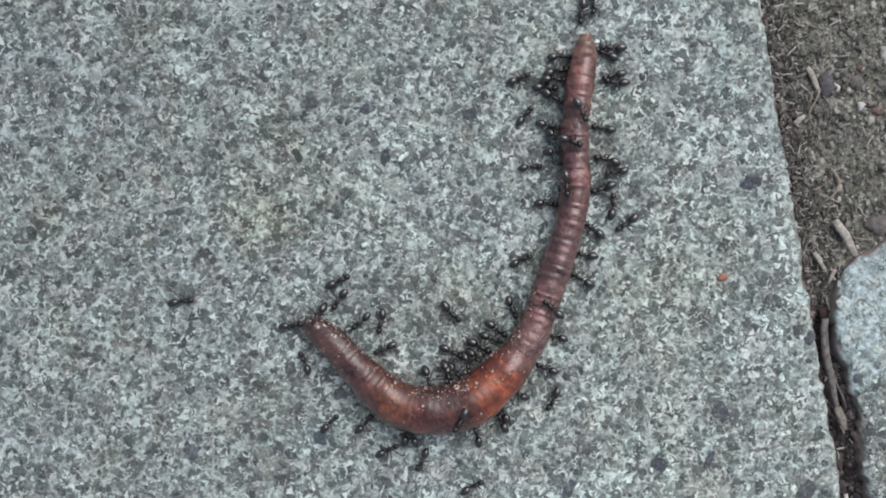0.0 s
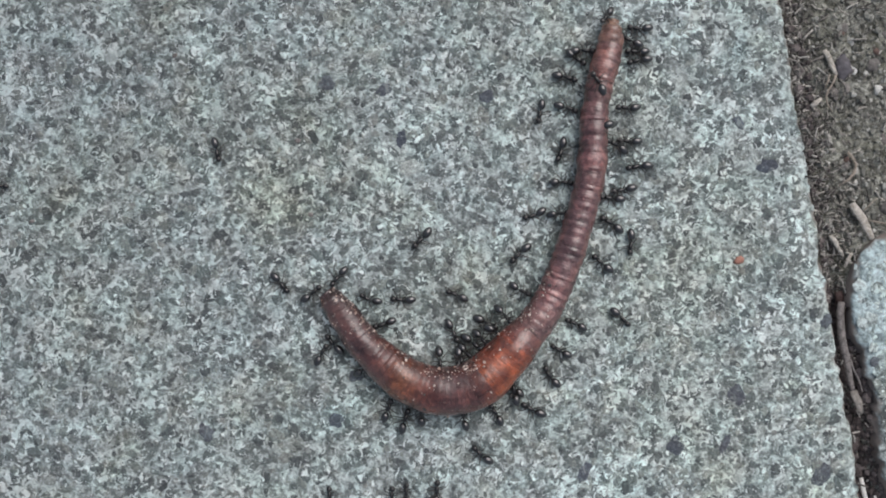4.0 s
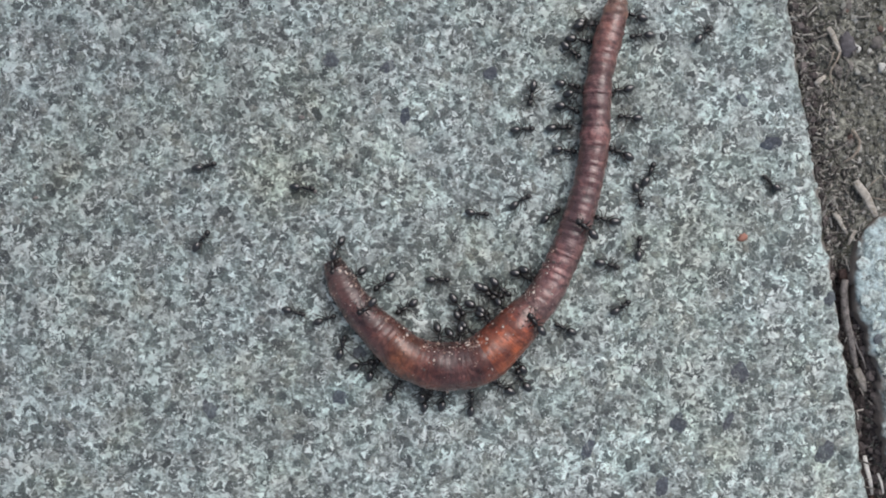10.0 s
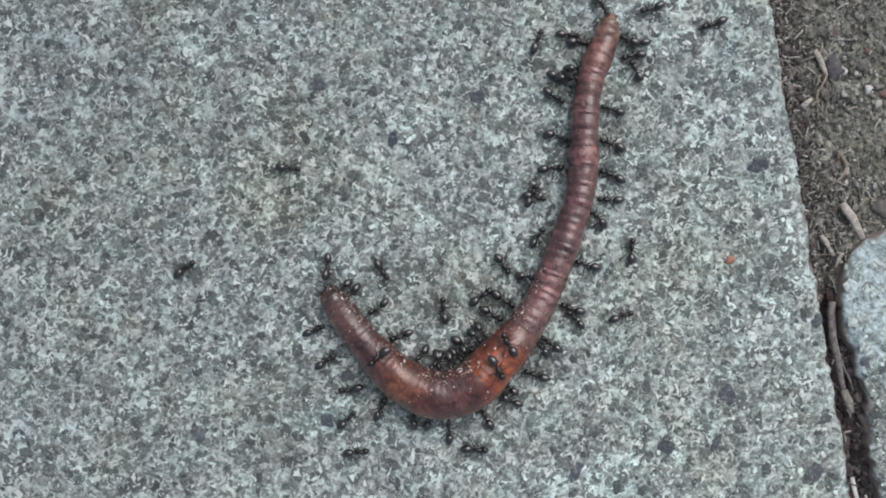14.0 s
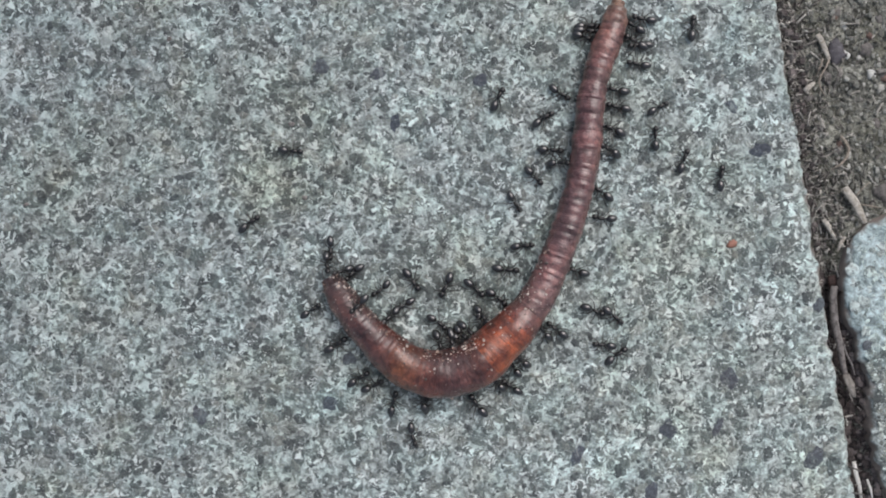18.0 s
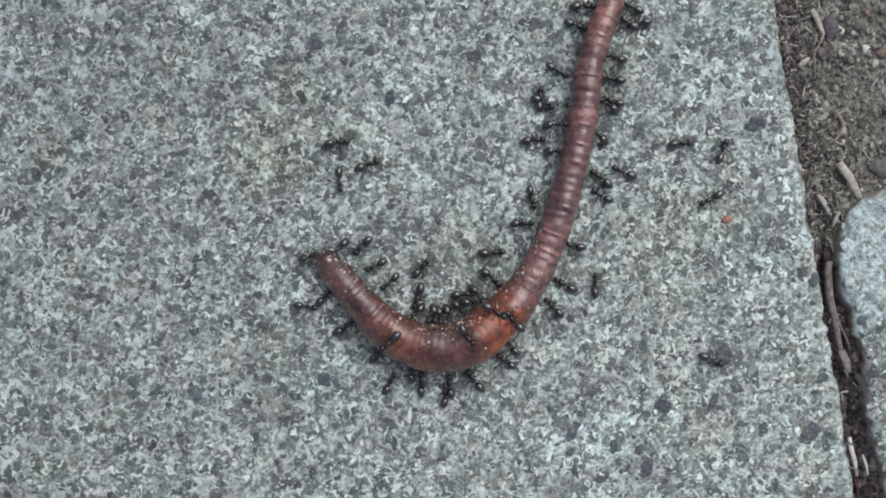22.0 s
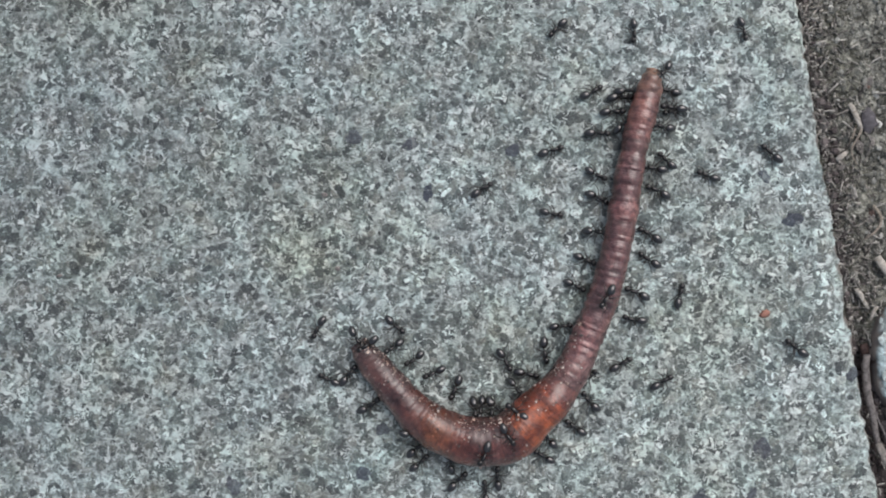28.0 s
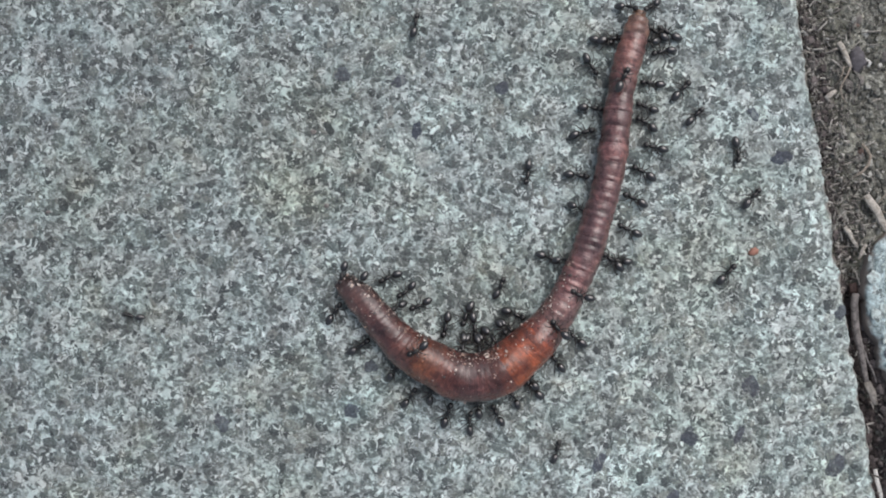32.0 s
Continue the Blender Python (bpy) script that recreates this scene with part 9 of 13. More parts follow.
    tread(ants[36], [(0, 5.5, -29.6, 0.0, 0, 111), (0.1, 4.7, -29.9, 0.0, 0, 155), (0.2, 3.9, -30.2, 0.0, 0, 200), (0.8, -0.9, -31.9, 0.0, 0, 200), (0.9, -1.7, -32.2, 0.0, 0, 142), (1, -2.6, -32.5, 0.0, 0, 84), (1.2, -0.9, -31.9, 0.0, 0, 21), (1.8, 4.0, -30.0, 0.0, 0, 21), (1.9, 4.8, -29.7, 0.0, 0, 69), (2, 5.7, -29.3, 0.0, 0, 118), (3, 6.2, -29.2, 0.0, 0, 124), (6, 6.1, -28.7, 0.0, 0, 122), (7, 6.7, -29.0, 0.0, 0, 122), (8, 7.7, -31.3, 0.0, 0, 122), (8.1, 7.0, -31.6, 0.0, 0, 163), (8.2, 6.2, -31.9, 0.0, 0, 205), (8.8, 1.7, -34.0, 0.0, 0, 205), (8.9, 1.0, -34.3, 0.0, 0, 272), (9, 0.2, -34.7, 0.0, 0, 340), (9.5, 0.9, -32.9, 0.0, 0, 397), (10, 1.6, -31.2, 0.0, 0, 453), (11, 1.4, -31.5, 0.0, 0, 453), (11.5, 1.4, -33.8, 0.0, 0, 407), (12, 1.4, -36.2, 0.0, 0, 360), (12.2, 1.7, -35.0, 0.0, 0, 435), (12.8, 2.7, -31.4, 0.0, 0, 435), (13, 3.0, -30.2, 0.0, 0, 459), (14, -0.1, -32.0, 0.0, 0, 460), (14.3, -0.7, -32.3, 0.0, 0, 513), (14.6, -1.3, -32.6, 0.0, 0, 566), (16.4, -4.7, -34.2, 0.0, 0, 566), (16.7, -5.2, -34.4, 0.0, 0, 505), (17, -5.8, -34.7, 0.0, 0, 445), (17.5, -6.0, -34.9, 0.0, 0, 368), (18, -6.3, -35.2, 0.0, 0, 290), (18.5, -4.9, -34.2, 0.0, 0, 340), (19, -3.6, -33.3, 0.0, 0, 390), (20, -0.2, -31.9, 0.0, 0, 455), (21, -0.3, -32.7, 0.0, 0, 456), (22, -0.3, -32.7, 0.0, 0, 455), (23, -0.6, -31.0, 0.0, 0, 454), (24, -3.2, -32.9, 0.0, 0, 500), (25, 0.7, -31.1, 0.0, 0, 451), (25.07, 0.7, -31.5, 0.0, 0, 391), (25.13, 0.7, -31.9, 0.0, 0, 331), (25.2, 0.7, -32.3, 0.0, 0, 271), (25.8, 0.8, -35.9, 0.0, 0, 271), (25.9, 0.8, -36.5, 0.0, 0, 326), (26, 0.9, -37.1, 0.0, 0, 380), (26.6, 0.7, -36.0, 0.0, 0, 459), (28.4, 0.1, -32.5, 0.0, 0, 459), (29, -0.1, -31.4, 0.0, 0, 456), (30, 0.2, -31.3, 0.0, 0, 459), (30.1, -0.1, -32.1, 0.0, 0, 535), (30.2, -0.4, -33.0, 0.0, 0, 611), (30.8, -2.2, -38.1, 0.0, 0, 611), (30.9, -2.5, -38.9, 0.0, 0, 665), (31, -2.8, -39.8, 0.0, 0, 720), (31.2, 0.4, -39.1, 0.0, 0, 731), (31.8, 10.1, -37.2, 0.0, 0, 731), (32, 13.3, -36.6, 0.0, 0, 800)])
    tread(ants[37], [(0, 2.7, -26.0, 6.4, 0, 237), (0.2, 0.7, -26.5, 6.3, 0, 194), (0.8, -5.0, -28.0, 0.9, 28, 194), (0.9, -5.9, -28.2, 0.9, 28, 134), (1, -6.9, -28.5, 0.9, 28, 74), (2, -4.1, -29.8, 0.0, 0, 69), (3, -4.3, -30.3, 0.0, 0, 71), (3.6, -5.4, -27.5, 4.8, 0, 110), (5.4, -8.5, -18.8, 0.9, 28, 110), (5.7, -9.0, -17.4, 0.0, 0, 163), (6, -9.5, -16.0, 0.0, 0, 217), (6.1, -9.0, -15.9, 0.0, 0, 293), (6.2, -8.5, -15.8, 0.0, 0, 369), (6.8, -5.3, -15.3, 0.0, 0, 369), (7, -4.2, -15.1, 0.0, 0, 300), (8, -2.2, -16.4, 0.0, 0, 272), (9, -2.5, -17.9, 0.0, 0, 272), (10, -0.7, -15.4, 0.0, 0, 298), (11, -0.7, -15.4, 0.0, 0, 294), (12, -1.8, -16.0, 0.0, 0, 360), (12.5, -2.8, -16.5, 0.0, 0, 303), (13, -3.7, -16.9, 0.0, 0, 246), (14, -4.9, -19.9, 0.9, 28, 224), (17, -6.5, -17.1, 0.0, 0, 228), (18, -9.9, -16.3, 0.9, 28, 219), (19, -14.2, -15.6, 4.3, 0, 219), (20, -14.3, -16.7, 4.6, 0, 219), (21, -9.8, -17.0, 0.9, 28, 217), (21.2, -9.6, -18.3, 4.0, 0, 279), (21.8, -9.0, -22.2, 5.8, 0, 279), (22, -8.7, -23.5, 5.8, 0, 217), (22.2, -8.2, -24.6, 5.6, 0, 295), (22.8, -6.6, -28.1, 0.9, 28, 295), (22.9, -6.3, -28.6, 0.0, 0, 361), (23, -6.1, -29.2, 0.0, 0, 427), (24, -7.2, -28.4, 0.0, 0, 429), (25, -3.8, -31.9, 0.0, 0, 350), (26, -5.0, -31.8, 0.0, 0, 360), (29, -4.1, -31.4, 0.0, 0, 428), (30, -3.8, -30.8, 0.0, 0, 436), (31, -4.6, -31.0, 0.0, 0, 425), (32, -4.3, -30.8, 0.0, 0, 426)])
    tread(ants[38], [(0, -5.9, -29.4, 0.0, 0, 74), (1, -8.7, -30.3, 0.0, 0, 66), (2, -8.3, -30.4, 0.0, 0, 72), (3, -8.2, -30.9, 0.0, 0, 68), (6, -10.1, -28.3, 0.0, 0, 56), (7, -12.7, -24.6, 0.9, 28, 46), (8, -14.3, -23.2, 0.9, 28, 43), (9, -14.3, -23.2, 0.9, 28, 44), (10, -16.0, -24.9, 0.0, 0, 10), (11, -12.1, -27.3, 0.0, 0, 43), (11.07, -12.9, -28.2, 0.0, 0, -15), (11.13, -13.6, -29.0, 0.0, 0, -74), (11.2, -14.4, -29.9, 0.0, 0, -132), (11.8, -21.4, -37.7, 0.0, 0, -132), (11.9, -22.6, -39.0, 0.0, 0, -186), (12, -23.8, -40.3, 0.0, 0, -240), (12.2, -23.1, -38.5, 0.0, 0, -291), (12.8, -21.1, -33.2, 0.0, 0, -291), (13, -20.4, -31.4, 0.0, 0, -330), (13.2, -19.3, -32.1, 0.0, 0, -395), (13.8, -16.1, -34.4, 0.0, 0, -395), (14, -15.0, -35.2, 0.0, 0, -360), (14.3, -15.0, -36.6, 0.0, 0, -405), (14.6, -15.0, -38.0, 0.0, 0, -450), (16.4, -15.0, -46.5, 0.0, 0, -450), (17, -15.0, -49.3, 0.0, 0, -450), (18, -15.0, -50.3, 0.0, 0, -450), (19, -15.0, -50.9, 0.0, 0, -450), (20, -15.0, -51.7, 0.0, 0, -450), (21, -15.0, -53.3, 0.0, 0, -450), (22, -15.0, -55.4, 0.0, 0, -450), (22.2, -15.0, -56.4, 0.0, 0, -450), (22.8, -15.0, -59.4, 0.0, 0, -450), (23, -15.0, -60.4, 0.0, 0, -450), (24, -15.0, -62.3, 0.0, 0, -450), (25, -15.0, -62.3, 0.0, 0, -450), (26, -15.0, -61.2, 0.0, 0, -450), (26.2, -15.0, -60.4, 0.0, 0, -510), (26.4, -15.0, -59.7, 0.0, 0, -570), (26.6, -15.0, -59.0, 0.0, 0, -630), (28.4, -15.0, -52.3, 0.0, 0, -630), (28.6, -15.0, -51.5, 0.0, 0, -690), (28.8, -15.0, -50.8, 0.0, 0, -750), (29, -15.0, -50.0, 0.0, 0, -810), (30, -15.0, -49.3, 0.0, 0, -810), (31, -15.0, -49.3, 0.0, 0, -810), (32, -15.0, -49.3, 0.0, 0, -810)])
    tread(ants[39], [(0, -12.5, -28.0, 0.0, 0, 53), (1, -13.2, -29.3, 0.0, 0, 53), (1.1, -13.7, -29.1, 0.0, 0, 105), (1.2, -14.2, -28.9, 0.0, 0, 156), (1.8, -17.2, -27.6, 0.0, 0, 156), (1.9, -17.7, -27.3, 0.0, 0, 102), (2, -18.2, -27.1, 0.0, 0, 47), (2.2, -17.4, -26.5, 0.0, 0, 39), (2.8, -15.0, -24.5, 0.0, 0, 39), (3, -14.2, -23.9, 0.9, 28, 44), (6, -17.1, -20.8, 0.9, 28, 45), (7, -17.2, -22.4, 0.0, 0, 42), (8, -16.6, -22.8, 0.0, 0, 40), (9, -18.2, -22.4, 0.0, 0, 50), (10, -19.1, -22.3, 0.0, 0, 80), (10.5, -19.9, -23.0, 0.0, 0, 28), (11, -20.6, -23.7, 0.0, 0, -25), (11.5, -20.7, -23.5, 0.0, 0, 25), (12, -20.7, -23.2, 0.0, 0, 75), (13, -17.1, -26.6, 0.0, 0, 0), (14, -16.4, -30.2, 0.0, 0, 50), (17, -16.3, -30.2, 0.0, 0, 60), (18, -12.6, -27.5, 0.0, 0, 30), (19, -11.0, -27.2, 0.0, 0, 56), (20, -11.0, -28.3, 0.0, 0, 56), (21, -8.9, -30.0, 0.0, 0, 63), (22, -9.1, -30.9, 0.0, 0, 67), (23, -7.9, -30.6, 0.0, 0, 72), (23.1, -8.6, -30.5, 0.0, 0, 122), (23.2, -9.3, -30.4, 0.0, 0, 172), (23.8, -13.8, -29.7, 0.0, 0, 172), (23.87, -14.3, -29.7, 0.0, 0, 115), (23.93, -14.8, -29.6, 0.0, 0, 57), (24, -15.3, -29.5, 0.0, 0, 0), (25, -14.6, -30.8, 0.0, 0, -15), (26, -11.3, -29.4, 0.0, 0, 20), (29, -10.4, -27.8, 0.0, 0, 59), (30, -10.6, -27.3, 0.0, 0, 55), (31, -10.5, -27.4, 0.0, 0, 58), (32, -10.2, -28.1, 0.0, 0, 59)])
    tread(ants[40], [(0, -8.9, -32.1, 0.0, 0, 20), (1, -9.6, -32.5, 0.0, 0, 80), (2, -11.9, -30.7, 0.0, 0, 30), (3, -11.1, -29.3, 0.0, 0, 68), (6, -12.4, -26.0, 0.9, 28, 62), (7, -16.3, -26.7, 0.0, 0, 20), (8, -15.7, -26.1, 0.0, 0, 15), (9, -14.2, -25.1, 0.0, 0, 0), (10, -14.2, -25.8, 0.0, 0, 59), (11, -10.7, -28.6, 0.0, 0, 73), (12, -11.2, -29.0, 0.0, 0, 72), (13, -10.9, -28.2, 0.0, 0, 61), (14, -11.2, -28.4, 0.0, 0, 60), (17, -9.6, -29.3, 0.0, 0, 67), (18, -9.4, -30.2, 0.0, 0, 71), (19, -9.2, -29.0, 0.0, 0, 70), (20, -9.2, -31.0, 0.0, 0, 73), (21, -4.4, -30.5, 0.0, 0, 90), (22, -4.2, -30.9, 0.0, 0, 86), (23, -3.8, -32.8, 0.0, 0, 140), (23.2, -4.8, -32.5, 0.0, 0, 160), (23.8, -7.6, -31.4, 0.0, 0, 160), (24, -8.6, -31.1, 0.0, 0, 84), (24.5, -8.9, -31.4, 0.0, 0, 137), (25, -9.2, -31.7, 0.0, 0, 190), (25.2, -9.3, -33.3, 0.0, 0, 266), (25.8, -9.6, -38.0, 0.0, 0, 266), (26, -9.7, -39.6, 0.0, 0, 270), (26.6, -9.7, -41.7, 0.0, 0, 270), (28.4, -9.7, -47.9, 0.0, 0, 270), (29, -9.7, -50.0, 0.0, 0, 270), (30, -9.7, -50.0, 0.0, 0, 270), (31, -9.7, -50.0, 0.0, 0, 270), (32, -9.7, -50.0, 0.0, 0, 270)])
    tread(ants[41], [(0, -3.2, -33.7, 0.0, 0, 240), (0.2, -4.0, -34.7, 0.0, 0, 235), (0.8, -6.1, -37.8, 0.0, 0, 235), (0.9, -6.5, -38.3, 0.0, 0, 287), (1, -6.9, -38.8, 0.0, 0, 340), (1.2, -5.6, -37.5, 0.0, 0, 407), (1.8, -1.9, -33.4, 0.0, 0, 407), (2, -0.6, -32.1, 0.0, 0, 456), (3, 0.6, -31.8, 0.0, 0, 454), (3.6, 0.6, -30.6, 0.0, 0, 451), (5.4, 0.5, -27.0, 5.9, 0, 451), (6, 0.5, -25.8, 6.5, 0, 454), (7, 1.0, -25.7, 6.5, 0, 454), (8, 1.1, -26.1, 6.3, 0, 454), (9, 1.3, -25.9, 6.4, 0, 454), (9.2, 1.8, -24.3, 6.7, 0, 433), (9.8, 3.3, -19.3, 4.9, 0, 433), (9.9, 3.5, -18.5, 0.9, 28, 373), (10, 3.8, -17.7, 0.9, 28, 313), (11, 5.5, -17.3, 0.9, 28, 309), (11.2, 5.8, -19.5, 5.9, 0, 279), (11.8, 6.9, -26.3, 0.9, 28, 279), (11.87, 7.0, -27.0, 0.0, 0, 224), (11.93, 7.1, -27.8, 0.0, 0, 170), (12, 7.2, -28.5, 0.0, 0, 116), (13, 7.5, -27.3, 0.0, 0, 123), (14, 8.0, -25.7, 0.9, 28, 127), (17, 6.2, -24.3, 5.9, 0, 127), (18, 10.8, -23.0, 0.9, 28, 134), (19, 11.0, -22.6, 0.9, 28, 130), (20, 11.0, -22.6, 0.9, 28, 134), (20.2, 9.4, -22.7, 4.8, 0, 185), (20.8, 4.6, -23.2, 6.7, 0, 185), (21, 3.0, -23.3, 6.7, 0, 134), (21.5, 1.0, -21.9, 6.0, 0, 204), (22, -1.0, -20.5, 0.9, 28, 275), (23, 0.3, -20.2, 0.9, 28, 276), (24, -2.0, -20.5, 0.9, 28, 249), (25, -1.7, -21.6, 5.3, 0, 249), (25.2, -1.2, -22.7, 6.1, 0, 294), (25.8, 0.2, -25.9, 6.5, 0, 294), (26, 0.6, -27.0, 6.0, 0, 249), (29, -0.5, -24.9, 6.5, 0, 249), (29.1, 0.2, -25.3, 6.4, 0, 292), (29.2, 0.9, -25.6, 6.3, 0, 335), (29.8, 5.1, -27.5, 0.9, 28, 335), (29.9, 5.8, -27.8, 0.0, 0, 408), (30, 6.5, -28.1, 0.0, 0, 480), (30.1, 6.0, -28.3, 0.0, 0, 520), (30.2, 5.4, -28.5, 0.0, 0, 561), (30.8, 2.3, -29.7, 0.0, 0, 561), (30.9, 1.8, -29.9, 0.0, 0, 507), (31, 1.3, -30.1, 0.0, 0, 454), (32, 0.6, -29.4, 0.0, 0, 452)])
    tread(ants[42], [(0, 4.6, -37.9, 0.0, 0, 20), (1, 4.4, -37.7, 0.0, 0, 20), (2, 4.8, -37.6, 0.0, 0, 20), (3, 5.6, -37.8, 0.0, 0, 20), (3.3, 5.0, -37.2, 0.0, 0, 76), (3.6, 4.4, -36.5, 0.0, 0, 132), (5.4, 0.9, -32.7, 0.0, 0, 132), (6, -0.2, -31.4, 0.0, 0, 117), (6.5, 0.5, -31.4, 0.0, 0, 71), (7, 1.3, -31.5, 0.0, 0, 25), (8, 1.9, -31.3, 0.0, 0, 45), (9, 0.7, -31.1, 0.0, 0, 114), (9.2, 0.3, -29.0, 0.9, 28, 101), (9.8, -0.9, -23.0, 6.4, 0, 101), (9.87, -1.0, -22.3, 6.0, 0, 45), (9.93, -1.1, -21.7, 5.4, 0, -11), (10, -1.3, -21.0, 0.9, 28, -68), (10.2, -0.9, -21.9, 5.7, 0, -72), (10.8, 0.0, -24.8, 6.7, 0, -72), (11, 0.3, -25.8, 6.5, 0, -68), (12, 1.6, -25.3, 6.6, 0, -68), (13, 5.4, -22.3, 6.6, 0, -68), (14, 7.1, -20.7, 6.4, 0, -68), (17, 7.1, -20.7, 6.4, 0, -68), (17.1, 6.5, -20.7, 6.5, 0, -128), (17.2, 6.0, -20.6, 6.5, 0, -188), (17.8, 2.7, -20.1, 5.3, 0, -188), (17.9, 2.2, -20.1, 4.7, 0, -111), (18, 1.6, -20.0, 0.9, 28, -33), (19, 2.9, -17.2, 0.0, 0, -30), (20, 3.8, -16.5, 0.0, 0, 10), (21, 2.3, -16.9, 0.0, 0, -34), (22, 4.1, -18.3, 0.9, 28, -34), (23, 2.5, -17.5, 0.0, 0, -35), (24, 0.4, -19.9, 0.9, 28, -65), (25, 0.3, -19.1, 0.0, 0, -66), (25.1, 1.0, -18.7, 0.0, 0, -16), (25.2, 1.7, -18.2, 0.0, 0, 33), (25.8, 5.9, -15.4, 0.0, 0, 33), (26, 7.3, -14.5, 0.0, 0, -26), (29, 6.6, -14.2, 0.0, 0, -30), (30, 6.9, -14.2, 0.0, 0, -27), (31, 3.0, -11.6, 0.0, 0, -28), (32, 6.4, -14.5, 0.0, 0, -30)])
    tread(ants[43], [(0, -18.1, -27.8, 0.0, 0, 45), (1, -17.7, -27.1, 0.0, 0, 33), (1.07, -18.0, -27.3, 0.0, 0, 91), (1.13, -18.4, -27.5, 0.0, 0, 149), (1.2, -18.8, -27.6, 0.0, 0, 206), (1.8, -22.1, -29.3, 0.0, 0, 206), (1.9, -22.6, -29.5, 0.0, 0, 266), (2, -23.2, -29.8, 0.0, 0, 325), (2.1, -22.9, -28.9, 0.0, 0, 381), (2.2, -22.7, -27.9, 0.0, 0, 437), (2.8, -21.4, -22.2, 0.0, 0, 437), (3, -21.0, -20.3, 0.0, 0, 480), (4, -21.9, -19.7, 0.0, 0, 423), (5, -22.8, -19.0, 0.0, 0, 367), (6, -23.7, -18.4, 0.0, 0, 310), (7, -25.5, -16.6, 0.0, 0, 350), (8, -22.5, -18.3, 0.0, 0, 360), (9, -21.8, -19.2, 0.0, 0, 370), (10, -21.9, -17.8, 0.0, 0, 380), (11, -22.0, -17.0, 0.0, 0, 390), (12, -22.1, -16.9, 0.0, 0, 380), (13, -22.2, -16.1, 0.0, 0, 382), (14, -21.8, -15.8, 0.0, 0, 384), (17, -22.7, -15.4, 0.0, 0, 379), (17.2, -21.7, -14.1, 0.0, 0, 411), (17.8, -18.6, -10.3, 2.7, 0, 411), (17.9, -18.1, -9.7, 2.1, 0, 485), (18, -17.6, -9.1, 0.9, 28, 559), (19, -17.6, -9.1, 0.9, 28, 566), (20, -17.9, -9.8, 0.9, 28, 563), (21, -15.7, -11.1, 0.9, 28, 570), (22, -11.4, -12.0, 0.0, 0, 566), (23, -11.0, -11.6, 0.0, 0, 563), (24, -11.2, -11.9, 0.0, 0, 565), (24.1, -11.5, -11.5, 0.0, 0, 521), (24.2, -11.7, -11.0, 0.0, 0, 478), (24.8, -13.2, -8.3, 0.0, 0, 478), (25, -13.7, -7.4, 0.0, 0, 550), (26, -13.9, -8.1, 0.0, 0, 560), (29, -15.2, -11.1, 0.9, 28, 571), (30, -15.1, -10.6, 0.0, 0, 576), (31, -13.2, -11.7, 0.0, 0, 567), (32, -12.5, -13.7, 0.9, 28, 567)])
    tread(ants[44], [(0, -22.0, -18.1, 0.0, 0, 120), (0.2, -22.4, -16.7, 0.0, 0, 107), (0.8, -23.6, -12.7, 0.9, 28, 107), (0.9, -23.8, -12.0, 0.9, 28, 59), (1, -24.0, -11.3, 0.9, 28, 11), (2, -24.5, -11.2, 0.0, 0, 16), (3, -24.6, -11.1, 0.0, 0, 22), (3.6, -23.8, -10.4, 0.0, 0, 41), (5.4, -21.3, -8.3, 1.9, 0, 41), (5.7, -20.9, -8.0, 1.7, 0, -23), (6, -20.5, -7.6, 0.9, 28, -87), (7, -20.1, -7.9, 2.2, 0, -87), (8, -20.8, -8.8, 2.5, 0, -87), (9, -20.7, -9.0, 2.8, 0, -87), (10, -20.3, -8.7, 2.8, 0, -87), (11, -20.4, -8.8, 2.8, 0, -87), (12, -19.5, -8.3, 2.9, 0, -87), (13, -17.3, -9.2, 0.9, 28, -139), (14, -17.3, -9.2, 0.9, 28, -127), (17, -15.5, -9.9, 0.0, 0, -134), (18, -15.8, -9.3, 0.0, 0, -132), (19, -16.0, -9.2, 0.0, 0, -132), (20, -14.3, -8.5, 0.0, 0, -130), (21, -13.9, -7.3, 0.0, 0, -120), (22, -13.6, -8.8, 0.0, 0, -128), (23, -14.1, -9.2, 0.0, 0, -131), (24, -16.2, -5.9, 0.0, 0, -140), (25, -17.7, -3.3, 0.0, 0, -135), (26, -17.6, -5.0, 0.0, 0, -100), (26.6, -16.7, -5.5, 0.0, 0, -31), (28.4, -14.1, -7.0, 0.0, 0, -31), (28.7, -13.6, -7.3, 0.0, 0, -100), (29, -13.2, -7.5, 0.0, 0, -170), (30, -12.4, -8.4, 0.0, 0, -117), (31, -9.6, -7.1, 0.0, 0, -50), (31.5, -11.5, -7.9, 0.0, 0, -100), (32, -13.4, -8.7, 0.0, 0, -150)])
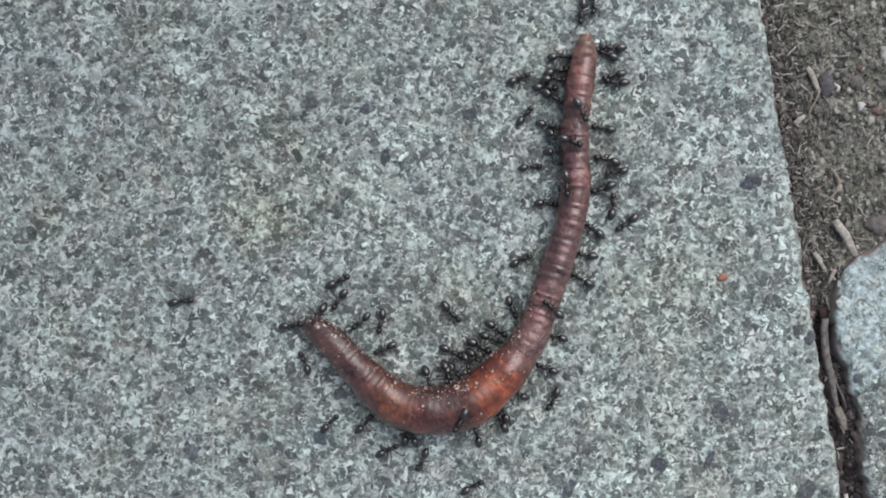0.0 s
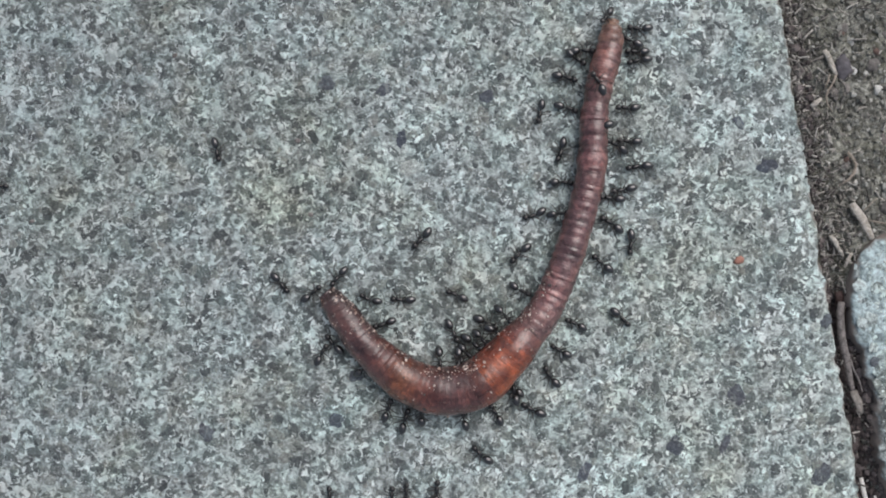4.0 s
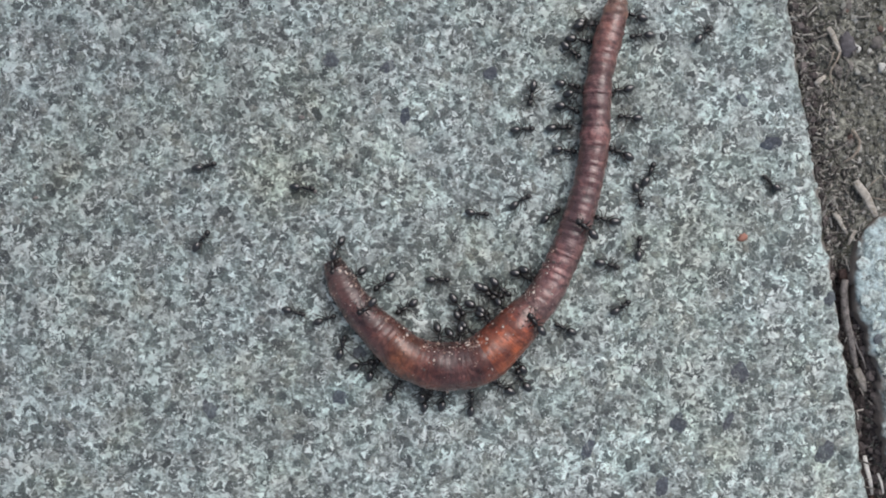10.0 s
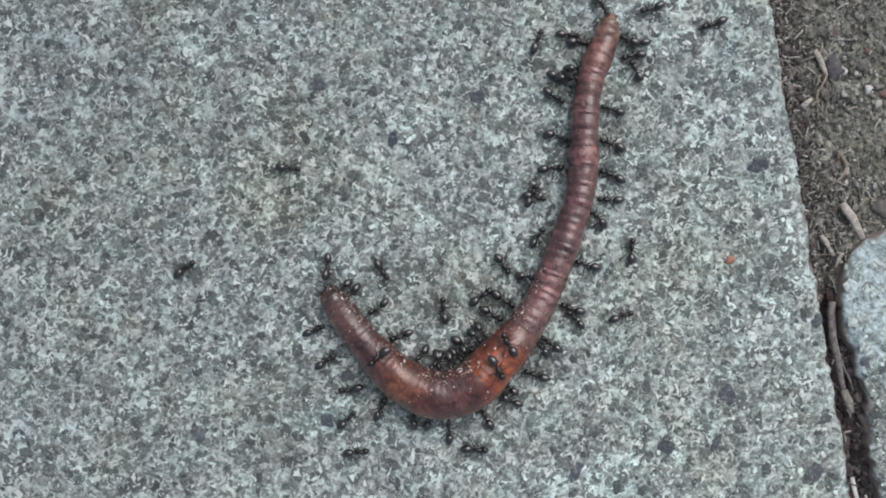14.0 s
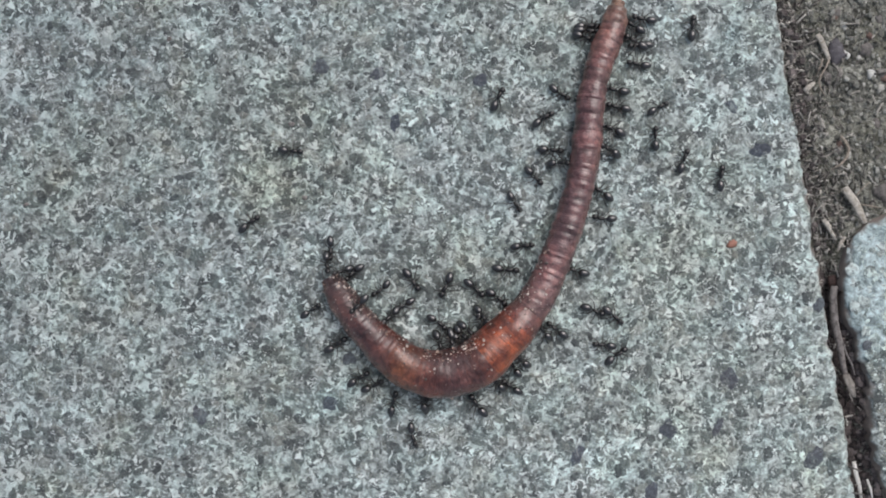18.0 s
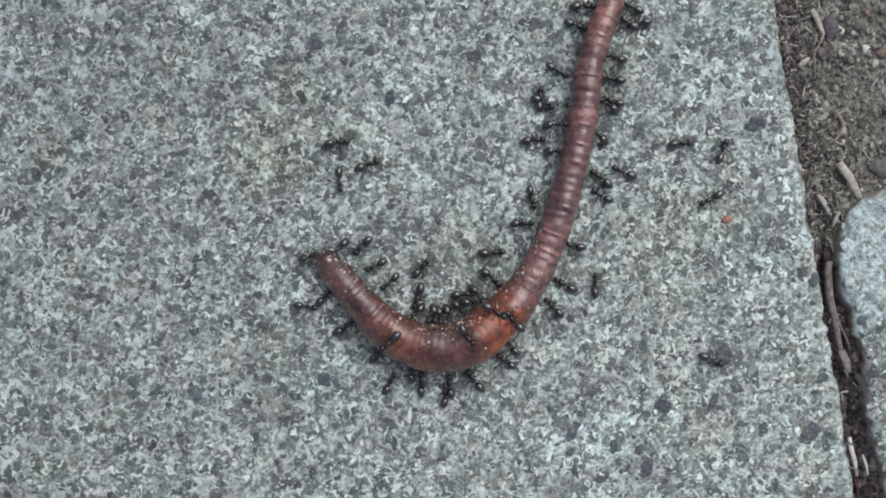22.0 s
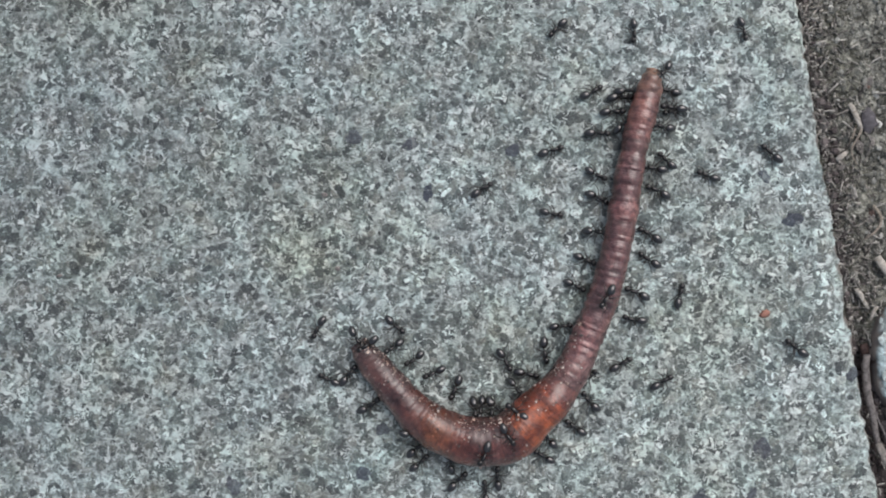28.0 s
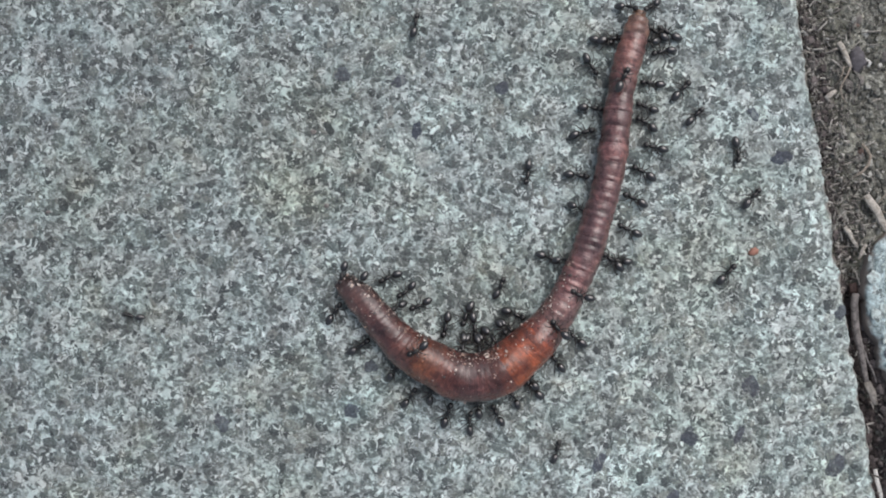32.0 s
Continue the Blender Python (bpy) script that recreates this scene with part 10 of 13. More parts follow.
    tread(ants[45], [(0, -24.2, -12.1, 0.0, 0, 3), (0.1, -24.2, -11.4, 0.0, 0, 43), (0.2, -24.1, -10.7, 0.0, 0, 84), (0.8, -23.7, -6.8, 0.0, 0, 84), (0.9, -23.6, -6.1, 0.0, 0, 6), (1, -23.5, -5.5, 0.0, 0, -73), (2, -23.5, -5.5, 0.0, 0, -70), (2.07, -24.6, -3.7, 0.0, 0, -126), (2.13, -25.7, -1.9, 0.0, 0, -182), (2.2, -26.8, -0.1, 0.0, 0, -239), (2.5, -31.7, 8.0, 0.0, 0, -239), (2.8, -36.7, 16.1, 0.0, 0, -239), (2.9, -38.3, 18.8, 0.0, 0, -194), (3, -39.9, 21.6, 0.0, 0, -150), (3.6, -39.2, 16.7, 0.0, 0, -81), (5.4, -37.0, 2.0, 0.0, 0, -81), (6, -36.3, -2.9, 0.0, 0, -65), (7, -35.5, -3.6, 0.0, 0, -70), (7.07, -35.5, -3.0, 0.0, 0, -14), (7.13, -35.6, -2.5, 0.0, 0, 41), (7.2, -35.6, -1.9, 0.0, 0, 97), (7.8, -36.2, 3.0, 0.0, 0, 97), (8, -36.4, 4.6, 0.0, 0, 80), (8.5, -34.5, 4.1, 0.0, 0, 32), (9, -32.5, 3.6, 0.0, 0, -15), (9.2, -31.1, 3.5, 0.0, 0, -4), (9.8, -26.9, 3.3, 0.0, 0, -4), (10, -25.5, 3.2, 0.0, 0, -10), (10.2, -24.1, 2.0, 0.0, 0, -38), (10.8, -19.7, -1.4, 0.0, 0, -38), (11, -18.2, -2.6, 0.0, 0, -70), (12, -18.2, -2.6, 0.0, 0, -117), (13, -19.2, -5.2, 0.0, 0, -108), (14, -19.5, -5.5, 0.0, 0, -95), (17, -19.4, -5.4, 0.0, 0, -95), (18, -19.4, -5.5, 0.0, 0, -94), (19, -20.1, -6.5, 0.0, 0, -85), (20, -20.1, -6.5, 0.0, 0, -86), (21, -17.5, -9.8, 0.9, 28, -142), (22, -17.2, -9.3, 0.9, 28, -139), (23, -17.7, -8.7, 0.9, 28, -147), (24, -18.9, -10.2, 3.4, 0, -147), (25, -19.1, -9.3, 2.4, 0, -147), (26, -19.1, -9.3, 2.4, 0, -147), (29, -18.3, -9.5, 2.8, 0, -147), (30, -19.2, -9.7, 0.9, 28, -132), (31, -18.8, -9.7, 0.9, 28, -138), (32, -18.0, -9.5, 2.5, 0, -135)])
    tread(ants[46], [(0, -16.8, -5.1, 0.0, 0, 20), (0.5, -16.6, -3.1, 0.0, 0, -20), (1, -16.3, -1.0, 0.0, 0, -60), (1.2, -14.2, -1.4, 0.0, 0, -11), (1.8, -7.8, -2.7, 0.0, 0, -11), (2, -5.6, -3.1, 0.0, 0, -55), (2.1, -5.2, -2.5, 0.0, 0, -1), (2.2, -4.8, -2.0, 0.0, 0, 53), (2.8, -2.5, 1.2, 0.0, 0, 53), (3, -1.7, 2.2, 0.0, 0, 50), (3.2, -2.5, 1.5, 0.0, 0, 107), (3.4, -3.3, 0.8, 0.0, 0, 164), (3.6, -4.2, 0.1, 0.0, 0, 221), (5.4, -11.7, -6.4, 0.0, 0, 221), (6, -14.2, -8.5, 0.0, 0, 208), (7, -14.2, -8.5, 0.0, 0, 206), (8, -12.6, -12.9, 0.0, 0, 212), (9, -12.4, -12.7, 0.0, 0, 212), (10, -12.4, -11.9, 0.0, 0, 214), (11, -11.7, -12.0, 0.0, 0, 215), (11.07, -11.3, -11.6, 0.0, 0, 158), (11.13, -10.9, -11.2, 0.0, 0, 100), (11.2, -10.4, -10.8, 0.0, 0, 43), (11.8, -6.7, -7.4, 0.0, 0, 43), (12, -5.4, -6.3, 0.0, 0, -10), (12.1, -5.5, -6.9, 0.0, 0, -52), (12.2, -5.6, -7.6, 0.0, 0, -95), (12.8, -5.9, -11.6, 0.0, 0, -95), (13, -6.0, -12.9, 0.0, 0, -141), (13.5, -3.5, -12.8, 0.0, 0, -205), (14, -1.1, -12.6, 0.0, 0, -270), (14.6, -2.2, -12.4, 0.0, 0, -194), (16.4, -5.4, -11.5, 0.0, 0, -194), (16.7, -5.9, -11.4, 0.0, 0, -127), (17, -6.5, -11.3, 0.0, 0, -60), (18, -6.4, -10.4, 0.0, 0, -60), (19, -5.5, -8.2, 0.0, 0, 0), (19.2, -3.0, -7.5, 0.0, 0, 17), (19.8, 4.4, -5.1, 0.0, 0, 17), (19.9, 5.7, -4.7, 0.0, 0, 74), (20, 6.9, -4.3, 0.0, 0, 130), (20.2, 4.4, -2.1, 0.0, 0, 139), (20.8, -3.3, 4.5, 0.0, 0, 139), (21, -5.9, 6.6, 0.0, 0, 120), (21.1, -6.5, 6.4, 0.0, 0, 160), (21.2, -7.2, 6.1, 0.0, 0, 201), (21.8, -11.4, 4.6, 0.0, 0, 201), (21.87, -11.8, 4.4, 0.0, 0, 259), (21.93, -12.3, 4.2, 0.0, 0, 317), (22, -12.8, 4.1, 0.0, 0, 375), (22.2, -11.2, 6.9, 0.0, 0, 421), (22.8, -6.6, 15.3, 0.0, 0, 421), (23, -5.1, 18.1, 0.0, 0, 390), (23.2, -5.1, 21.0, 0.0, 0, 450), (23.8, -5.1, 29.8, 0.0, 0, 450), (24, -5.1, 32.8, 0.0, 0, 450), (24.2, -5.1, 34.0, 0.0, 0, 450), (24.8, -5.1, 37.7, 0.0, 0, 450), (24.9, -5.1, 38.3, 0.0, 0, 376), (25, -5.1, 38.9, 0.0, 0, 303), (25.2, -3.5, 35.2, 0.0, 0, 293), (25.8, 1.3, 24.0, 0.0, 0, 293), (26, 2.9, 20.3, 0.0, 0, 255), (26.3, 4.1, 20.5, 0.0, 0, 313), (26.6, 5.2, 20.8, 0.0, 0, 372), (28.4, 12.3, 22.2, 0.0, 0, 372), (29, 14.6, 22.7, 0.0, 0, 320), (30, 14.5, 18.6, 0.0, 0, 390), (31, 17.8, 18.2, 0.0, 0, 352), (32, 17.1, 14.4, 0.0, 0, 370)])
    tread(ants[47], [(0, -16.6, -8.0, 0.0, 0, -119), (1, -18.6, -6.8, 0.0, 0, -116), (2, -18.7, -6.9, 0.0, 0, -117), (3, -18.6, -7.7, 0.0, 0, -127), (6, -20.1, -6.7, 0.9, 28, -99), (7, -20.0, -6.2, 0.9, 28, -98), (8, -20.2, -7.0, 0.9, 28, -97), (9, -19.8, -7.3, 0.9, 28, -115), (10, -19.8, -6.5, 0.9, 28, -106), (11, -20.4, -7.1, 1.9, 0, -94), (12, -19.8, -6.1, 0.9, 28, -106), (13, -19.2, -7.9, 2.0, 0, -106), (14, -19.7, -8.1, 1.8, 0, -82), (17, -19.6, -7.7, 0.9, 28, -82), (18, -19.9, -8.0, 0.9, 28, -74), (19, -20.1, -8.7, 0.9, 28, -67), (20, -21.0, -8.9, 0.9, 28, -47), (21, -21.6, -9.8, 0.9, 28, -60), (21.5, -21.6, -10.2, 0.9, 28, -19), (22, -21.7, -10.6, 0.9, 28, 22), (23, -21.0, -9.9, 2.1, 0, 22), (24, -22.0, -9.5, 0.9, 28, 13), (25, -21.8, -8.7, 0.9, 28, -15), (26, -20.7, -7.9, 0.9, 28, -53), (29, -20.6, -8.4, 2.3, 0, -53), (30, -21.9, -8.0, 0.0, 0, -60), (31, -21.8, -8.5, 0.9, 28, -54), (32, -20.8, -8.2, 1.9, 0, -97)])
    tread(ants[48], [(0, -19.8, -10.5, 0.9, 28, -129), (1, -21.0, -9.8, 0.9, 28, -103), (2, -18.7, -10.0, 0.9, 28, -129), (2.2, -18.5, -12.2, 3.6, 0, -86), (2.8, -18.0, -18.6, 0.9, 28, -86), (2.9, -17.9, -19.7, 0.9, 28, -20), (3, -17.8, -20.7, 0.0, 0, 45), (3.3, -18.5, -19.9, 0.0, 0, 86), (3.6, -19.1, -19.1, 0.0, 0, 128), (5.4, -23.0, -14.1, 0.0, 0, 128), (5.7, -23.6, -13.2, 0.0, 0, 64), (6, -24.3, -12.4, 0.0, 0, 0), (7, -23.7, -12.3, 0.0, 0, 0), (8, -22.9, -14.7, 0.0, 0, 28), (8.2, -22.2, -13.7, 0.0, 0, 53), (8.8, -20.0, -10.9, 3.6, 0, 53), (9, -19.2, -9.9, 3.4, 0, 28), (9.33, -18.5, -10.2, 3.3, 0, -31), (9.67, -17.7, -10.6, 3.0, 0, -90), (10, -17.0, -10.9, 0.9, 28, -149), (11, -16.7, -10.5, 0.9, 28, -152), (12, -16.7, -10.2, 0.9, 28, -151), (13, -15.9, -9.7, 0.9, 28, -144), (14, -15.9, -10.0, 0.9, 28, -139), (14.3, -15.6, -10.4, 0.9, 28, -95), (14.6, -15.3, -10.8, 0.9, 28, -52), (16.4, -13.4, -13.2, 0.9, 28, -52), (16.7, -13.1, -13.6, 0.9, 28, -95), (17, -12.8, -14.0, 0.9, 28, -139), (18, -14.5, -14.2, 3.7, 0, -139), (19, -14.7, -13.0, 0.9, 28, -145), (20, -16.1, -13.7, 4.0, 0, -145), (21, -17.4, -14.6, 4.2, 0, -145), (21.33, -18.1, -15.3, 3.6, 0, -203), (21.67, -18.8, -16.1, 0.9, 28, -261), (22, -19.5, -16.9, 0.0, 0, -319), (23, -19.5, -16.9, 0.0, 0, -322), (24, -19.8, -14.9, 0.9, 28, -325), (25, -20.0, -15.0, 0.9, 28, -322), (26, -20.0, -15.0, 0.0, 0, -320), (29, -22.6, -13.9, 0.0, 0, -320), (30, -23.2, -15.1, 0.0, 0, -305), (31, -22.2, -14.8, 0.0, 0, -310), (32, -22.4, -14.6, 0.0, 0, -309)])
    tread(ants[49], [(0, -13.0, -11.6, 0.0, 0, -143), (1, -12.7, -7.7, 0.0, 0, -100), (2, -12.4, -10.9, 0.0, 0, -160), (3, -11.5, -11.7, 0.0, 0, -146), (3.6, -13.0, -11.1, 0.0, 0, -201), (5.4, -17.4, -9.4, 0.9, 28, -201), (6, -18.9, -8.9, 0.9, 28, -144), (7, -18.7, -9.2, 2.9, 0, -144), (8, -18.7, -10.9, 3.7, 0, -144), (9, -17.4, -11.2, 3.4, 0, -144), (9.1, -17.1, -11.6, 3.5, 0, -101), (9.2, -16.9, -12.1, 3.6, 0, -59), (9.8, -15.3, -14.7, 4.2, 0, -59), (9.9, -15.0, -15.2, 4.2, 0, -101), (10, -14.7, -15.6, 4.3, 0, -144), (11, -11.3, -16.6, 0.9, 28, -137), (12, -11.7, -12.4, 0.0, 0, -146), (13, -11.0, -12.0, 0.0, 0, -148), (14, -11.4, -12.2, 0.0, 0, -148), (17, -11.4, -11.9, 0.0, 0, -146), (18, -11.3, -12.0, 0.0, 0, -144), (19, -10.6, -11.9, 0.0, 0, -145), (20, -10.6, -12.1, 0.0, 0, -144), (21, -11.2, -12.0, 0.0, 0, -145), (22, -9.1, -14.7, 0.0, 0, -142), (23, -8.3, -14.4, 0.0, 0, -138), (24, -9.0, -14.0, 0.0, 0, -138), (25, -11.0, -11.9, 0.0, 0, -143), (26, -10.8, -12.2, 0.0, 0, -143), (29, -11.4, -11.6, 0.0, 0, -141), (30, -11.1, -11.3, 0.0, 0, -146), (31, -10.5, -11.2, 0.0, 0, -143), (32, -10.7, -11.0, 0.0, 0, -144)])
    tread(ants[50], [(0, -9.8, -11.6, 0.0, 0, 250), (1, -9.6, -16.3, 0.0, 0, 206), (2, -9.2, -15.9, 0.0, 0, 208), (3, -6.6, -11.7, 0.0, 0, 240), (3.6, -8.2, -11.4, 0.0, 0, 170), (5.4, -13.1, -10.6, 0.0, 0, 170), (6, -14.7, -10.3, 0.0, 0, 191), (7, -11.8, -12.9, 0.0, 0, 194), (8, -9.4, -16.0, 0.0, 0, 203), (9, -9.3, -15.5, 0.0, 0, 204), (10, -8.8, -15.9, 0.0, 0, 203), (11, -9.4, -16.0, 0.0, 0, 204), (12, -9.0, -16.0, 0.0, 0, 198), (13, -11.5, -18.2, 4.9, 0, 198), (13.2, -12.3, -19.6, 5.3, 0, 238), (13.8, -15.0, -23.9, 0.0, 0, 238), (14, -15.9, -25.3, 0.0, 0, 180), (15.5, -15.5, -25.7, 0.0, 0, 120), (17, -15.0, -26.2, 0.0, 0, 60), (18, -15.0, -26.2, 0.0, 0, 24), (19, -15.0, -26.2, 0.0, 0, 22), (20, -15.0, -26.2, 0.0, 0, 25), (21, -10.7, -27.3, 0.0, 0, 37), (22, -10.9, -25.9, 0.9, 28, 36), (23, -11.5, -26.1, 0.0, 0, 34), (24, -10.8, -26.1, 0.0, 0, 37), (25, -11.0, -25.9, 0.0, 0, 35), (26, -11.0, -25.9, 0.0, 0, 36), (29, -11.0, -25.9, 0.0, 0, 39), (30, -12.4, -24.1, 0.9, 28, 35), (31, -12.3, -24.3, 0.9, 28, 39), (32, -12.5, -23.6, 0.9, 28, 40)])
    tread(ants[51], [(0, -9.2, -15.9, 0.0, 0, -153), (0.2, -9.3, -17.3, 0.9, 28, -94), (0.8, -9.5, -21.5, 5.7, 0, -94), (1, -9.6, -22.9, 5.8, 0, -153), (1.1, -9.5, -22.4, 5.8, 0, -222), (1.2, -9.3, -21.9, 5.8, 0, -290), (1.8, -8.2, -19.1, 0.9, 28, -290), (1.9, -8.0, -18.6, 0.9, 28, -217), (2, -7.9, -18.1, 0.9, 28, -143), (3, -10.2, -16.2, 0.0, 0, -151), (6, -12.9, -13.0, 0.0, 0, -164), (7, -9.1, -15.9, 0.0, 0, -154), (8, -6.3, -16.5, 0.0, 0, -210), (8.2, -6.4, -15.2, 0.0, 0, -265), (8.8, -6.7, -11.6, 0.0, 0, -265), (9, -6.8, -10.4, 0.0, 0, -275), (9.5, -5.3, -10.9, 0.0, 0, -318), (10, -3.9, -11.4, 0.0, 0, -360), (11, -3.6, -11.5, 0.0, 0, -360), (11.5, -3.6, -11.5, 0.0, 0, -315), (12, -3.6, -11.5, 0.0, 0, -270), (12.1, -4.1, -11.8, 0.0, 0, -206), (12.2, -4.6, -12.2, 0.0, 0, -141), (12.8, -7.3, -14.4, 0.0, 0, -141), (13, -8.2, -15.2, 0.0, 0, -157), (14, -7.8, -16.7, 0.0, 0, -158), (17, -7.8, -15.3, 0.0, 0, -154), (18, -7.7, -14.5, 0.0, 0, -151), (19, -8.5, -14.1, 0.0, 0, -150), (20, -8.8, -14.3, 0.0, 0, -151), (21, -8.9, -14.3, 0.0, 0, -155), (21.07, -8.6, -14.1, 0.0, 0, -96), (21.13, -8.3, -14.0, 0.0, 0, -37), (21.2, -8.0, -13.9, 0.0, 0, 21), (21.8, -5.1, -12.8, 0.0, 0, 21), (22, -4.2, -12.4, 0.0, 0, 50), (23, -4.7, -12.6, 0.0, 0, 40), (23.33, -4.9, -13.0, 0.0, 0, -19), (23.67, -5.2, -13.5, 0.0, 0, -78), (24, -5.4, -14.0, 0.0, 0, -138), (25, -8.7, -14.3, 0.0, 0, -153), (26, -8.1, -14.5, 0.0, 0, -155), (29, -8.2, -14.0, 0.0, 0, -157), (30, -7.9, -14.2, 0.0, 0, -154), (31, -7.4, -14.3, 0.0, 0, -152), (32, -8.5, -13.2, 0.0, 0, -153)])
    tread(ants[52], [(0, 1.2, -10.1, 0.0, 0, -40), (1, -0.6, -10.0, 0.0, 0, -50), (1.1, -0.4, -9.4, 0.0, 0, 10), (1.2, -0.1, -8.8, 0.0, 0, 70), (1.8, 1.2, -5.3, 0.0, 0, 70), (2, 1.6, -4.1, 0.0, 0, 120), (2.1, 2.6, -3.8, 0.0, 0, 69), (2.2, 3.6, -3.5, 0.0, 0, 18), (2.8, 9.8, -1.5, 0.0, 0, 18), (3, 11.8, -0.9, 0.0, 0, 20), (3.3, 11.2, -1.7, 0.0, 0, -55), (3.6, 10.5, -2.5, 0.0, 0, -130), (5.4, 6.5, -7.3, 0.0, 0, -130), (6, 5.1, -8.9, 0.0, 0, -80), (6.5, 4.5, -9.3, 0.0, 0, -20), (7, 3.9, -9.7, 0.0, 0, 40), (8, 6.3, -13.3, 0.0, 0, -32), (9, 6.0, -13.1, 0.0, 0, -31), (10, 6.0, -12.7, 0.0, 0, -34), (11, 6.3, -12.4, 0.0, 0, -31), (12, 9.0, -11.9, 0.0, 0, -23), (13, 8.4, -10.9, 0.0, 0, -22), (14, 8.4, -10.9, 0.0, 0, -27), (17, 8.2, -11.2, 0.0, 0, -29), (18, 8.5, -8.8, 0.0, 0, 0), (19, 8.7, -11.3, 0.0, 0, -29), (20, 8.7, -11.5, 0.0, 0, -25), (21, 9.5, -11.5, 0.0, 0, -24), (22, 7.1, -10.0, 0.0, 0, 10), (22.5, 8.0, -9.1, 0.0, 0, -30), (23, 8.8, -8.3, 0.0, 0, -70), (24, 8.1, -10.0, 0.0, 0, -60), (25, 7.5, -14.2, 0.0, 0, -30), (26, 10.5, -10.5, 0.0, 0, -40), (29, 8.9, -10.2, 0.0, 0, -80), (29.1, 8.3, -10.3, 0.0, 0, -123), (29.2, 7.8, -10.4, 0.0, 0, -166), (29.8, 4.4, -11.2, 0.0, 0, -166), (29.9, 3.9, -11.4, 0.0, 0, -102), (30, 3.3, -11.5, 0.0, 0, -38), (30.07, 3.0, -11.4, 0.0, 0, -91), (30.13, 2.6, -11.3, 0.0, 0, -144), (30.2, 2.3, -11.2, 0.0, 0, -198), (30.8, -0.9, -10.2, 0.0, 0, -198), (30.9, -1.4, -10.0, 0.0, 0, -129), (31, -2.0, -9.8, 0.0, 0, -60), (32, -1.2, -14.6, 0.0, 0, -106)])
    tread(ants[53], [(0, 1.4, -16.3, 0.0, 0, -30), (1, 1.4, -15.8, 0.0, 0, -53), (2, 0.7, -16.0, 0.0, 0, -52), (3, -1.2, -15.8, 0.0, 0, -110), (4.5, -0.9, -15.7, 0.0, 0, -50), (6, -0.7, -15.7, 0.0, 0, 10), (7, 2.1, -14.2, 0.0, 0, 50), (8, 3.2, -15.1, 0.0, 0, 0), (9, 2.9, -16.2, 0.0, 0, 20), (10, 3.7, -13.2, 0.0, 0, -42), (11, 3.7, -13.2, 0.0, 0, -40), (12, 6.3, -13.2, 0.0, 0, -39), (13, 6.2, -12.9, 0.0, 0, -34), (14, 6.6, -13.1, 0.0, 0, -35), (17, 6.6, -13.0, 0.0, 0, -37), (18, 3.6, -11.7, 0.0, 0, -45), (19, 1.1, -14.5, 0.0, 0, 20), (20, 1.5, -13.8, 0.0, 0, 30), (21, 3.2, -12.0, 0.0, 0, -43), (22, 2.6, -16.5, 0.0, 0, -0), (23, 3.4, -12.1, 0.0, 0, -45), (24, 3.2, -11.8, 0.0, 0, -48), (25, 3.5, -11.9, 0.0, 0, -45), (26, 3.7, -12.7, 0.0, 0, -100), (29, 3.0, -11.5, 0.0, 0, -47), (29.1, 2.5, -11.6, 0.0, 0, -111), (29.2, 2.0, -11.6, 0.0, 0, -175), (29.8, -1.1, -11.9, 0.0, 0, -175), (29.9, -1.6, -11.9, 0.0, 0, -248), (30, -2.1, -12.0, 0.0, 0, -320), (30.33, -2.2, -12.6, 0.0, 0, -373), (30.67, -2.3, -13.2, 0.0, 0, -427), (31, -2.4, -13.9, 0.0, 0, -480), (32, 0.1, -16.4, 0.0, 0, -446)])
    tread(ants[54], [(0, 5.8, -15.4, 0.0, 0, -34), (1, 5.7, -15.2, 0.0, 0, -37), (2, 5.6, -14.5, 0.0, 0, -33), (3, 5.1, -14.4, 0.0, 0, -31), (6, 2.9, -17.9, 0.9, 28, -37), (7, 7.0, -20.6, 6.2, 0, -37), (8, 6.7, -18.1, 5.7, 0, -37), (9, 4.7, -18.3, 4.8, 0, -31), (9.1, 4.7, -17.8, 0.9, 28, 30), (9.2, 4.7, -17.3, 0.9, 28, 91), (9.8, 4.7, -14.2, 0.0, 0, 91), (9.9, 4.6, -13.7, 0.0, 0, 30), (10, 4.6, -13.2, 0.0, 0, -31), (11, 4.5, -11.0, 0.0, 0, 20), (12, 3.6, -11.9, 0.0, 0, -30), (13, 3.5, -11.5, 0.0, 0, -30), (14, 4.8, -10.4, 0.0, 0, 30), (14.3, 4.2, -10.1, 0.0, 0, 93), (14.6, 3.6, -9.8, 0.0, 0, 155), (16.4, 0.1, -8.2, 0.0, 0, 155), (16.7, -0.5, -7.9, 0.0, 0, 228), (17, -1.1, -7.6, 0.0, 0, 300), (18, -0.9, -11.3, 0.0, 0, 240), (18.5, -2.6, -12.2, 0.0, 0, 310), (19, -4.3, -13.2, 0.0, 0, 380), (19.33, -4.7, -14.4, 0.0, 0, 320), (19.67, -5.1, -15.6, 0.0, 0, 260), (20, -5.5, -16.8, 0.0, 0, 200), (21, -4.4, -17.4, 0.0, 0, 245), (22, -4.6, -16.9, 0.0, 0, 246), (23, -4.7, -17.1, 0.0, 0, 248), (24, -4.5, -16.2, 0.0, 0, 249), (25, -4.7, -16.9, 0.0, 0, 246), (26, -4.5, -16.7, 0.0, 0, 249), (29, -5.1, -16.5, 0.0, 0, 248), (30, -4.8, -16.3, 0.0, 0, 247), (31, -4.6, -16.1, 0.0, 0, 246), (32, -4.4, -16.4, 0.0, 0, 251)])
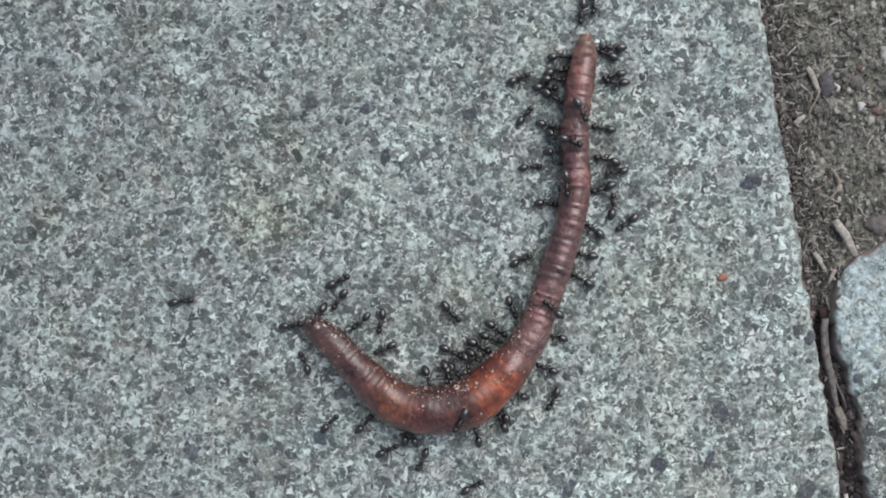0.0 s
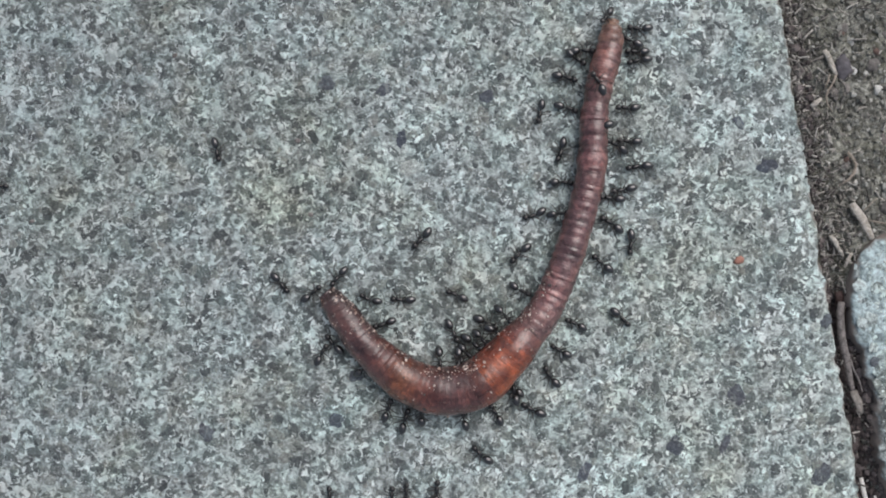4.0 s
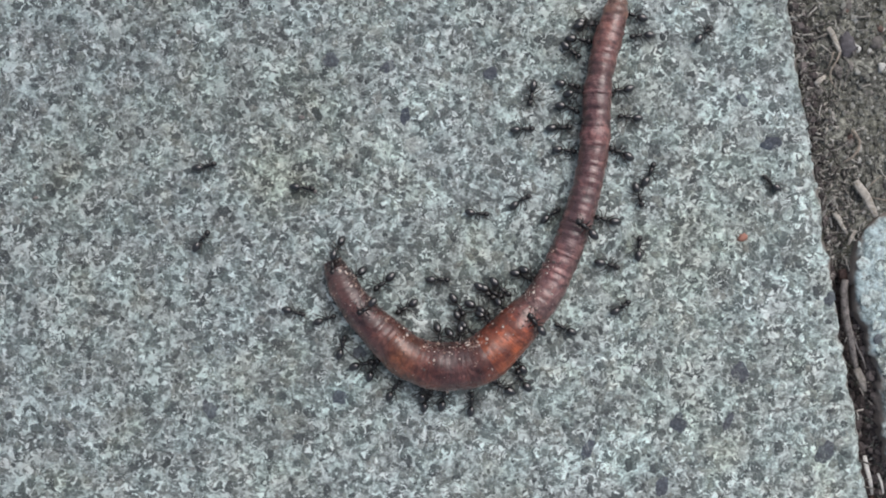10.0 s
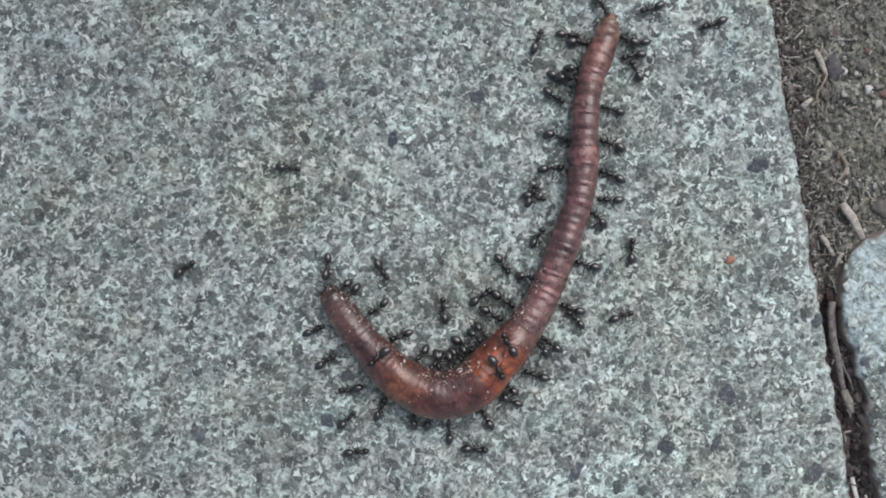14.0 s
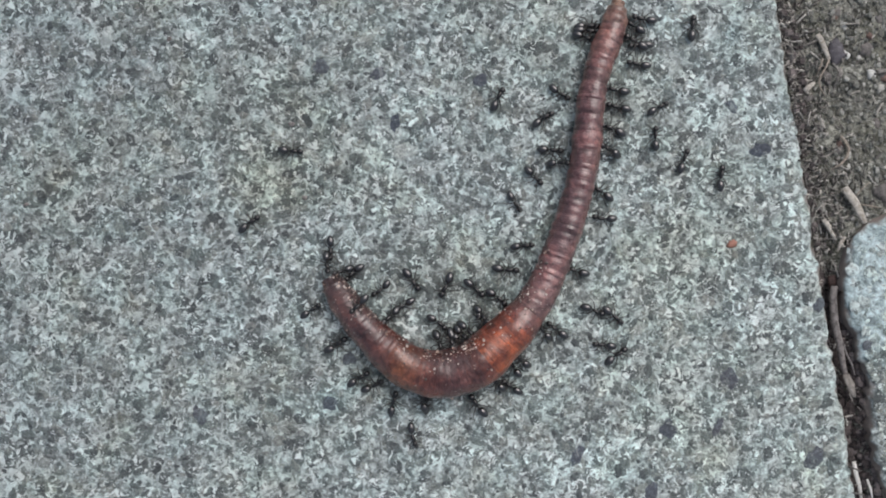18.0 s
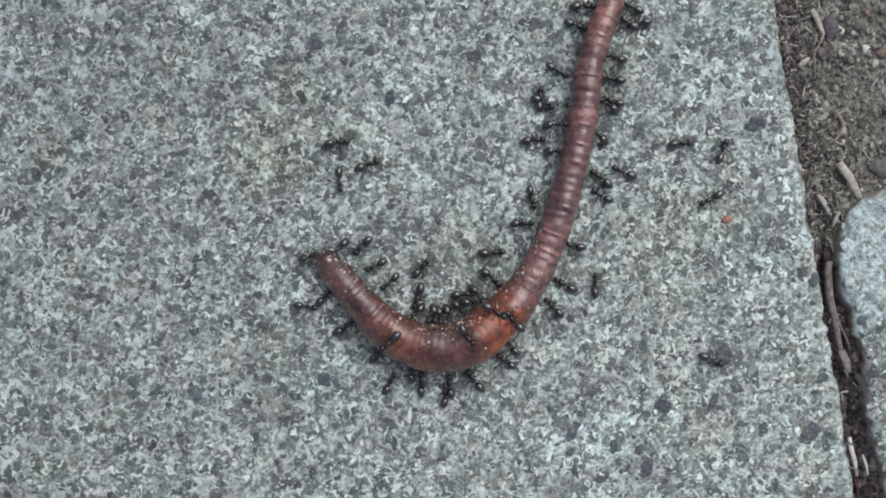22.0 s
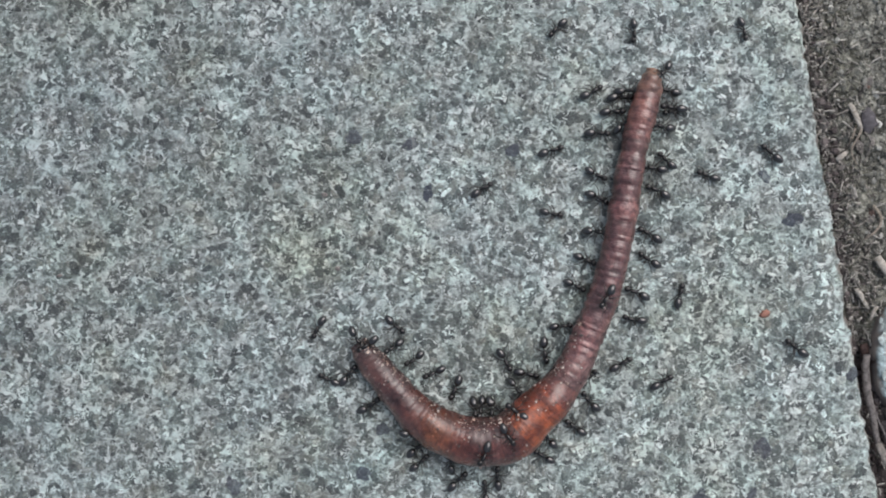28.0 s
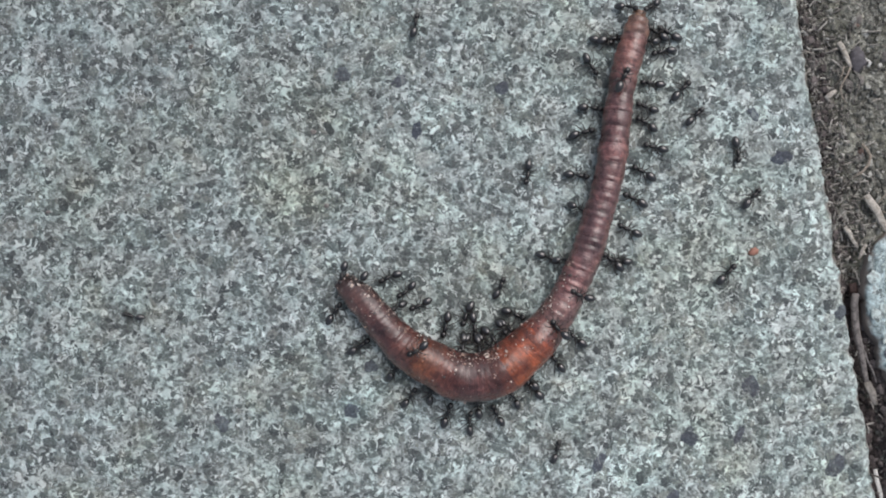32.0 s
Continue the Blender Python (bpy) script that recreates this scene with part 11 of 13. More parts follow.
    tread(ants[55], [(0, 7.7, -14.3, 0.0, 0, -15), (0.0667, 7.4, -14.1, 0.0, 0, 39), (0.133, 7.1, -13.9, 0.0, 0, 94), (0.2, 6.8, -13.7, 0.0, 0, 148), (0.8, 4.0, -11.9, 0.0, 0, 148), (0.867, 3.7, -11.7, 0.0, 0, 93), (0.933, 3.3, -11.5, 0.0, 0, 38), (1, 3.0, -11.3, 0.0, 0, -16), (2, 1.1, -10.3, 0.0, 0, -35), (3, 3.3, -11.2, 0.0, 0, -19), (3.2, 2.6, -11.0, 0.0, 0, -79), (3.4, 1.9, -10.8, 0.0, 0, -138), (3.6, 1.2, -10.6, 0.0, 0, -197), (5.4, -5.3, -8.5, 0.0, 0, -197), (5.6, -6.0, -8.3, 0.0, 0, -138), (5.8, -6.8, -8.1, 0.0, 0, -79), (6, -7.5, -7.9, 0.0, 0, -20), (6.2, -6.2, -8.1, 0.0, 0, -13), (6.8, -2.5, -9.0, 0.0, 0, -13), (7, -1.2, -9.3, 0.0, 0, -70), (7.2, -0.2, -9.4, 0.0, 0, -4), (7.8, 3.0, -9.6, 0.0, 0, -4), (8, 4.0, -9.7, 0.0, 0, 30), (8.1, 3.5, -9.5, 0.0, 0, 96), (8.2, 2.9, -9.3, 0.0, 0, 162), (8.8, -0.5, -8.2, 0.0, 0, 162), (9, -1.6, -7.9, 0.0, 0, 180), (9.1, -1.2, -7.2, 0.0, 0, 120), (9.2, -0.8, -6.5, 0.0, 0, 60), (9.8, 1.5, -2.3, 0.0, 0, 60), (10, 2.3, -0.9, 0.0, 0, -0), (10.5, 4.5, -1.7, 0.0, 0, 45), (11, 6.7, -2.5, 0.0, 0, 90), (11.1, 5.9, -2.4, 0.0, 0, 131), (11.2, 5.0, -2.3, 0.0, 0, 173), (11.8, -0.1, -1.6, 0.0, 0, 173), (12, -1.9, -1.4, 0.0, 0, 180), (12.2, -3.7, -1.7, 0.0, 0, 190), (12.8, -9.1, -2.7, 0.0, 0, 190), (13, -11.0, -3.0, 0.0, 0, 220), (13.5, -11.0, -4.6, 0.0, 0, 265), (14, -11.0, -6.2, 0.0, 0, 310), (14.3, -10.2, -5.1, 0.0, 0, 361), (14.6, -9.4, -4.1, 0.0, 0, 412), (16.4, -4.5, 2.0, 0.0, 0, 412), (16.7, -3.7, 3.0, 0.0, 0, 371), (17, -2.9, 4.1, 0.0, 0, 330), (17.2, -0.4, 3.7, 0.0, 0, 351), (17.8, 7.3, 2.4, 0.0, 0, 351), (18, 9.8, 2.0, 0.0, 0, 310), (18.2, 10.7, 1.2, 0.0, 0, 318), (18.8, 13.2, -1.1, 0.0, 0, 318), (19, 14.1, -1.9, 0.9, 28, 362), (20, 15.3, -0.0, 0.9, 28, 366), (21, 14.4, 2.5, 0.0, 0, 364), (22, 13.4, -1.1, 0.0, 0, 290), (22.1, 12.5, -1.3, 0.0, 0, 241), (22.2, 11.6, -1.5, 0.0, 0, 192), (22.8, 6.1, -2.7, 0.0, 0, 192), (23, 4.3, -3.1, 0.0, 0, 230), (23.2, 0.9, -3.9, 0.0, 0, 194), (23.8, -9.2, -6.4, 0.0, 0, 194), (24, -12.6, -7.2, 0.0, 0, 240), (24.5, -12.4, -5.1, 0.0, 0, 295), (25, -12.3, -2.9, 0.0, 0, 350), (25.2, -9.3, 0.1, 0.0, 0, 405), (25.8, -0.2, 9.1, 0.0, 0, 405), (26, 2.8, 12.2, 0.0, 0, 380), (26.6, 5.1, 11.9, 0.0, 0, 354), (28.4, 12.0, 11.2, 0.0, 0, 354), (28.7, 13.1, 11.1, 0.0, 0, 275), (29, 14.2, 11.0, 0.0, 0, 195), (29.2, 12.2, 8.7, 0.0, 0, 229), (29.8, 6.2, 1.6, 0.0, 0, 229), (30, 4.2, -0.7, 0.0, 0, 260), (30.2, 4.2, -2.0, 0.0, 0, 271), (30.8, 4.3, -5.8, 0.0, 0, 271), (31, 4.3, -7.1, 0.0, 0, 250), (31.33, 4.3, -8.2, 0.0, 0, 190), (31.67, 4.2, -9.3, 0.0, 0, 130), (32, 4.1, -10.5, 0.0, 0, 70)])
    tread(ants[56], [(0, 0.8, -19.9, 0.9, 28, -75), (1, 0.8, -20.3, 0.9, 28, -71), (2, 0.7, -19.9, 0.9, 28, -74), (3, 3.3, -18.0, 0.9, 28, -35), (6, 0.6, -17.9, 0.0, 0, -44), (7, 2.6, -18.3, 0.9, 28, -45), (8, 2.0, -18.9, 0.9, 28, -46), (9, 1.3, -19.5, 0.9, 28, -46), (10, 2.4, -15.9, 0.0, 0, -35), (11, 3.6, -17.8, 0.9, 28, -36), (12, 3.3, -20.6, 5.8, 0, -36), (13, 4.1, -17.8, 0.9, 28, -33), (14, 2.1, -18.0, 0.0, 0, -37), (17, 2.3, -18.5, 0.9, 28, -41), (18, 2.7, -18.5, 0.9, 28, -42), (19, 5.1, -16.3, 0.9, 28, -34), (20, 7.4, -16.5, 5.1, 0, -34), (21, 4.6, -17.8, 0.9, 28, -35), (22, 7.2, -18.7, 5.8, 0, -35), (23, 6.6, -15.7, 0.9, 28, -41), (24, 3.1, -17.2, 0.0, 0, -43), (25, 3.9, -19.0, 0.9, 28, -39), (26, 7.5, -21.8, 6.5, 0, -39), (26.2, 7.2, -21.6, 6.5, 0, 21), (26.4, 6.9, -21.3, 6.5, 0, 81), (26.6, 6.6, -21.1, 6.5, 0, 141), (28.4, 3.9, -18.8, 4.7, 0, 141), (28.6, 3.6, -18.6, 0.9, 28, 199), (28.8, 3.3, -18.3, 0.9, 28, 258), (29, 2.9, -18.1, 0.9, 28, 317), (30, 3.2, -18.2, 0.9, 28, 316), (31, 3.0, -18.8, 0.9, 28, 315), (32, 2.9, -18.3, 0.9, 28, 309)])
    tread(ants[57], [(0, 3.9, -18.3, 0.9, 28, -78), (0.2, 3.5, -19.4, 0.9, 28, -110), (0.8, 2.4, -22.8, 6.4, 0, -110), (1, 2.0, -23.9, 6.7, 0, -78), (2, 1.0, -23.2, 6.5, 0, -78), (3, 0.6, -20.1, 0.9, 28, -73), (6, 0.0, -20.2, 0.9, 28, -97), (7, -0.6, -19.2, 0.0, 0, -100), (8, -0.4, -20.0, 0.9, 28, -100), (9, -1.2, -20.3, 0.9, 28, -101), (10, -0.3, -18.1, 0.0, 0, -73), (11, 0.7, -19.8, 0.9, 28, -79), (12, -1.0, -20.6, 0.9, 28, -107), (13, -0.2, -20.2, 0.9, 28, -101), (14, -2.3, -20.8, 0.9, 28, -128), (17, -3.2, -20.4, 0.9, 28, -121), (17.5, -2.7, -18.8, 0.0, 0, -80), (18, -2.3, -17.1, 0.0, 0, -40), (18.2, -2.9, -18.4, 0.0, 0, -116), (18.8, -4.8, -22.3, 5.7, 0, -116), (19, -5.4, -23.6, 6.2, 0, -40), (20, -4.6, -25.1, 6.2, 0, -40), (20.1, -4.6, -24.6, 6.3, 0, 28), (20.2, -4.7, -24.1, 6.3, 0, 96), (20.8, -5.0, -21.0, 4.5, 0, 96), (20.9, -5.1, -20.5, 0.9, 28, 157), (21, -5.1, -20.0, 0.9, 28, 218), (22, -5.1, -19.6, 0.9, 28, 215), (23, -9.2, -22.4, 5.8, 0, 215), (24, -9.4, -22.3, 5.8, 0, 215), (25, -8.6, -22.0, 5.9, 0, 215), (26, -9.8, -22.8, 5.5, 0, 215), (27, -10.7, -22.9, 4.9, 0, 275), (28, -11.7, -23.1, 3.9, 0, 335), (29, -12.7, -23.3, 0.9, 28, 395), (29.2, -11.7, -22.3, 4.8, 0, 406), (29.8, -8.8, -19.4, 4.9, 0, 406), (29.87, -8.5, -19.0, 4.4, 0, 462), (29.93, -8.2, -18.7, 0.9, 28, 518), (30, -7.9, -18.4, 0.9, 28, 574), (31, -9.6, -15.7, 0.9, 28, 569), (32, -8.7, -19.7, 5.7, 0, 569)])
    tread(ants[58], [(0, -41.8, -8.3, 0.0, 0, 360), (0.2, -39.0, -8.0, 0.0, 0, 366), (0.8, -30.8, -7.1, 0.0, 0, 366), (1, -28.0, -6.8, 0.0, 0, 420), (2, -28.1, -8.2, 0.0, 0, 390), (3, -28.2, -8.1, 0.0, 0, 334), (6, -29.3, -12.1, 0.0, 0, 270), (6.2, -30.5, -13.2, 0.0, 0, 222), (6.8, -34.0, -16.4, 0.0, 0, 222), (7, -35.2, -17.5, 0.0, 0, 160), (7.2, -36.8, -16.5, 0.0, 0, 149), (7.8, -41.6, -13.6, 0.0, 0, 149), (8, -43.1, -12.7, 0.0, 0, 140), (9, -45.9, -9.6, 0.0, 0, 70), (9.2, -45.1, -8.8, 0.0, 0, 46), (9.8, -42.5, -6.1, 0.0, 0, 46), (10, -41.7, -5.3, 0.0, 0, 45), (11, -41.4, -5.1, 0.0, 0, 45), (12, -41.6, -5.5, 0.0, 0, 40), (13, -41.4, -5.3, 0.0, 0, 0), (14, -42.5, -6.0, 0.0, 0, 30), (14.6, -40.5, -5.1, 0.0, 0, 22), (16.4, -34.3, -2.5, 0.0, 0, 22), (17, -32.2, -1.7, 0.0, 0, 10), (18, -32.5, -1.5, 0.0, 0, 30), (19, -32.3, -1.6, 0.0, 0, 20), (20, -32.3, -1.8, 0.0, 0, 20), (21, -32.4, -1.8, 0.0, 0, 0), (21.2, -29.5, 0.1, 0.0, 0, 33), (21.8, -20.7, 5.8, 0.0, 0, 33), (22, -17.7, 7.7, 0.0, 0, 0), (22.1, -17.6, 8.2, 0.0, 0, 40), (22.2, -17.5, 8.7, 0.0, 0, 81), (22.8, -17.0, 12.0, 0.0, 0, 81), (22.9, -16.9, 12.6, 0.0, 0, 20), (23, -16.8, 13.1, 0.0, 0, -40), (24, -14.8, 9.8, 0.0, 0, 20), (25, -17.7, 9.3, 0.0, 0, 30), (25.2, -16.4, 9.6, 0.0, 0, 13), (25.8, -12.5, 10.5, 0.0, 0, 13), (26, -11.2, 10.8, 0.0, 0, 15), (26.6, -8.1, 12.3, 0.0, 0, 25), (28.4, 1.2, 16.7, 0.0, 0, 25), (29, 4.3, 18.2, 0.0, 0, 100), (29.2, 5.3, 18.9, 0.0, 0, 34), (29.8, 8.5, 21.1, 0.0, 0, 34), (30, 9.6, 21.8, 0.0, 0, 40), (30.2, 10.6, 22.3, 0.0, 0, 29), (30.8, 13.6, 24.0, 0.0, 0, 29), (31, 14.6, 24.5, 0.0, 0, 60), (31.1, 15.0, 23.9, 0.0, 0, 1), (31.2, 15.4, 23.3, 0.0, 0, -58), (31.8, 17.7, 19.6, 0.0, 0, -58), (32, 18.5, 18.4, 0.0, 0, -13)])
    tread(ants[59], [(0, -22.7, -45.6, 0.0, 0, 33), (1, -22.7, -45.6, 0.0, 0, 33), (2, -22.7, -45.6, 0.0, 0, 33), (3, -22.7, -47.4, 0.0, 0, 33), (6, -22.7, -48.1, 0.0, 0, 33), (7, -22.7, -49.1, 0.0, 0, 33), (8, -22.7, -49.3, 0.0, 0, 33), (9, -22.7, -50.2, 0.0, 0, 33), (10, -22.7, -50.9, 0.0, 0, 33), (11, -22.7, -50.9, 0.0, 0, 33), (12, -22.7, -50.9, 0.0, 0, 33), (13, -22.7, -50.8, 0.0, 0, 33), (14, -22.7, -48.9, 0.0, 0, 33), (17, -22.7, -49.3, 0.0, 0, 33), (18, -22.7, -50.3, 0.0, 0, 33), (19, -22.7, -50.9, 0.0, 0, 33), (20, -22.7, -51.7, 0.0, 0, 33), (21, -22.7, -53.3, 0.0, 0, 33), (22, -22.7, -55.4, 0.0, 0, 33), (22.1, -22.7, -55.9, 0.0, 0, -29), (22.2, -22.7, -56.4, 0.0, 0, -90), (22.8, -22.7, -59.4, 0.0, 0, -90), (22.9, -22.7, -59.9, 0.0, 0, -29), (23, -22.7, -60.4, 0.0, 0, 33), (24, -22.7, -62.3, 0.0, 0, 33), (25, -22.7, -62.3, 0.0, 0, 33), (25.5, -22.7, -61.7, 0.0, 0, -29), (26, -22.7, -61.2, 0.0, 0, -90), (26.2, -22.7, -60.4, 0.0, 0, -150), (26.4, -22.7, -59.7, 0.0, 0, -210), (26.6, -22.7, -59.0, 0.0, 0, -270), (28.4, -22.7, -52.3, 0.0, 0, -270), (29, -22.7, -50.0, 0.0, 0, -270), (29.2, -22.7, -47.6, 0.0, 0, -270), (29.8, -22.7, -40.5, 0.0, 0, -270), (30, -22.7, -38.1, 0.0, 0, -280), (30.07, -22.7, -38.7, 0.0, 0, -337), (30.13, -22.7, -39.4, 0.0, 0, -393), (30.2, -22.7, -40.1, 0.0, 0, -450), (30.8, -22.7, -46.1, 0.0, 0, -450), (31, -22.7, -48.1, 0.0, 0, -450), (32, -22.7, -48.1, 0.0, 0, -450)])
    tread(ants[60], [(0, 75.1, -19.9, 0.0, 0, 180), (1, 75.1, -19.9, 0.0, 0, 180), (2, 74.0, -19.9, 0.0, 0, 180), (3, 73.0, -19.9, 0.0, 0, 180), (6, 72.6, -19.9, 0.0, 0, 180), (7, 72.1, -19.9, 0.0, 0, 180), (8, 71.7, -19.9, 0.0, 0, 180), (9, 72.0, -19.9, 0.0, 0, 180), (10, 72.0, -19.9, 0.0, 0, 180), (11, 72.8, -19.9, 0.0, 0, 180), (12, 73.6, -19.9, 0.0, 0, 180), (13, 74.0, -19.9, 0.0, 0, 180), (14, 74.8, -19.9, 0.0, 0, 180), (17, 74.8, -19.9, 0.0, 0, 180), (18, 74.2, -19.9, 0.0, 0, 180), (19, 73.8, -19.9, 0.0, 0, 180), (20, 73.9, -19.9, 0.0, 0, 180), (21, 74.5, -19.9, 0.0, 0, 180), (22, 75.7, -19.9, 0.0, 0, 180), (23, 77.0, -19.9, 0.0, 0, 180), (24, 78.9, -19.9, 0.0, 0, 180), (25, 79.8, -19.9, 0.0, 0, 180), (25.33, 79.8, -19.9, 0.0, 0, 120), (25.67, 79.8, -19.9, 0.0, 0, 60), (26, 79.8, -19.9, 0.0, 0, 0), (27, 79.7, -19.9, 0.0, 0, -60), (28, 79.7, -19.9, 0.0, 0, -120), (29, 79.7, -19.9, 0.0, 0, -180), (29.2, 75.7, -19.9, 0.0, 0, -180), (29.8, 63.6, -19.9, 0.0, 0, -180), (29.87, 62.2, -19.9, 0.0, 0, -237), (29.93, 60.9, -19.9, 0.0, 0, -293), (30, 59.5, -19.9, 0.0, 0, -350), (30.2, 61.7, -19.9, 0.0, 0, -360), (30.8, 68.2, -19.9, 0.0, 0, -360), (31, 70.3, -19.9, 0.0, 0, -360), (32, 70.3, -19.9, 0.0, 0, -360)])
    tread(ants[61], [(0, 78.9, 2.5, 0.0, 0, 164), (1, 78.9, 2.5, 0.0, 0, 164), (2, 78.9, 2.5, 0.0, 0, 164), (3, 78.9, 2.5, 0.0, 0, 164), (6, 78.9, 2.5, 0.0, 0, 164), (7, 78.9, 2.5, 0.0, 0, 164), (8, 78.9, 2.5, 0.0, 0, 164), (9, 78.9, 2.5, 0.0, 0, 164), (10, 78.9, 2.5, 0.0, 0, 164), (11, 78.9, 2.5, 0.0, 0, 164), (12, 78.9, 2.5, 0.0, 0, 164), (13, 78.9, 2.5, 0.0, 0, 164), (14, 78.9, 2.5, 0.0, 0, 164), (17, 78.9, 2.5, 0.0, 0, 164), (18, 78.9, 2.5, 0.0, 0, 164), (19, 78.9, 2.5, 0.0, 0, 164), (20, 78.9, 2.5, 0.0, 0, 164), (21, 78.9, 2.5, 0.0, 0, 164), (22, 78.9, 2.5, 0.0, 0, 164), (23, 78.9, 2.5, 0.0, 0, 180), (23.2, 76.9, 2.5, 0.0, 0, 180), (23.8, 70.8, 2.5, 0.0, 0, 180), (23.87, 70.1, 2.5, 0.0, 0, 127), (23.93, 69.5, 2.5, 0.0, 0, 73), (24, 68.8, 2.5, 0.0, 0, 20), (24.2, 71.0, 2.5, 0.0, 0, 0), (24.8, 77.6, 2.5, 0.0, 0, 0), (25, 79.8, 2.5, 0.0, 0, 0), (26, 79.8, 2.5, 0.0, 0, 0), (29, 79.8, 2.5, 0.0, 0, 0), (30, 79.8, 2.5, 0.0, 0, 0), (31, 79.8, 2.5, 0.0, 0, 0), (32, 79.8, 2.5, 0.0, 0, 0)])
    tread(ants[62], [(0, 13.4, -50.8, 0.0, 0, 157), (1, 13.4, -50.8, 0.0, 0, 157), (2, 13.4, -50.8, 0.0, 0, 157), (3, 13.4, -50.8, 0.0, 0, 157), (6, 13.4, -50.8, 0.0, 0, 157), (7, 13.4, -50.8, 0.0, 0, 157), (8, 13.4, -50.8, 0.0, 0, 157), (9, 13.4, -50.8, 0.0, 0, 157), (10, 13.4, -50.9, 0.0, 0, 157), (11, 13.4, -50.9, 0.0, 0, 157), (12, 13.4, -50.9, 0.0, 0, 90), (12.2, 13.4, -46.8, 0.0, 0, 90), (12.8, 13.4, -34.5, 0.0, 0, 90), (13, 13.4, -30.5, 0.0, 0, 75), (13.2, 13.5, -29.0, 0.0, 0, 87), (13.8, 13.7, -24.5, 0.0, 0, 87), (14, 13.8, -23.0, 0.0, 0, 155), (14.2, 14.8, -23.8, 0.0, 0, 211), (14.4, 15.9, -24.5, 0.0, 0, 267), (14.6, 16.9, -25.3, 0.0, 0, 323), (16.4, 26.1, -32.3, 0.0, 0, 323), (16.6, 27.1, -33.1, 0.0, 0, 269), (16.8, 28.2, -33.8, 0.0, 0, 214), (17, 29.2, -34.6, 0.0, 0, 160), (17.2, 28.6, -32.2, 0.0, 0, 104), (17.8, 26.7, -24.9, 0.0, 0, 104), (18, 26.1, -22.4, 0.0, 0, 30), (18.5, 27.3, -21.5, 0.0, 0, -10), (19, 28.4, -20.5, 0.0, 0, -50), (19.2, 29.9, -21.7, 0.0, 0, -37), (19.8, 34.4, -25.0, 0.0, 0, -37), (20, 35.8, -26.1, 0.0, 0, 0), (20.2, 37.3, -26.3, 0.0, 0, -8), (20.8, 41.5, -26.9, 0.0, 0, -8), (21, 42.9, -27.1, 0.0, 0, -20), (22, 42.2, -26.9, 0.0, 0, -30), (23, 42.4, -27.0, 0.0, 0, -25), (23.2, 45.6, -27.2, 0.0, 0, -4), (23.8, 55.2, -28.0, 0.0, 0, -4), (24, 58.4, -28.2, 0.0, 0, 10), (24.1, 58.4, -27.2, 0.0, 0, 51), (24.2, 58.3, -26.2, 0.0, 0, 92), (24.8, 58.1, -20.0, 0.0, 0, 92), (25, 58.0, -17.9, 0.0, 0, 70), (26, 58.0, -17.9, 0.0, 0, 70), (26.6, 55.5, -15.5, 0.0, 0, 137), (28.4, 47.9, -8.4, 0.0, 0, 137), (28.7, 46.6, -7.2, 0.0, 0, 193), (29, 45.4, -6.0, 0.0, 0, 250), (29.2, 44.2, -6.3, 0.0, 0, 194), (29.8, 40.8, -7.1, 0.0, 0, 194), (29.9, 40.3, -7.3, 0.0, 0, 139), (30, 39.7, -7.4, 0.0, 0, 85), (31, 39.1, -7.4, 0.0, 0, 70), (32, 40.2, -8.1, 0.0, 0, 40)])
    tread(ants[63], [(0, 17.0, -50.8, 0.0, 0, 123), (1, 17.0, -50.8, 0.0, 0, 123), (2, 17.0, -50.8, 0.0, 0, 123), (3, 17.0, -50.8, 0.0, 0, 123), (6, 17.0, -50.8, 0.0, 0, 123), (7, 17.0, -50.8, 0.0, 0, 123), (8, 17.0, -50.8, 0.0, 0, 123), (9, 17.0, -50.8, 0.0, 0, 123), (10, 17.0, -50.9, 0.0, 0, 123), (11, 17.0, -50.9, 0.0, 0, 123), (12, 17.0, -50.9, 0.0, 0, 90), (12.2, 17.0, -47.6, 0.0, 0, 90), (12.8, 17.0, -37.8, 0.0, 0, 90), (12.9, 17.0, -36.1, 0.0, 0, 40), (13, 17.0, -34.5, 0.0, 0, -10), (13.1, 17.0, -35.9, 0.0, 0, -50), (13.2, 17.0, -37.4, 0.0, 0, -90), (13.8, 17.0, -46.0, 0.0, 0, -90), (14, 17.0, -48.9, 0.0, 0, -90), (17, 17.0, -49.3, 0.0, 0, -90), (18, 17.0, -50.3, 0.0, 0, -90), (19, 17.0, -50.9, 0.0, 0, -90), (20, 17.0, -51.7, 0.0, 0, -90), (21, 17.0, -53.3, 0.0, 0, -90), (22, 17.0, -55.4, 0.0, 0, -90), (22.2, 17.0, -56.4, 0.0, 0, -90), (22.8, 17.0, -59.4, 0.0, 0, -90), (23, 17.0, -60.4, 0.0, 0, -90), (24, 17.0, -62.3, 0.0, 0, -90), (25, 17.0, -62.3, 0.0, 0, -90), (26, 17.0, -61.2, 0.0, 0, -90), (26.2, 17.0, -60.4, 0.0, 0, -150), (26.4, 17.0, -59.7, 0.0, 0, -210), (26.6, 17.0, -59.0, 0.0, 0, -270), (28.4, 17.0, -52.3, 0.0, 0, -270), (28.6, 17.0, -51.5, 0.0, 0, -330), (28.8, 17.0, -50.8, 0.0, 0, -390), (29, 17.0, -50.0, 0.0, 0, -450), (30, 17.0, -48.9, 0.0, 0, -450), (31, 17.0, -48.9, 0.0, 0, -450), (32, 17.0, -48.9, 0.0, 0, -450)])
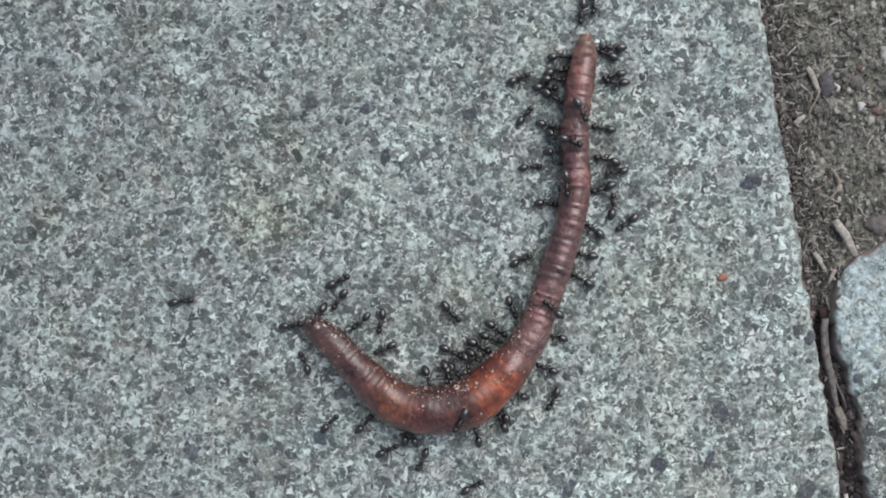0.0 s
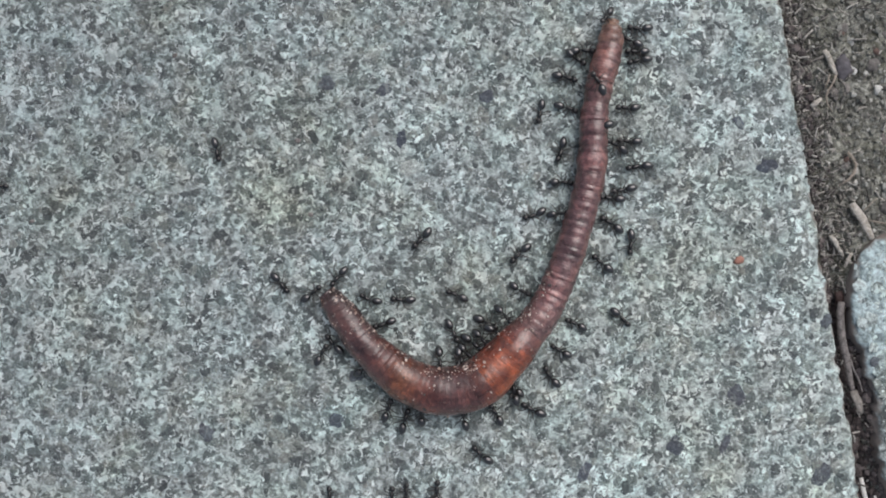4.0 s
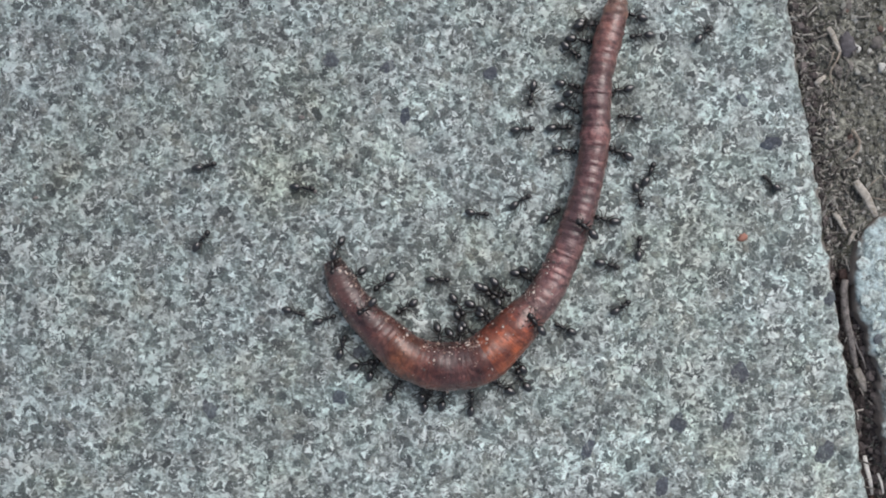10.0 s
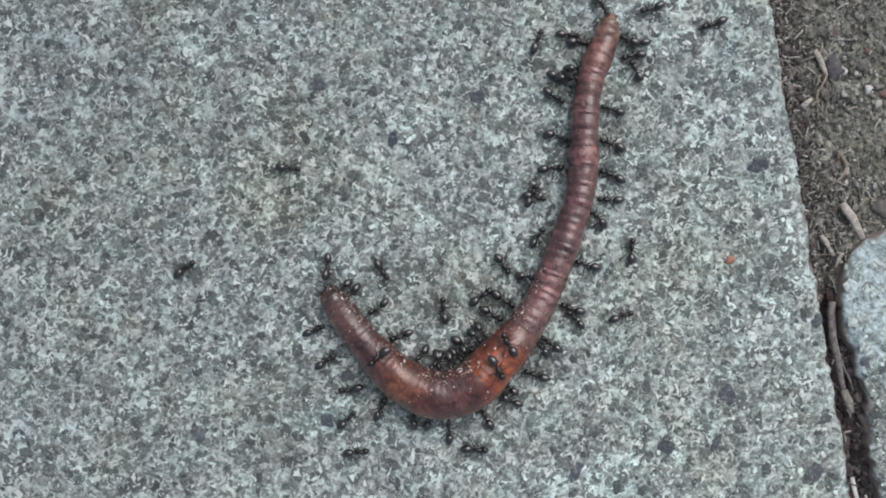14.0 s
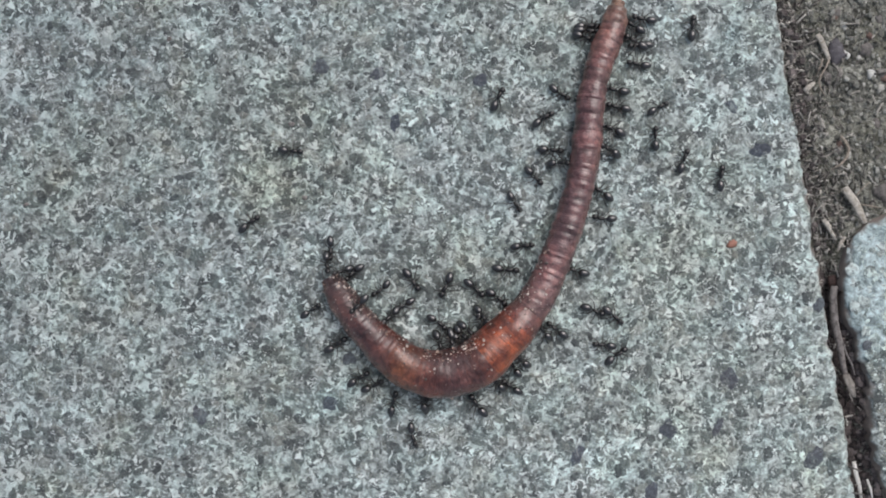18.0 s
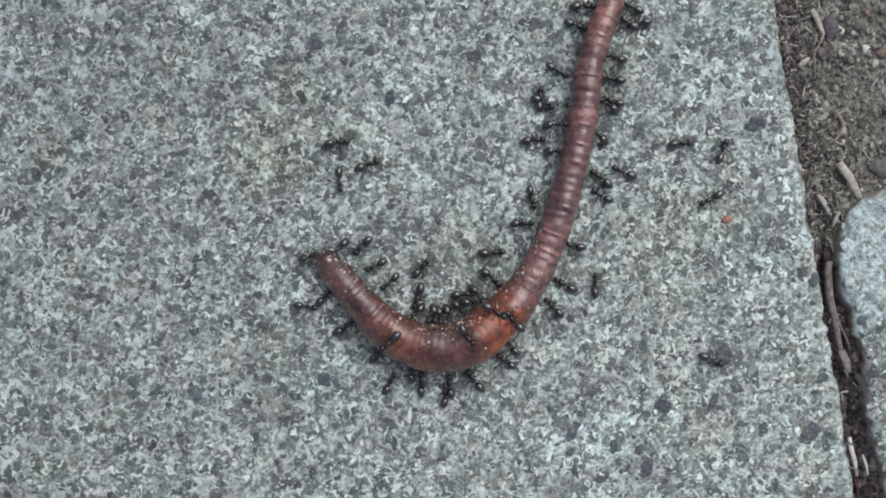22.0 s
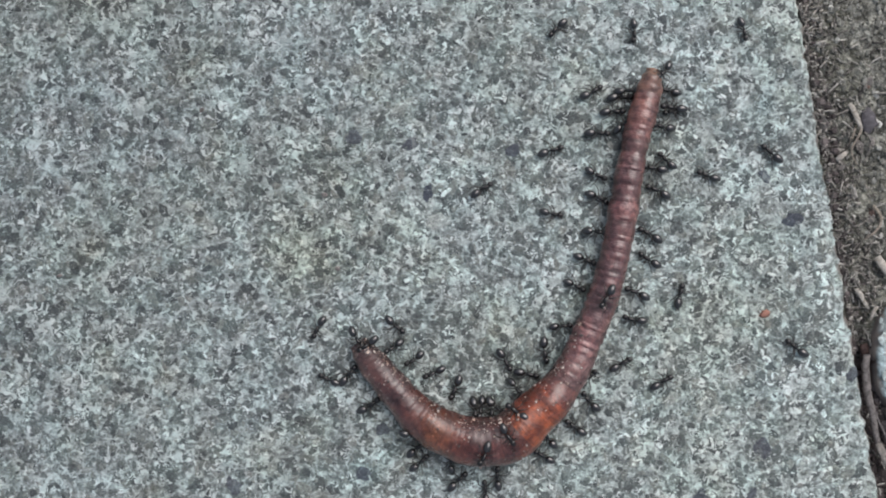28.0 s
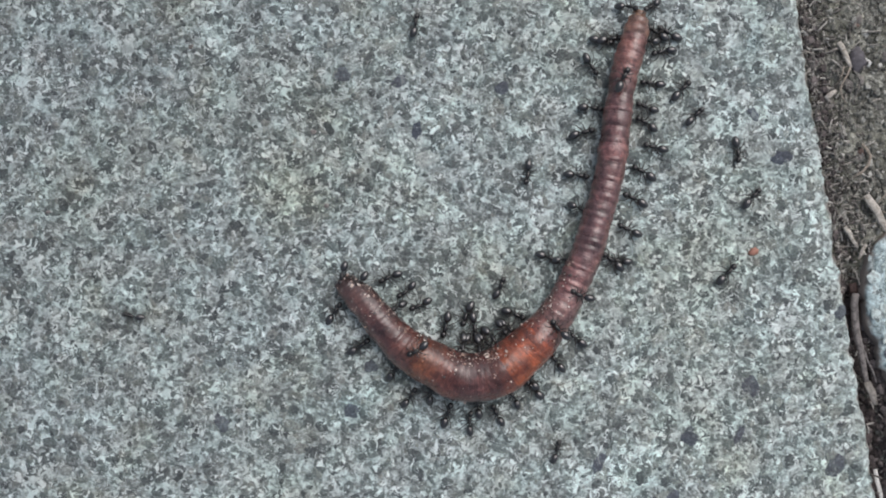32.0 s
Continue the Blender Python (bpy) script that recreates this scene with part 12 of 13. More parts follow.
    tread(ants[64], [(0, 9.3, -50.8, 0.0, 0, -10), (1, 9.3, -50.8, 0.0, 0, -10), (2, 9.3, -50.8, 0.0, 0, -10), (3, 9.3, -50.8, 0.0, 0, -10), (6, 9.3, -50.8, 0.0, 0, -10), (7, 9.3, -50.8, 0.0, 0, -10), (8, 9.3, -50.8, 0.0, 0, -10), (9, 9.3, -50.8, 0.0, 0, -10), (10, 9.3, -50.9, 0.0, 0, -10), (11, 9.3, -50.9, 0.0, 0, -10), (11.5, 9.3, -50.9, 0.0, 0, 40), (12, 9.3, -50.9, 0.0, 0, 90), (12.2, 9.3, -46.9, 0.0, 0, 90), (12.8, 9.3, -34.8, 0.0, 0, 90), (13, 9.3, -30.7, 0.0, 0, 160), (14, 5.7, -29.8, 0.0, 0, 115), (17, 5.7, -29.8, 0.0, 0, 112), (18, 7.0, -26.6, 0.9, 28, 129), (19, 7.9, -26.6, 0.0, 0, 128), (20, 7.4, -26.9, 0.0, 0, 125), (21, 7.3, -26.8, 0.9, 28, 128), (21.2, 7.9, -25.5, 0.9, 28, 66), (21.8, 9.6, -21.7, 5.6, 0, 66), (22, 10.2, -20.4, 5.8, 0, 128), (23, 10.2, -19.0, 5.9, 0, 128), (24, 8.7, -19.7, 6.2, 0, 128), (25, 8.6, -19.5, 6.2, 0, 128), (26, 12.8, -18.1, 5.3, 0, 128), (26.3, 13.3, -17.6, 5.0, 0, 87), (26.6, 13.8, -17.0, 4.8, 0, 46), (28.4, 16.9, -13.9, 0.9, 28, 46), (28.7, 17.4, -13.4, 0.9, 28, 100), (29, 17.9, -12.8, 0.0, 0, 154), (29.2, 16.8, -13.2, 0.9, 28, 197), (29.8, 13.5, -14.2, 5.1, 0, 197), (30, 12.4, -14.5, 5.2, 0, 154), (30.33, 10.8, -14.7, 5.1, 0, 208), (30.67, 9.2, -15.0, 4.6, 0, 261), (31, 7.5, -15.2, 0.9, 28, 315), (32, 5.5, -16.8, 0.9, 28, 315)])
    tread(ants[65], [(0, 43.3, -50.9, 0.0, 0, 120), (1, 43.3, -50.9, 0.0, 0, 120), (2, 43.3, -50.9, 0.0, 0, 120), (3, 43.3, -50.9, 0.0, 0, 120), (6, 43.3, -50.9, 0.0, 0, 120), (7, 43.3, -50.9, 0.0, 0, 120), (8, 43.3, -50.9, 0.0, 0, 120), (9, 43.3, -50.9, 0.0, 0, 120), (10, 43.3, -50.9, 0.0, 0, 120), (11, 43.3, -50.9, 0.0, 0, 90), (11.2, 43.3, -49.1, 0.0, 0, 90), (11.8, 43.3, -43.6, 0.0, 0, 90), (11.9, 43.3, -42.7, 0.0, 0, 38), (12, 43.3, -41.7, 0.0, 0, -15), (12.2, 43.3, -43.6, 0.0, 0, -90), (12.8, 43.3, -49.0, 0.0, 0, -90), (13, 43.3, -50.8, 0.0, 0, -90), (14, 43.3, -50.8, 0.0, 0, -90), (17, 43.3, -50.8, 0.0, 0, -90), (18, 43.3, -50.8, 0.0, 0, -90), (19, 43.3, -50.9, 0.0, 0, -90), (20, 43.3, -51.7, 0.0, 0, -90), (21, 43.3, -53.3, 0.0, 0, -90), (22, 43.3, -55.4, 0.0, 0, -90), (22.2, 43.3, -56.4, 0.0, 0, -90), (22.8, 43.3, -59.4, 0.0, 0, -90), (23, 43.3, -60.4, 0.0, 0, -90), (24, 43.3, -62.3, 0.0, 0, -90), (25, 43.3, -62.3, 0.0, 0, -90), (26, 43.3, -61.2, 0.0, 0, -90), (26.2, 43.3, -60.5, 0.0, 0, -150), (26.4, 43.3, -59.8, 0.0, 0, -210), (26.6, 43.3, -59.1, 0.0, 0, -270), (28.4, 43.3, -52.9, 0.0, 0, -270), (28.6, 43.3, -52.2, 0.0, 0, -330), (28.8, 43.3, -51.5, 0.0, 0, -390), (29, 43.3, -50.8, 0.0, 0, -450), (30, 43.3, -50.8, 0.0, 0, -450), (31, 43.3, -50.8, 0.0, 0, -450), (32, 43.3, -50.8, 0.0, 0, -450)])
    tread(ants[66], [(0, 75.1, -10.7, 0.0, 0, 180), (1, 75.1, -10.7, 0.0, 0, 180), (2, 74.0, -10.7, 0.0, 0, 180), (3, 73.0, -10.7, 0.0, 0, 180), (6, 72.6, -10.7, 0.0, 0, 180), (7, 72.1, -10.7, 0.0, 0, 180), (8, 72.0, -10.7, 0.0, 0, 180), (8.2, 70.0, -10.7, 0.0, 0, 180), (8.8, 63.8, -10.7, 0.0, 0, 180), (8.9, 62.7, -10.7, 0.0, 0, 120), (9, 61.7, -10.7, 0.0, 0, 60), (9.2, 59.2, -7.7, 0.0, 0, 131), (9.8, 51.6, 1.1, 0.0, 0, 131), (10, 49.1, 4.1, 0.0, 0, 130), (10.2, 48.1, 7.3, 0.0, 0, 107), (10.8, 45.2, 16.9, 0.0, 0, 107), (11, 44.2, 20.1, 0.0, 0, 130), (11.2, 40.8, 20.7, 0.0, 0, 170), (11.8, 30.7, 22.4, 0.0, 0, 170), (12, 27.3, 23.0, 0.0, 0, 144), (13, 26.0, 22.3, 0.0, 0, 149), (14, 29.5, 25.7, 0.0, 0, 110), (15, 30.4, 25.1, 0.0, 0, 53), (16, 31.3, 24.6, 0.0, 0, -3), (17, 32.2, 24.0, 0.0, 0, -60), (17.2, 32.3, 22.7, 0.0, 0, -85), (17.8, 32.6, 18.6, 0.0, 0, -85), (17.9, 32.7, 17.9, 0.0, 0, -33), (18, 32.7, 17.2, 0.0, 0, 20), (19, 31.1, 16.2, 0.0, 0, 60), (19.5, 30.0, 15.2, 0.0, 0, 120), (20, 28.9, 14.2, 0.0, 0, 180), (21, 27.4, 14.7, 0.0, 0, 155), (22, 26.4, 14.2, 0.0, 0, 154), (23, 27.3, 14.4, 0.0, 0, 158), (23.5, 29.4, 13.7, 0.0, 0, 86), (24, 31.5, 12.9, 0.0, 0, 15), (24.1, 31.6, 12.2, 0.0, 0, -33), (24.2, 31.8, 11.4, 0.0, 0, -80), (24.8, 32.5, 7.1, 0.0, 0, -80), (25, 32.8, 5.6, 0.0, 0, -45), (25.1, 32.7, 6.6, 0.0, 0, 25), (25.2, 32.6, 7.7, 0.0, 0, 95), (25.8, 32.0, 14.0, 0.0, 0, 95), (26, 31.8, 16.1, 0.0, 0, 150), (26.6, 30.9, 17.3, 0.0, 0, 128), (28.4, 28.2, 20.7, 0.0, 0, 128), (29, 27.3, 21.9, 0.0, 0, 154), (30, 27.1, 18.7, 0.0, 0, 150), (31, 27.7, 18.7, 0.0, 0, 153), (32, 27.5, 18.4, 0.0, 0, 151)])
    tread(ants[67], [(0, -8.3, -48.1, 0.0, 0, -67), (1, -8.3, -48.1, 0.0, 0, -67), (2, -8.3, -48.1, 0.0, 0, -67), (2.5, -8.3, -48.1, 0.0, 0, 11), (3, -8.3, -48.1, 0.0, 0, 90), (3.6, -8.3, -44.6, 0.0, 0, 90), (5.4, -8.3, -34.0, 0.0, 0, 90), (6, -8.3, -30.5, 0.0, 0, 64), (7, -8.6, -29.5, 0.0, 0, 65), (8, -7.1, -29.5, 0.0, 0, 65), (9, -7.1, -29.5, 0.0, 0, 65), (10, -5.6, -30.7, 0.0, 0, 69), (11, -4.9, -31.8, 0.0, 0, 71), (12, -0.4, -31.3, 0.0, 0, 85), (12.2, 0.5, -30.2, 0.0, 0, 48), (12.8, 3.2, -27.2, 5.3, 0, 48), (13, 4.1, -26.2, 5.8, 0, 85), (13.2, 3.8, -24.9, 6.5, 0, 101), (13.8, 3.0, -21.1, 6.0, 0, 101), (13.9, 2.9, -20.5, 5.5, 0, 23), (14, 2.8, -19.8, 0.9, 28, -56), (17, -0.6, -20.3, 0.9, 28, -84), (18, -0.1, -20.0, 0.9, 28, -82), (19, -2.0, -20.8, 0.9, 28, -109), (20, -1.1, -20.6, 0.9, 28, -85), (21, -1.7, -20.5, 0.9, 28, -108), (22, -2.7, -20.4, 0.9, 28, -111), (23, -3.2, -20.2, 0.9, 28, -111), (24, -4.5, -18.9, 0.9, 28, -116), (25, -4.3, -20.7, 4.8, 0, -114), (26, -1.1, -20.1, 0.9, 28, -111), (29, -1.0, -19.2, 0.9, 28, -89), (30, -1.2, -19.6, 0.9, 28, -87), (31, -1.0, -19.3, 0.9, 28, -92), (32, -1.7, -19.5, 0.9, 28, -122)])
    tread(ants[68], [(0, -3.4, -48.1, 0.0, 0, -13), (1, -3.4, -48.1, 0.0, 0, -13), (2, -3.4, -48.1, 0.0, 0, -13), (2.5, -3.4, -48.1, 0.0, 0, 38), (3, -3.4, -48.1, 0.0, 0, 90), (3.6, -3.4, -44.5, 0.0, 0, 90), (5.4, -3.4, -33.7, 0.0, 0, 90), (6, -3.4, -30.1, 0.9, 28, 86), (7, -3.2, -29.7, 0.9, 28, 90), (8, -3.5, -29.7, 0.9, 28, 86), (9, -2.9, -29.9, 0.0, 0, 88), (10, -2.9, -30.3, 0.0, 0, 88), (11, -3.1, -29.5, 0.9, 28, 88), (12, -2.7, -29.5, 0.9, 28, 89), (12.2, -3.4, -27.6, 5.3, 0, 111), (12.8, -5.5, -22.1, 5.8, 0, 111), (12.9, -5.9, -21.2, 5.0, 0, 169), (13, -6.2, -20.3, 0.9, 28, 227), (14, -11.0, -19.2, 5.2, 0, 227), (14.6, -12.5, -19.5, 5.1, 0, 192), (16.4, -17.1, -20.5, 0.0, 0, 192), (16.7, -17.9, -20.6, 0.0, 0, 115), (17, -18.6, -20.8, 0.0, 0, 39), (18, -18.5, -21.0, 0.0, 0, 39), (19, -17.8, -20.6, 0.0, 0, 38), (20, -17.4, -20.7, 0.0, 0, 39), (21, -16.5, -21.5, 0.0, 0, 42), (22, -16.3, -21.9, 0.0, 0, 41), (23, -16.4, -22.9, 0.0, 0, 41), (24, -15.7, -23.0, 0.0, 0, 44), (25, -17.3, -21.8, 0.0, 0, 45), (26, -17.6, -21.2, 0.0, 0, 40), (29, -19.0, -18.4, 0.0, 0, 39), (30, -19.1, -19.2, 0.0, 0, 40), (31, -18.2, -19.8, 0.0, 0, 36), (32, -18.3, -20.0, 0.0, 0, 40)])
    tread(ants[69], [(0, 41.9, 44.2, 0.0, 0, 85), (1, 41.9, 44.2, 0.0, 0, 85), (2, 41.9, 43.8, 0.0, 0, 85), (3, 41.9, 43.3, 0.0, 0, 85), (3.2, 41.9, 42.6, 0.0, 0, 27), (3.4, 41.9, 41.9, 0.0, 0, -32), (3.6, 41.9, 41.2, 0.0, 0, -90), (5.4, 41.9, 34.9, 0.0, 0, -90), (5.7, 41.9, 33.8, 0.0, 0, -25), (6, 41.9, 32.8, 0.0, 0, 40), (6.2, 41.9, 34.2, 0.0, 0, 90), (6.8, 41.9, 38.7, 0.0, 0, 90), (7, 41.9, 40.2, 0.0, 0, 90), (8, 41.9, 40.2, 0.0, 0, 90), (9, 41.9, 40.2, 0.0, 0, 90), (10, 41.9, 40.2, 0.0, 0, 90), (11, 41.9, 40.2, 0.0, 0, 90), (12, 41.9, 40.2, 0.0, 0, 90), (12.33, 41.9, 40.5, 0.0, 0, 31), (12.67, 41.9, 40.8, 0.0, 0, -29), (13, 41.9, 41.1, 0.0, 0, -88), (13.2, 42.0, 39.5, 0.0, 0, -89), (13.8, 42.1, 34.8, 0.0, 0, -89), (14, 42.1, 33.2, 0.0, 0, -165), (14.6, 39.9, 32.8, 0.0, 0, -170), (16.4, 33.4, 31.6, 0.0, 0, -170), (17, 31.3, 31.2, 0.0, 0, -185), (17.07, 31.7, 31.1, 0.0, 0, -127), (17.13, 32.2, 31.0, 0.0, 0, -69), (17.2, 32.6, 30.9, 0.0, 0, -11), (17.8, 36.7, 30.1, 0.0, 0, -11), (17.9, 37.4, 30.0, 0.0, 0, 34), (18, 38.1, 29.9, 0.0, 0, 80), (18.2, 38.1, 31.5, 0.0, 0, 90), (18.8, 38.1, 36.6, 0.0, 0, 90), (19, 38.1, 38.2, 0.0, 0, 90), (20, 38.1, 38.2, 0.0, 0, 90), (21, 38.1, 38.2, 0.0, 0, 90), (22, 38.1, 38.2, 0.0, 0, 90), (23, 38.1, 38.2, 0.0, 0, 90), (24, 38.1, 38.2, 0.0, 0, 90), (25, 38.1, 38.9, 0.0, 0, 90), (25.2, 38.1, 41.0, 0.0, 0, 90), (25.8, 38.1, 47.5, 0.0, 0, 90), (26, 38.1, 49.7, 0.0, 0, 90), (27, 38.1, 49.7, 0.0, 0, 30), (28, 38.1, 49.7, 0.0, 0, -30), (29, 38.1, 49.7, 0.0, 0, -90), (30, 38.1, 47.0, 0.0, 0, -90), (31, 38.1, 43.4, 0.0, 0, -90), (31.33, 38.1, 43.0, 0.0, 0, -150), (31.67, 38.1, 42.5, 0.0, 0, -210), (32, 38.1, 42.0, 0.0, 0, -270)])
    tread(ants[70], [(0, -78.6, 21.1, 0.0, 0, -5), (1, -78.6, 21.1, 0.0, 0, -5), (2, -78.6, 21.1, 0.0, 0, -5), (3, -78.6, 21.1, 0.0, 0, -5), (3.6, -76.8, 21.1, 0.0, 0, 0), (5.4, -71.2, 21.1, 0.0, 0, 0), (5.7, -70.3, 21.1, 0.0, 0, -40), (6, -69.4, 21.1, 0.0, 0, -80), (6.2, -67.6, 20.6, 0.0, 0, -14), (6.8, -62.3, 19.3, 0.0, 0, -14), (6.9, -61.4, 19.0, 0.0, 0, -82), (7, -60.5, 18.8, 0.0, 0, -150), (7.2, -64.2, 18.8, 0.0, 0, -180), (7.8, -75.2, 18.8, 0.0, 0, -180), (8, -78.9, 18.8, 0.0, 0, -180), (9, -78.9, 18.8, 0.0, 0, -180), (10, -78.9, 18.8, 0.0, 0, -180), (11, -78.9, 18.8, 0.0, 0, -180), (12, -78.9, 18.8, 0.0, 0, -180), (13, -78.9, 18.8, 0.0, 0, -180), (14, -78.9, 18.8, 0.0, 0, -180), (17, -78.9, 18.8, 0.0, 0, -180), (18, -78.9, 18.8, 0.0, 0, -180), (19, -78.9, 18.8, 0.0, 0, -180), (20, -78.9, 18.8, 0.0, 0, -180), (21, -78.9, 18.8, 0.0, 0, -180), (22, -78.9, 18.8, 0.0, 0, -180), (23, -78.9, 18.8, 0.0, 0, -180), (24, -78.9, 18.8, 0.0, 0, -180), (25, -78.9, 18.8, 0.0, 0, -180), (26, -83.5, 18.8, 0.0, 0, -180), (29, -83.5, 18.8, 0.0, 0, -180), (30, -83.2, 18.8, 0.0, 0, -180), (31, -82.2, 18.8, 0.0, 0, -180), (32, -81.5, 18.8, 0.0, 0, -180)])
    tread(ants[71], [(0, -78.6, 7.0, 0.0, 0, -128), (1, -78.6, 7.0, 0.0, 0, -128), (2, -78.6, 7.0, 0.0, 0, -128), (2.5, -78.6, 7.0, 0.0, 0, -64), (3, -78.6, 7.0, 0.0, 0, 0), (3.6, -75.4, 7.0, 0.0, 0, 0), (5.4, -65.8, 7.0, 0.0, 0, 0), (6, -62.6, 7.0, 0.0, 0, -15), (6.2, -62.3, 4.6, 0.0, 0, -84), (6.8, -61.6, -2.6, 0.0, 0, -84), (7, -61.4, -5.0, 0.0, 0, -25), (7.2, -58.5, -6.2, 0.0, 0, -23), (7.8, -50.0, -9.7, 0.0, 0, -23), (8, -47.2, -10.9, 0.0, 0, -35), (8.1, -47.1, -10.2, 0.0, 0, 23), (8.2, -47.0, -9.5, 0.0, 0, 82), (8.8, -46.4, -5.2, 0.0, 0, 82), (9, -46.1, -3.8, 0.0, 0, 120), (9.2, -45.1, -1.7, 0.0, 0, 64), (9.8, -42.1, 4.4, 0.0, 0, 64), (10, -41.1, 6.4, 0.0, 0, 20), (11, -41.9, 7.3, 0.0, 0, 60), (12, -41.5, 6.2, 0.0, 0, 15), (13, -41.6, 6.7, 0.0, 0, 50), (13.2, -38.5, 7.4, 0.0, 0, 12), (13.8, -29.0, 9.4, 0.0, 0, 12), (14, -25.9, 10.0, 0.0, 0, 0), (17, -25.9, 10.0, 0.0, 0, 0), (18, -25.9, 10.0, 0.0, 0, 0), (18.2, -24.0, 8.3, 0.0, 0, -43), (18.8, -18.2, 2.9, 0.0, 0, -43), (19, -16.3, 1.2, 0.0, 0, -40), (20, -16.7, 1.9, 0.0, 0, -60), (21, -16.6, 1.7, 0.0, 0, -60), (22, -17.3, 1.7, 0.0, 0, -80), (22.07, -17.5, 2.1, 0.0, 0, -134), (22.13, -17.7, 2.5, 0.0, 0, -188), (22.2, -17.9, 2.9, 0.0, 0, -242), (22.8, -19.8, 6.5, 0.0, 0, -242), (23, -20.4, 7.7, 0.0, 0, -280), (24, -18.8, 7.9, 0.0, 0, -300), (24.1, -18.5, 7.2, 0.0, 0, -363), (24.2, -18.2, 6.6, 0.0, 0, -426), (24.8, -16.5, 2.7, 0.0, 0, -426), (25, -15.9, 1.4, 0.0, 0, -475), (25.2, -17.5, 1.1, 0.0, 0, -531), (25.8, -22.3, 0.3, 0.0, 0, -531), (26, -23.9, 0.0, 0.0, 0, -600), (26.3, -24.3, -0.9, 0.0, 0, -536), (26.6, -24.7, -1.9, 0.0, 0, -473), (28.4, -27.2, -7.9, 0.0, 0, -473), (28.7, -27.6, -8.8, 0.0, 0, -426), (29, -28.1, -9.8, 0.0, 0, -380), (29.2, -27.4, -9.0, 0.0, 0, -310), (29.8, -25.3, -6.5, 0.0, 0, -310), (30, -24.6, -5.7, 0.0, 0, -310), (30.2, -22.8, -0.8, 0.0, 0, -290), (30.5, -20.1, 6.6, 0.0, 0, -290), (30.8, -17.4, 13.9, 0.0, 0, -290), (31, -15.6, 18.8, 0.0, 0, -315), (31.2, -14.4, 21.3, 0.0, 0, -296), (31.8, -10.7, 28.9, 0.0, 0, -296), (32, -9.5, 31.4, 0.0, 0, -275)])
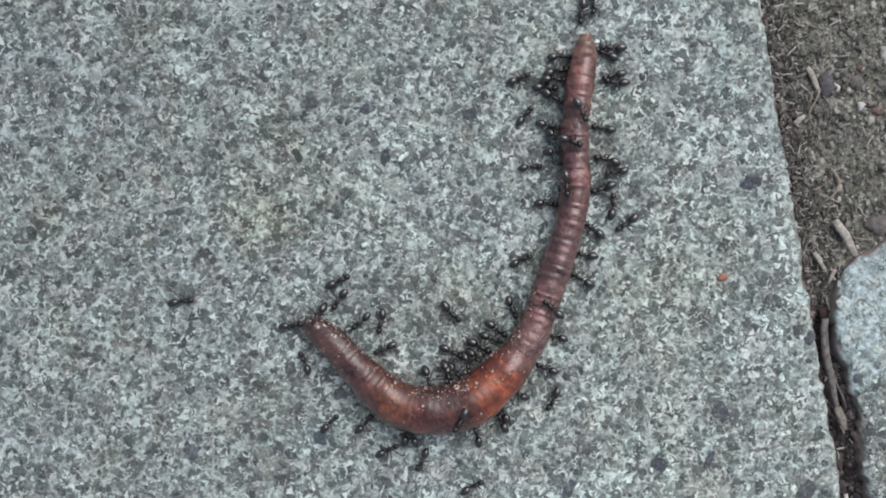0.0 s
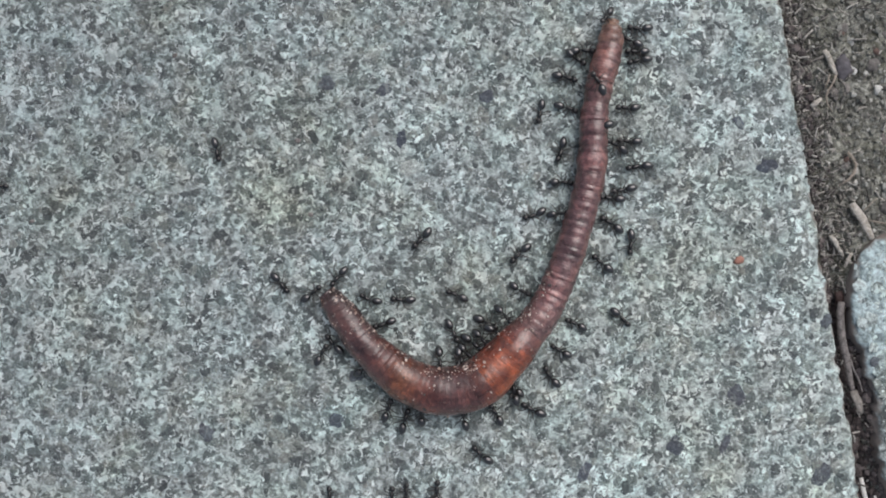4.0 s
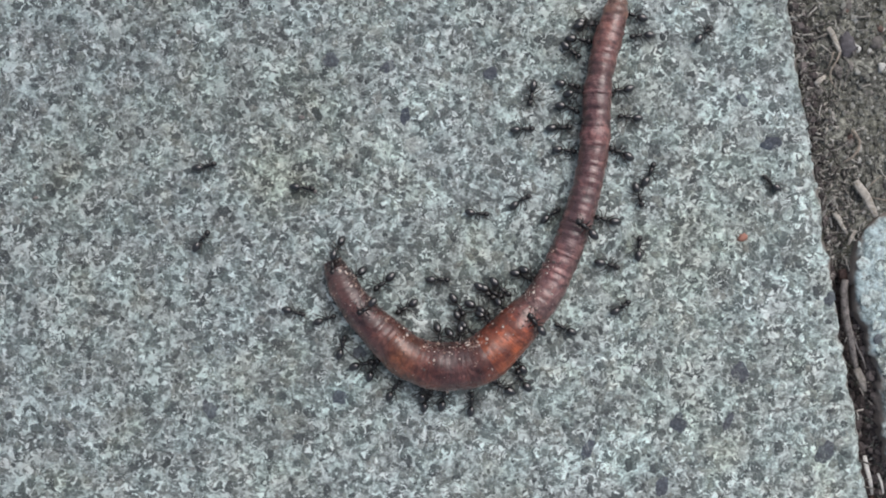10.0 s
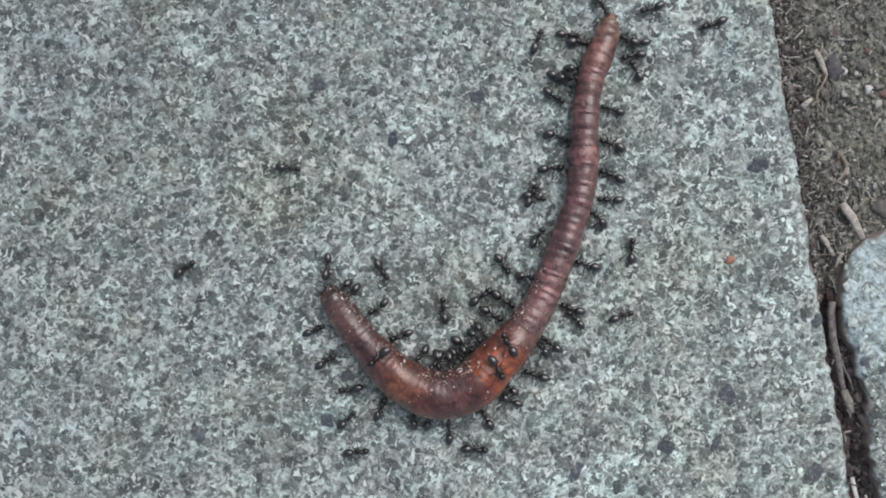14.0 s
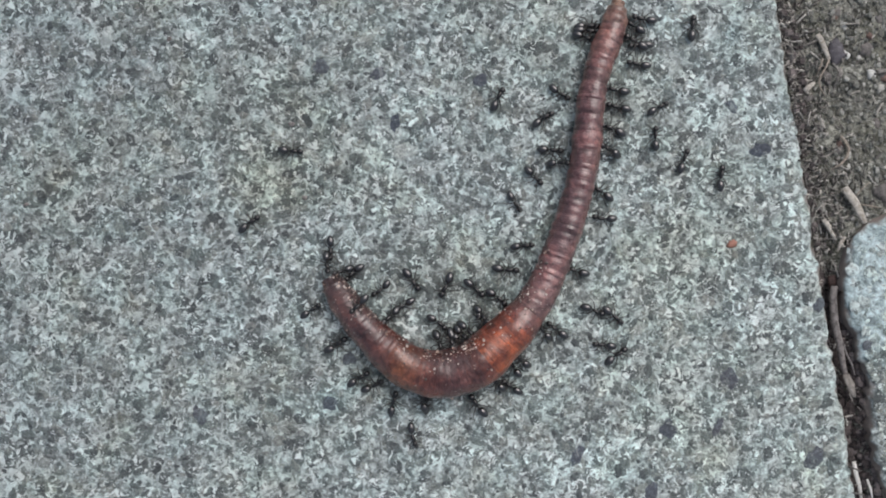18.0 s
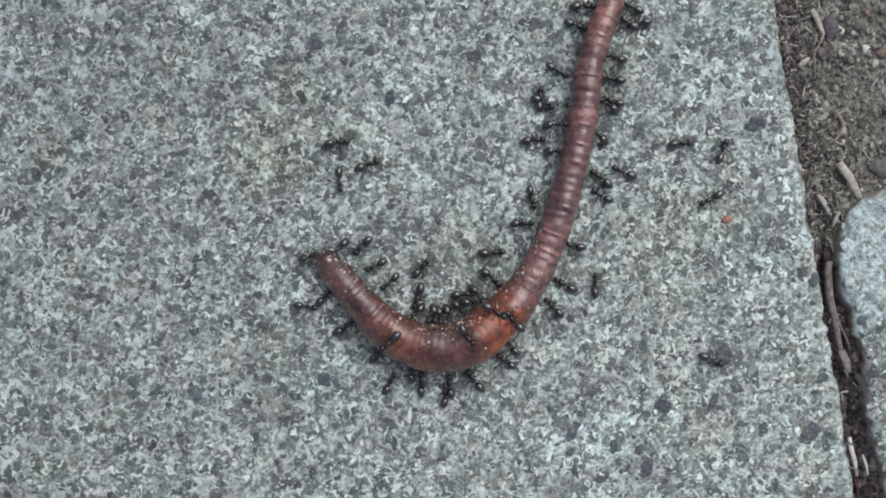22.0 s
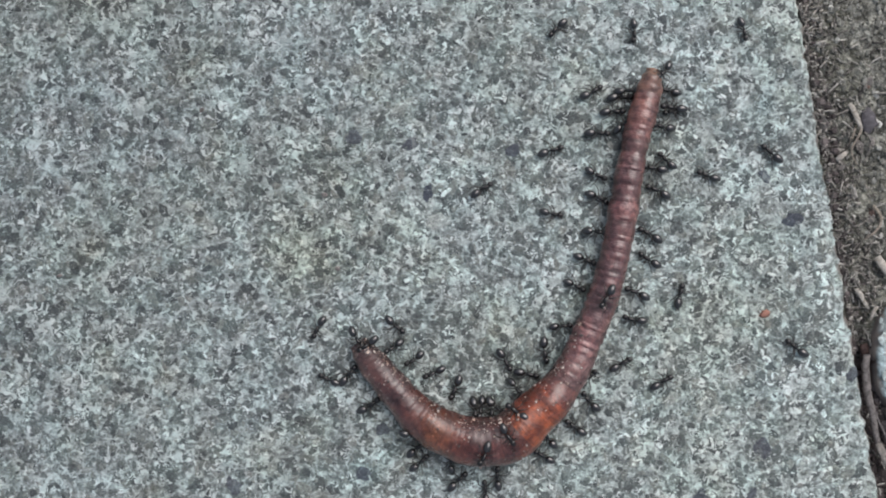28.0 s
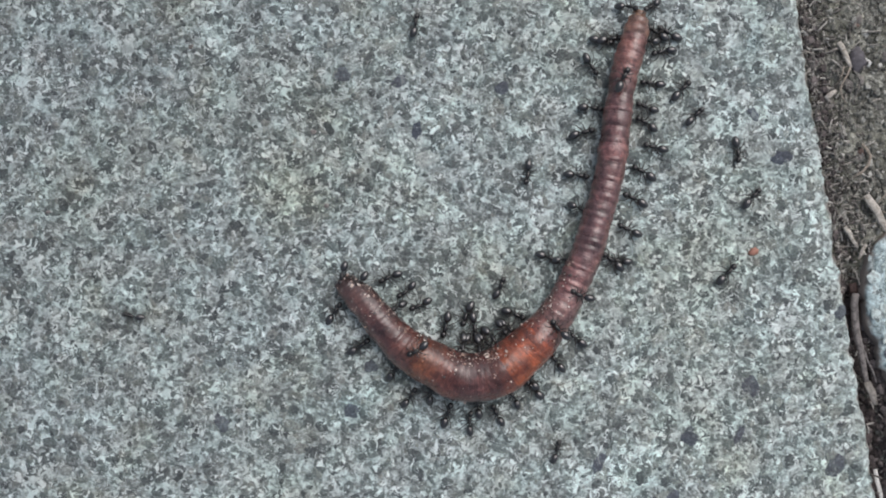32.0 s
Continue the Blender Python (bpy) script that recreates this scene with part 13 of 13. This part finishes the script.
    tread(ants[72], [(0, -20.5, -48.1, 0.0, 0, -55), (1, -20.5, -48.1, 0.0, 0, -55), (2, -20.5, -48.1, 0.0, 0, -55), (2.5, -20.5, -48.1, 0.0, 0, 17), (3, -20.5, -48.1, 0.0, 0, 90), (3.6, -20.5, -44.6, 0.0, 0, 90), (5.4, -20.5, -34.1, 0.0, 0, 90), (5.7, -20.5, -32.3, 0.0, 0, 135), (6, -20.5, -30.6, 0.0, 0, 180), (6.2, -23.2, -31.6, 0.0, 0, 200), (6.8, -31.5, -34.5, 0.0, 0, 200), (7, -34.2, -35.5, 0.0, 0, 145), (7.2, -36.4, -31.8, 0.0, 0, 120), (7.8, -42.8, -20.7, 0.0, 0, 120), (8, -44.9, -17.0, 0.0, 0, 90), (8.1, -43.4, -17.0, 0.0, 0, 45), (8.2, -41.9, -17.0, 0.0, 0, 0), (8.8, -32.7, -17.0, 0.0, 0, 0), (9, -29.7, -17.0, 0.0, 0, 0), (10, -26.8, -16.6, 0.0, 0, -20), (10.2, -26.5, -17.7, 0.0, 0, -73), (10.8, -25.5, -20.9, 0.0, 0, -73), (11, -25.2, -21.9, 0.0, 0, -30), (12, -25.6, -21.3, 0.0, 0, 30), (12.2, -24.5, -21.1, 0.0, 0, 7), (12.8, -21.1, -20.7, 0.0, 0, 7), (13, -20.0, -20.6, 0.0, 0, 0), (14, -20.0, -20.8, 0.0, 0, 30), (17, -21.3, -19.0, 0.0, 0, 31), (18, -22.6, -15.4, 0.0, 0, 29), (19, -22.3, -15.0, 0.0, 0, 30), (20, -23.3, -15.3, 0.0, 0, 32), (21, -22.9, -16.6, 0.0, 0, 0), (22, -22.6, -18.5, 0.0, 0, -15), (22.33, -22.7, -18.7, 0.0, 0, -75), (22.67, -22.7, -18.9, 0.0, 0, -135), (23, -22.7, -19.1, 0.0, 0, -195), (23.2, -25.7, -15.8, 0.0, 0, -228), (23.8, -34.7, -5.8, 0.0, 0, -228), (23.9, -36.2, -4.2, 0.0, 0, -274), (24, -37.7, -2.5, 0.0, 0, -320), (24.1, -36.5, -4.3, 0.0, 0, -368), (24.2, -35.4, -6.1, 0.0, 0, -416), (24.8, -28.2, -16.8, 0.0, 0, -416), (25, -25.9, -20.4, 0.0, 0, -370), (25.2, -25.0, -19.9, 0.0, 0, -326), (25.8, -22.5, -18.2, 0.0, 0, -326), (26, -21.7, -17.6, 0.0, 0, -328), (26.3, -22.2, -17.2, 0.0, 0, -272), (26.6, -22.7, -16.9, 0.0, 0, -216), (28.4, -25.7, -14.6, 0.0, 0, -216), (28.7, -26.2, -14.3, 0.0, 0, -158), (29, -26.7, -13.9, 0.0, 0, -100), (29.2, -26.9, -16.9, 0.0, 0, -94), (29.8, -27.5, -26.0, 0.0, 0, -94), (30, -27.7, -29.1, 0.0, 0, -55), (30.1, -26.9, -28.7, 0.0, 0, -15), (30.2, -26.2, -28.4, 0.0, 0, 25), (30.8, -21.8, -26.3, 0.0, 0, 25), (30.9, -21.1, -26.0, 0.0, 0, -47), (31, -20.4, -25.7, 0.0, 0, -120), (31.2, -27.2, -23.6, 0.0, 0, -197), (31.5, -37.4, -20.4, 0.0, 0, -197), (31.8, -47.6, -17.3, 0.0, 0, -197), (32, -54.4, -15.2, 0.0, 0, -195)])
    tread(ants[73], [(0, -10.6, -48.1, 0.0, 0, -62), (1, -10.6, -48.1, 0.0, 0, -62), (2, -10.6, -48.1, 0.0, 0, -62), (2.5, -10.6, -48.1, 0.0, 0, 14), (3, -10.6, -48.1, 0.0, 0, 90), (3.6, -10.6, -44.8, 0.0, 0, 90), (5.4, -10.6, -34.8, 0.0, 0, 90), (6, -10.6, -31.4, 0.0, 0, 62), (7, -10.4, -31.5, 0.0, 0, 60), (8, -10.7, -30.6, 0.0, 0, 60), (9, -10.1, -30.2, 0.0, 0, 64), (10, -11.0, -29.0, 0.0, 0, 52), (10.1, -10.6, -30.5, 0.0, 0, -12), (10.2, -10.2, -32.0, 0.0, 0, -76), (10.8, -7.9, -41.3, 0.0, 0, -76), (11, -7.1, -44.4, 0.0, 0, -30), (11.2, -7.1, -45.7, 0.0, 0, -90), (11.8, -7.1, -49.6, 0.0, 0, -90), (11.87, -7.1, -50.0, 0.0, 0, -35), (11.93, -7.1, -50.5, 0.0, 0, 19), (12, -7.1, -50.9, 0.0, 0, 74), (12.2, -6.2, -46.6, 0.0, 0, 79), (12.8, -3.7, -33.8, 0.0, 0, 79), (13, -2.8, -29.6, 0.9, 28, 82), (14, -3.3, -29.8, 0.9, 28, 64), (17, -3.7, -29.3, 0.9, 28, 68), (18, -4.0, -29.9, 0.0, 0, 75), (19, -4.3, -28.9, 0.9, 28, 74), (20, -4.3, -29.8, 0.0, 0, 78), (21, -0.3, -30.4, 0.0, 0, 89), (22, 0.4, -31.3, 0.0, 0, 92), (23, 0.7, -28.3, 0.9, 28, 92), (24, 0.4, -30.6, 0.0, 0, 86), (25, 4.8, -30.2, 0.0, 0, 93), (26, 1.8, -31.2, 0.0, 0, 87), (29, 1.7, -30.9, 0.0, 0, 90), (30, 2.9, -30.4, 0.0, 0, 94), (31, -0.5, -31.5, 0.0, 0, 89), (32, -0.7, -32.1, 0.0, 0, 86)])


motions()
